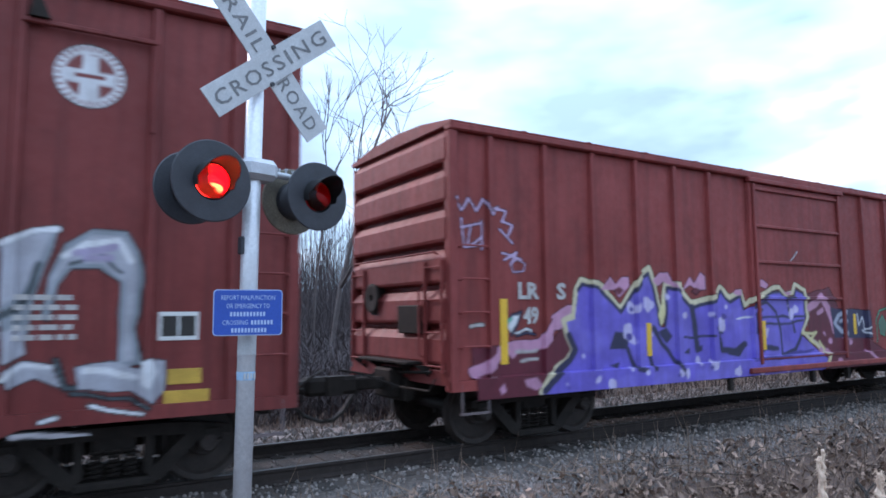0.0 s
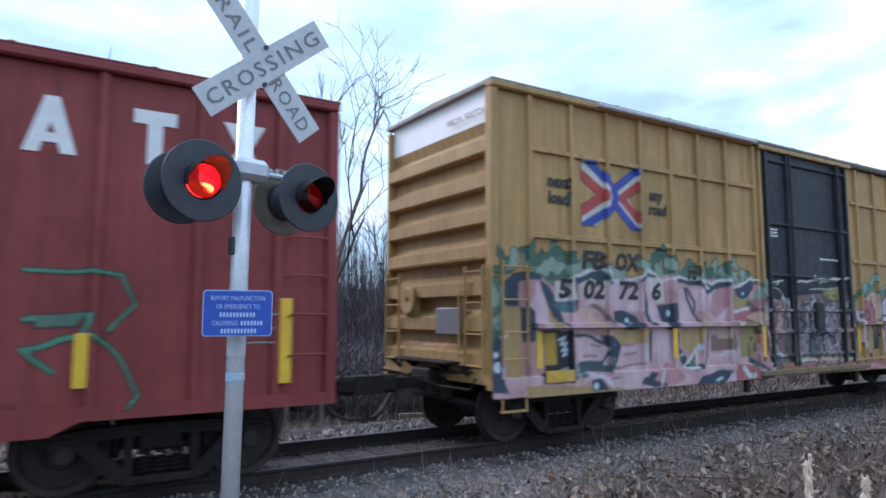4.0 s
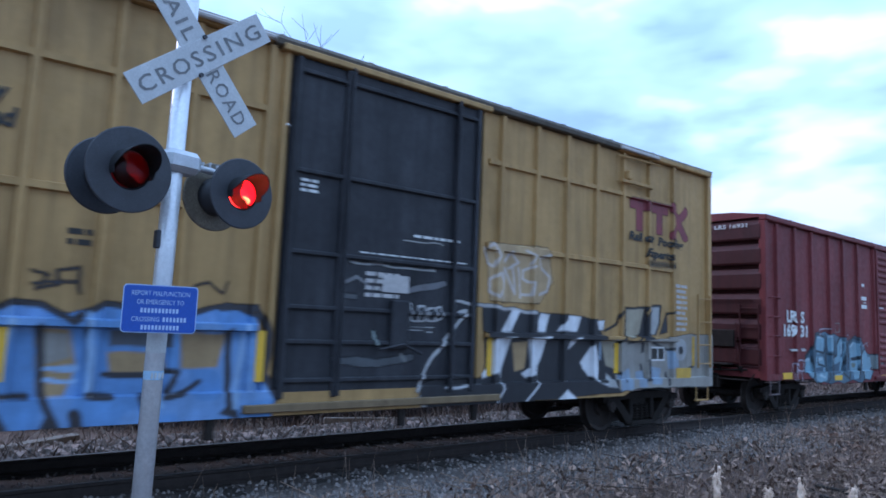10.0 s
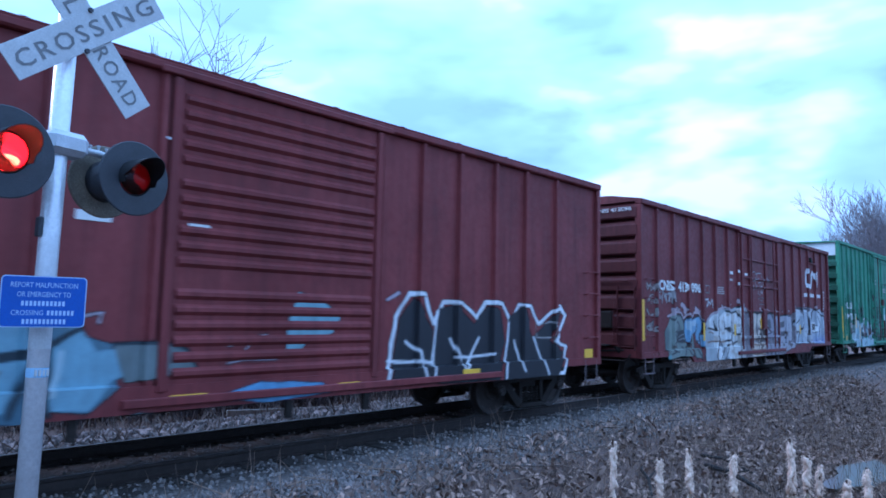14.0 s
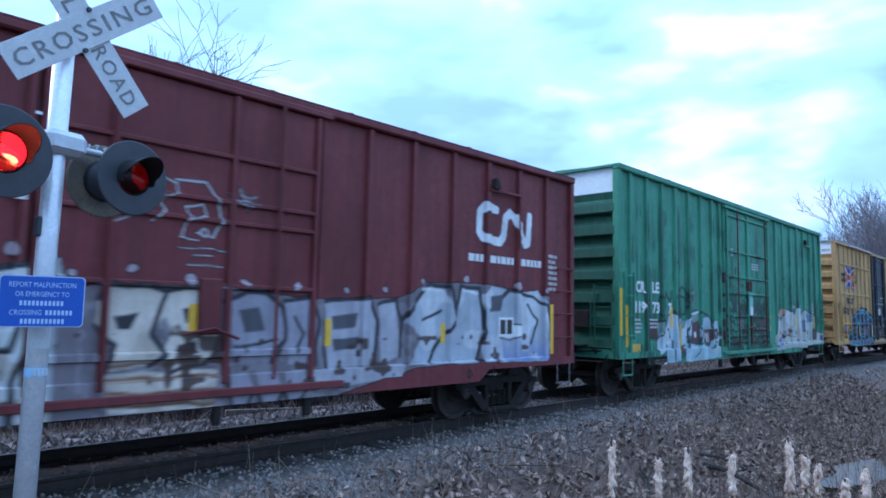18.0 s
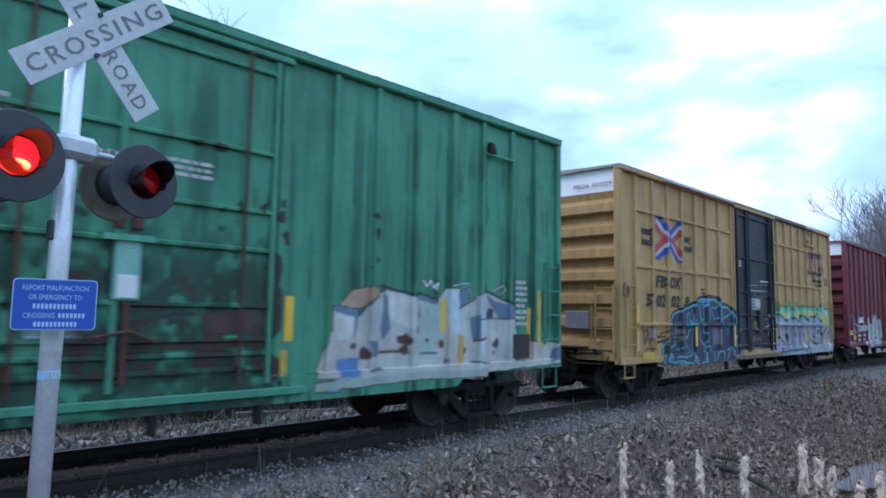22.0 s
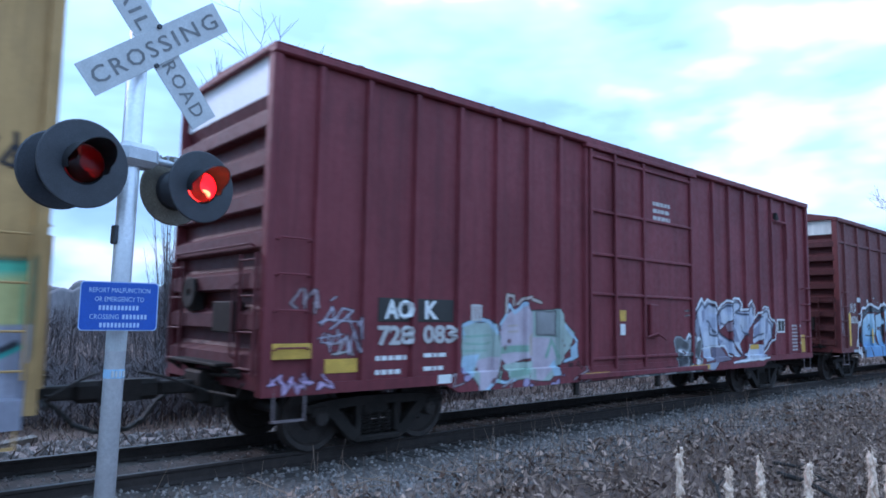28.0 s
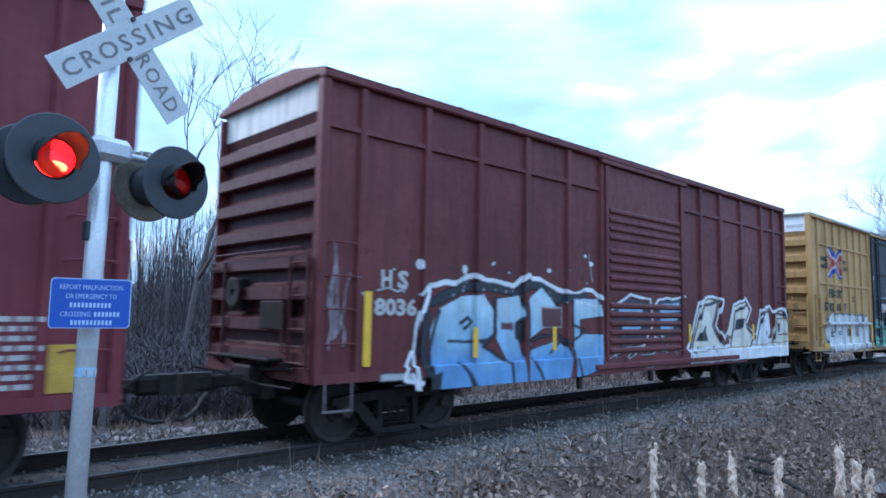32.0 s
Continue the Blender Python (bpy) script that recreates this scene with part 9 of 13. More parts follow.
    cv.line([(6.68, 3.07), (6.83, 3.1), (6.79, 2.95), (6.92, 2.82), (6.78, 2.67), (6.68, 2.62)], 0.016, tagw)
    cv.line([(6.91, 3.1), (7.05, 3.17), (7.27, 3.12), (7.29, 2.99), (7.1, 2.88), (7.19, 2.78), (7.05, 2.67)], 0.016, tagw)
    cv.line([(7.01, 2.98), (7.14, 2.94), (6.94, 2.88)], 0.016, tagw)
    cv.line([(7.27, 3.16), (7.61, 3.16), (7.78, 2.96), (7.83, 2.74), (7.73, 2.54), (7.55, 2.57)], 0.018, tagw)
    cv.line([(7.38, 2.51), (7.47, 2.74), (7.39, 2.87), (7.6, 2.91), (7.66, 2.78), (7.45, 2.7)], 0.016, tagw)
    cv.line([(7.37, 2.5), (7.55, 2.48)], 0.014, tagw)
    cv.disc(7.63, 2.59, 0.06, tagw)
    cv.disc(7.63, 2.59, 0.03, (0.10,0.03,0.03))
    cv.line([(7.89, 3.08), (8.26, 3.08), (8, 2.98), (8.21, 2.93), (8.04, 3.17), (8.14, 2.88)], 0.012, tags)
    cv.line([(7.91, 3.01), (8.28, 2.99)], 0.012, tags)
    cv.line([(7.34, 2.39), (7.95, 2.4)], 0.01, tagw)
    cv.line([(7.44, 2.24), (7.88, 2.24)], 0.012, tagw)
    cv.line([(7.5, 2.33), (7.72, 2.33)], 0.01, tagw)


def art_six(cv):
    """Ice blue and cream letters over rusty sheets, a thin black tag above."""
    ice, brown, gg, ink = (0.42, 0.57, 0.64), (0.10, 0.042, 0.036), (0.20, 0.31, 0.27), (0.04, 0.065, 0.075)
    peach, silver, coal, tag = (0.48, 0.32, 0.21), (0.45, 0.46, 0.45), (0.04, 0.04, 0.045), (0.02, 0.05, 0.04)
    cv.block(1.35, 2.3, 1.25, 1.7, (0.09, 0.03, 0.025), 0.12, 0.9)
    streak = shade_noise((1, cv.nx + 1), 3, cv.rng) * 0.65 + shade_noise((1, cv.nx + 1), 14, cv.rng) * 0.35
    cv.lay(np.clip((streak + 0.5 * (cv.cloud - 0.5) - 0.5) / 0.2, 0, 1) * np.clip((2.9 - cv.Z) / 1.4, 0, 0.45), (0.045, 0.06, 0.05))
    cv.lay(np.clip((streak + 0.6 * (cv.cloud - 0.5) - 0.60) / 0.3, 0, 0.25) * np.clip((4.6 - cv.Z) / 0.5, 0, 1), (0.05, 0.14, 0.10))
    cv.shape([(1.81, 1.61), (2.22, 1.64), (2.26, 1.45), (1.88, 1.33)], gg)
    cv.shape([(1.83, 1.24), (2.05, 1.41), (2.11, 1.23), (2, 0.91), (1.86, 0.89)], ice)
    cv.shape([(2, 0.9), (2.05, 1.38), (2.31, 1.49), (2.4, 1.76), (2.6, 1.85), (2.84, 1.8), (2.89, 1.44), (2.98, 0.71), (2.22, 0.69), (2.18, 0.94)], ice)
    cv.shape([(2.91, 1.67), (3, 1.77), (3.17, 1.71), (3.11, 1.42), (3.03, 1.18), (3.1, 1.12), (2.94, 1.1)], ice)
    cv.shape([(2.9, 1.61), (3.14, 1.68), (3.1, 1.19), (3.27, 1.08), (3.27, 0.93), (2.98, 0.89)], brown)
    cv.shape([(3.08, 1.42), (3.43, 1.7), (3.72, 1.82), (3.65, 1.42), (3.42, 1.17), (3.46, 1.1), (3.13, 1.09)], ice)
    cv.shape([(3.26, 1.05), (3.46, 1.14), (4.19, 1.07), (4.35, 1.13), (4.68, 1.05), (4.94, 0.97), (5.42, 1.05), (5.43, 0.72), (4.7, 0.7), (3.76, 0.67), (3.22, 0.69)], ice)
    cv.shape([(3.62, 1.42), (3.71, 1.61), (4.16, 1.68), (4.27, 1.14), (3.81, 1.09), (3.63, 1.16)], brown)
    cv.shape([(4.21, 1.54), (4.32, 1.78), (4.82, 1.79), (5.03, 1.54), (5.03, 1.4), (4.41, 1.4), (4.35, 1.13), (4.23, 1.14)], ice)
    cv.shape([(4.41, 1.47), (4.99, 1.47), (5.05, 1.11), (4.77, 0.98), (4.59, 1.12), (4.38, 1.23)], brown)
    cv.shape([(5, 1.69), (5.4, 1.69), (5.51, 1.24), (5.42, 1.02), (5.03, 1.11), (4.94, 0.97), (4.81, 1.01), (5.02, 1.25)], ice)
    cv.shape([(3.7, 1.82), (4.15, 1.9), (4.2, 1.69), (3.79, 1.62)], gg)
    cv.shape([(3.06, 1.68), (3.39, 1.71), (3.34, 1.5), (3.11, 1.5)], gg)
    here = (cv.rgb[..., 2] > 0.5) * (cv.X < 5.7) * (cv.Z < 2.0)
    cv.lay(np.clip((cv.cloud - 0.52) / 0.1, 0, 0.7) * here, (0.58, 0.66, 0.68))
    cv.lay(np.clip((0.42 - cv.cloud) / 0.1, 0, 0.6) * here, (0.28, 0.44, 0.46))
    cv.line([(1.83, 1.23), (2.23, 1.44), (2.38, 1.61), (2.43, 1.79), (2.71, 1.89), (2.87, 1.82)], 0.02, ink)
    cv.line([(3.63, 1.78), (3.92, 1.92), (4.23, 1.9), (4.41, 1.9), (4.66, 1.86), (4.91, 1.69), (4.99, 1.4)], 0.024, ink)
    cv.line([(3.5, 1.04), (3.44, 1.42), (3.57, 1.67)], 0.02, ink)
    cv.line([(4.21, 1.54), (4.33, 1.41), (4.19, 1.14), (4.05, 0.88), (3.76, 0.77)], 0.022, ink)
    cv.line([(2.19, 1.16), (2.15, 0.95), (2.01, 0.9)], 0.02, ink)
    cv.shape([(2.61, 1.21), (2.71, 1.21), (2.7, 0.73), (2.62, 0.74)], ink)
    cv.line([(2.98, 0.72), (3.03, 0.82), (3.22, 0.87)], 0.024, ink)
    cv.line([(4.93, 1.4), (5.07, 1.12), (5.4, 1.11)], 0.02, ink)
    cv.line([(2.33, 1.14), (2.2, 1.06), (2.39, 1.06)], 0.02, ink)
    cv.line([(4.68, 1.13), (4.86, 0.97), (5.08, 0.97)], 0.02, ink)
    cv.line([(2.28, 1.14), (2.58, 1.15)], 0.02, SNOW)
    cv.line([(3.63, 1.82), (4.19, 1.91)], 0.02, SNOW)
    cv.line([(3.03, 1.16), (3.12, 1.19)], 0.022, SNOW)
    cv.shape([(3.87, 1.39), (4.01, 1.39), (4, 1.26), (3.89, 1.26)], SNOW)
    cv.shape([(4.5, 1.35), (4.75, 1.38), (4.81, 1.13), (4.63, 1.14)], silver)
    cv.shape([(4.97, 1.47), (5.38, 1.48), (5.39, 1.22), (5.02, 1.19)], coal)
    cv.line([(5.11, 1.41), (5.16, 1.25), (5.25, 1.39), (5.32, 1.26)], 0.012, SNOW)
    cv.line([(1.92, 2.11), (2.02, 2.23), (2.23, 2.21), (2.3, 2.02), (2.21, 1.81), (2.05, 1.78), (1.94, 1.89), (1.92, 2.11)], 0.02, tag)
    cv.line([(2.32, 2.23), (2.32, 2.36), (2.55, 2.13), (2.57, 2.35)], 0.02, tag)
    cv.line([(2.65, 2.39), (2.66, 2.23)], 0.02, tag)
    cv.line([(2.81, 2.25), (2.94, 2.35), (3.25, 2.5), (3.48, 2.36), (3.52, 2.07), (3.38, 1.87), (3.15, 1.81), (3.02, 1.93), (2.98, 2.11), (2.81, 2.25)], 0.022, tag)
    cv.line([(2.81, 2.25), (3.14, 2.27), (3.49, 2.16)], 0.018, tag)
    cv.shape([(2.07, 0.7), (2.2, 0.72), (2.2, 0.65), (2.08, 0.63)], SNOW)
    creamw, white, icew, mint, slate, blueb, sillm = (0.56, 0.56, 0.52), (0.66, 0.66, 0.63), (0.54, 0.66, 0.68), (0.42, 0.54, 0.48), (0.13, 0.20, 0.29), (0.12, 0.25, 0.48), (0.38, 0.44, 0.40)
    cv.shape([(10.33, 1.88), (10.53, 2.05), (10.84, 2.13), (11.07, 2.03), (10.94, 1.92), (10.66, 1.82), (10.35, 1.85)], peach)
    cv.shape([(9.94, 0.94), (10.14, 1.4), (10.19, 1.83), (10.31, 1.85), (10.65, 1.73), (10.86, 1.93), (11.1, 2.1), (11.6, 2.02), (11.69, 2.05), (12.14, 1.98), (12.29, 2.15), (12.61, 2.17), (12.62, 1.91), (13.19, 2.13), (13.76, 2), (13.97, 1.71), (14.05, 1.35), (15.23, 1.29), (15.2, 0.92), (13.24, 0.86), (11.7, 0.87), (10.37, 0.9)], creamw)
    here = (cv.rgb[..., 0] > 0.5) * (cv.X > 9.3) * (cv.Z < 2.3)
    cv.lay(np.clip((cv.cloud - 0.52) / 0.1, 0, 0.7) * here, (0.46, 0.50, 0.46))
    cv.lay(np.clip((0.40 - cv.cloud) / 0.1, 0, 0.5) * here, (0.54, 0.46, 0.40))
    cv.shape([(11.1, 2.08), (11.6, 2), (11.64, 1.54), (11.21, 1.68)], white)
    cv.shape([(10.25, 1.75), (10.59, 1.74), (10.53, 1.43), (10.3, 1.4)], white)
    cv.shape([(12.29, 2.12), (12.59, 2.17), (12.64, 1.49), (12.37, 1.45)], icew)
    cv.shape([(13.04, 2.01), (13.22, 2.11), (13.23, 0.95), (13, 0.92), (13.04, 1.4)], icew)
    cv.shape([(11.72, 1.95), (12.09, 1.9), (12.27, 1.32), (11.78, 1.1), (11.67, 1.49)], mint)
    cv.shape([(10.17, 1.79), (10.31, 1.85), (10.64, 1.82), (10.6, 1.5), (10.55, 1.39), (10.57, 1.71), (10.39, 1.74)], slate)
    cv.shape([(11.06, 2.06), (11.15, 1.99), (11.2, 1.54), (11.05, 1.38), (11, 1.57), (11.07, 1.79)], slate)
    cv.shape([(12.56, 2.12), (12.81, 2.19), (12.79, 1.96), (12.62, 1.87)], slate)
    cv.shape([(12.85, 1.72), (13.05, 1.77), (13.04, 1.4), (12.9, 1.35)], slate)
    cv.shape([(13.19, 2.09), (13.44, 1.99), (13.94, 1.93), (13.88, 1.71), (13.58, 1.69), (13.32, 1.93)], slate)
    cv.shape([(11.6, 2.01), (11.69, 2.03), (12.14, 1.98), (12.12, 1.9), (11.69, 1.96)], slate)
    cv.shape([(10.8, 1.39), (10.93, 1.38), (10.96, 1.19), (10.86, 1.17)], slate)
    cv.shape([(10.28, 1.15), (10.68, 1.17), (10.63, 0.93), (10.33, 0.91)], blueb)
    cv.shape([(10.09, 0.76), (10.37, 0.93), (10.31, 0.74)], blueb)
    cv.shape([(14.92, 0.93), (15.23, 1.01), (15.21, 1.25), (15.07, 1.18)], slate)
    cv.line([(11.01, 2.14), (11.6, 2.02), (11.69, 2.05), (12.14, 1.97)], 0.02, ink)
    cv.line([(10.65, 1.73), (10.86, 1.93), (11.1, 2.09)], 0.018, ink)
    cv.line([(13.22, 2.12), (13.76, 2), (13.98, 1.9)], 0.02, ink)
    cv.line([(12.62, 1.85), (12.96, 2.01)], 0.018, ink)
    cv.line([(11.7, 2.03), (11.75, 1.74), (11.67, 1.5)], 0.018, ink)
    cv.shape([(13.29, 1.87), (13.42, 1.85), (13.39, 1.71), (13.15, 1.69)], ink)
    cv.line([(13.03, 1.69), (13.97, 1.71)], 0.012, ink)
    cv.line([(10.19, 1.83), (10.19, 1.51)], 0.014, ink)
    cv.line([(11.02, 1.22), (11.51, 1.23)], 0.02, brown)
    cv.line([(12.92, 1.36), (13.22, 1.38)], 0.02, brown)
    cv.dabs([(11.4, 1.42), (11.46, 1.22), (10.74, 1.24), (13.48, 1.3), (13.42, 1.17), (12.71, 1.23), (12.22, 1.32), (10.57, 1.33), (11.53, 1.38)], 0.07, brown)
    cv.line([(11.78, 1.18), (12.12, 1.19)], 0.014, ink)
    cv.line([(10.82, 1.01), (11.03, 1.01)], 0.016, ink)
    cv.line([(12.88, 1.03), (13.23, 1.02)], 0.016, ink)
    cv.line([(12.39, 2.21), (12.61, 2.25), (12.81, 2.26), (12.82, 2.08)], 0.012, SNOW)
    cv.line([(13.41, 2.14), (13.66, 2.27), (13.73, 2.19), (13.6, 2.11)], 0.018, PALE_RGB)
    cv.line([(11.82, 2.25), (11.88, 2.16), (11.97, 2.26), (12.03, 2.16), (12.14, 2.24), (12.11, 2.14)], 0.018, SNOW)
    cv.line([(14, 1.79), (14.42, 1.82)], 0.014, SNOW)
    cv.shape([(9.91, 0.89), (11.7, 0.94), (13.23, 0.91), (13.21, 0.79), (11.7, 0.83), (9.92, 0.77)], sillm)
    cv.line([(7.93, 1.97), (8.03, 2.07), (8.01, 1.88), (8.13, 1.96)], 0.02, tag)
    cv.line([(7.98, 1.78), (8.13, 1.81), (8.06, 1.62), (8.21, 1.68), (8.19, 1.49), (8.29, 1.62), (8.37, 1.49)], 0.02, tag)
    cv.line([(7.95, 1.69), (8.35, 1.72)], 0.016, tag)
    cv.shape([(6.66, 1.68), (7.2, 1.76), (7.24, 1.47), (6.73, 1.45)], (0.20,0.30,0.27))
    cv.shape([(6.8, 2), (7.17, 2.03), (7.18, 1.77), (6.84, 1.77)], coal)
    cv.shape([(8.42, 1.73), (9.23, 1.85), (9.25, 1.53), (8.51, 1.48)], brown)
    cv.shape([(7.93, 1.4), (9.25, 1.45), (9.26, 1.35), (8, 1.33)], brown)
    for q in (0.0, 0.045):
        cv.straight([(3.68 + q, 2.10 + q), (3.98 - q, 2.10 + q), (3.98 - q, 2.40 - q), (3.68 + q, 2.40 - q), (3.68 + q, 2.10 + q)], 0.012, PALE_RGB, (3.6, 4.1, 2.0, 2.5))
    # mottled soot on the door, denser towards its foot
    soot = (cv.X > 5.9) * (cv.X < 9.35) * np.clip((2.9 - cv.Z) / 0.8, 0, 1)
    cv.lay(np.clip((0.5 * cv.mottle + 0.5 * cv.cloud - 0.30) / 0.3, 0, 0.6) * soot, (0.035, 0.062, 0.048))
    cv.rust(5.7, 9.5, 1.0, 1.75, 0.44)
    cv.rust(5.9, 9.3, 1.7, 2.5, 0.33)
    for xx in (6.62, 7.5, 8.85):
        cv.rust(xx - 0.08, xx + 0.08, 0.95, 3.2, 0.45, (0.05, 0.030, 0.022))
    for xx in (5.86, 9.32):
        cv.rust(xx - 0.10, xx + 0.10, 0.95, 2.95, 0.72, (0.05, 0.026, 0.022))
    for zz in (1.28, 1.45, 1.82, 2.46, 2.92, 3.62):
        cv.rust(5.9, 9.3, zz - 0.09, zz + 0.05, 0.47, (0.045, 0.040, 0.028))
    for xx in (1.33, 2.84, 4.30, 10.88, 12.43, 13.84):
        cv.rust(xx - 0.1, xx + 0.1, 1.9, 4.7, 0.33, (0.05, 0.030, 0.022))
    cv.rust(5.9, 9.3, 2.5, 2.9, 0.34, (0.025, 0.05, 0.035))
    cv.rust(1.0, 5.6, 0.9, 1.6, 0.24)
    cv.rust(9.6, 15.0, 0.9, 1.5, 0.24)


def art_seven(cv):
    pool_marks(cv, (0.26, 0.05, 0.05))
    navy, redtag, wht, coal = (0.045, 0.045, 0.075), (0.28, 0.09, 0.07), (0.52, 0.53, 0.54), (0.02, 0.02, 0.024)
    cv.disc(0.34, 2.32, 0.15, (0.03, 0.03, 0.04), 0, 0.04)
    cv.lay(np.minimum((2.28 + 0.35 * (cv.cloud - 0.4) - cv.Z) / 0.18, np.minimum(cv.X - 8.9, np.minimum(15.15 - cv.X, cv.Z - 1.3)) / 0.1), MINT)
    cv.lay(np.minimum((2.02 + 0.3 * (cv.cloud - 0.4) - cv.Z) / 0.12, np.minimum(cv.X - 9.0, np.minimum(15.1 - cv.X, cv.Z - 1.2)) / 0.1), (0.58, 0.56, 0.22))
    grey, ink, glow, lime = (0.34, 0.34, 0.41), (0.015, 0.02, 0.03), (0.05, 0.42, 0.36), (0.55, 0.52, 0.10)
    cv.under([(8.75, 1.7), (9.5, 1.95), (9.83, 1.94), (10.29, 1.76), (11.0, 1.85), (11.27, 1.85), (11.50, 1.72), (11.83, 2.05), (11.86, 1.72), (12.13, 1.95), (12.55, 1.78), (12.74, 1.9), (13.16, 1.91), (13.3, 2.09), (13.64, 1.98), (14.11, 1.64), (14.56, 1.58), (15.1, 1.6)], 0.66, grey)
    cv.lay(np.clip((cv.cloud - 0.55) / 0.15, 0, 0.5) * (cv.rgb[..., 2] > 0.38) * (cv.X > 8.8) * (cv.Z < 1.8), (0.46, 0.45, 0.52))
    for pts in ([(8.8, 1.72), (9.2, 1.92), (9.55, 1.95), (9.83, 1.94), (10.13, 1.83), (10.29, 1.76)], [(10.29, 1.76), (10.7, 1.86), (11.06, 1.84), (11.27, 1.85), (11.45, 1.71), (11.55, 1.41), (11.53, 0.9)],
                [(11.49, 1.76), (11.83, 2.08), (11.75, 1.45)], [(11.81, 1.7), (12.13, 1.95), (12.55, 1.73), (12.78, 1.49), (12.52, 1.21), (13.02, 1.01), (13.68, 0.98)],
                [(12.73, 1.9), (13.16, 1.91), (13.3, 2.09), (13.64, 1.98), (13.71, 1.82), (14.11, 1.64), (13.98, 1.43)], [(13.72, 1.51), (13.96, 1.17), (14.22, 1.43)], [(14.06, 1.2), (14.56, 1.56), (14.72, 1.3), (15.0, 1.45)],
                [(10.77, 1.46), (10.83, 1.11), (10.78, 0.87)], [(9.1, 1.3), (9.6, 1.23), (9.98, 1.11), (10.09, 0.92)], [(12.03, 1.05), (12.33, 0.86), (12.55, 0.66)], [(8.9, 0.75), (10.0, 0.80), (12.2, 0.84)]):
        cv.inked(pts, 0.028, ink, glow)
    for x, z in ((10.28, 1.13), (11.1, 1.15), (12.05, 1.18), (13.1, 1.15), (9.79, 0.74), (12.05, 0.72), (9.2, 1.5)):
        cv.line([(x - 0.07, z + 0.15), (x, z), (x + 0.05, z - 0.17)], 0.062, ink)
        cv.line([(x + 0.01, z + 0.02), (x + 0.05, z - 0.11)], 0.030, lime)
    for x, z in ((14.6, 2.05), (12.0, 0.95), (14.75, 0.9), (10.6, 1.9)):
        cv.disc(x, z, 0.10, SNOW, 0, 0.12)
    cv.rust(6.2, 9.1, 0.9, 2.0, 0.36)
    cv.tag(14.5, 15.0, 3.0, 3.35, INK, 4)
    cv.line([(1.9, 0.75), (1.97, 1.02), (2.25, 1.36), (2.33, 1.72), (2.49, 1.89), (2.97, 2.01), (3.53, 2.1), (3.85, 2.23), (4.47, 2.33), (4.99, 2.3), (5.24, 2.14), (5.73, 2.11), (6.2, 1.88), (6.43, 1.41), (6.35, 1.02), (6.61, 0.55)], 0.05, INK)
    cv.shape([(1.93, 0.74), (1.98, 0.97), (2.31, 1.29), (2.42, 1.7), (2.62, 1.88), (3.53, 2.06), (3.83, 2.18), (4.47, 2.28), (5.19, 2.11), (5.71, 2.09), (6.2, 1.87), (6.42, 1.37), (6.29, 1.01), (6.52, 0.62), (4.62, 0.65), (2.66, 0.7)], navy)
    cv.line([(1.92, 0.75), (2.01, 1.1), (2.29, 1.36), (2.38, 1.72), (2.5, 1.85), (2.97, 1.97), (3.53, 2.06), (3.89, 2.2), (4.47, 2.26), (4.94, 2.24), (5.19, 2.08), (5.71, 2.05), (6.12, 1.83), (6.36, 1.37), (5.93, 1.29), (6.26, 1.28), (6.32, 1.01), (6.57, 0.54)], 0.026, CYAN)
    cv.line([(2.42, 1.57), (2.59, 1.61), (2.65, 1.42), (2.56, 1.32), (2.43, 1.43)], 0.014, CYAN)
    cv.line([(2.63, 1.57), (2.58, 1.16), (2.32, 1.06), (2.13, 0.84), (2.33, 0.78), (3.38, 0.71)], 0.018, CYAN)
    cv.line([(2.53, 0.87), (3.01, 0.84), (3.33, 0.9), (3.27, 1.05), (3.18, 1.12), (3.08, 1.27)], 0.014, CYAN)
    cv.line([(2.67, 1.07), (2.82, 1.03), (3, 1.09), (3.11, 0.95), (3.01, 0.84)], 0.014, CYAN)
    cv.line([(3.01, 1.93), (3.07, 1.64), (2.99, 1.56), (3.08, 1.42), (3.22, 1.31), (3.36, 1.49), (3.55, 1.6), (3.47, 1.11), (3.53, 0.74), (3.73, 0.65), (4.07, 0.7), (4.13, 0.85), (4.19, 0.93)], 0.018, CYAN)
    cv.line([(2.98, 1.6), (3.46, 1.64)], 0.016, CYAN)
    cv.line([(3.25, 1.86), (3.4, 1.91), (3.4, 1.71), (3.56, 1.71), (3.56, 1.64), (3.25, 1.65), (3.25, 1.86)], 0.016, CYAN)
    cv.line([(3.54, 2.02), (3.6, 1.71)], 0.014, CYAN)
    cv.line([(3.94, 2.19), (4.01, 1.72), (4.17, 1.72), (4.16, 2.04), (4.38, 2.13), (4.61, 1.97), (4.55, 1.72)], 0.018, CYAN)
    cv.line([(3.91, 1.64), (3.97, 1.25), (4.18, 1.09), (4.34, 1.24), (4.34, 1.4), (4.12, 1.4), (4.17, 1.56), (3.96, 1.64)], 0.016, CYAN)
    cv.line([(3.46, 1.49), (3.7, 1.56), (3.91, 1.56)], 0.014, CYAN)
    cv.line([(4.66, 2.05), (4.95, 2.06), (5.14, 2.16), (5.08, 1.73), (5.21, 1.39)], 0.016, CYAN)
    cv.line([(4.72, 1.97), (4.78, 1.77), (5.02, 1.77), (4.95, 1.98)], 0.014, CYAN)
    cv.line([(5.27, 2.07), (5.33, 1.73), (5.59, 1.82), (5.87, 1.91)], 0.016, CYAN)
    cv.line([(4.77, 1.64), (4.74, 1.07)], 0.014, CYAN)
    cv.line([(5.45, 1.64), (5.59, 1.47), (5.86, 1.64), (5.66, 1.38)], 0.014, CYAN)
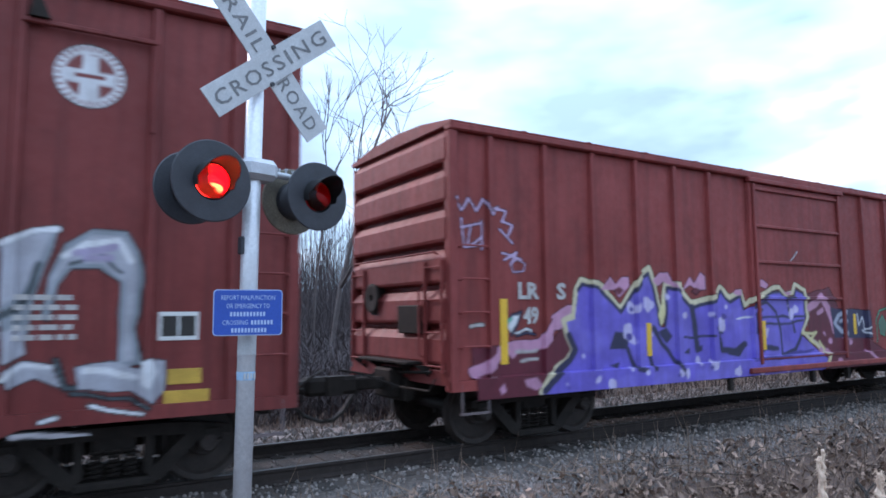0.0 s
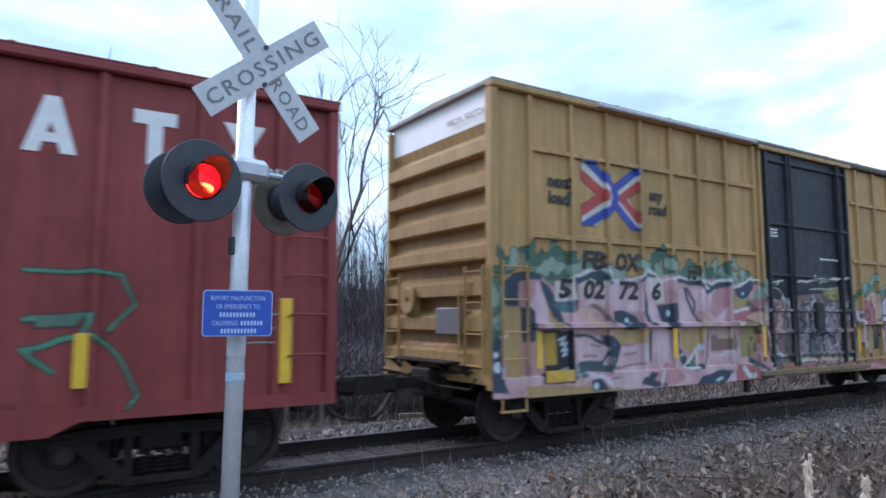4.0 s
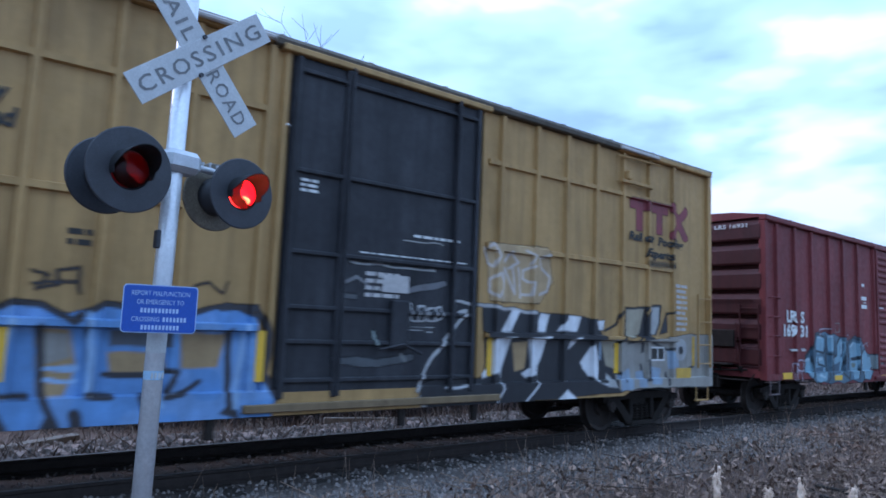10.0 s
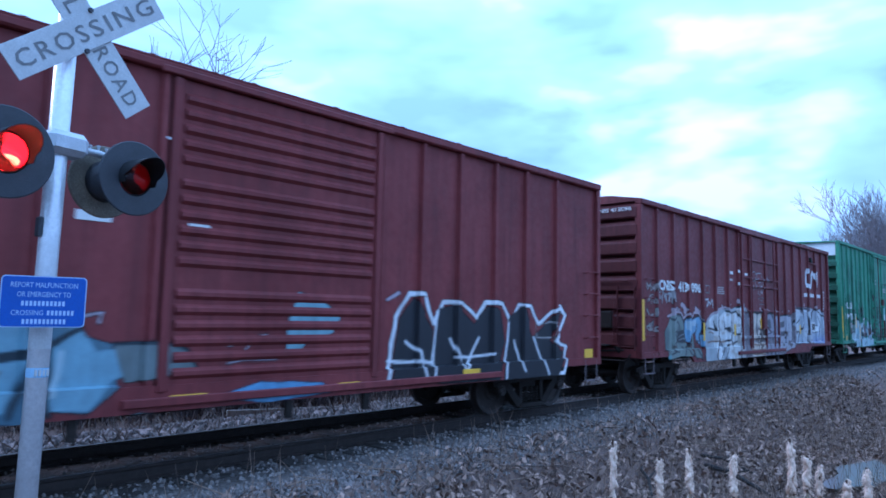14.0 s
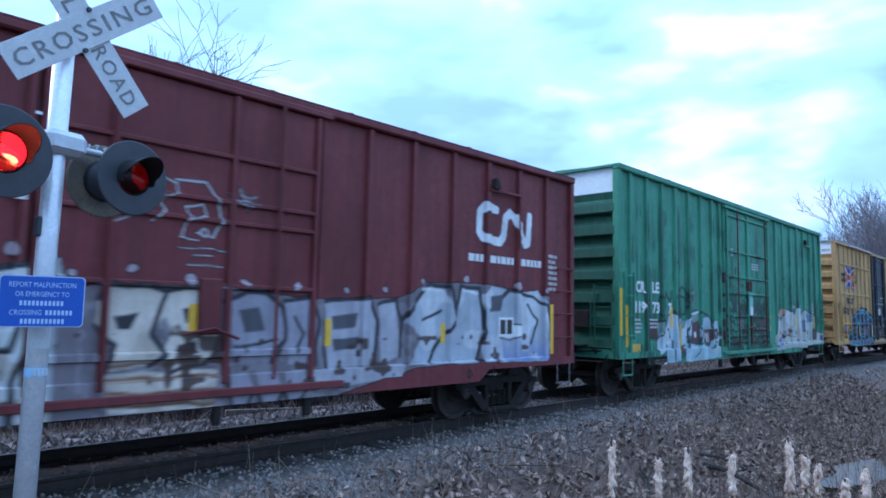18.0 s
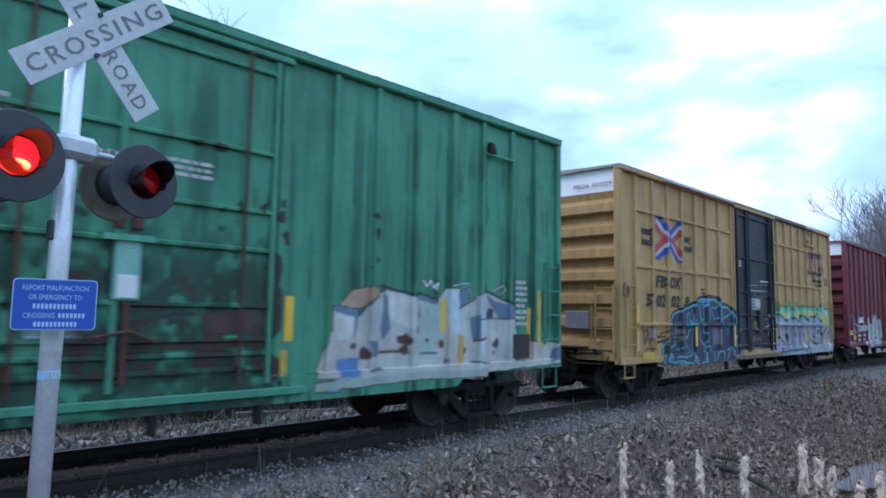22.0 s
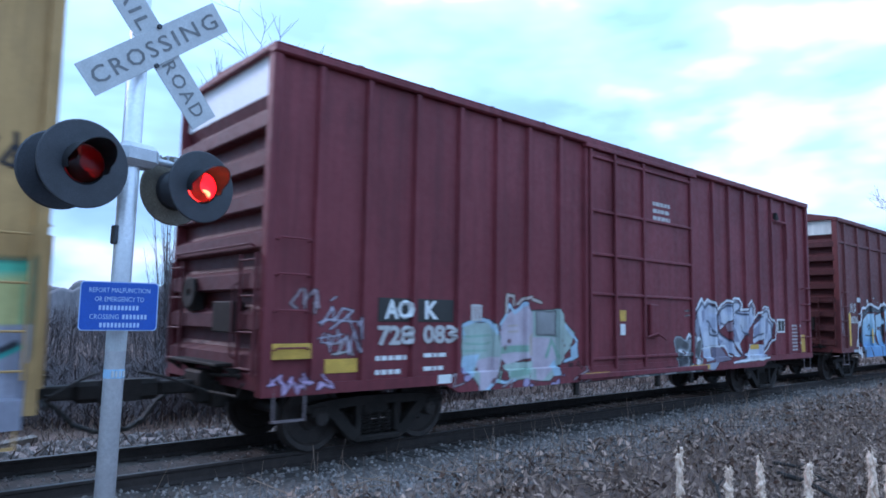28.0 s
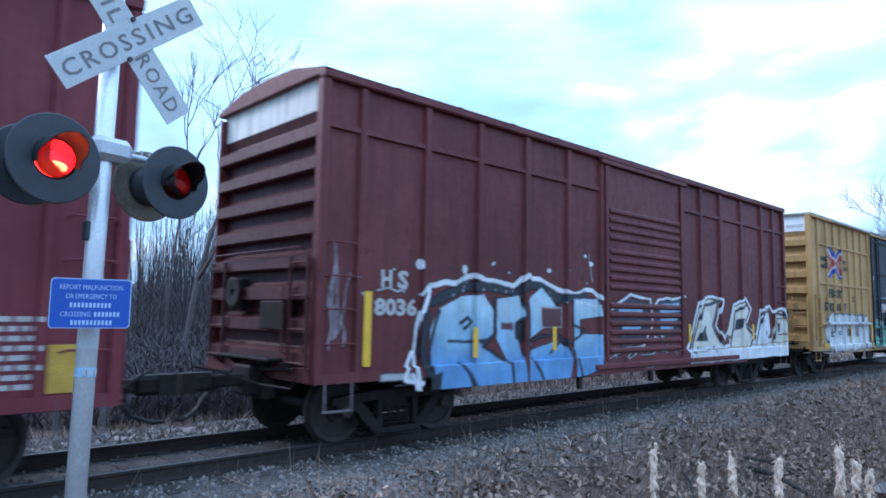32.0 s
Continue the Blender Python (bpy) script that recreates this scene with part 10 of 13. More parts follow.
    cv.line([(4.19, 0.69), (4.13, 0.93), (4.29, 1.08), (4.63, 0.99), (4.63, 0.67), (4.41, 0.68)], 0.018, CYAN)
    cv.line([(4.74, 0.74), (4.86, 0.9), (5.22, 0.96), (5.29, 0.62), (4.8, 0.65)], 0.018, CYAN)
    cv.line([(5.41, 0.7), (5.6, 0.95), (5.86, 1.02), (5.93, 0.58), (5.47, 0.61)], 0.018, CYAN)
    cv.line([(5.87, 0.59), (5.93, 0.93), (6.29, 1.1)], 0.016, CYAN)
    cv.line([(2.14, 0.83), (2.33, 0.95), (2.35, 0.83)], 0.022, CYAN)
    cv.line([(3.47, 0.76), (3.56, 0.85), (3.69, 0.74)], 0.022, CYAN)
    cv.line([(4.14, 0.7), (4.18, 0.82), (4.22, 0.69)], 0.022, CYAN)
    cv.line([(4.97, 0.66), (5.21, 0.7)], 0.022, CYAN)
    cv.line([(6.26, 0.58), (6.35, 0.75), (6.49, 0.56)], 0.022, CYAN)
    cv.line([(4.04, 2.15), (4.38, 2.21), (4.27, 2.08), (4.1, 2.12)], 0.012, SKYB)
    cv.line([(2.66, 0.7), (3.19, 0.67), (3.57, 0.59)], 0.016, CYAN)
    cv.line([(2.81, 1.44), (3, 1.15)], 0.03, (0.03,0.07,0.10))
    cv.shape([(4.67, 1.53), (5.3, 1.54), (5.3, 1.11), (4.7, 1.12)], (0.20,0.20,0.24))
    cv.shape([(2.68, 1.51), (2.98, 1.51), (2.99, 1.42), (2.68, 1.42)], (0.26,0.18,0.10))
    cv.shape([(2.68, 1.35), (2.99, 1.35), (2.99, 1.25), (2.69, 1.25)], (0.26,0.18,0.10))
    cv.line([(1.05, 1.57), (1.16, 1.2), (1.25, 1.51), (1.33, 1.13), (1.42, 1.44), (1.5, 1.12), (1.64, 1.18)], 0.018, redtag)
    cv.line([(1.09, 1.26), (1.5, 1.31)], 0.018, redtag)
    cv.line([(1.16, 1.08), (1.64, 1.08)], 0.014, redtag)
    cv.line([(1.12, 1.46), (1.41, 1.48)], 0.014, redtag)
    cv.shape([(1.27, 1.55), (1.62, 1.59), (1.7, 1.39), (1.42, 1.3)], (0.40,0.30,0.28))
    cv.line([(1.84, 1.42), (2.24, 1.46)], 0.014, (0.09,0.06,0.03))
    cv.line([(1.85, 1.26), (2.25, 1.3)], 0.014, (0.09,0.06,0.03))
    cv.line([(7.37, 2.46), (8.66, 2.45)], 0.016, wht)
    cv.line([(7.08, 2.72), (8.74, 2.78)], 0.012, wht)
    cv.shape([(7.74, 2.03), (7.95, 2.04), (7.94, 1.84), (7.74, 1.84)], wht)
    cv.disc(7.86, 2.14, 0.09, wht)
    cv.disc(7.86, 2.14, 0.035, coal)
    cv.line([(8.28, 1.75), (8.62, 1.93), (8.53, 1.57), (8.84, 1.72), (8.77, 1.89)], 0.02, wht)
    cv.line([(8.31, 1.55), (8.8, 1.61)], 0.02, wht)
    cv.line([(8.53, 1.36), (8.68, 1.44), (8.6, 1.28)], 0.016, wht)
    cv.line([(7.32, 1.16), (7.48, 1.27), (7.62, 1.16), (7.75, 1.25), (7.89, 1.17)], 0.016, wht)
    cv.line([(7.24, 0.99), (7.92, 0.97)], 0.012, wht)
    cv.line([(7.76, 2.31), (7.9, 2.38)], 0.014, wht)
    cv.line([(8.04, 2.39), (8.14, 2.27)], 0.014, wht)
    cv.shape([(7.35, 1.71), (7.82, 1.76), (7.92, 1.47), (7.42, 1.42)], (0.24,0.13,0.03))
    cv.line([(7.08, 2.15), (7.49, 2.21), (7.52, 2.06)], 0.03, (0.12,0.13,0.13))
    cv.line([(9.12, 2.35), (9.16, 2.11)], 0.012, wht)
    cv.line([(9.12, 2), (9.17, 1.78)], 0.012, wht)


def art_eight(cv):
    cv.tag(0.35, 0.8, 1.75, 2.05, (0.45, 0.35, 0.38), 3)
    cv.tag(0.1, 0.9, 0.82, 1.05, LILAC, 5)
    mintp, pinkw, mint2, sky, crm, coal, tagm = (0.40, 0.49, 0.44), (0.56, 0.47, 0.53), (0.26, 0.42, 0.33), (0.44, 0.60, 0.72), (0.50, 0.41, 0.36), (0.03, 0.03, 0.03), (0.38, 0.30, 0.32)
    cv.shape([(3.03, 1.31), (3.06, 1.52), (3.21, 1.68), (3.44, 1.65), (3.77, 1.65), (3.82, 1.43), (3.91, 1.15), (3.72, 0.75), (3.48, 0.66), (3.28, 0.84), (3.08, 1.12)], mintp)
    cv.shape([(3.86, 1.43), (3.94, 1.72), (4.11, 1.83), (4.46, 1.95), (4.56, 1.8), (4.58, 1.13), (4.05, 1.01), (3.87, 1.15)], pinkw)
    cv.shape([(4.56, 1.84), (5.26, 1.89), (5.47, 1.66), (5.7, 1.5), (5.59, 1.25), (5.38, 1.1), (4.98, 0.74), (4.59, 0.76)], mintp)
    cv.shape([(3.39, 1.1), (3.7, 1.16), (3.87, 1.15), (3.72, 0.75), (3.4, 0.67)], pinkw)
    cv.shape([(4.57, 1.43), (5.16, 1.42), (5.27, 1.11), (4.78, 0.75), (4.5, 0.77)], pinkw)
    cv.shape([(3.95, 1.03), (4.57, 1.07), (4.58, 0.78), (4.04, 0.8)], mintp)
    cv.shape([(3.91, 1.3), (4.48, 1.32), (4.49, 1.21), (3.91, 1.19)], mint2)
    cv.shape([(4.05, 0.94), (4.49, 0.96), (4.5, 0.85), (4.05, 0.84)], mint2)
    cv.shape([(4.7, 1.84), (5.21, 1.85), (5.21, 1.46), (4.72, 1.47)], (0.30,0.30,0.30))
    cv.line([(4.7, 1.84), (5.21, 1.85), (5.21, 1.46), (4.72, 1.47), (4.7, 1.84)], 0.012, coal)
    cv.line([(4.02, 1.8), (4.1, 1.94), (4.2, 1.8), (4.46, 1.95)], 0.03, sky)
    cv.line([(3.86, 1.58), (4.02, 1.8)], 0.03, sky)
    cv.line([(3.14, 1.44), (3.06, 1.58), (3.36, 1.68), (3.68, 1.67), (3.78, 1.52)], 0.03, sky)
    cv.line([(4.02, 1.83), (4.05, 2.08), (4.19, 2.09), (4.19, 1.94)], 0.03, crm)
    cv.line([(4.28, 1.95), (4.55, 2.07), (4.85, 1.96)], 0.03, crm)
    cv.shape([(3.11, 1.18), (3.46, 1.2), (3.39, 1.04), (3.24, 0.85), (3.08, 1.05)], sky)
    cv.shape([(5.01, 0.96), (5.17, 1.08), (5.28, 0.8), (5.08, 0.81)], sky)
    cv.shape([(5.58, 1.25), (5.75, 1.34), (5.81, 1.09), (5.6, 1.02)], sky)
    cv.line([(3.56, 0.69), (3.72, 0.78), (4.14, 0.8)], 0.03, sky)
    cv.line([(5.38, 1.02), (5.7, 1.09), (5.75, 1.34), (5.46, 1.63)], 0.03, sky)
    cv.line([(3.14, 1.44), (3.69, 1.48)], 0.014, mint2)
    cv.line([(3.15, 1.35), (3.7, 1.37)], 0.014, mint2)
    cv.line([(3.15, 1.25), (3.62, 1.26)], 0.014, mint2)
    cv.line([(3.85, 1.45), (3.91, 1.1), (3.79, 0.76)], 0.02, mint2)
    cv.line([(4.57, 1.83), (4.62, 0.78)], 0.02, mint2)
    cv.line([(4.06, 1.59), (4.26, 1.6)], 0.016, crm)
    cv.line([(4.06, 1.5), (4.27, 1.51)], 0.016, crm)
    cv.shape([(4.47, 1.44), (4.56, 1.51), (4.57, 1.15), (4.5, 1.15)], crm)
    cv.line([(4.96, 1.13), (5.1, 1.4), (5.26, 1.12)], 0.03, mint2)
    cv.dabs([(5.17, 0.73), (5.32, 0.81), (5.07, 0.67), (4.59, 0.69), (4.4, 0.75), (3.16, 0.86), (3.12, 0.98)], 0.06, (0.42,0.34,0.52))
    cv.line([(5.59, 0.72), (5.92, 0.86), (5.76, 0.63), (6.04, 0.69), (5.92, 0.94)], 0.018, tagm)
    cv.line([(3.88, 0.72), (4.09, 0.81), (4.05, 0.67)], 0.018, tagm)
    cv.line([(2.8, 0.89), (2.94, 0.94), (2.91, 0.75), (3.09, 0.8)], 0.016, tagm)
    cv.line([(0.89, 1.37), (1.09, 1.4), (1.05, 1.26), (1.16, 1.48), (1.26, 1.25)], 0.018, tagm)
    cv.line([(0.97, 1.26), (1.17, 1.29)], 0.016, PALE_RGB)
    cv.rust(3.0, 6.0, 0.7, 1.6, 0.22, (0.13, 0.03, 0.035))
    white_piece(cv)
    cv.block(7.0, 9.9, 0.62, 0.80, (0.22, 0.27, 0.28), 0.06, 0.8)
    cv.piece(8.9, 9.9, 0.74, 1.45, 2, [INK, (0.12, 0.12, 0.12)], (0.40, 0.42, 0.44), None, SNOW, 0.10, 0.02)
    cv.tag(7.2, 9.6, 0.66, 0.78, SNOW, 6, 0.014)


def art_nine(cv):
    cv.tag(0.2, 0.5, 1.1, 2.7, (0.35, 0.26, 0.28), 3)
    cv.block(1.0, 1.6, 0.85, 0.95, SNOW, 0.03, 0.8)
    pale_piece(cv)
    cv.tag(6.3, 9.2, 0.9, 1.2, (0.4, 0.42, 0.42), 5, 0.016)


def art_ten(cv):
    pool_marks(cv, (0.30, 0.05, 0.05))
    cv.piece(1.2, 5.9, 0.75, 1.95, 5, [SNOW, (0.60, 0.62, 0.62)], (0.20, 0.20, 0.21), None, SNOW, 0.2, 0.03, None, 0.6, 0.1, 0.5)
    cv.piece(6.2, 9.2, 0.75, 1.85, 4, [MINT, (0.1, 0.2, 0.2)], INK, None, SNOW, 0.16, 0.04)


def art_zero(cv):
    silver, coal, lilac2 = (0.47, 0.48, 0.54), (0.06, 0.08, 0.09), (0.42, 0.36, 0.52)
    cv.shape([(12.47, 2.44), (12.72, 2.56), (12.92, 2.58), (12.87, 2.33), (12.76, 1.97), (12.72, 1.57), (12.53, 1.33)], (0.30,0.34,0.38))
    cv.shape([(12.48, 2.36), (12.68, 2.48), (12.87, 2.53), (12.8, 2.32), (12.66, 1.97), (12.5, 1.84)], silver)
    cv.shape([(12.51, 1.62), (12.68, 1.67), (12.71, 1.42), (12.53, 1.33)], silver)
    cv.line([(12.47, 2.4), (12.7, 2.52), (12.91, 2.57)], 0.03, SNOW)
    cv.line([(12.5, 1.77), (12.67, 1.87), (12.78, 2.22)], 0.03, coal)
    cv.shape([(12.81, 1.74), (12.85, 2.12), (12.96, 2.44), (13.2, 2.59), (13.49, 2.58), (13.62, 2.39), (13.66, 2.09), (13.6, 1.65), (13.68, 1.3), (13.45, 1.29), (13.44, 2.08), (13.27, 2.21), (13.03, 2.2), (12.94, 2.04), (12.88, 1.71)], (0.30,0.34,0.38))
    cv.shape([(12.85, 1.84), (12.88, 2.12), (13, 2.39), (13.2, 2.53), (13.46, 2.52), (13.57, 2.36), (13.61, 2.09), (13.54, 1.65), (13.61, 1.35), (13.49, 1.33), (13.49, 2.08), (13.29, 2.26), (13, 2.25), (12.9, 2.07)], silver)
    cv.line([(12.96, 2.33), (13.14, 2.45), (13.4, 2.47), (13.54, 2.3)], 0.03, SNOW)
    cv.line([(13.01, 2.25), (13.29, 2.34), (13.46, 2.19)], 0.018, coal)
    cv.line([(13.05, 2.36), (13.38, 2.41)], 0.035, lilac2)
    cv.line([(13.14, 2.31), (13.36, 2.32)], 0.03, lilac2)
    cv.shape([(13.09, 1.29), (13.41, 1.35), (13.64, 1.26), (13.81, 1.34), (13.89, 1.32), (13.88, 1.03), (13.77, 0.92), (13.57, 1.05), (13.14, 1.08)], silver)
    cv.line([(13.08, 1.04), (13.57, 0.99), (13.73, 0.89)], 0.02, coal)
    cv.line([(13.18, 1.24), (13.39, 1.26), (13.62, 1.17)], 0.03, SNOW)
    cv.shape([(12.53, 1.28), (12.69, 1.37), (12.91, 1.33), (13.01, 1.1), (12.78, 1.2), (12.58, 1.13)], silver)
    cv.line([(12.53, 1.22), (12.68, 1.32), (12.91, 1.3)], 0.022, SNOW)
    cv.line([(12.95, 1.36), (13.03, 1.1), (13.12, 1.09)], 0.03, coal)
    cv.line([(13.24, 0.93), (13.68, 0.85)], 0.02, SNOW)
    cv.line([(12.84, 0.82), (12.97, 0.84)], 0.022, SNOW)
    cv.line([(12.64, 0.71), (13.21, 0.69)], 0.03, (0.45,0.42,0.44))
    cv.shape([(13.66, 1.33), (13.76, 1.36), (13.82, 1.21), (13.73, 1.05), (13.66, 1.11)], SNOW)
    # round mark of the railroad, as plain rings and a cross
    mx, mz = 13.12, 4.05
    cv.disc(mx, mz, 0.31, SNOW)
    for k in range(30):
        q = 2 * math.pi * k / 30
        cv.straight([(mx + 0.258 * math.cos(q), mz + 0.258 * math.sin(q)), (mx + 0.288 * math.cos(q), mz + 0.288 * math.sin(q))], 0.011, OX1, (12, 14, 3, 5))
    cv.disc(mx, mz, 0.222, OX1)
    cv.block(mx - 0.225, mx + 0.225, mz - 0.062, mz + 0.062, SNOW, 0.015)
    cv.block(mx - 0.085, mx + 0.085, mz - 0.225, mz + 0.225, SNOW, 0.015)
    cv.straight([(mx - 0.12, mz), (mx + 0.12, mz)], 0.016, OX1, (12, 14, 3, 5))


def worm_mark(cv):
    """The railroad's mark as one plain bent white band."""
    cv.straight([(12.80, 3.50), (12.50, 3.53), (12.38, 3.42), (12.36, 3.10), (12.46, 3.00), (12.90, 2.96), (13.00, 3.06), (13.06, 3.40), (13.18, 3.49), (13.30, 3.42), (13.62, 2.98), (13.70, 3.02), (13.74, 3.50)], 0.078, SNOW, (12.2, 13.9, 2.8, 3.7))


def art_five_all(cv):
    art_five(cv)
    worm_mark(cv)


POOL_POSTS = [0.69, 1.47, 2.20, 2.93, 3.65, 4.35, 5.10, 5.92, 9.55, 10.29, 10.98, 11.71, 12.43, 13.18, 13.94]
POOL_BELTS = [(4.10, 0.69, 5.95), (2.88, 0.69, 5.95), (4.12, 9.3, 14.0), (2.90, 9.3, 14.0)]
POOL_RAILS = [(1.63, 0.69, 5.95), (1.63, 9.3, 14.0)]


def pool_eave(car, sp, mats):
    part("roof_rail", MB().tube([(1.94, -HALF - 0.07, sp["eave"] - 0.05), (5.9, -HALF - 0.07, sp["eave"] - 0.05)], 0.035, 8), PALE, car, "weathered pale roof rail")
    part("roof_rail", MB().box(12.25, 13.35, -HALF - 0.09, -HALF - 0.03, sp["eave"] - 0.09, sp["eave"] - 0.03, 0.012), PALE, car)
    part("jacking_bracket", MB().box(12.3, 13.2, -HALF - 0.05, -HALF + 0.01, 4.30, 4.36, 0.01).box(12.42, 12.52, -HALF - 0.09, -HALF + 0.01, 4.36, 4.52, 0.02), mats["body"], car)
    part("retainer_pipe", MB().tube([(12.15, -HALF - 0.03, 4.28), (12.15, -HALF - 0.03, 4.75), (13.4, -HALF - 0.03, 4.78)], 0.015), mats["body"], car)


def pool_car(X, number, seed, art, label, tint=1.0, boxes=True):
    tan = car_paint("tan_car_paint", dull(TAN, tint), seed, 0.25, 0.15)
    black = car_paint("black_door_paint", BLK, seed + 0.5, 0.4, 0.6)
    white = plain_mat("white_end_paint", (0.84, 0.84, 0.82), 0.5, 0.0, 0.07, 2.0)
    # the top chord is dark brown from the doors to 12.28 m
    mats = {"body": tan, "door": black, "rod": black, "header": white, "chord": tan, "end": car_paint("tan_end_paint", dull(TAN, 0.95 * tint), seed + 0.2, 0.3, 0.1), "track": car_paint("grimy_door_track", (0.20, 0.135, 0.07), seed, 0.7), "soot": car_paint("dark_chord", (0.075, 0.055, 0.035), seed, 0.6), "roof": car_paint("galvanised_roof", (0.30, 0.28, 0.24), seed, 0.6)}
    words = [("next", 1.02, 3.60, 0.25, 0.42, BLACK), ("load", 1.03, 3.36, 0.25, 0.40, BLACK), ("any", 3.15, 3.60, 0.25, 0.33, BLACK), ("road", 3.13, 3.37, 0.25, 0.43, BLACK),
             ("FB", 1.66, 2.46, 0.36, 0.48, BLACK), ("OX", 2.36, 2.46, 0.36, 0.52, BLACK),
             (number[0], 1.20, 2.03, 0.36, 0.22, BLACK), (number[1:3], 1.69, 2.03, 0.36, 0.42, BLACK), (number[3:5], 2.41, 2.03, 0.36, 0.42, BLACK), (number[5], 3.14, 2.03, 0.36, 0.22, BLACK),
             ("Rail", 12.62, 3.35, 0.21, 0.40, BLACK), ("car", 13.07, 3.35, 0.21, 0.30, BLACK), ("Pooling", 13.48, 3.33, 0.21, 0.82, BLACK), ("Experts", 13.09, 3.09, 0.21, 0.85, BLACK)]
    sp = dict(X=X, L=15.2, eave=4.95, peak=5.01, low=0.80, deep=0.68, door=(6.13, 9.16, 0.86, 4.80), posts=POOL_POSTS, belts=POOL_BELTS, rails=POOL_RAILS, seed=int(seed * 10), post_w=0.045,
              end_ribs=7, beams=True, header=0.46, slant=0.15, stiles=True, rungs_l=[1.20, 1.55, 1.98, 2.42], rungs_r=[1.20, 1.55, 1.98, 2.42], chords=((0, 5.9, "chord"), (5.9, 12.28, "soot"), (12.28, 15.2, "chord")), words=words, art=art, art_top=4.3, mark="FBOX " + number, mark_mat=BLACK, label=label, door_label="matt black steel plug door", truck_x=1.62,
              door_bars=(0.05, 0.16, 0.26, 0.42, 0.66, 0.96), door_posts=(0.04, 0.26, 0.84, 0.96), door_rods=(0.27, 0.83),
              plates=[(0.80, 0.90, 1.05, 1.55 if art is art_two else 2.05, YELLOW), (0.90, 1.42, 0.86, 1.02, AMBER), (3.55, 3.66, 1.10, 1.58, YELLOW), (5.95, 6.05, 1.05, 1.6, YELLOW), (9.38, 9.48, 1.05, 1.6, YELLOW), (12.25, 12.37, 1.05, 1.55, YELLOW), (14.60, 14.69, 1.15, 1.70, AMBER),
                      (1.66, 2.16, 1.15, 1.46, mats["body"]), (2.36, 2.90, 1.22, 1.45, mats["body"]), (7.55, 7.95, 2.12, 2.34, PALE), (13.27, 13.70, 1.25, 1.50, WHITE), (13.30, 13.47, 1.28, 1.47, BLACK), (13.50, 13.67, 1.28, 1.47, BLACK), (13.98, 14.46, 0.90, 1.12, AMBER)],
              stencils=[(13.99, 14.43, 1.80, 2.70, 9, PALE), (8.0, 8.8, 2.86, 2.92, 1, WHITE), (6.36, 6.58, 3.22, 3.40, 3, WHITE), (7.2, 8.9, 2.58, 2.61, 1, WHITE), (7.3, 7.8, 2.05, 2.4, 4, PALE), (4.05, 4.26, 2.36, 2.56, 2, BLACK), (1.70, 2.10, 1.20, 1.42, 2, BLACK), (2.42, 2.85, 1.26, 1.42, 2, BLACK)], extras=[pool_eave])
    if art is art_two:
        sp["plates"] = [p for p in sp["plates"] if p[:2] != (7.55, 7.95)]
        sp["stencils"] = [p for p in sp["stencils"] if p[:2] not in ((7.3, 7.8), (1.70, 2.10), (2.42, 2.85), (7.2, 8.9))]
    if not boxes:
        sp["plates"] = [p for p in sp["plates"] if p[4] is not tan]
    return boxcar(sp, mats)


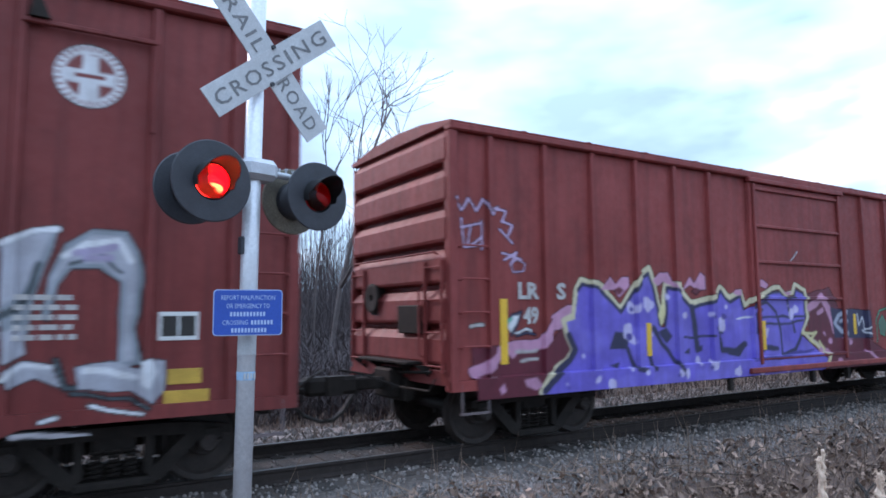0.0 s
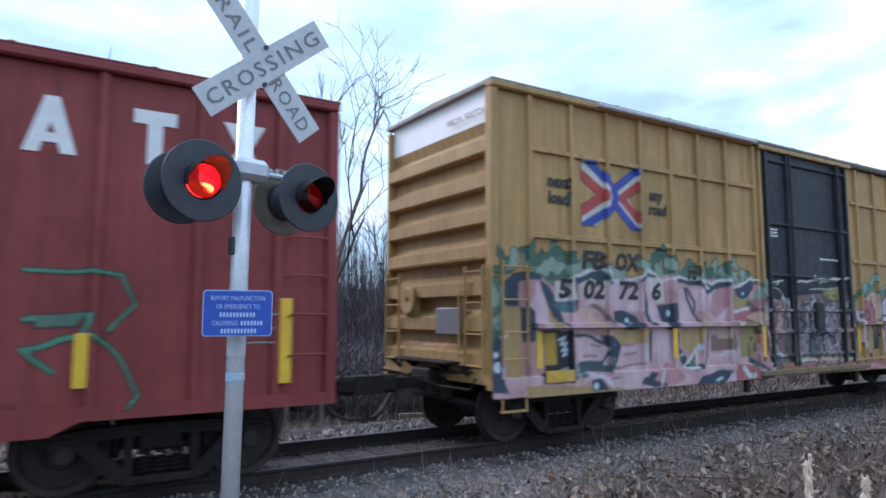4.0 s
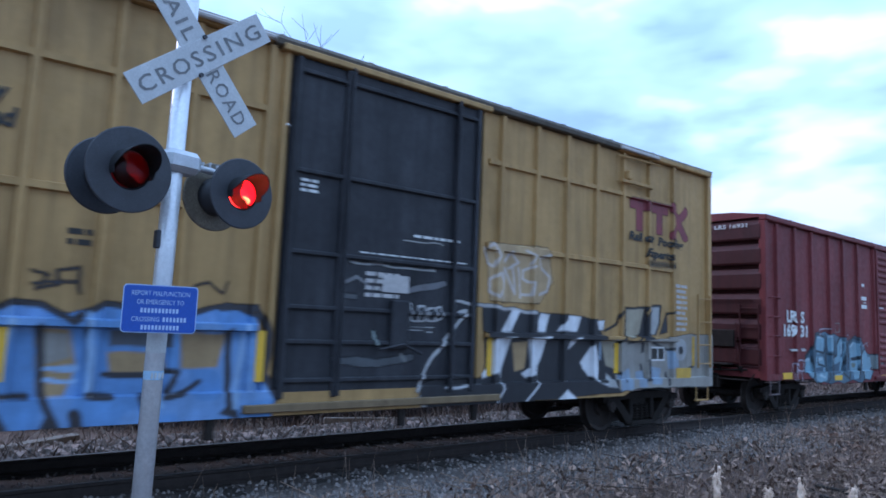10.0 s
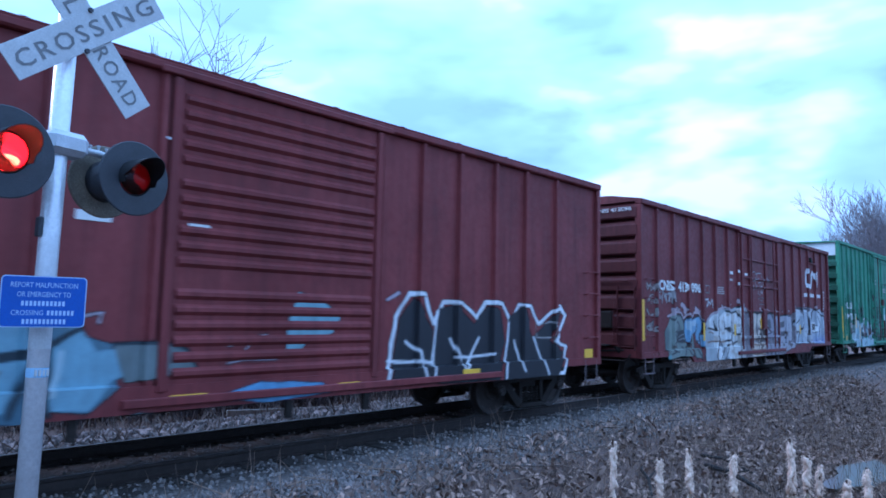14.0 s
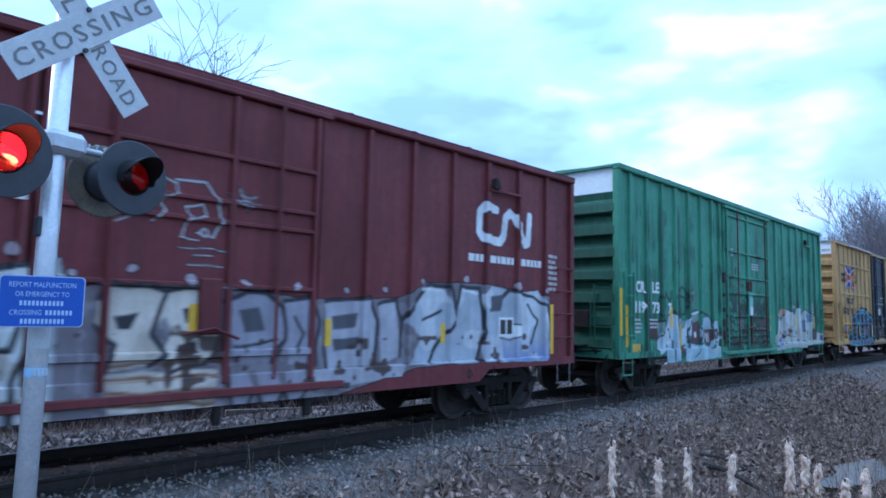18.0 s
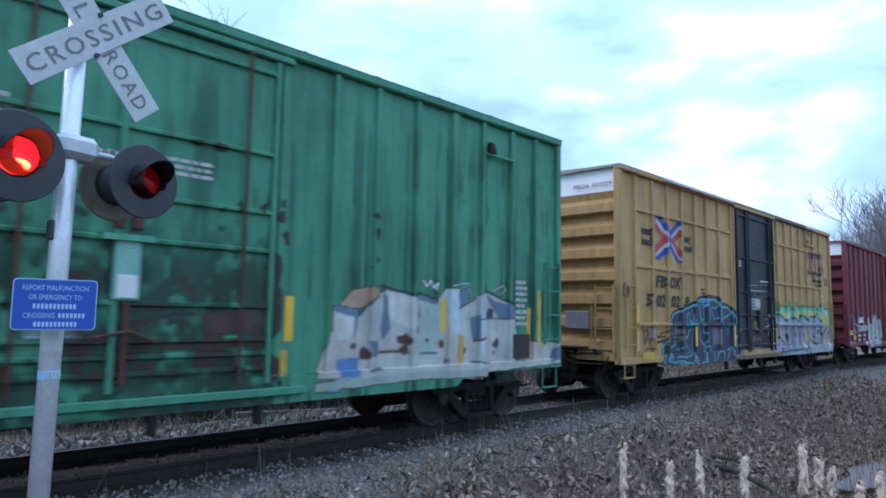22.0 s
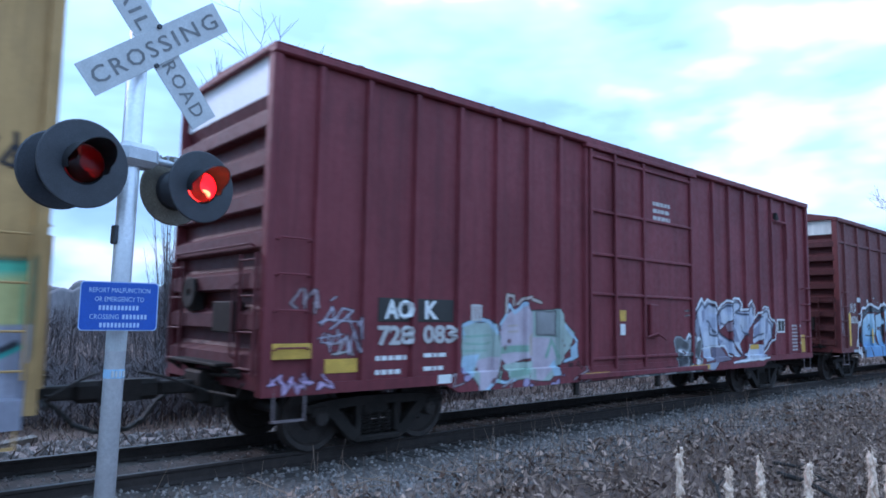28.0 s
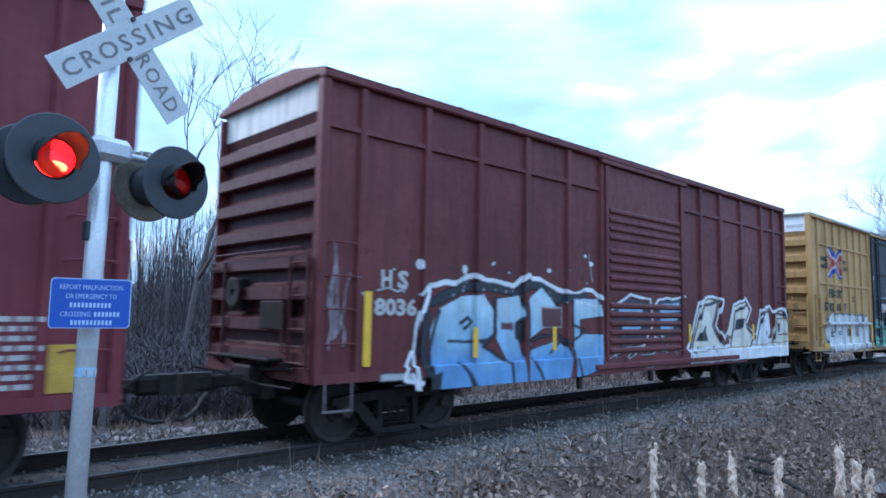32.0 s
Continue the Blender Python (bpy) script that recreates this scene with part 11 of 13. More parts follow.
def build_train():
    cars = []
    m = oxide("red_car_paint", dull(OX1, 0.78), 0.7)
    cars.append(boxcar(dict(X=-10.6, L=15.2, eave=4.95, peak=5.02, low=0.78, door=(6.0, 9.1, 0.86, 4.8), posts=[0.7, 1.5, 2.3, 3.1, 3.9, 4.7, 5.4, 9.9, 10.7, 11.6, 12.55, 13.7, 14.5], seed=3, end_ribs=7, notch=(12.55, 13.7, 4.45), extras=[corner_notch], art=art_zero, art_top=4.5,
                     plates=[(13.80, 14.18, 1.52, 1.80, WHITE), (13.83, 13.98, 1.56, 1.76, BLACK), (14.0, 14.15, 1.56, 1.76, BLACK), (13.90, 14.22, 1.09, 1.24, AMBER), (13.87, 14.30, 0.84, 1.03, AMBER)], stencils=[(12.05, 12.5, 1.25, 2.0, 7, PALE), (12.6, 13.1, 1.55, 2.0, 5, PALE)],
                     label="oxide red steel boxcar with white graffiti and a round white mark"), m))
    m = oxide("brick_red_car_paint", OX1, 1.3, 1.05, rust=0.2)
    cars.append(boxcar(dict(X=6.55, L=15.2, eave=4.20, peak=4.36, low=0.80, door=(6.25, 9.1, 0.86, 4.02), door_style="panel", door_bars=(0.03, 0.36, 0.56, 0.76, 0.97), door_posts=(0.02, 0.98),
                     posts=[0.65, 1.58, 2.48, 3.39, 4.27, 5.14, 10.02, 10.94, 11.83, 12.77, 13.69, 14.52], seed=11, end_ribs=6, art=art_one, art_top=3.45,
                     words=[("LR", 1.10, 1.96, 0.30, 0.36, PALE), ("S", 1.77, 1.96, 0.30, 0.17, PALE), ("49", 1.18, 1.63, 0.30, 0.26, PALE)],
                     plates=[(0.80, 0.92, 1.10, 1.95, YELLOW), (3.55, 3.66, 1.1, 1.6, YELLOW), (6.4, 6.5, 1.1, 1.6, YELLOW), (9.5, 9.6, 1.3, 1.7, YELLOW), (12.62, 12.74, 1.10, 1.60, YELLOW), (14.55, 14.68, 1.05, 1.95, YELLOW)],
                     extras=[letters_block], label="brick red steel boxcar with big purple graffiti"), m))
    cars.append(pool_car(23.92, "502726", 2.1, art_two, "tan boxcar with black doors and pink, green and lilac graffiti", 0.95, False))
    cars.append(pool_car(41.55, "502294", 3.2, art_three, "tan boxcar with black doors and silver, blue and black graffiti", 0.93))
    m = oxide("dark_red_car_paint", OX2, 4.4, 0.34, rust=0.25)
    cars.append(boxcar(dict(X=58.93, L=15.1, eave=4.40, peak=4.56, low=0.82, door=(6.2, 9.3, 0.88, 4.26), door_style="ribbed", door_ribs=17,
                     posts=[0.60, 1.47, 2.34, 3.33, 4.17, 5.08, 10.1, 10.93, 11.81, 12.66, 13.6], seed=44, end_ribs=6, art=art_four, art_top=2.6,
                     words=[("LR", 1.08, 2.11, 0.36, 0.40, WHITE), ("S", 1.76, 2.11, 0.36, 0.20, WHITE), ("169", 0.93, 1.79, 0.36, 0.52, WHITE), ("31", 1.74, 1.79, 0.36, 0.36, WHITE)],
                     plates=[(0.72, 1.15, 0.84, 0.98, YELLOW), (3.4, 3.85, 0.76, 0.88, YELLOW), (6.4, 6.8, 0.74, 0.84, YELLOW), (8.6, 8.95, 0.74, 0.84, YELLOW), (11.0, 11.4, 0.8, 0.9, YELLOW), (14.6, 14.9, 0.95, 1.12, YELLOW),
                             (5.42, 5.58, 3.18, 3.26, WHITE), (5.38, 5.7, 2.82, 2.92, WHITE), (5.38, 5.72, 2.60, 2.70, WHITE), (5.5, 5.7, 2.74, 2.78, PALE), (6.5, 6.75, 2.55, 2.68, WHITE), (1.15, 1.45, 1.45, 1.5, PALE), (1.8, 2.0, 1.45, 1.5, PALE)],
                     mark="LRS 16931", mark_mat=WHITE, label="dark red steel boxcar with blue and black graffiti"), m))
    m = oxide("oxide_brown_car_paint", OX3, 5.2, rust=0.35)
    cars.append(boxcar(dict(X=75.75, L=15.1, eave=4.38, peak=4.56, low=0.86, door=(5.9, 9.2, 0.92, 4.22), door_bars=(0.1, 0.33, 0.55, 0.62, 0.78), door_posts=(0.03, 0.22, 0.62, 0.97), door_rods=(0.22, 0.80),
                     posts=[0.85, 1.71, 2.54, 3.41, 4.23, 5.10, 10.0, 10.85, 11.72, 12.56, 13.4, 14.22], seed=52, end_ribs=8, notch=(12.56, 13.4, 3.78), extras=[corner_notch], art=art_five_all, art_top=3.9,
                     words=[("CNIS", 0.97, 2.41, 0.31, 0.69, WHITE), ("413", 1.98, 2.41, 0.31, 0.50, WHITE), ("096", 2.72, 2.42, 0.31, 0.57, WHITE)],
                     plates=[(0.02, 0.12, 1.25, 2.15, YELLOW), (3.30, 3.40, 1.2, 1.65, YELLOW), (5.55, 5.66, 1.3, 1.62, YELLOW), (7.5, 7.6, 1.5, 1.8, YELLOW), (9.35, 9.45, 1.3, 1.65, YELLOW), (11.5, 11.6, 1.3, 1.6, YELLOW), (14.4, 14.5, 1.05, 1.95, YELLOW),
                             (5.31, 5.52, 3.01, 3.09, WHITE), (5.75, 5.88, 3.07, 3.15, WHITE), (6.30, 6.52, 3.02, 3.09, WHITE), (5.74, 5.88, 2.72, 2.80, WHITE), (5.28, 5.48, 2.82, 2.88, PALE), (12.90, 13.30, 1.38, 1.7, WHITE), (12.94, 13.08, 1.42, 1.66, BLACK), (13.12, 13.26, 1.42, 1.66, BLACK)],
                     stencils=[(4.34, 4.86, 2.43, 2.64, 4, PALE), (12.12, 12.50, 2.60, 2.82, 1, WHITE), (12.66, 13.32, 2.60, 2.82, 1, WHITE), (13.48, 14.10, 2.60, 2.82, 1, WHITE), (14.25, 14.6, 2.2, 2.9, 7, PALE)], mark="CNIS 413096", mark_mat=WHITE, label="brown boxcar with a bent white mark and blue-white graffiti"), m))
    g = car_paint("green_car_paint", GRN, 6.3, 0.55, 0.15)
    rusty = car_paint("rusty_door_rod", (0.10, 0.035, 0.025), 6.6, 0.9)
    # the green end is a darker, rustier copy of the body paint
    m = {"body": g, "door": g, "end": car_paint("dark_green_end", dull(GRN, 0.40), 6.9, 0.8), "rod": rusty, "lock": plain_mat("pale_green_lock", (0.22, 0.46, 0.38), 0.5), "header": plain_mat("white_end_paint", (0.76, 0.80, 0.78), 0.5, 0.0, 0.12, 2.0)}
    cars.append(boxcar(dict(X=92.57, L=15.24, eave=5.00, peak=5.05, low=0.86, door=(5.85, 9.35, 0.92, 4.78), door_bars=(0.05, 0.093, 0.137, 0.233, 0.40, 0.518, 0.70, 0.958), door_posts=(0.03, 0.47, 0.97), door_rods=(0.22, 0.857),
                     posts=[0.56, 1.33, 2.10, 2.84, 3.55, 4.30, 5.02, 5.55, 10.15, 10.88, 11.63, 12.43, 13.1, 13.84, 14.5], wide=[2.84, 12.43], lock_x=7.62, lock_z=0.92, seed=63, post_w=0.055, end_ribs=7, beams=True, header=0.50, notch=(13.1, 13.84, 4.35), extras=[corner_notch], art=art_six, art_top=4.8, stiles=True,
                     words=[("CR", 0.84, 2.30, 0.34, 0.42, WHITE), ("LE", 1.61, 2.31, 0.34, 0.35, WHITE), ("119", 0.81, 1.85, 0.34, 0.45, WHITE), ("73", 1.62, 1.85, 0.34, 0.35, WHITE), ("7", 2.42, 1.84, 0.34, 0.18, WHITE)],
                     plates=[(0.02, 0.12, 1.35, 2.35, YELLOW), (0.40, 0.50, 1.1, 2.0, YELLOW), (0.62, 1.05, 0.98, 1.16, AMBER), (2.55, 2.66, 1.5, 2.0, YELLOW), (2.9, 3.0, 1.05, 1.6, AMBER), (5.62, 5.74, 1.0, 1.5, AMBER), (9.5, 9.62, 1.4, 1.95, YELLOW), (9.45, 9.55, 0.95, 1.3, AMBER), (12.2, 12.3, 1.5, 2.0, YELLOW), (12.6, 12.7, 0.95, 1.45, AMBER), (14.6, 14.7, 1.2, 2.2, YELLOW), (14.3, 14.4, 0.95, 1.9, AMBER), (13.85, 14.3, 1.05, 1.45, BLACK)],
                     stencils=[(7.9, 8.5, 3.2, 3.42, 3, PALE), (6.3, 6.5, 3.5, 3.75, 3, PALE), (14.0, 14.3, 1.6, 2.4, 8, PALE), (0.62, 1.1, 1.4, 1.75, 4, PALE), (1.5, 1.9, 1.5, 1.75, 3, PALE)],
                     label="green steel boxcar with exterior posts, rust streaks and pale graffiti"), m))
    cars.append(pool_car(109.92, "502029", 7.4, art_seven, "tan boxcar with black doors, navy and grey graffiti", 1.0, False))
    m = oxide("maroon_car_paint", OX4, 8.1, rust=0.15)
    m["header"] = plain_mat("white_end_paint", (0.80, 0.80, 0.82), 0.5, 0.0, 0.08, 2.0)
    cars.append(boxcar(dict(X=127.28, L=15.8, eave=4.90, peak=4.97, low=0.80, door=(6.0, 9.62, 0.86, 4.72), door_bars=(0.05, 0.34, 0.52, 0.72, 0.97), door_posts=(0.02, 0.22, 0.48, 0.97), door_rods=(0.20,),
                     posts=[0.67, 1.39, 2.2, 3.01, 3.78, 4.5, 5.29, 10.56, 11.3, 12.07, 12.82, 13.56, 14.38, 15.08], seed=81, end_ribs=7, beams=True, header=0.46, notch=(13.56, 14.38, 4.22), extras=[corner_notch], art=art_eight, art_top=2.5, truck_x=1.95, bolster=(3.0, 12.8),
                     words=[("AO", 1.72, 1.71, 0.33, 0.45, WHITE), ("K", 2.40, 1.71, 0.33, 0.24, WHITE), ("728", 1.62, 1.37, 0.33, 0.56, PALE), ("083", 2.37, 1.38, 0.33, 0.59, PALE)],
                     plates=[(1.62, 2.14, 1.66, 1.97, BLACK), (2.27, 2.93, 1.66, 1.97, BLACK), (0.12, 0.62, 1.22, 1.40, AMBER), (0.85, 1.32, 1.03, 1.20, AMBER), (3.28, 3.50, 1.68, 1.92, PALE), (3.31, 3.47, 1.71, 1.89, m["body"]), (6.95, 7.15, 1.7, 1.9, AMBER), (6.97, 7.12, 1.45, 1.65, WHITE), (12.28, 12.72, 1.08, 1.19, AMBER), (13.80, 14.24, 1.46, 1.80, WHITE), (13.84, 14.00, 1.50, 1.76, BLACK), (14.03, 14.20, 1.50, 1.76, BLACK), (15.15, 15.5, 0.95, 1.4, AMBER), (5.9, 6.6, 0.72, 0.82, AMBER), (9.4, 10.2, 0.72, 0.82, AMBER), (2.6, 2.85, 0.82, 0.94, WHITE)],
                     stencils=[(8.1, 8.72, 3.68, 4.10, 3, PALE), (1.6, 2.1, 1.16, 1.27, 1, WHITE), (1.6, 2.0, 0.98, 1.09, 1, WHITE), (2.4, 2.8, 1.18, 1.28, 1, WHITE), (2.4, 2.75, 1.0, 1.10, 1, WHITE), (14.7, 15.1, 1.0, 1.7, 8, PALE)],
                     label="maroon steel boxcar with pale green and white graffiti"), m))
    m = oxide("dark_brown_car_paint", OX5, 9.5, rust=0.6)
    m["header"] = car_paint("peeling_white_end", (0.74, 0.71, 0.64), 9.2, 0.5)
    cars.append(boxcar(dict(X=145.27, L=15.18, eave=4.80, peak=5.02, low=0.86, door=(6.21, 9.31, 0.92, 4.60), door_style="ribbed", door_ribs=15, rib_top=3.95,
                     posts=[0.66, 1.8, 2.9, 4.02, 5.17, 10.2, 11.2, 12.37, 13.62, 14.4], post_w=0.07, belts=[(4.12, 0.1, 6.1), (4.12, 9.4, 15.0)], seed=95, end_ribs=8, beams=True, header=0.40, art=art_nine, art_top=2.9,
                     words=[("H", 1.03, 2.09, 0.32, 0.18, PALE), ("S", 1.31, 2.09, 0.32, 0.19, PALE), ("8036", 0.92, 1.72, 0.30, 0.74, PALE)],
                     plates=[(0.72, 0.84, 1.05, 2.02, YELLOW), (2.75, 2.85, 1.1, 1.55, YELLOW), (4.75, 4.85, 1.15, 1.55, YELLOW), (9.6, 9.7, 1.2, 1.6, YELLOW), (13.0, 13.1, 1.2, 1.6, YELLOW)],
                     label="dark brown weathered boxcar with light blue graffiti"), m))
    cars.append(pool_car(162.5, "502107", 10.3, art_ten, "tan boxcar with black doors and white graffiti", 1.0, False))
    return cars


def letters_block(car, sp, mats):
    """The lessor's mark as four plain white shapes: ring, wedge, hammer, cross."""
    ring = [(0.12, 0.0), (0.32, 0.0), (0.44, 0.12), (0.44, 0.42), (0.32, 0.54), (0.12, 0.54), (0.0, 0.42), (0.0, 0.12)]
    hole = [(0.22 + 0.56 * (x - 0.22), 0.27 + 0.62 * (z - 0.27)) for x, z in ring]
    forms = []
    mb = MB()
    for i in (0, 1, 3, 4, 5, 6, 7):
        k = (i + 1) % 8
        mb.prism([ring[i], ring[k], hole[k], hole[i]], "y", -0.008, 0.0)
    forms.append((11.23, mb.box(0.24, 0.44, -0.008, 0.0, 0.12, 0.28)))
    mb = MB().prism([(0.0, 0.0), (0.13, 0.0), (0.22, 0.30), (0.22, 0.54), (0.16, 0.54)], "y", -0.008, 0.0)
    mb.prism([(0.22, 0.30), (0.31, 0.0), (0.44, 0.0), (0.28, 0.54), (0.22, 0.54)], "y", -0.008, 0.0)
    forms.append((12.12, mb.prism([(0.14, 0.10), (0.30, 0.10), (0.28, 0.19), (0.16, 0.19)], "y", -0.0085, 0.0)))
    forms.append((13.02, MB().box(0.02, 0.42, -0.008, 0.0, 0.40, 0.54).box(0.15, 0.29, -0.008, 0.0, 0.0, 0.40)))
    mb = MB().prism([(0.0, 0.0), (0.14, 0.0), (0.44, 0.54), (0.30, 0.54)], "y", -0.008, 0.0)
    forms.append((13.91, mb.prism([(0.30, 0.0), (0.44, 0.0), (0.14, 0.54), (0.0, 0.54)], "y", -0.0095, 0.0)))
    for x, mb in forms:
        part("marking", mb, WHITE, car).location = (x, -SHEET - 0.001, 3.26)


CARS = build_train()
# ---------- ground and track ----------
def smooth(a, b, x):
    t = max(0.0, min(1.0, (x - a) / (b - a)))
    return t * t * (3 - 2 * t)


def ground_z(x, y):
    """Height of the ground: road shoulder, ditch, ballast bank, field and far rise."""
    d = abs(y - TRACK_Y)
    bed = -0.178
    near = -0.85 - 0.10 * smooth(4, 14, x)
    if y < TRACK_Y:
        z = bed + (near - bed) * smooth(2.3, 4.3, d)
        bank = 0.10 * (1 - smooth(1.0, 2.6, y)) + near * smooth(1.0, 2.6, y)
        if y < 2.6:
            z = bank
        # shoulder of the crossing road
        z = z + (max(z, -0.12) - z) * (1 - smooth(-0.5, 2.4, x - 0.1 * y))
    else:
        z = bed + (-0.62 - bed) * smooth(2.3, 4.6, d)
        z += 3.5 * smooth(60, 400, y) + 0.4 * smooth(14, 30, y)
    far = smooth(3.0, 6.0, d)
    z += far * (0.10 * noise.noise((x * 0.5, y * 0.5, 0.3)) + 0.05 * noise.noise((x * 1.7, y * 1.7, 4.2)))
    z += 0.012 * noise.noise((x * 6, y * 6, 1.2))
    return z


def ground_mats():
    g = Nodes("ballast_and_dead_grass")
    v = g.coords()
    sep = g.n("ShaderNodeSeparateXYZ")
    g.k(v, sep.inputs[0])
    wob = g.noise(v, 1.3, 5, 0.7)
    off = g.n("ShaderNodeMath")
    off.operation = "SUBTRACT"
    g.k(sep.outputs["Y"], off.inputs[0])
    off.inputs[1].default_value = TRACK_Y
    ab = g.n("ShaderNodeMath")
    ab.operation = "ABSOLUTE"
    g.k(off.outputs[0], ab.inputs[0])
    ad = g.n("ShaderNodeMath")
    ad.operation = "MULTIPLY_ADD"
    g.k(wob, ad.inputs[0])
    ad.inputs[1].default_value = 1.6
    g.k(ab.outputs[0], ad.inputs[2])
    sc = g.n("ShaderNodeMath")
    sc.operation = "MULTIPLY"
    g.k(ad.outputs[0], sc.inputs[0])
    sc.inputs[1].default_value = 0.1
    stone = g.ramp(sc.outputs[0], 0.30, 0.37, (1, 1, 1, 1), (0, 0, 0, 1))
    vo = g.n("ShaderNodeTexVoronoi", Scale=22.0)
    g.k(v, vo.inputs["Vector"])
    ston = g.mix(g.ramp(vo.outputs["Color"], 0.1, 0.9), (0.10, 0.076, 0.068), (0.36, 0.285, 0.25))
    # dark track band: oily ballast with the train's shade put into the colour
    oil_shade = g.ramp(sc.outputs[0], 0.22, 0.30, (1, 1, 1, 1), (0, 0, 0, 1))
    ston = g.mix(oil_shade, ston, (0.072, 0.058, 0.050))
    dirt = g.mix(g.ramp(g.noise(v, 2.0, 6, 0.7), 0.3, 0.7), (0.080, 0.043, 0.029), (0.24, 0.140, 0.096))
    dirt = g.mix(g.ramp(g.noise(v, 28.0, 3), 0.4, 0.7), dirt, (0.08, 0.060, 0.056))
    col = g.mix(stone, dirt, ston)
    hg = g.mix(stone, g.noise(v, 30.0, 4), vo.outputs["Distance"])
    g.bump(hg, 0.8, 0.03)
    return g.finish(col, 0.95)


def build_ground():
    xs = np.concatenate([-np.geomspace(1200, 6, 22), np.arange(-4, 46, 0.33), np.geomspace(46.5, 1500, 30)])
    ys = np.concatenate([-np.geomspace(900, 4, 16), np.arange(-3, 18, 0.25), np.geomspace(18.5, 1500, 34)])
    v = [(float(x), float(y), ground_z(float(x), float(y))) for y in ys for x in xs]
    n = len(xs)
    f = [(j * n + i, j * n + i + 1, (j + 1) * n + i + 1, (j + 1) * n + i) for j in range(len(ys) - 1) for i in range(n - 1)]
    mb = MB()
    mb.v, mb.f = v, f
    return tagged(new("ground", mb.mesh("ground", ground_mats(), True)), "grey ballast bank and dead winter grass", "ground", kind="structure")


build_ground()


def build_track():
    track = thing("railway_track", pose(0, TRACK_Y, 0), "single line of rusty rails on dark wooden ties", "railway track", kind="structure")
    prof = [(-0.075, -0.17), (0.075, -0.17), (0.075, -0.155), (0.012, -0.13), (0.010, -0.045), (0.036, -0.03), (0.036, -0.004), (0.030, 0.0), (-0.030, 0.0), (-0.036, -0.004), (-0.036, -0.03), (-0.010, -0.045), (-0.012, -0.13), (-0.075, -0.155)]
    for s in (-1, 1):
        me = MB().prism([(s * 0.753 + a, b) for a, b in prof], "x", -120, 260).mesh("rail", RAIL_SIDE)
        me.materials.append(RAIL_TOP)
        for p in me.polygons:
            if p.normal.z > 0.9 and p.center.z > -0.01:
                p.material_index = 1
        part("rail", me, None, track)
    tie = MB().box(-0.115, 0.115, -1.30, 1.30, -0.34, -0.165, 0.012).mesh("tie", WOOD)
    plate = MB().box(-0.09, 0.09, -0.16, 0.16, -0.168, -0.152, 0.004).mesh("tie_plate", RAIL_SIDE)
    rng = random.Random(5)
    for i in range(-16, 120):
        t = part("tie", tie, None, track)
        t.location = (i * 0.50 + rng.uniform(-0.04, 0.04), rng.uniform(-0.05, 0.05), rng.uniform(-0.01, 0.008))
        if i < 60:
            for s in (-1, 1):
                part("tie_plate", plate, None, t).location = (0, s * 0.753, 0)
    return track


build_track()


def scatter_mesh(name, mat, items):
    """Joined small solids: items of (verts, faces)."""
    v, f, k = [], [], 0
    for a, b in items:
        v.append(a)
        f.append(b + k)
        k += len(a)
    v, f = np.concatenate(v), np.concatenate(f)
    me = bpy.data.meshes.new(name)
    me.from_pydata(v.tolist(), [], f.tolist())
    me.materials.append(mat)
    return me


def stone_mat():
    g = Nodes("ballast_stone")
    ge = g.n("ShaderNodeNewGeometry")
    r = g.ramp(ge.outputs["Random Per Island"], 0.0, 1.0, (0.060, 0.048, 0.044, 1), (0.39, 0.32, 0.285, 1))
    v = g.coords()
    col = g.mix(g.ramp(g.noise(v, 40.0, 4), 0.35, 0.7), r, (0.10, 0.095, 0.09))
    return g.finish(col, 0.85)


def build_ballast():
    rng = np.random.default_rng(8)
    base = np.array([(1, 0, -0.3), (0.3, 0.95, -0.35), (-0.85, 0.5, -0.3), (-0.75, -0.6, -0.35), (0.35, -0.9, -0.3), (0.45, 0.1, 0.65), (-0.35, 0.25, 0.7), (-0.05, -0.5, 0.6)])
    faces = np.array([(0, 1, 5), (1, 6, 5), (1, 2, 6), (2, 3, 6), (3, 7, 6), (3, 4, 7), (4, 0, 5), (4, 5, 7), (5, 6, 7)])
    items = []
    for _ in range(34000):
        x = rng.uniform(-3, 34) if rng.random() < 0.75 else rng.uniform(-3, 15)
        side = rng.random()
        if side < 0.62:
            y = rng.uniform(5.55, 7.68)
            if y > 6.7 and rng.random() > 0.35:
                continue
            if y < 6.3 and rng.random() > (y - 5.2) / 1.1:
                continue
        elif side < 0.75:
            y = rng.uniform(7.8, 9.2)
            if rng.random() > 0.4:
                continue
        else:
            y = 9.3 + 2.9 * rng.random() ** 1.3
        s = rng.uniform(0.014, 0.034) if y < 9.3 else rng.uniform(0.02, 0.06)
        a = rng.uniform(0, 6.28)
        p = base * rng.uniform(0.7, 1.3, (8, 3)) * s
        c, d = math.cos(a), math.sin(a)
        p = np.stack([p[:, 0] * c - p[:, 1] * d + x, p[:, 0] * d + p[:, 1] * c + y, p[:, 2] + ground_z(x, y) + s * 0.3], 1)
        items.append((p, faces))
    return tagged(new("ballast", scatter_mesh("ballast", stone_mat(), items)), "loose light grey ballast stones beside the rails", "ballast", kind="stuff")


build_ballast()


def grass_mat(name, lo, hi):
    g = Nodes(name)
    ge = g.n("ShaderNodeNewGeometry")
    r = g.ramp(ge.outputs["Random Per Island"], 0.0, 1.0, (*lo, 1), (*hi, 1))
    return g.finish(r, 0.9)


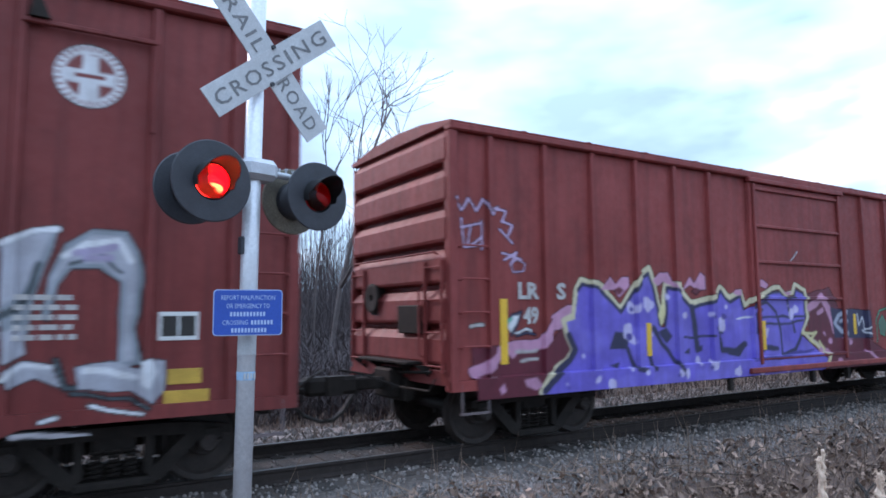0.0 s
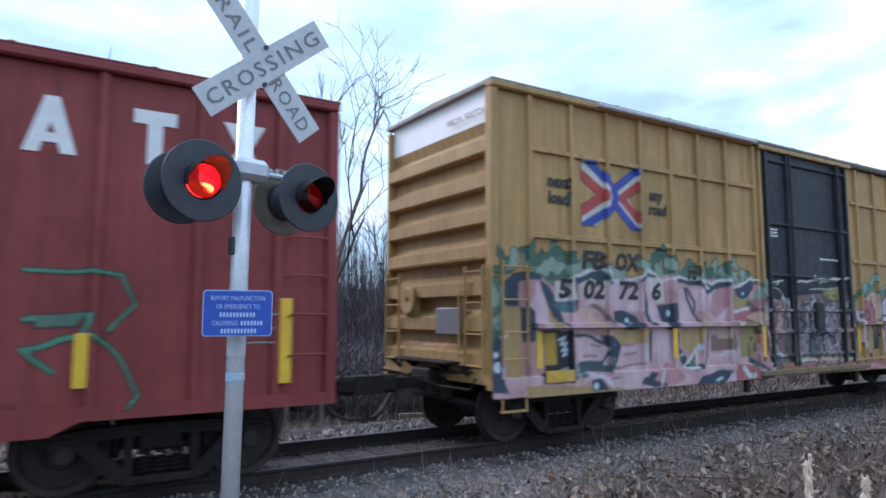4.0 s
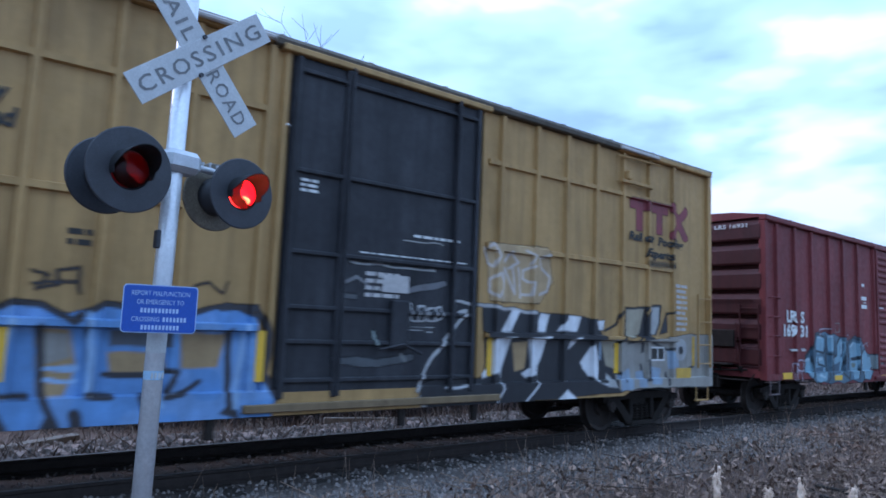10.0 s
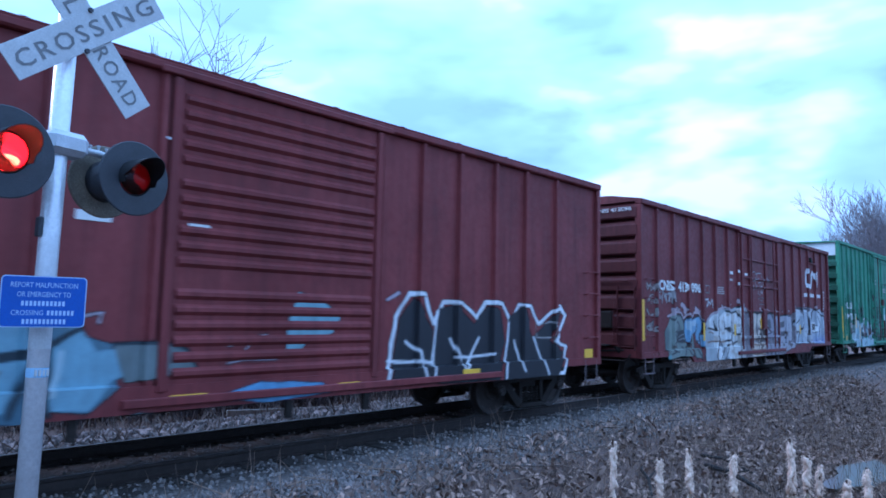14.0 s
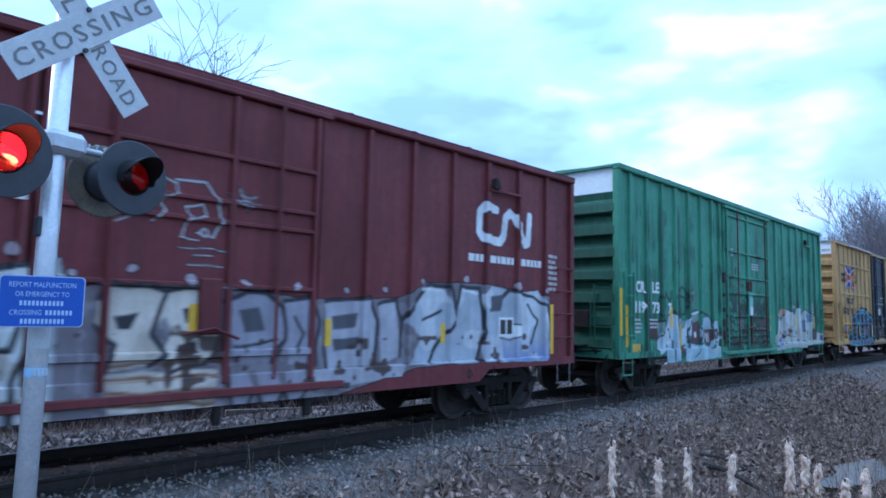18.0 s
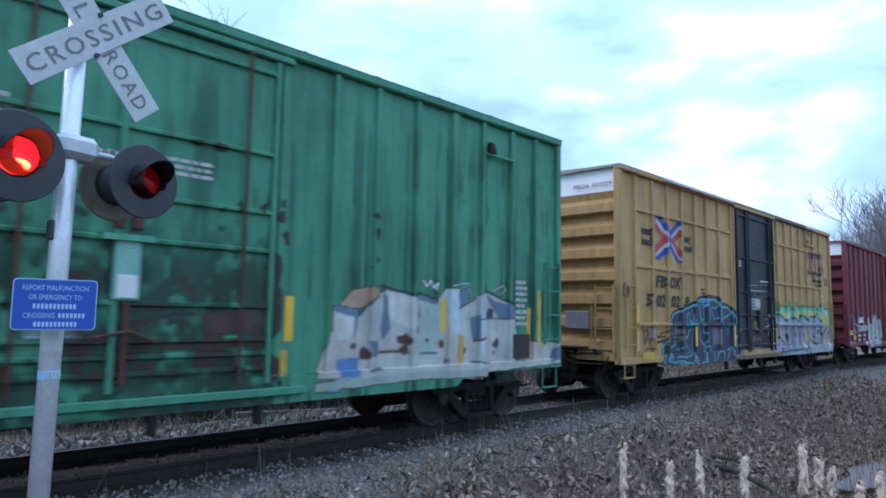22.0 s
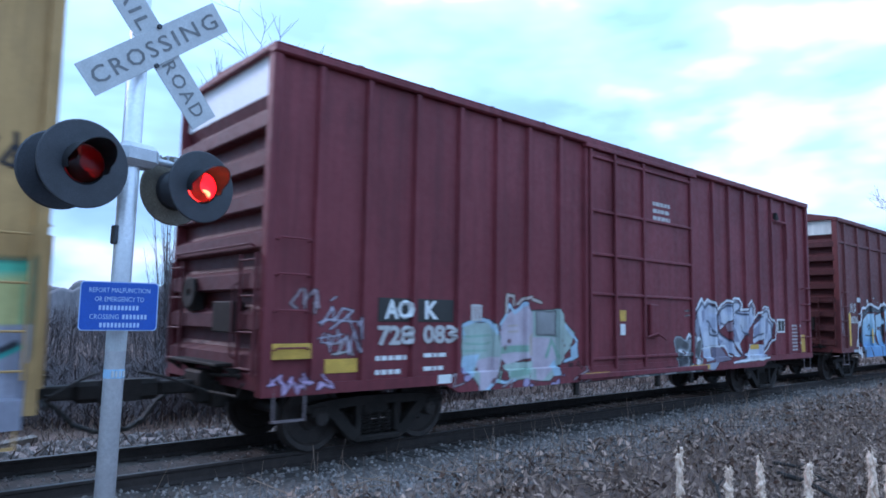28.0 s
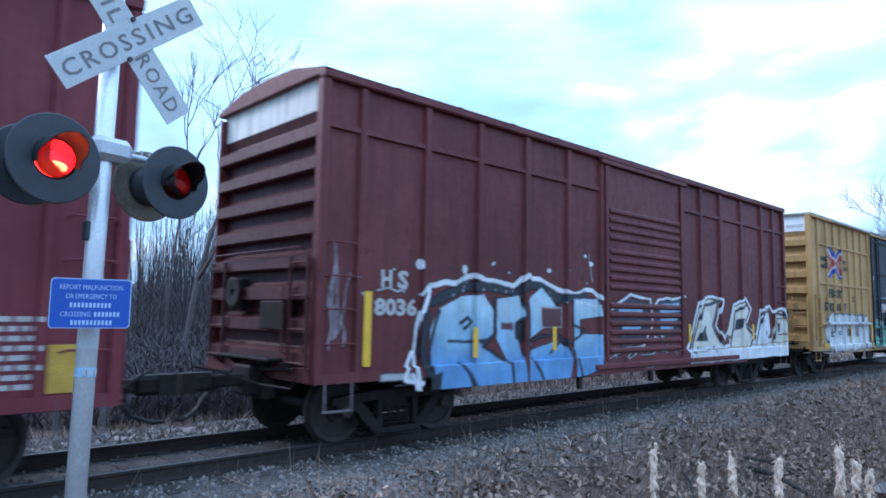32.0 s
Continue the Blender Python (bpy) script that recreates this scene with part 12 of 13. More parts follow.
def build_brush():
    """Dead grass, bent stalks and litter over the ditch and banks."""
    rng = np.random.default_rng(21)
    blades, litter = [], []
    fb = np.array([(0, 1, 2, 3)])

    def spot():
        k = rng.random()
        x = rng.uniform(25, 60) if k < 0.13 else (1.5 + abs(rng.normal(0, 6)) * -1 if k < 0.28 else rng.uniform(1.5, 27))
        y = rng.uniform(1.2, 6.8) if rng.random() < 0.85 else 1.2 - abs(rng.normal(0, 3.5))
        wet = ((x - 13.5) / 1.35) ** 2 + ((y - 2.85) / 0.42) ** 2 < 1.0
        return x, y, wet or (y > 5.5 and rng.random() < (y - 5.3) / 1.4)

    for _ in range(32000):
        x, y, skip = spot()
        if skip:
            continue
        z = ground_z(x, y)
        h = rng.uniform(0.04, 0.20)
        a, lean = rng.uniform(0, 6.28), rng.uniform(0.4, 2.2) * h
        w = rng.uniform(0.004, 0.011)
        q = a + rng.uniform(-1.5, 1.5)
        dx, dy = w * math.cos(a), w * math.sin(a)
        lx, ly = lean * math.cos(q), lean * math.sin(q)
        blades.append((np.array([(x - dx, y - dy, z - 0.01), (x + dx, y + dy, z - 0.01), (x + dx * 0.4 + lx, y + dy * 0.4 + ly, z + h), (x - dx * 0.4 + lx, y - dy * 0.4 + ly, z + h)]), fb))
    # fallen leaves, clods and broken stems, heaped in drifts
    ff = np.array([(0, 1, 2, 3), (3, 2, 4, 5)])
    for _ in range(52000):
        x, y, skip = spot()
        k = noise.noise((x * 0.9, y * 0.9, 7.0))
        if skip or rng.random() > 0.62 + 0.7 * k:
            continue
        z = ground_z(x, y) + rng.uniform(0.0, 0.07) * (1 + k)
        l, w = rng.uniform(0.02, 0.075), rng.uniform(0.012, 0.04)
        a, t, e = rng.uniform(0, 6.28), rng.normal(0, 0.55), rng.normal(0, 0.5)
        u = np.array([math.cos(a), math.sin(a), t]) * l
        v = np.array([-math.sin(a), math.cos(a), e]) * w
        p = np.array([x, y, z])
        curl = np.array([0, 0, rng.uniform(-0.02, 0.03)])
        litter.append((np.array([p - u - v * 0.5, p - u * 0.8 + v * 0.6, p + v + curl, p - v + curl, p + u * 0.9 + v * 0.5, p + u - v * 0.4]), ff))
    tagged(new("dead_grass", scatter_mesh("dead_grass", grass_mat("dry_grass", (0.080, 0.045, 0.032), (0.42, 0.275, 0.195)), blades)), "matted grey-brown dead grass in the ditch", "grass", kind="stuff")
    tagged(new("leaf_litter", scatter_mesh("leaf_litter", grass_mat("dead_leaf", (0.050, 0.028, 0.020), (0.48, 0.315, 0.235)), litter)), "drifts of dead brown and pale leaves", "leaf litter", kind="stuff")
    mb = MB()
    for _ in range(2600):
        x, y = rng.uniform(2, 26), rng.uniform(2.0, 6.3)
        z = ground_z(x, y)
        h = rng.uniform(0.2, 0.7)
        lx, ly = rng.normal(0, 0.12, 2)
        mb.tube([(x, y, z - 0.02), (x + lx * 0.4, y + ly * 0.4, z + h * 0.55), (x + lx, y + ly, z + h)], 0.004, 3, 0.002)
    for _ in range(500):
        x, y = rng.uniform(2, 22), rng.uniform(3.0, 6.4)
        z = ground_z(x, y) + 0.03
        a, n = rng.uniform(0, 6.28), rng.uniform(0.2, 0.8)
        mb.tube([(x, y, z), (x + n * math.cos(a), y + n * math.sin(a), z + rng.uniform(0, 0.12))], 0.008, 4, 0.004)
    tagged(new("dead_stalks", mb.mesh("dead_stalks", grass_mat("dry_stalk", (0.04, 0.025, 0.018), (0.30, 0.20, 0.14)))), "thin dark dead weed stalks and fallen twigs", "weeds", kind="stuff")


build_brush()

def build_trackside_junk():
    """Old ties, boards and sticks left in the weeds beyond the track."""
    rng = random.Random(12)
    for i in range(9):
        w, l, h = rng.uniform(0.08, 0.2), rng.uniform(0.8, 2.3), rng.uniform(0.03, 0.12)
        x, y = -1 + i * 3.1 + rng.uniform(-1, 1), rng.uniform(10.6, 12.4)
        pale = rng.random() < 0.5
        ob = thing("board", pose(x, y, ground_z(x, y) + h * 0.3, rng.uniform(-6, 6), rng.uniform(-4, 4), rng.uniform(-25, 25)), "weathered pale board lying in the weeds" if pale else "rotten dark timber lying in the weeds", "board")
        part("timber", MB().box(-l / 2, l / 2, -w / 2, w / 2, -h / 2, h / 2, 0.008), PALE_WOOD if pale else WOOD, ob)
    items = []
    q = np.array([(0, 1, 2, 3)])
    r = np.random.default_rng(31)
    for _ in range(9000):
        x, y = r.uniform(-8, 40), 9.7 + 6.5 * r.random() ** 1.3
        z = ground_z(x, y)
        h, a, b = r.uniform(0.05, 0.32), r.uniform(0, 6.28), r.uniform(0, 6.28)
        w, l = r.uniform(0.005, 0.014), r.uniform(0.3, 1.6) * h
        dx, dy = w * math.cos(a), w * math.sin(a)
        items.append((np.array([(x - dx, y - dy, z - 0.01), (x + dx, y + dy, z - 0.01), (x + dx * 0.4 + l * math.cos(b), y + dy * 0.4 + l * math.sin(b), z + h), (x - dx * 0.4 + l * math.cos(b), y - dy * 0.4 + l * math.sin(b), z + h)]), q))
    tagged(new("dry_weeds", scatter_mesh("dry_weeds", grass_mat("dry_weed", (0.045, 0.031, 0.025), (0.22, 0.165, 0.13)), items)), "dry brown weeds beyond the track", "weeds", kind="stuff")


PALE_WOOD = plain_mat("weathered_board", (0.20, 0.175, 0.15), 0.9, 0.0, 0.3, 9.0, 0.3)
build_trackside_junk()

def build_ditch():
    """A pale puddle and rotting branches in the ditch."""
    g = Nodes("still_ditch_water")
    v = g.coords()
    g.bump(g.noise(v, 9.0, 3), 0.05, 0.01)
    water = g.finish((0.26, 0.23, 0.22), 0.08)
    pts = [(13.5 + 1.35 * math.cos(q) * (1 + 0.25 * math.sin(3 * q)), 2.85 + 0.42 * math.sin(q) * (1 + 0.2 * math.cos(5 * q)), -0.84) for q in [k * math.pi / 16 for k in range(32)]]
    tagged(new("water", MB().add(pts, [tuple(range(32))]).mesh("water", water)), "shallow pale puddle in the ditch", "water", kind="structure")
    for x0, y0, x1, y1, r in ((11.57, 4.78, 11.1, 3.6, 0.045), (11.9, 5.0, 12.4, 4.3, 0.03), (4.1, 5.35, 5.0, 5.6, 0.022), (3.7, 5.5, 4.3, 5.25, 0.018), (9.2, 4.6, 9.9, 5.1, 0.03), (6.2, 4.2, 6.6, 5.0, 0.02)):
        b = thing("fallen_branch", pose(x0, y0, ground_z(x0, y0) + r), "bare dark fallen branch in the weeds", "branch")
        dx, dy = x1 - x0, y1 - y0
        dz = ground_z(x1, y1) - ground_z(x0, y0)
        part("limb", MB().tube([(0, 0, 0), (dx * 0.4 + 0.05, dy * 0.4, dz * 0.4 + 0.06), (dx * 0.75, dy * 0.75 + 0.04, dz * 0.75 + 0.05), (dx, dy, dz)], r, 7, r * 0.6), WOOD, b)
        part("twig", MB().tube([(dx * 0.4 + 0.05, dy * 0.4, dz * 0.4 + 0.06), (dx * 0.6 + 0.12, dy * 0.55 - 0.1, dz * 0.5 + 0.16)], r * 0.5, 5, r * 0.25), WOOD, b)


build_ditch()

# ---------- crossing signal ----------
SIG = (1.325, 4.873)
SIG_TURN = 12.0
GALV = plain_mat("galvanised_pole", (0.72, 0.74, 0.77), 0.32, 0.35, 0.14, 3.0)
ALU = plain_mat("cast_aluminium_box", (0.54, 0.56, 0.59), 0.5, 0.4, 0.15, 9.0)
SIGN_WHITE = plain_mat("weathered_white_sign", (0.52, 0.535, 0.54), 0.5, 0.0, 0.14, 6.0)
SIGN_INK = plain_mat("faded_black_ink", (0.20, 0.205, 0.21), 0.6, 0.0, 0.4, 12.0)
LAMP_BLACK = plain_mat("matt_black_lamp", (0.040, 0.043, 0.052), 0.55, 0.0, 0.3, 8.0)
HOOD_BLACK = plain_mat("black_lamp_hood", (0.007, 0.007, 0.009), 0.7, 0.0, 0.3, 8.0)
# only the right rear disc takes this paler brown
LAMP_BROWN = plain_mat("brown_lamp_back", (0.20, 0.17, 0.125), 0.6, 0.0, 0.4, 7.0)
SIGN_BLUE = plain_mat("blue_sign", (0.020, 0.085, 0.42), 0.4, 0.0, 0.12, 5.0)
NOTICE_INK = plain_mat("pale_notice_ink", (0.42, 0.55, 0.78), 0.5, 0.0, 0.1, 8.0)
STICKER = plain_mat("pale_blue_sticker", (0.35, 0.55, 0.75), 0.5, 0.0, 0.1, 8.0)
GLOW_ON = glow_mat("lit_red_reflector", (1.0, 0.03, 0.015), 4.8)
GLOW_HOT = glow_mat("lit_filament", (1.0, 0.34, 0.09), 18.0)
GLOW_OFF = plain_mat("unlit_red_reflector", (0.46, 0.020, 0.020), 0.3, 0.3, 0.3, 20.0)


def lens_mat():
    g = Nodes("red_glass_lens")
    g.b.inputs["Transmission Weight"].default_value = 1.0
    g.b.inputs["IOR"].default_value = 1.3
    return g.finish((0.95, 0.16, 0.12), 0.12)


LENS = lens_mat()
FLASHERS = []


def signal_lamp(sig, x, z, y, s, name):
    """One lamp: housing, round background, hood, lens and, inside, the part that turns to flash. s: -1 looks to the front."""
    cx, cy = x, y
    mb = MB().lathe([(0.05, 0.16), (0.10, 0.15), (0.14, 0.05), (0.15, 0.0)], "y", (0, 0, 0), 20)
    if s > 0:
        mb.v = [(a, -b, c) for a, b, c in mb.v]
    lamp = part("lamp", mb, LAMP_BLACK, sig, "black flashing-light unit with a round background", True)
    lamp.location = (cx, cy, z)
    k = -1 if s < 0 else 1
    disc = MB().lathe([(0.125, k * 0.004), (0.255, k * 0.004), (0.262, k * 0.012), (0.262, k * 0.022), (0.255, k * 0.026), (0.125, k * 0.026)], "y", (0, 0, 0), 40, False)
    part("background", disc, LAMP_BLACK if s < 0 or x < 0 else LAMP_BROWN, lamp, "round matt black background disc" if s < 0 or x < 0 else "brown-grey background disc")
    hood, n = MB(), 22
    v, f = [], []
    for i in range(n + 1):
        a = math.pi * (-0.12 + 1.24 * i / n)
        out = 0.09 + 0.17 * max(0.0, math.sin(a)) ** 0.7
        for r, d in ((0.122, 0.02), (0.122, out), (0.127, out), (0.127, 0.02)):
            v.append((r * math.cos(a), k * d, r * math.sin(a)))
    for i in range(n):
        for j in range(4):
            f.append((i * 4 + j, i * 4 + (j + 1) % 4, (i + 1) * 4 + (j + 1) % 4, (i + 1) * 4 + j))
    part("hood", hood.add(v, f), HOOD_BLACK, lamp)
    part("lens", MB().lathe([(0.112, k * 0.028), (0.10, k * 0.042), (0.06, k * 0.056), (0.002, k * 0.062)], "y", (0, 0, 0), 28), LENS, lamp, "red glass lens", True).visible_shadow = False
    if s < 0:
        mb = MB().lathe([(0.108, -0.006), (0.108, 0.0)], "y", (0, 0, 0), 28)
        flat = len(mb.f)
        mb.prism([(0.065 * math.cos(q), -0.035 + 0.026 * math.sin(q)) for q in [k * math.pi / 8 for k in range(16)]], "y", -0.010, -0.006)
        turn = mb.mesh("reflector", GLOW_ON)
        turn.materials.append(GLOW_OFF)
        turn.materials.append(GLOW_HOT)
        for p in turn.polygons:
            p.material_index = 2 if p.index >= flat else (0 if p.center.y < -0.005 else 1)
        ob = part("reflector", turn, None, lamp, "red reflector that turns between lit and dark")
        FLASHERS.append((ob, name))
    return lamp


def build_signal():
    z0 = ground_z(*SIG) - 0.05
    sig = thing("crossing_signal", pose(SIG[0], SIG[1], z0, 0, 0.7, SIG_TURN), "galvanised pole with crossbuck blades and paired red flashing lights", "crossing signal")
    up = lambda z: z - z0
    part("pole", MB().lathe([(0.064, 0), (0.064, up(4.60))], "z", (0, 0, 0), 24), GALV, sig, "pale galvanised steel pole", True)
    part("pole_cap", MB().lathe([(0.07, up(4.60)), (0.07, up(4.64)), (0.03, up(4.68))], "z", (0, 0, 0), 20), ALU, sig)
    part("base_casting", MB().lathe([(0.24, 0), (0.22, 0.06), (0.10, 0.22), (0.085, 0.5)], "z", (0, 0, 0), 20), ALU, sig)
    bz = up(3.625)
    for words, ang, yy, gap in ((("RAIL", "ROAD"), -49.4, -0.088, 0.125), (("CROS", "SING"), 40.0, -0.100, 0.012)):
        blade = part("crossbuck_blade", MB().box(-0.61, 0.61, -0.004, 0.004, -0.1145, 0.1145, 0.002), SIGN_WHITE, sig, "weathered white blade with black capitals")
        blade.matrix_basis = pose(0.087, yy, bz + 0.007, 0, 0, -3.4) @ pose(0, 0, 0, 0, -ang, 0)
        for w, x0 in zip(words, (-0.56, gap)):
            t = part("lettering", text_mesh(w, 0.158, SIGN_INK, 0.0015, 0.55 - gap, 0.0, 1.22), None, blade)
            t.location = (x0, -0.0065, -0.057)
    for zz in (-0.145, 0.145):
        part("bolt", MB().lathe([(0.017, -0.122), (0.017, -0.104)], "y", (0.08, 0, bz + zz), 8), LAMP_BLACK, sig)
    lz = up(2.66)
    for k, xx in enumerate((-0.30, -0.24, 0.22, 0.28, 0.34)):
        part("bolt", MB().lathe([(0.008, lz + 0.16), (0.008, lz + 0.205 + 0.008 * (k % 2)), (0.014, lz + 0.205 + 0.008 * (k % 2)), (0.014, lz + 0.217 + 0.008 * (k % 2))], "z", (xx, 0, 0), 6), ALU, sig)
    part("junction_box", MB().box(-0.11, 0.165, -0.115, 0.09, lz + 0.09, lz + 0.25, 0.04), ALU, sig, "cast aluminium terminal box")
    for s in (-1, 1):
        part("cross_arm", MB().tube([(s * 0.10, 0.0, lz + 0.165), (s * 0.30, 0.0, lz + 0.165), (s * 0.41, 0.0, lz + 0.15), (s * 0.41, 0.0, lz)], 0.026, 10), ALU, sig, "", True)
        part("clamp", MB().box(s * 0.41 - 0.04, s * 0.41 + 0.04, -0.045, 0.045, lz + 0.12, lz + 0.20, 0.01), ALU, sig)
    signal_lamp(sig, -0.405, lz, -0.20, -1, "left").scale = (1.07, 1.0, 1.07)
    signal_lamp(sig, 0.43, lz, -0.20, -1, "right")
    for s in (-1, 1):
        signal_lamp(sig, s * 0.41, lz, 0.105, 1, "back")
    for zz, h, m in ((up(1.30), 0.06, STICKER), (up(1.48), 0.20, SIGN_WHITE)):
        part("sticker", MB().lathe([(0.0655, zz), (0.0655, zz + h)], "z", (0, 0, 0), 24, False), m, sig)
    mark = MB()
    for i in range(4):
        mark.box(-0.05 + i * 0.025, -0.036 + i * 0.025, -0.0675, -0.06, up(1.31), up(1.35))
    part("marking", mark, SIGN_WHITE, sig)
    part("conduit_clip", MB().box(-0.085, -0.055, -0.03, 0.03, up(2.2), up(2.33), 0.008), LAMP_BLACK, sig)
    return sig


build_signal()


def build_notice():
    az = radians(15.5)
    c = Vector((math.sin(az), math.cos(az), 0)) * 4.86
    sign = thing("emergency_notice", pose(c.x, c.y, 1.78, 0, 0, -15.5 + 3.0), "blue emergency notice with white words on the pole", "sign")
    def rounded(w, h, r):
        return [(sx * (w - r) + r * math.cos(q), sz * (h - r) + r * math.sin(q)) for sx, sz, q0 in ((1, 1, 0), (-1, 1, 90), (-1, -1, 180), (1, -1, 270)) for q in (radians(q0 + k * 22.5) for k in range(5))]

    part("border", MB().prism(rounded(0.232, 0.159, 0.025), "y", -0.002, 0.003), NOTICE_INK, sign)
    part("plate", MB().prism(rounded(0.226, 0.153, 0.022), "y", -0.0045, -0.001), SIGN_BLUE, sign)
    rows = [("REPORT MALFUNCTION", 0.36, 0.088), ("OR EMERGENCY TO", 0.29, 0.030)]
    for w, wd, z in rows:
        part("lettering", text_mesh(w, 0.045, NOTICE_INK, 0.0, wd), None, sign).location = (-wd / 2, -0.006, z)
    part("lettering", text_mesh("CROSSING", 0.045, NOTICE_INK, 0.0, 0.17), None, sign).location = (-0.17, -0.006, -0.084)
    for x0, x1, z in ((-0.12, 0.12, -0.026), (0.02, 0.17, -0.084), (-0.11, 0.11, -0.138)):
        xx, bars = x0, MB()
        while xx < x1:
            bars.box(xx, xx + 0.014, -0.0062, -0.004, z, z + 0.030)
            xx += 0.022
        part("marking", bars, NOTICE_INK, sign)
    part("bracket", MB().box(-0.05, 0.05, 0.003, 0.03, -0.10, -0.07).box(-0.05, 0.05, 0.003, 0.03, 0.07, 0.10), ALU, sign)
    return sign


build_notice()


# ---------- cattails ----------
def cattail_mats():
    g = Nodes("cattail_fluff")
    v = g.coords()
    col = g.mix(g.ramp(g.noise(v, 60.0, 4), 0.35, 0.7), (0.50, 0.345, 0.25), (0.92, 0.70, 0.54))
    g.bump(g.noise(v, 150.0, 3), 0.8, 0.004)
    return g.finish(col, 1.0), grass_mat("cattail_stem", (0.18, 0.13, 0.08), (0.40, 0.31, 0.20))


FLUFF, STEM = cattail_mats()
CORE = plain_mat("cattail_core", (0.10, 0.055, 0.035), 0.9, 0.0, 0.3, 40.0)


def cattail(x, y, top, length, seed):
    rng = random.Random(seed)
    z = ground_z(x, y)
    ct = thing("cattail", pose(x, y, z - 0.02), "dry cattail with a cream seed head gone to fluff", "cattail", "cattails in the ditch")
    h = top - z
    lean = (rng.uniform(-0.05, 0.05), rng.uniform(-0.03, 0.03))
    at = lambda k: (lean[0] * k * k, lean[1] * k * k, h * k)
    part("stem", MB().tube([at(0), at(0.4), at(0.75), at(1.0)], 0.006, 6, 0.004), STEM, ct)
    head = MB()
    a0 = 1 - length / h
    part("core", MB().tube([at(a0), at((a0 + 1) / 2), at(1.0)], 0.007, 6, 0.005), CORE, ct, "brown bare core")
    for i in range(5):
        lo, hi = a0 + (1 - a0) * rng.uniform(0.0, 0.35), 1 - (1 - a0) * rng.uniform(0.0, 0.30)
        pts = []
        for j in range(13):
            c = at(lo + (hi - lo) * j / 12)
            off = 0.017 * noise.noise((seed * 3.1 + i, j * 0.31, 0.2)) + (i - 2) * 0.0045, 0.017 * noise.noise((seed * 2.3, i + 0.5, j * 0.31))
            pts.append((c[0] + off[0], c[1] + off[1], c[2]))
        head.tube(pts, rng.uniform(0.009, 0.013), 7, rng.uniform(0.005, 0.010))
    part("seed_head", head, FLUFF, ct, "cream fluffy seed head", True)
    tuft = []
    for _ in range(80):
        k = rng.uniform(a0 - 0.02, 1)
        c, a = at(k), rng.uniform(0, 6.28)
        r, d = 0.010, rng.uniform(0.008, 0.026)
        w = 0.004
        p = [(c[0] + r * math.cos(a), c[1] + r * math.sin(a), c[2] - w), (c[0] + r * math.cos(a), c[1] + r * math.sin(a), c[2] + w), (c[0] + (r + d) * math.cos(a), c[1] + (r + d) * math.sin(a), c[2] - rng.uniform(0.0, 0.03))]
        tuft.append((np.array(p), np.array([(0, 1, 2)])))
    part("fluff", scatter_mesh("fluff", FLUFF, tuft), None, ct)
    for i in range(2):
        a, l = rng.uniform(0, 6.28), rng.uniform(0.5, 0.85) * h
        q = (0.18 * math.cos(a), 0.18 * math.sin(a))
        part("leaf", MB().tube([(0, 0, 0.02), (q[0] * 0.4, q[1] * 0.4, l * 0.6), (q[0], q[1], l)], 0.006, 4, 0.002), STEM, ct)


# direction from the camera (degrees), slope of the top, distance, length of head
for i, (az, sl, d, ln) in enumerate([(60.75, -0.1661, 3.3, 0.27), (63.94, -0.1878, 3.5, 0.2), (66.45, -0.1719, 3.6, 0.22), (69.63, -0.1729, 3.4, 0.22), (73.26, -0.1593, 3.7, 0.22), (73.98, -0.1472, 3.5, 0.25), (75.25, -0.1768, 3.9, 0.16), (74.43, -0.1678, 3.6, 0.17), (77.07, -0.1915, 3.4, 0.14), (78.41, -0.1733, 3.3, 0.16)]):
    a = radians(az)
    cattail(d * math.sin(a), d * math.cos(a), EYE[2] + sl * d, ln, i + 3)


# ---------- trees ----------
BARK = plain_mat("grey_bark", (0.13, 0.11, 0.105), 0.95, 0.0, 0.3, 6.0, 0.5)
# paler than TWIG: distance haze is put into the colour
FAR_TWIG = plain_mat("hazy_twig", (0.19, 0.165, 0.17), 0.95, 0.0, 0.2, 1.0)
TWIG = plain_mat("dark_twig", (0.065, 0.054, 0.053), 0.95, 0.0, 0.25, 3.0)
THICKET = grass_mat("thicket_stem", (0.034, 0.027, 0.029), (0.100, 0.080, 0.080))


def grow(mb, tw, p, d, length, r, depth, rng, spread=0.55, up=0.25, nxt=None, thin=0.0095):
    """One limb and what forks from it."""
    n, pts = 4, [p]
    q, w = Vector(p), Vector(d).normalized()
    for i in range(n):
        w = (w + Vector((rng.gauss(0, 0.10), rng.gauss(0, 0.10), rng.gauss(0.03, 0.06)))).normalized()
        q = q + w * (length / n)
        pts.append(tuple(q))
    r = max(r, thin)
    (mb if r > 0.03 else tw).tube(pts, r, 7 if r > 0.06 else (4 if r > 0.015 else 3), r * 0.62)
    if depth == 0:
        return
    kids = rng.choice((2, 3, 3)) if depth > 1 else 3
    for i in range(kids):
        a = rng.uniform(0, 6.28)
        side = Vector((math.cos(a), math.sin(a), 0.0))
        side = (side - w * side.dot(w)).normalized()
        nd = (w + side * rng.uniform(0.35, 1.0) * spread * 1.6 + Vector((0, 0, up))).normalized()
        k = rng.choice((n, n, n - 1, n - 2))
        grow(mb, tw, pts[k], nd, (nxt or length) * (rng.uniform(0.62, 0.88) if nxt is None else rng.uniform(0.7, 1.05)), r * 0.62, depth - 1, rng, spread, up, None, thin)


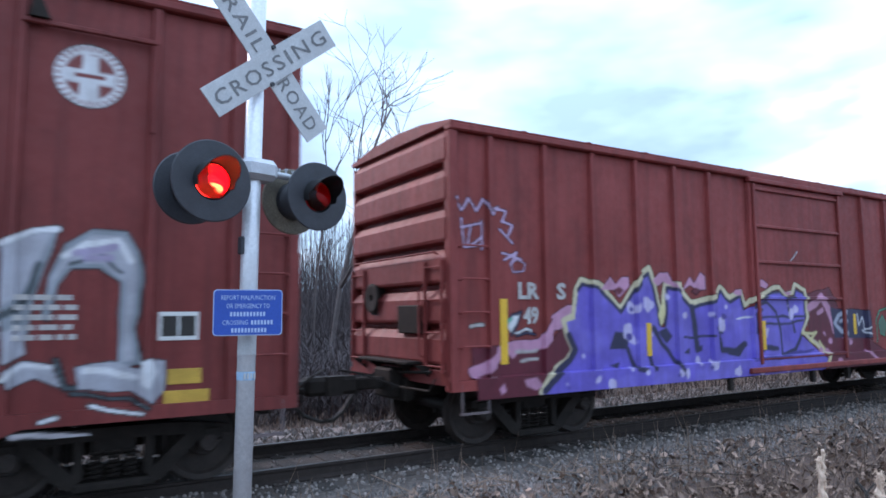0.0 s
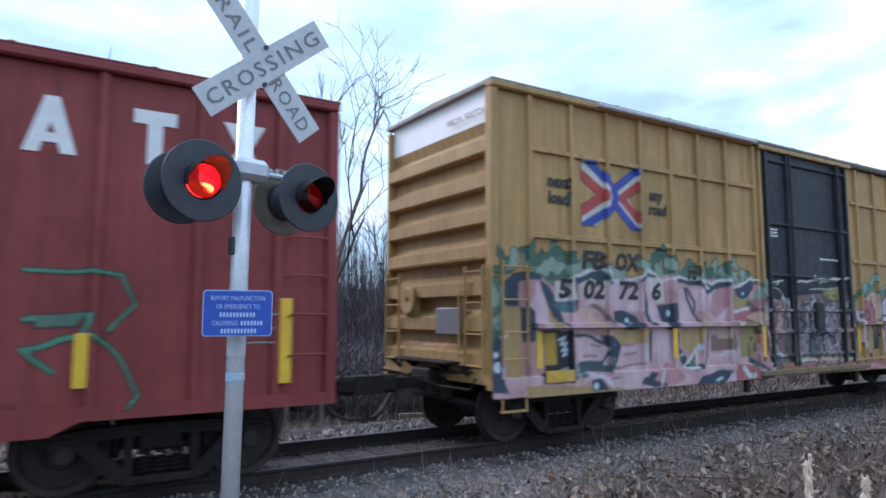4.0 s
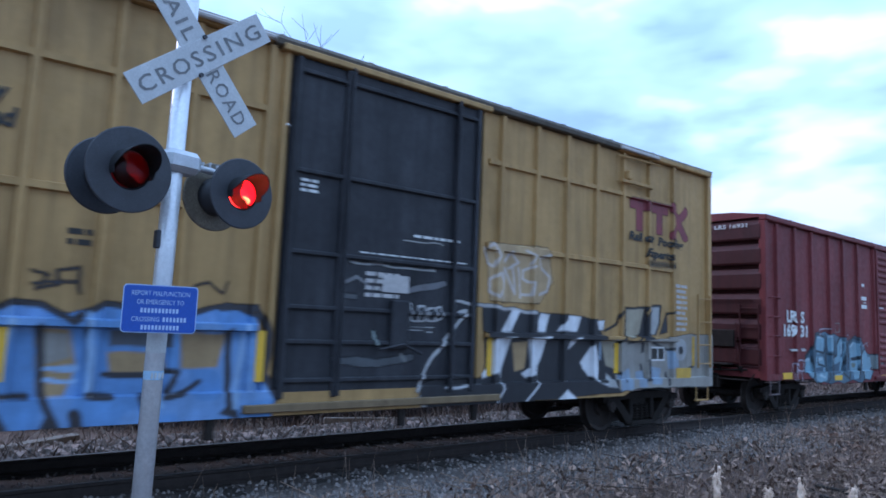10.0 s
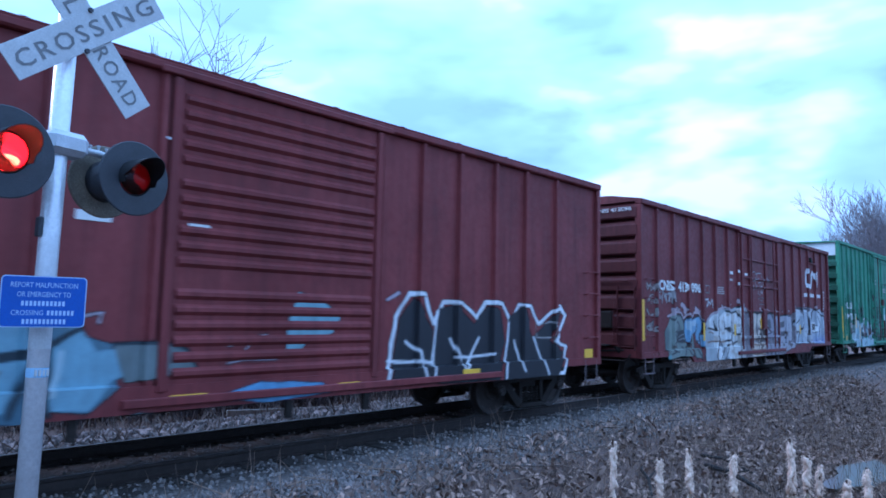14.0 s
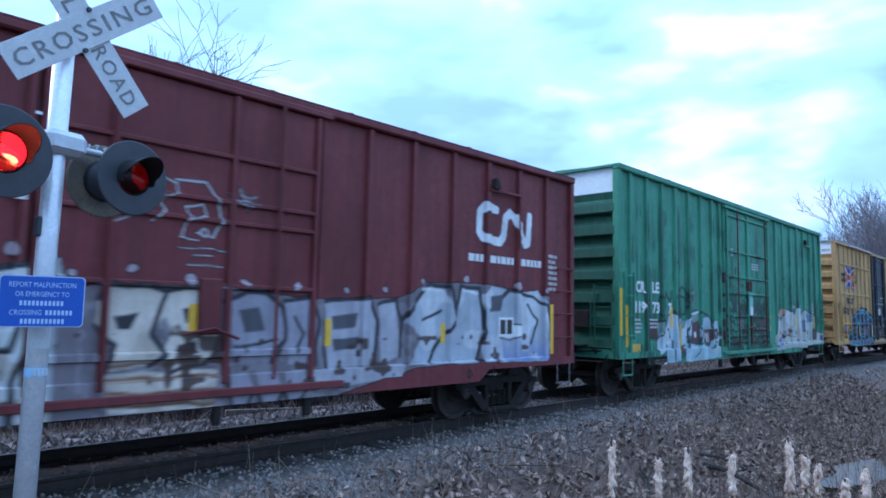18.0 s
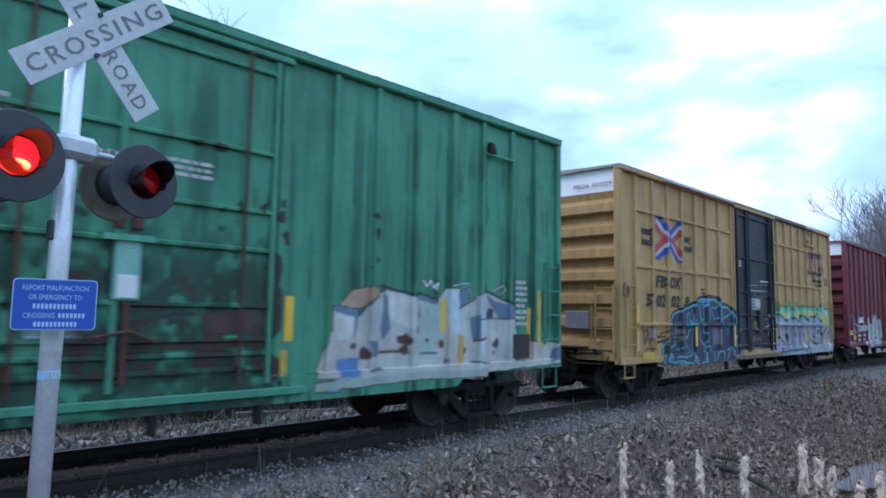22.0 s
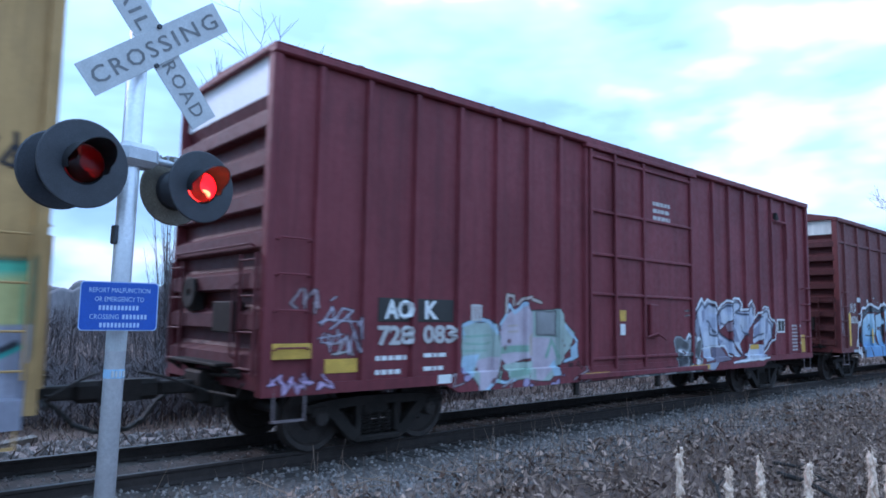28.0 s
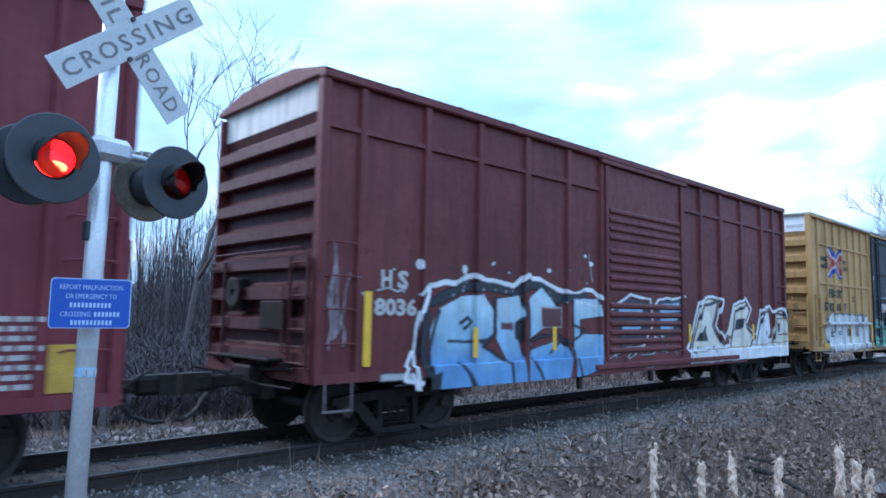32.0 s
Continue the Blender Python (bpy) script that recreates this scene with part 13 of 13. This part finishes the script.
def bare_tree(x, y, height, r, seed, stems=1, depth=5, label="bare leafless tree with fine dark twigs", spread=0.5, bole=0.33, thin=0.0095, reach=0.42, twig=None):
    rng = random.Random(seed)
    z = ground_z(x, y) - 0.05
    tree = thing("tree", pose(x, y, z), label, "tree")
    mb, tw = MB(), MB()
    for s in range(stems):
        a = rng.uniform(0, 6.28)
        d = (0.22 * math.cos(a) * (stems > 1), 0.22 * math.sin(a) * (stems > 1), 1)
        grow(mb, tw, (0.1 * s, 0, 0), d, height * bole, r, depth, rng, spread, 0.25, height * (1 - bole) * reach, thin)
    part("trunk", mb, twig or BARK, tree, "grey bark trunk and limbs", True)
    part("crown", tw, twig or TWIG, tree, "fine bare twigs")
    return tree


def polar(az, d):
    return d * math.sin(radians(az)), d * math.cos(radians(az))


bare_tree(*polar(22.2, 21), 12.8, 0.085, 4, 1, 5, spread=0.75, bole=0.50, reach=0.50)
bare_tree(*polar(21.0, 21.5), 9.8, 0.045, 9, 1, 4, spread=0.3, bole=0.62)
bare_tree(*polar(27.0, 22), 10.6, 0.055, 15, 1, 4, spread=0.6, bole=0.55)
bare_tree(*polar(3.4, 28), 10.0, 0.085, 31, 2, 5, spread=0.5, bole=0.3)
bare_tree(*polar(-1.5, 40), 6.5, 0.05, 27, 2, 4, spread=0.5, bole=0.3)
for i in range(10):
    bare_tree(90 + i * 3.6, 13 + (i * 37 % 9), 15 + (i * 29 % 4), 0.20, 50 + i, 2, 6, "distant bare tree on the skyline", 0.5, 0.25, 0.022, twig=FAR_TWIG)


def build_thicket():
    """The grey band of saplings and brush beyond the track."""
    rng = np.random.default_rng(4)
    items = []
    tri = np.array([(0, 1, 2, 3)])

    def sliver(p, q, w):
        d = q - p
        s = np.array([d[1], -d[0], 0]) if abs(d[0]) + abs(d[1]) > 1e-6 else np.array([1.0, 0, 0])
        s = np.array([0.9, -0.42, 0]) if abs(d[2]) > 2 * np.hypot(d[0], d[1]) else s / np.linalg.norm(s)
        items.append((np.array([p - s * w, p + s * w, q + s * w * 0.35, q - s * w * 0.35]), tri))

    for k in range(15000):
        az, dist = (rng.uniform(-20, 88), rng.uniform(20, 62)) if k % 3 else (rng.uniform(-12, 45), rng.uniform(15, 24))
        x, y = polar(az, dist)
        if y < 13.2:
            continue
        z = ground_z(x, y) - 0.1
        tall = 0.50 + 0.75 * smooth(17, 21, az)
        h = (rng.uniform(1.0, 4.6) if dist > 24 else rng.uniform(0.4, 1.9)) * tall * (0.75 + 0.6 * (noise.noise((x * 0.06, y * 0.06, 2.0)) + 0.3))
        p = np.array([x, y, z])
        lean = np.array([rng.normal(0, 0.20) * h, rng.normal(0, 0.12) * h, 0])
        m = p + lean * 0.3 + np.array([0, 0, h * 0.55])
        q = p + lean + np.array([0, 0, h])
        w = rng.uniform(0.008, 0.026)
        sliver(p, m, w)
        sliver(m, q, w * 0.6)
        for _ in range(9):
            k = rng.uniform(0.15, 0.98)
            b = p + (m - p) * k / 0.55 if k < 0.55 else m + (q - m) * (k - 0.55) / 0.45
            a, l = rng.uniform(0, 6.28), rng.uniform(0.3, 1.2) * (1.1 - 0.6 * k)
            sliver(b, b + np.array([l * 0.8 * math.cos(a), l * 0.8 * math.sin(a), l * rng.uniform(0.2, 0.8)]), w * 0.5)
    for _ in range(900):
        x, y = polar(rng.uniform(18.5, 34), rng.uniform(24, 46))
        p = np.array([x, y, ground_z(x, y) - 0.1])
        h = rng.uniform(3.5, 6.8)
        q = p + np.array([rng.normal(0, 0.5), rng.normal(0, 0.4), h])
        w = rng.uniform(0.012, 0.024)
        sliver(p, q, w)
        for _ in range(16):
            k = rng.uniform(0.2, 0.98)
            b = p + (q - p) * k
            a, l = rng.uniform(0, 6.28), rng.uniform(0.4, 1.5) * (1.15 - 0.7 * k)
            sliver(b, b + np.array([l * 0.6 * math.cos(a), l * 0.6 * math.sin(a), l * rng.uniform(0.4, 0.9)]), w * 0.42)
    tagged(new("thicket", scatter_mesh("thicket", THICKET, items)), "dense grey band of leafless saplings and brush", "thicket", kind="stuff")


build_thicket()


def build_far_woods():
    """A low wooded rise on the horizon."""
    g = Nodes("far_winter_woods")
    v = g.coords((1, 1, 0.25))
    col = g.mix(g.ramp(g.noise(v, 0.9, 6, 0.75), 0.35, 0.68), (0.085, 0.078, 0.084), (0.20, 0.176, 0.18))
    m = g.finish(col, 1.0)
    mb = MB()
    for az0, az1, d, h in ((-60, 72, 85, 6.2), (60, 86, 130, 8.0), (-70, 88, 240, 13.0)):
        n = int((az1 - az0) * 3)
        v, f = [], []
        for i in range(n + 1):
            a = az0 + (az1 - az0) * i / n
            x, y = polar(a, d)
            t = h * (0.75 + 0.35 * noise.noise((a * 0.11, d, 0.5)) + 0.22 * noise.noise((a * 0.9, d, 1.5)) + 0.12 * noise.noise((a * 3.1, d, 2.5)))
            x2, y2 = polar(a, d + 25)
            gz = ground_z(x, y) - 0.3
            v += [(x, y, gz), (x, y, gz + t * 0.8), (x2, y2, gz + t)]
        for i in range(n):
            for j in range(2):
                f.append((3 * i + j, 3 * i + 3 + j, 3 * i + 4 + j, 3 * i + 1 + j))
        mb.add(v, f)
    tagged(new("far_woods", mb.mesh("far_woods", m, True)), "low hazy line of far winter woods", "woods", kind="stuff")


build_far_woods()


# ---------- what moves ----------
def flash_turns(name, t):
    """The lamp's half turns up to t: even is lit, odd is dark."""
    period, lit = 1.285, 0.700
    k = (t - 5.556) / period
    on = (k - math.floor(k)) * period < lit
    return on if name == "right" else not on


def motions():
    for car, x0 in zip(CARS, [c.location.x for c in CARS]):
        walk(car, [(t, pose(x0 + rolled(0) - rolled(t), TRACK_Y, 0)) for t in range(0, 33, 1)])
    step = math.radians(80) * WHEEL_R
    far = rolled(32) - rolled(0)
    times, t, d = [0.0], 0.0, 0.0
    while d + step < far:
        d += step
        while rolled(t) - rolled(0) < d:
            t += 1 / FPS
        times.append(round(t * FPS) / FPS)
    if times[-1] < 32:
        times.append(32.0)
    for w, x, _ in ROLLING:
        walk(w, [(q, pose(x, 0, 0, 0, -math.degrees((rolled(q) - rolled(0)) / WHEEL_R), 0)) for q in times])
    for ob, name in FLASHERS:
        rows, turn, was = [], 0.0, None
        for i in range(0, 32 * FPS + 1):
            q = i / FPS
            lit = flash_turns(name, q)
            if was is None:
                turn = 0.0 if lit else 180.0
                rows.append((q, turn))
            elif lit != was:
                rows += [((i - 3) / FPS, turn), ((i - 2) / FPS, turn + 60), ((i - 1) / FPS, turn + 120), (q, turn + 180)]
                turn += 180
            was = lit
        rows = [r for r in rows if r[0] <= 32.0]
        if rows[-1][0] < 32:
            rows.append((32.0, turn))
        walk(ob, [(q, pose(0, 0, 0, 0, 0, a)) for q, a in rows])


motions()
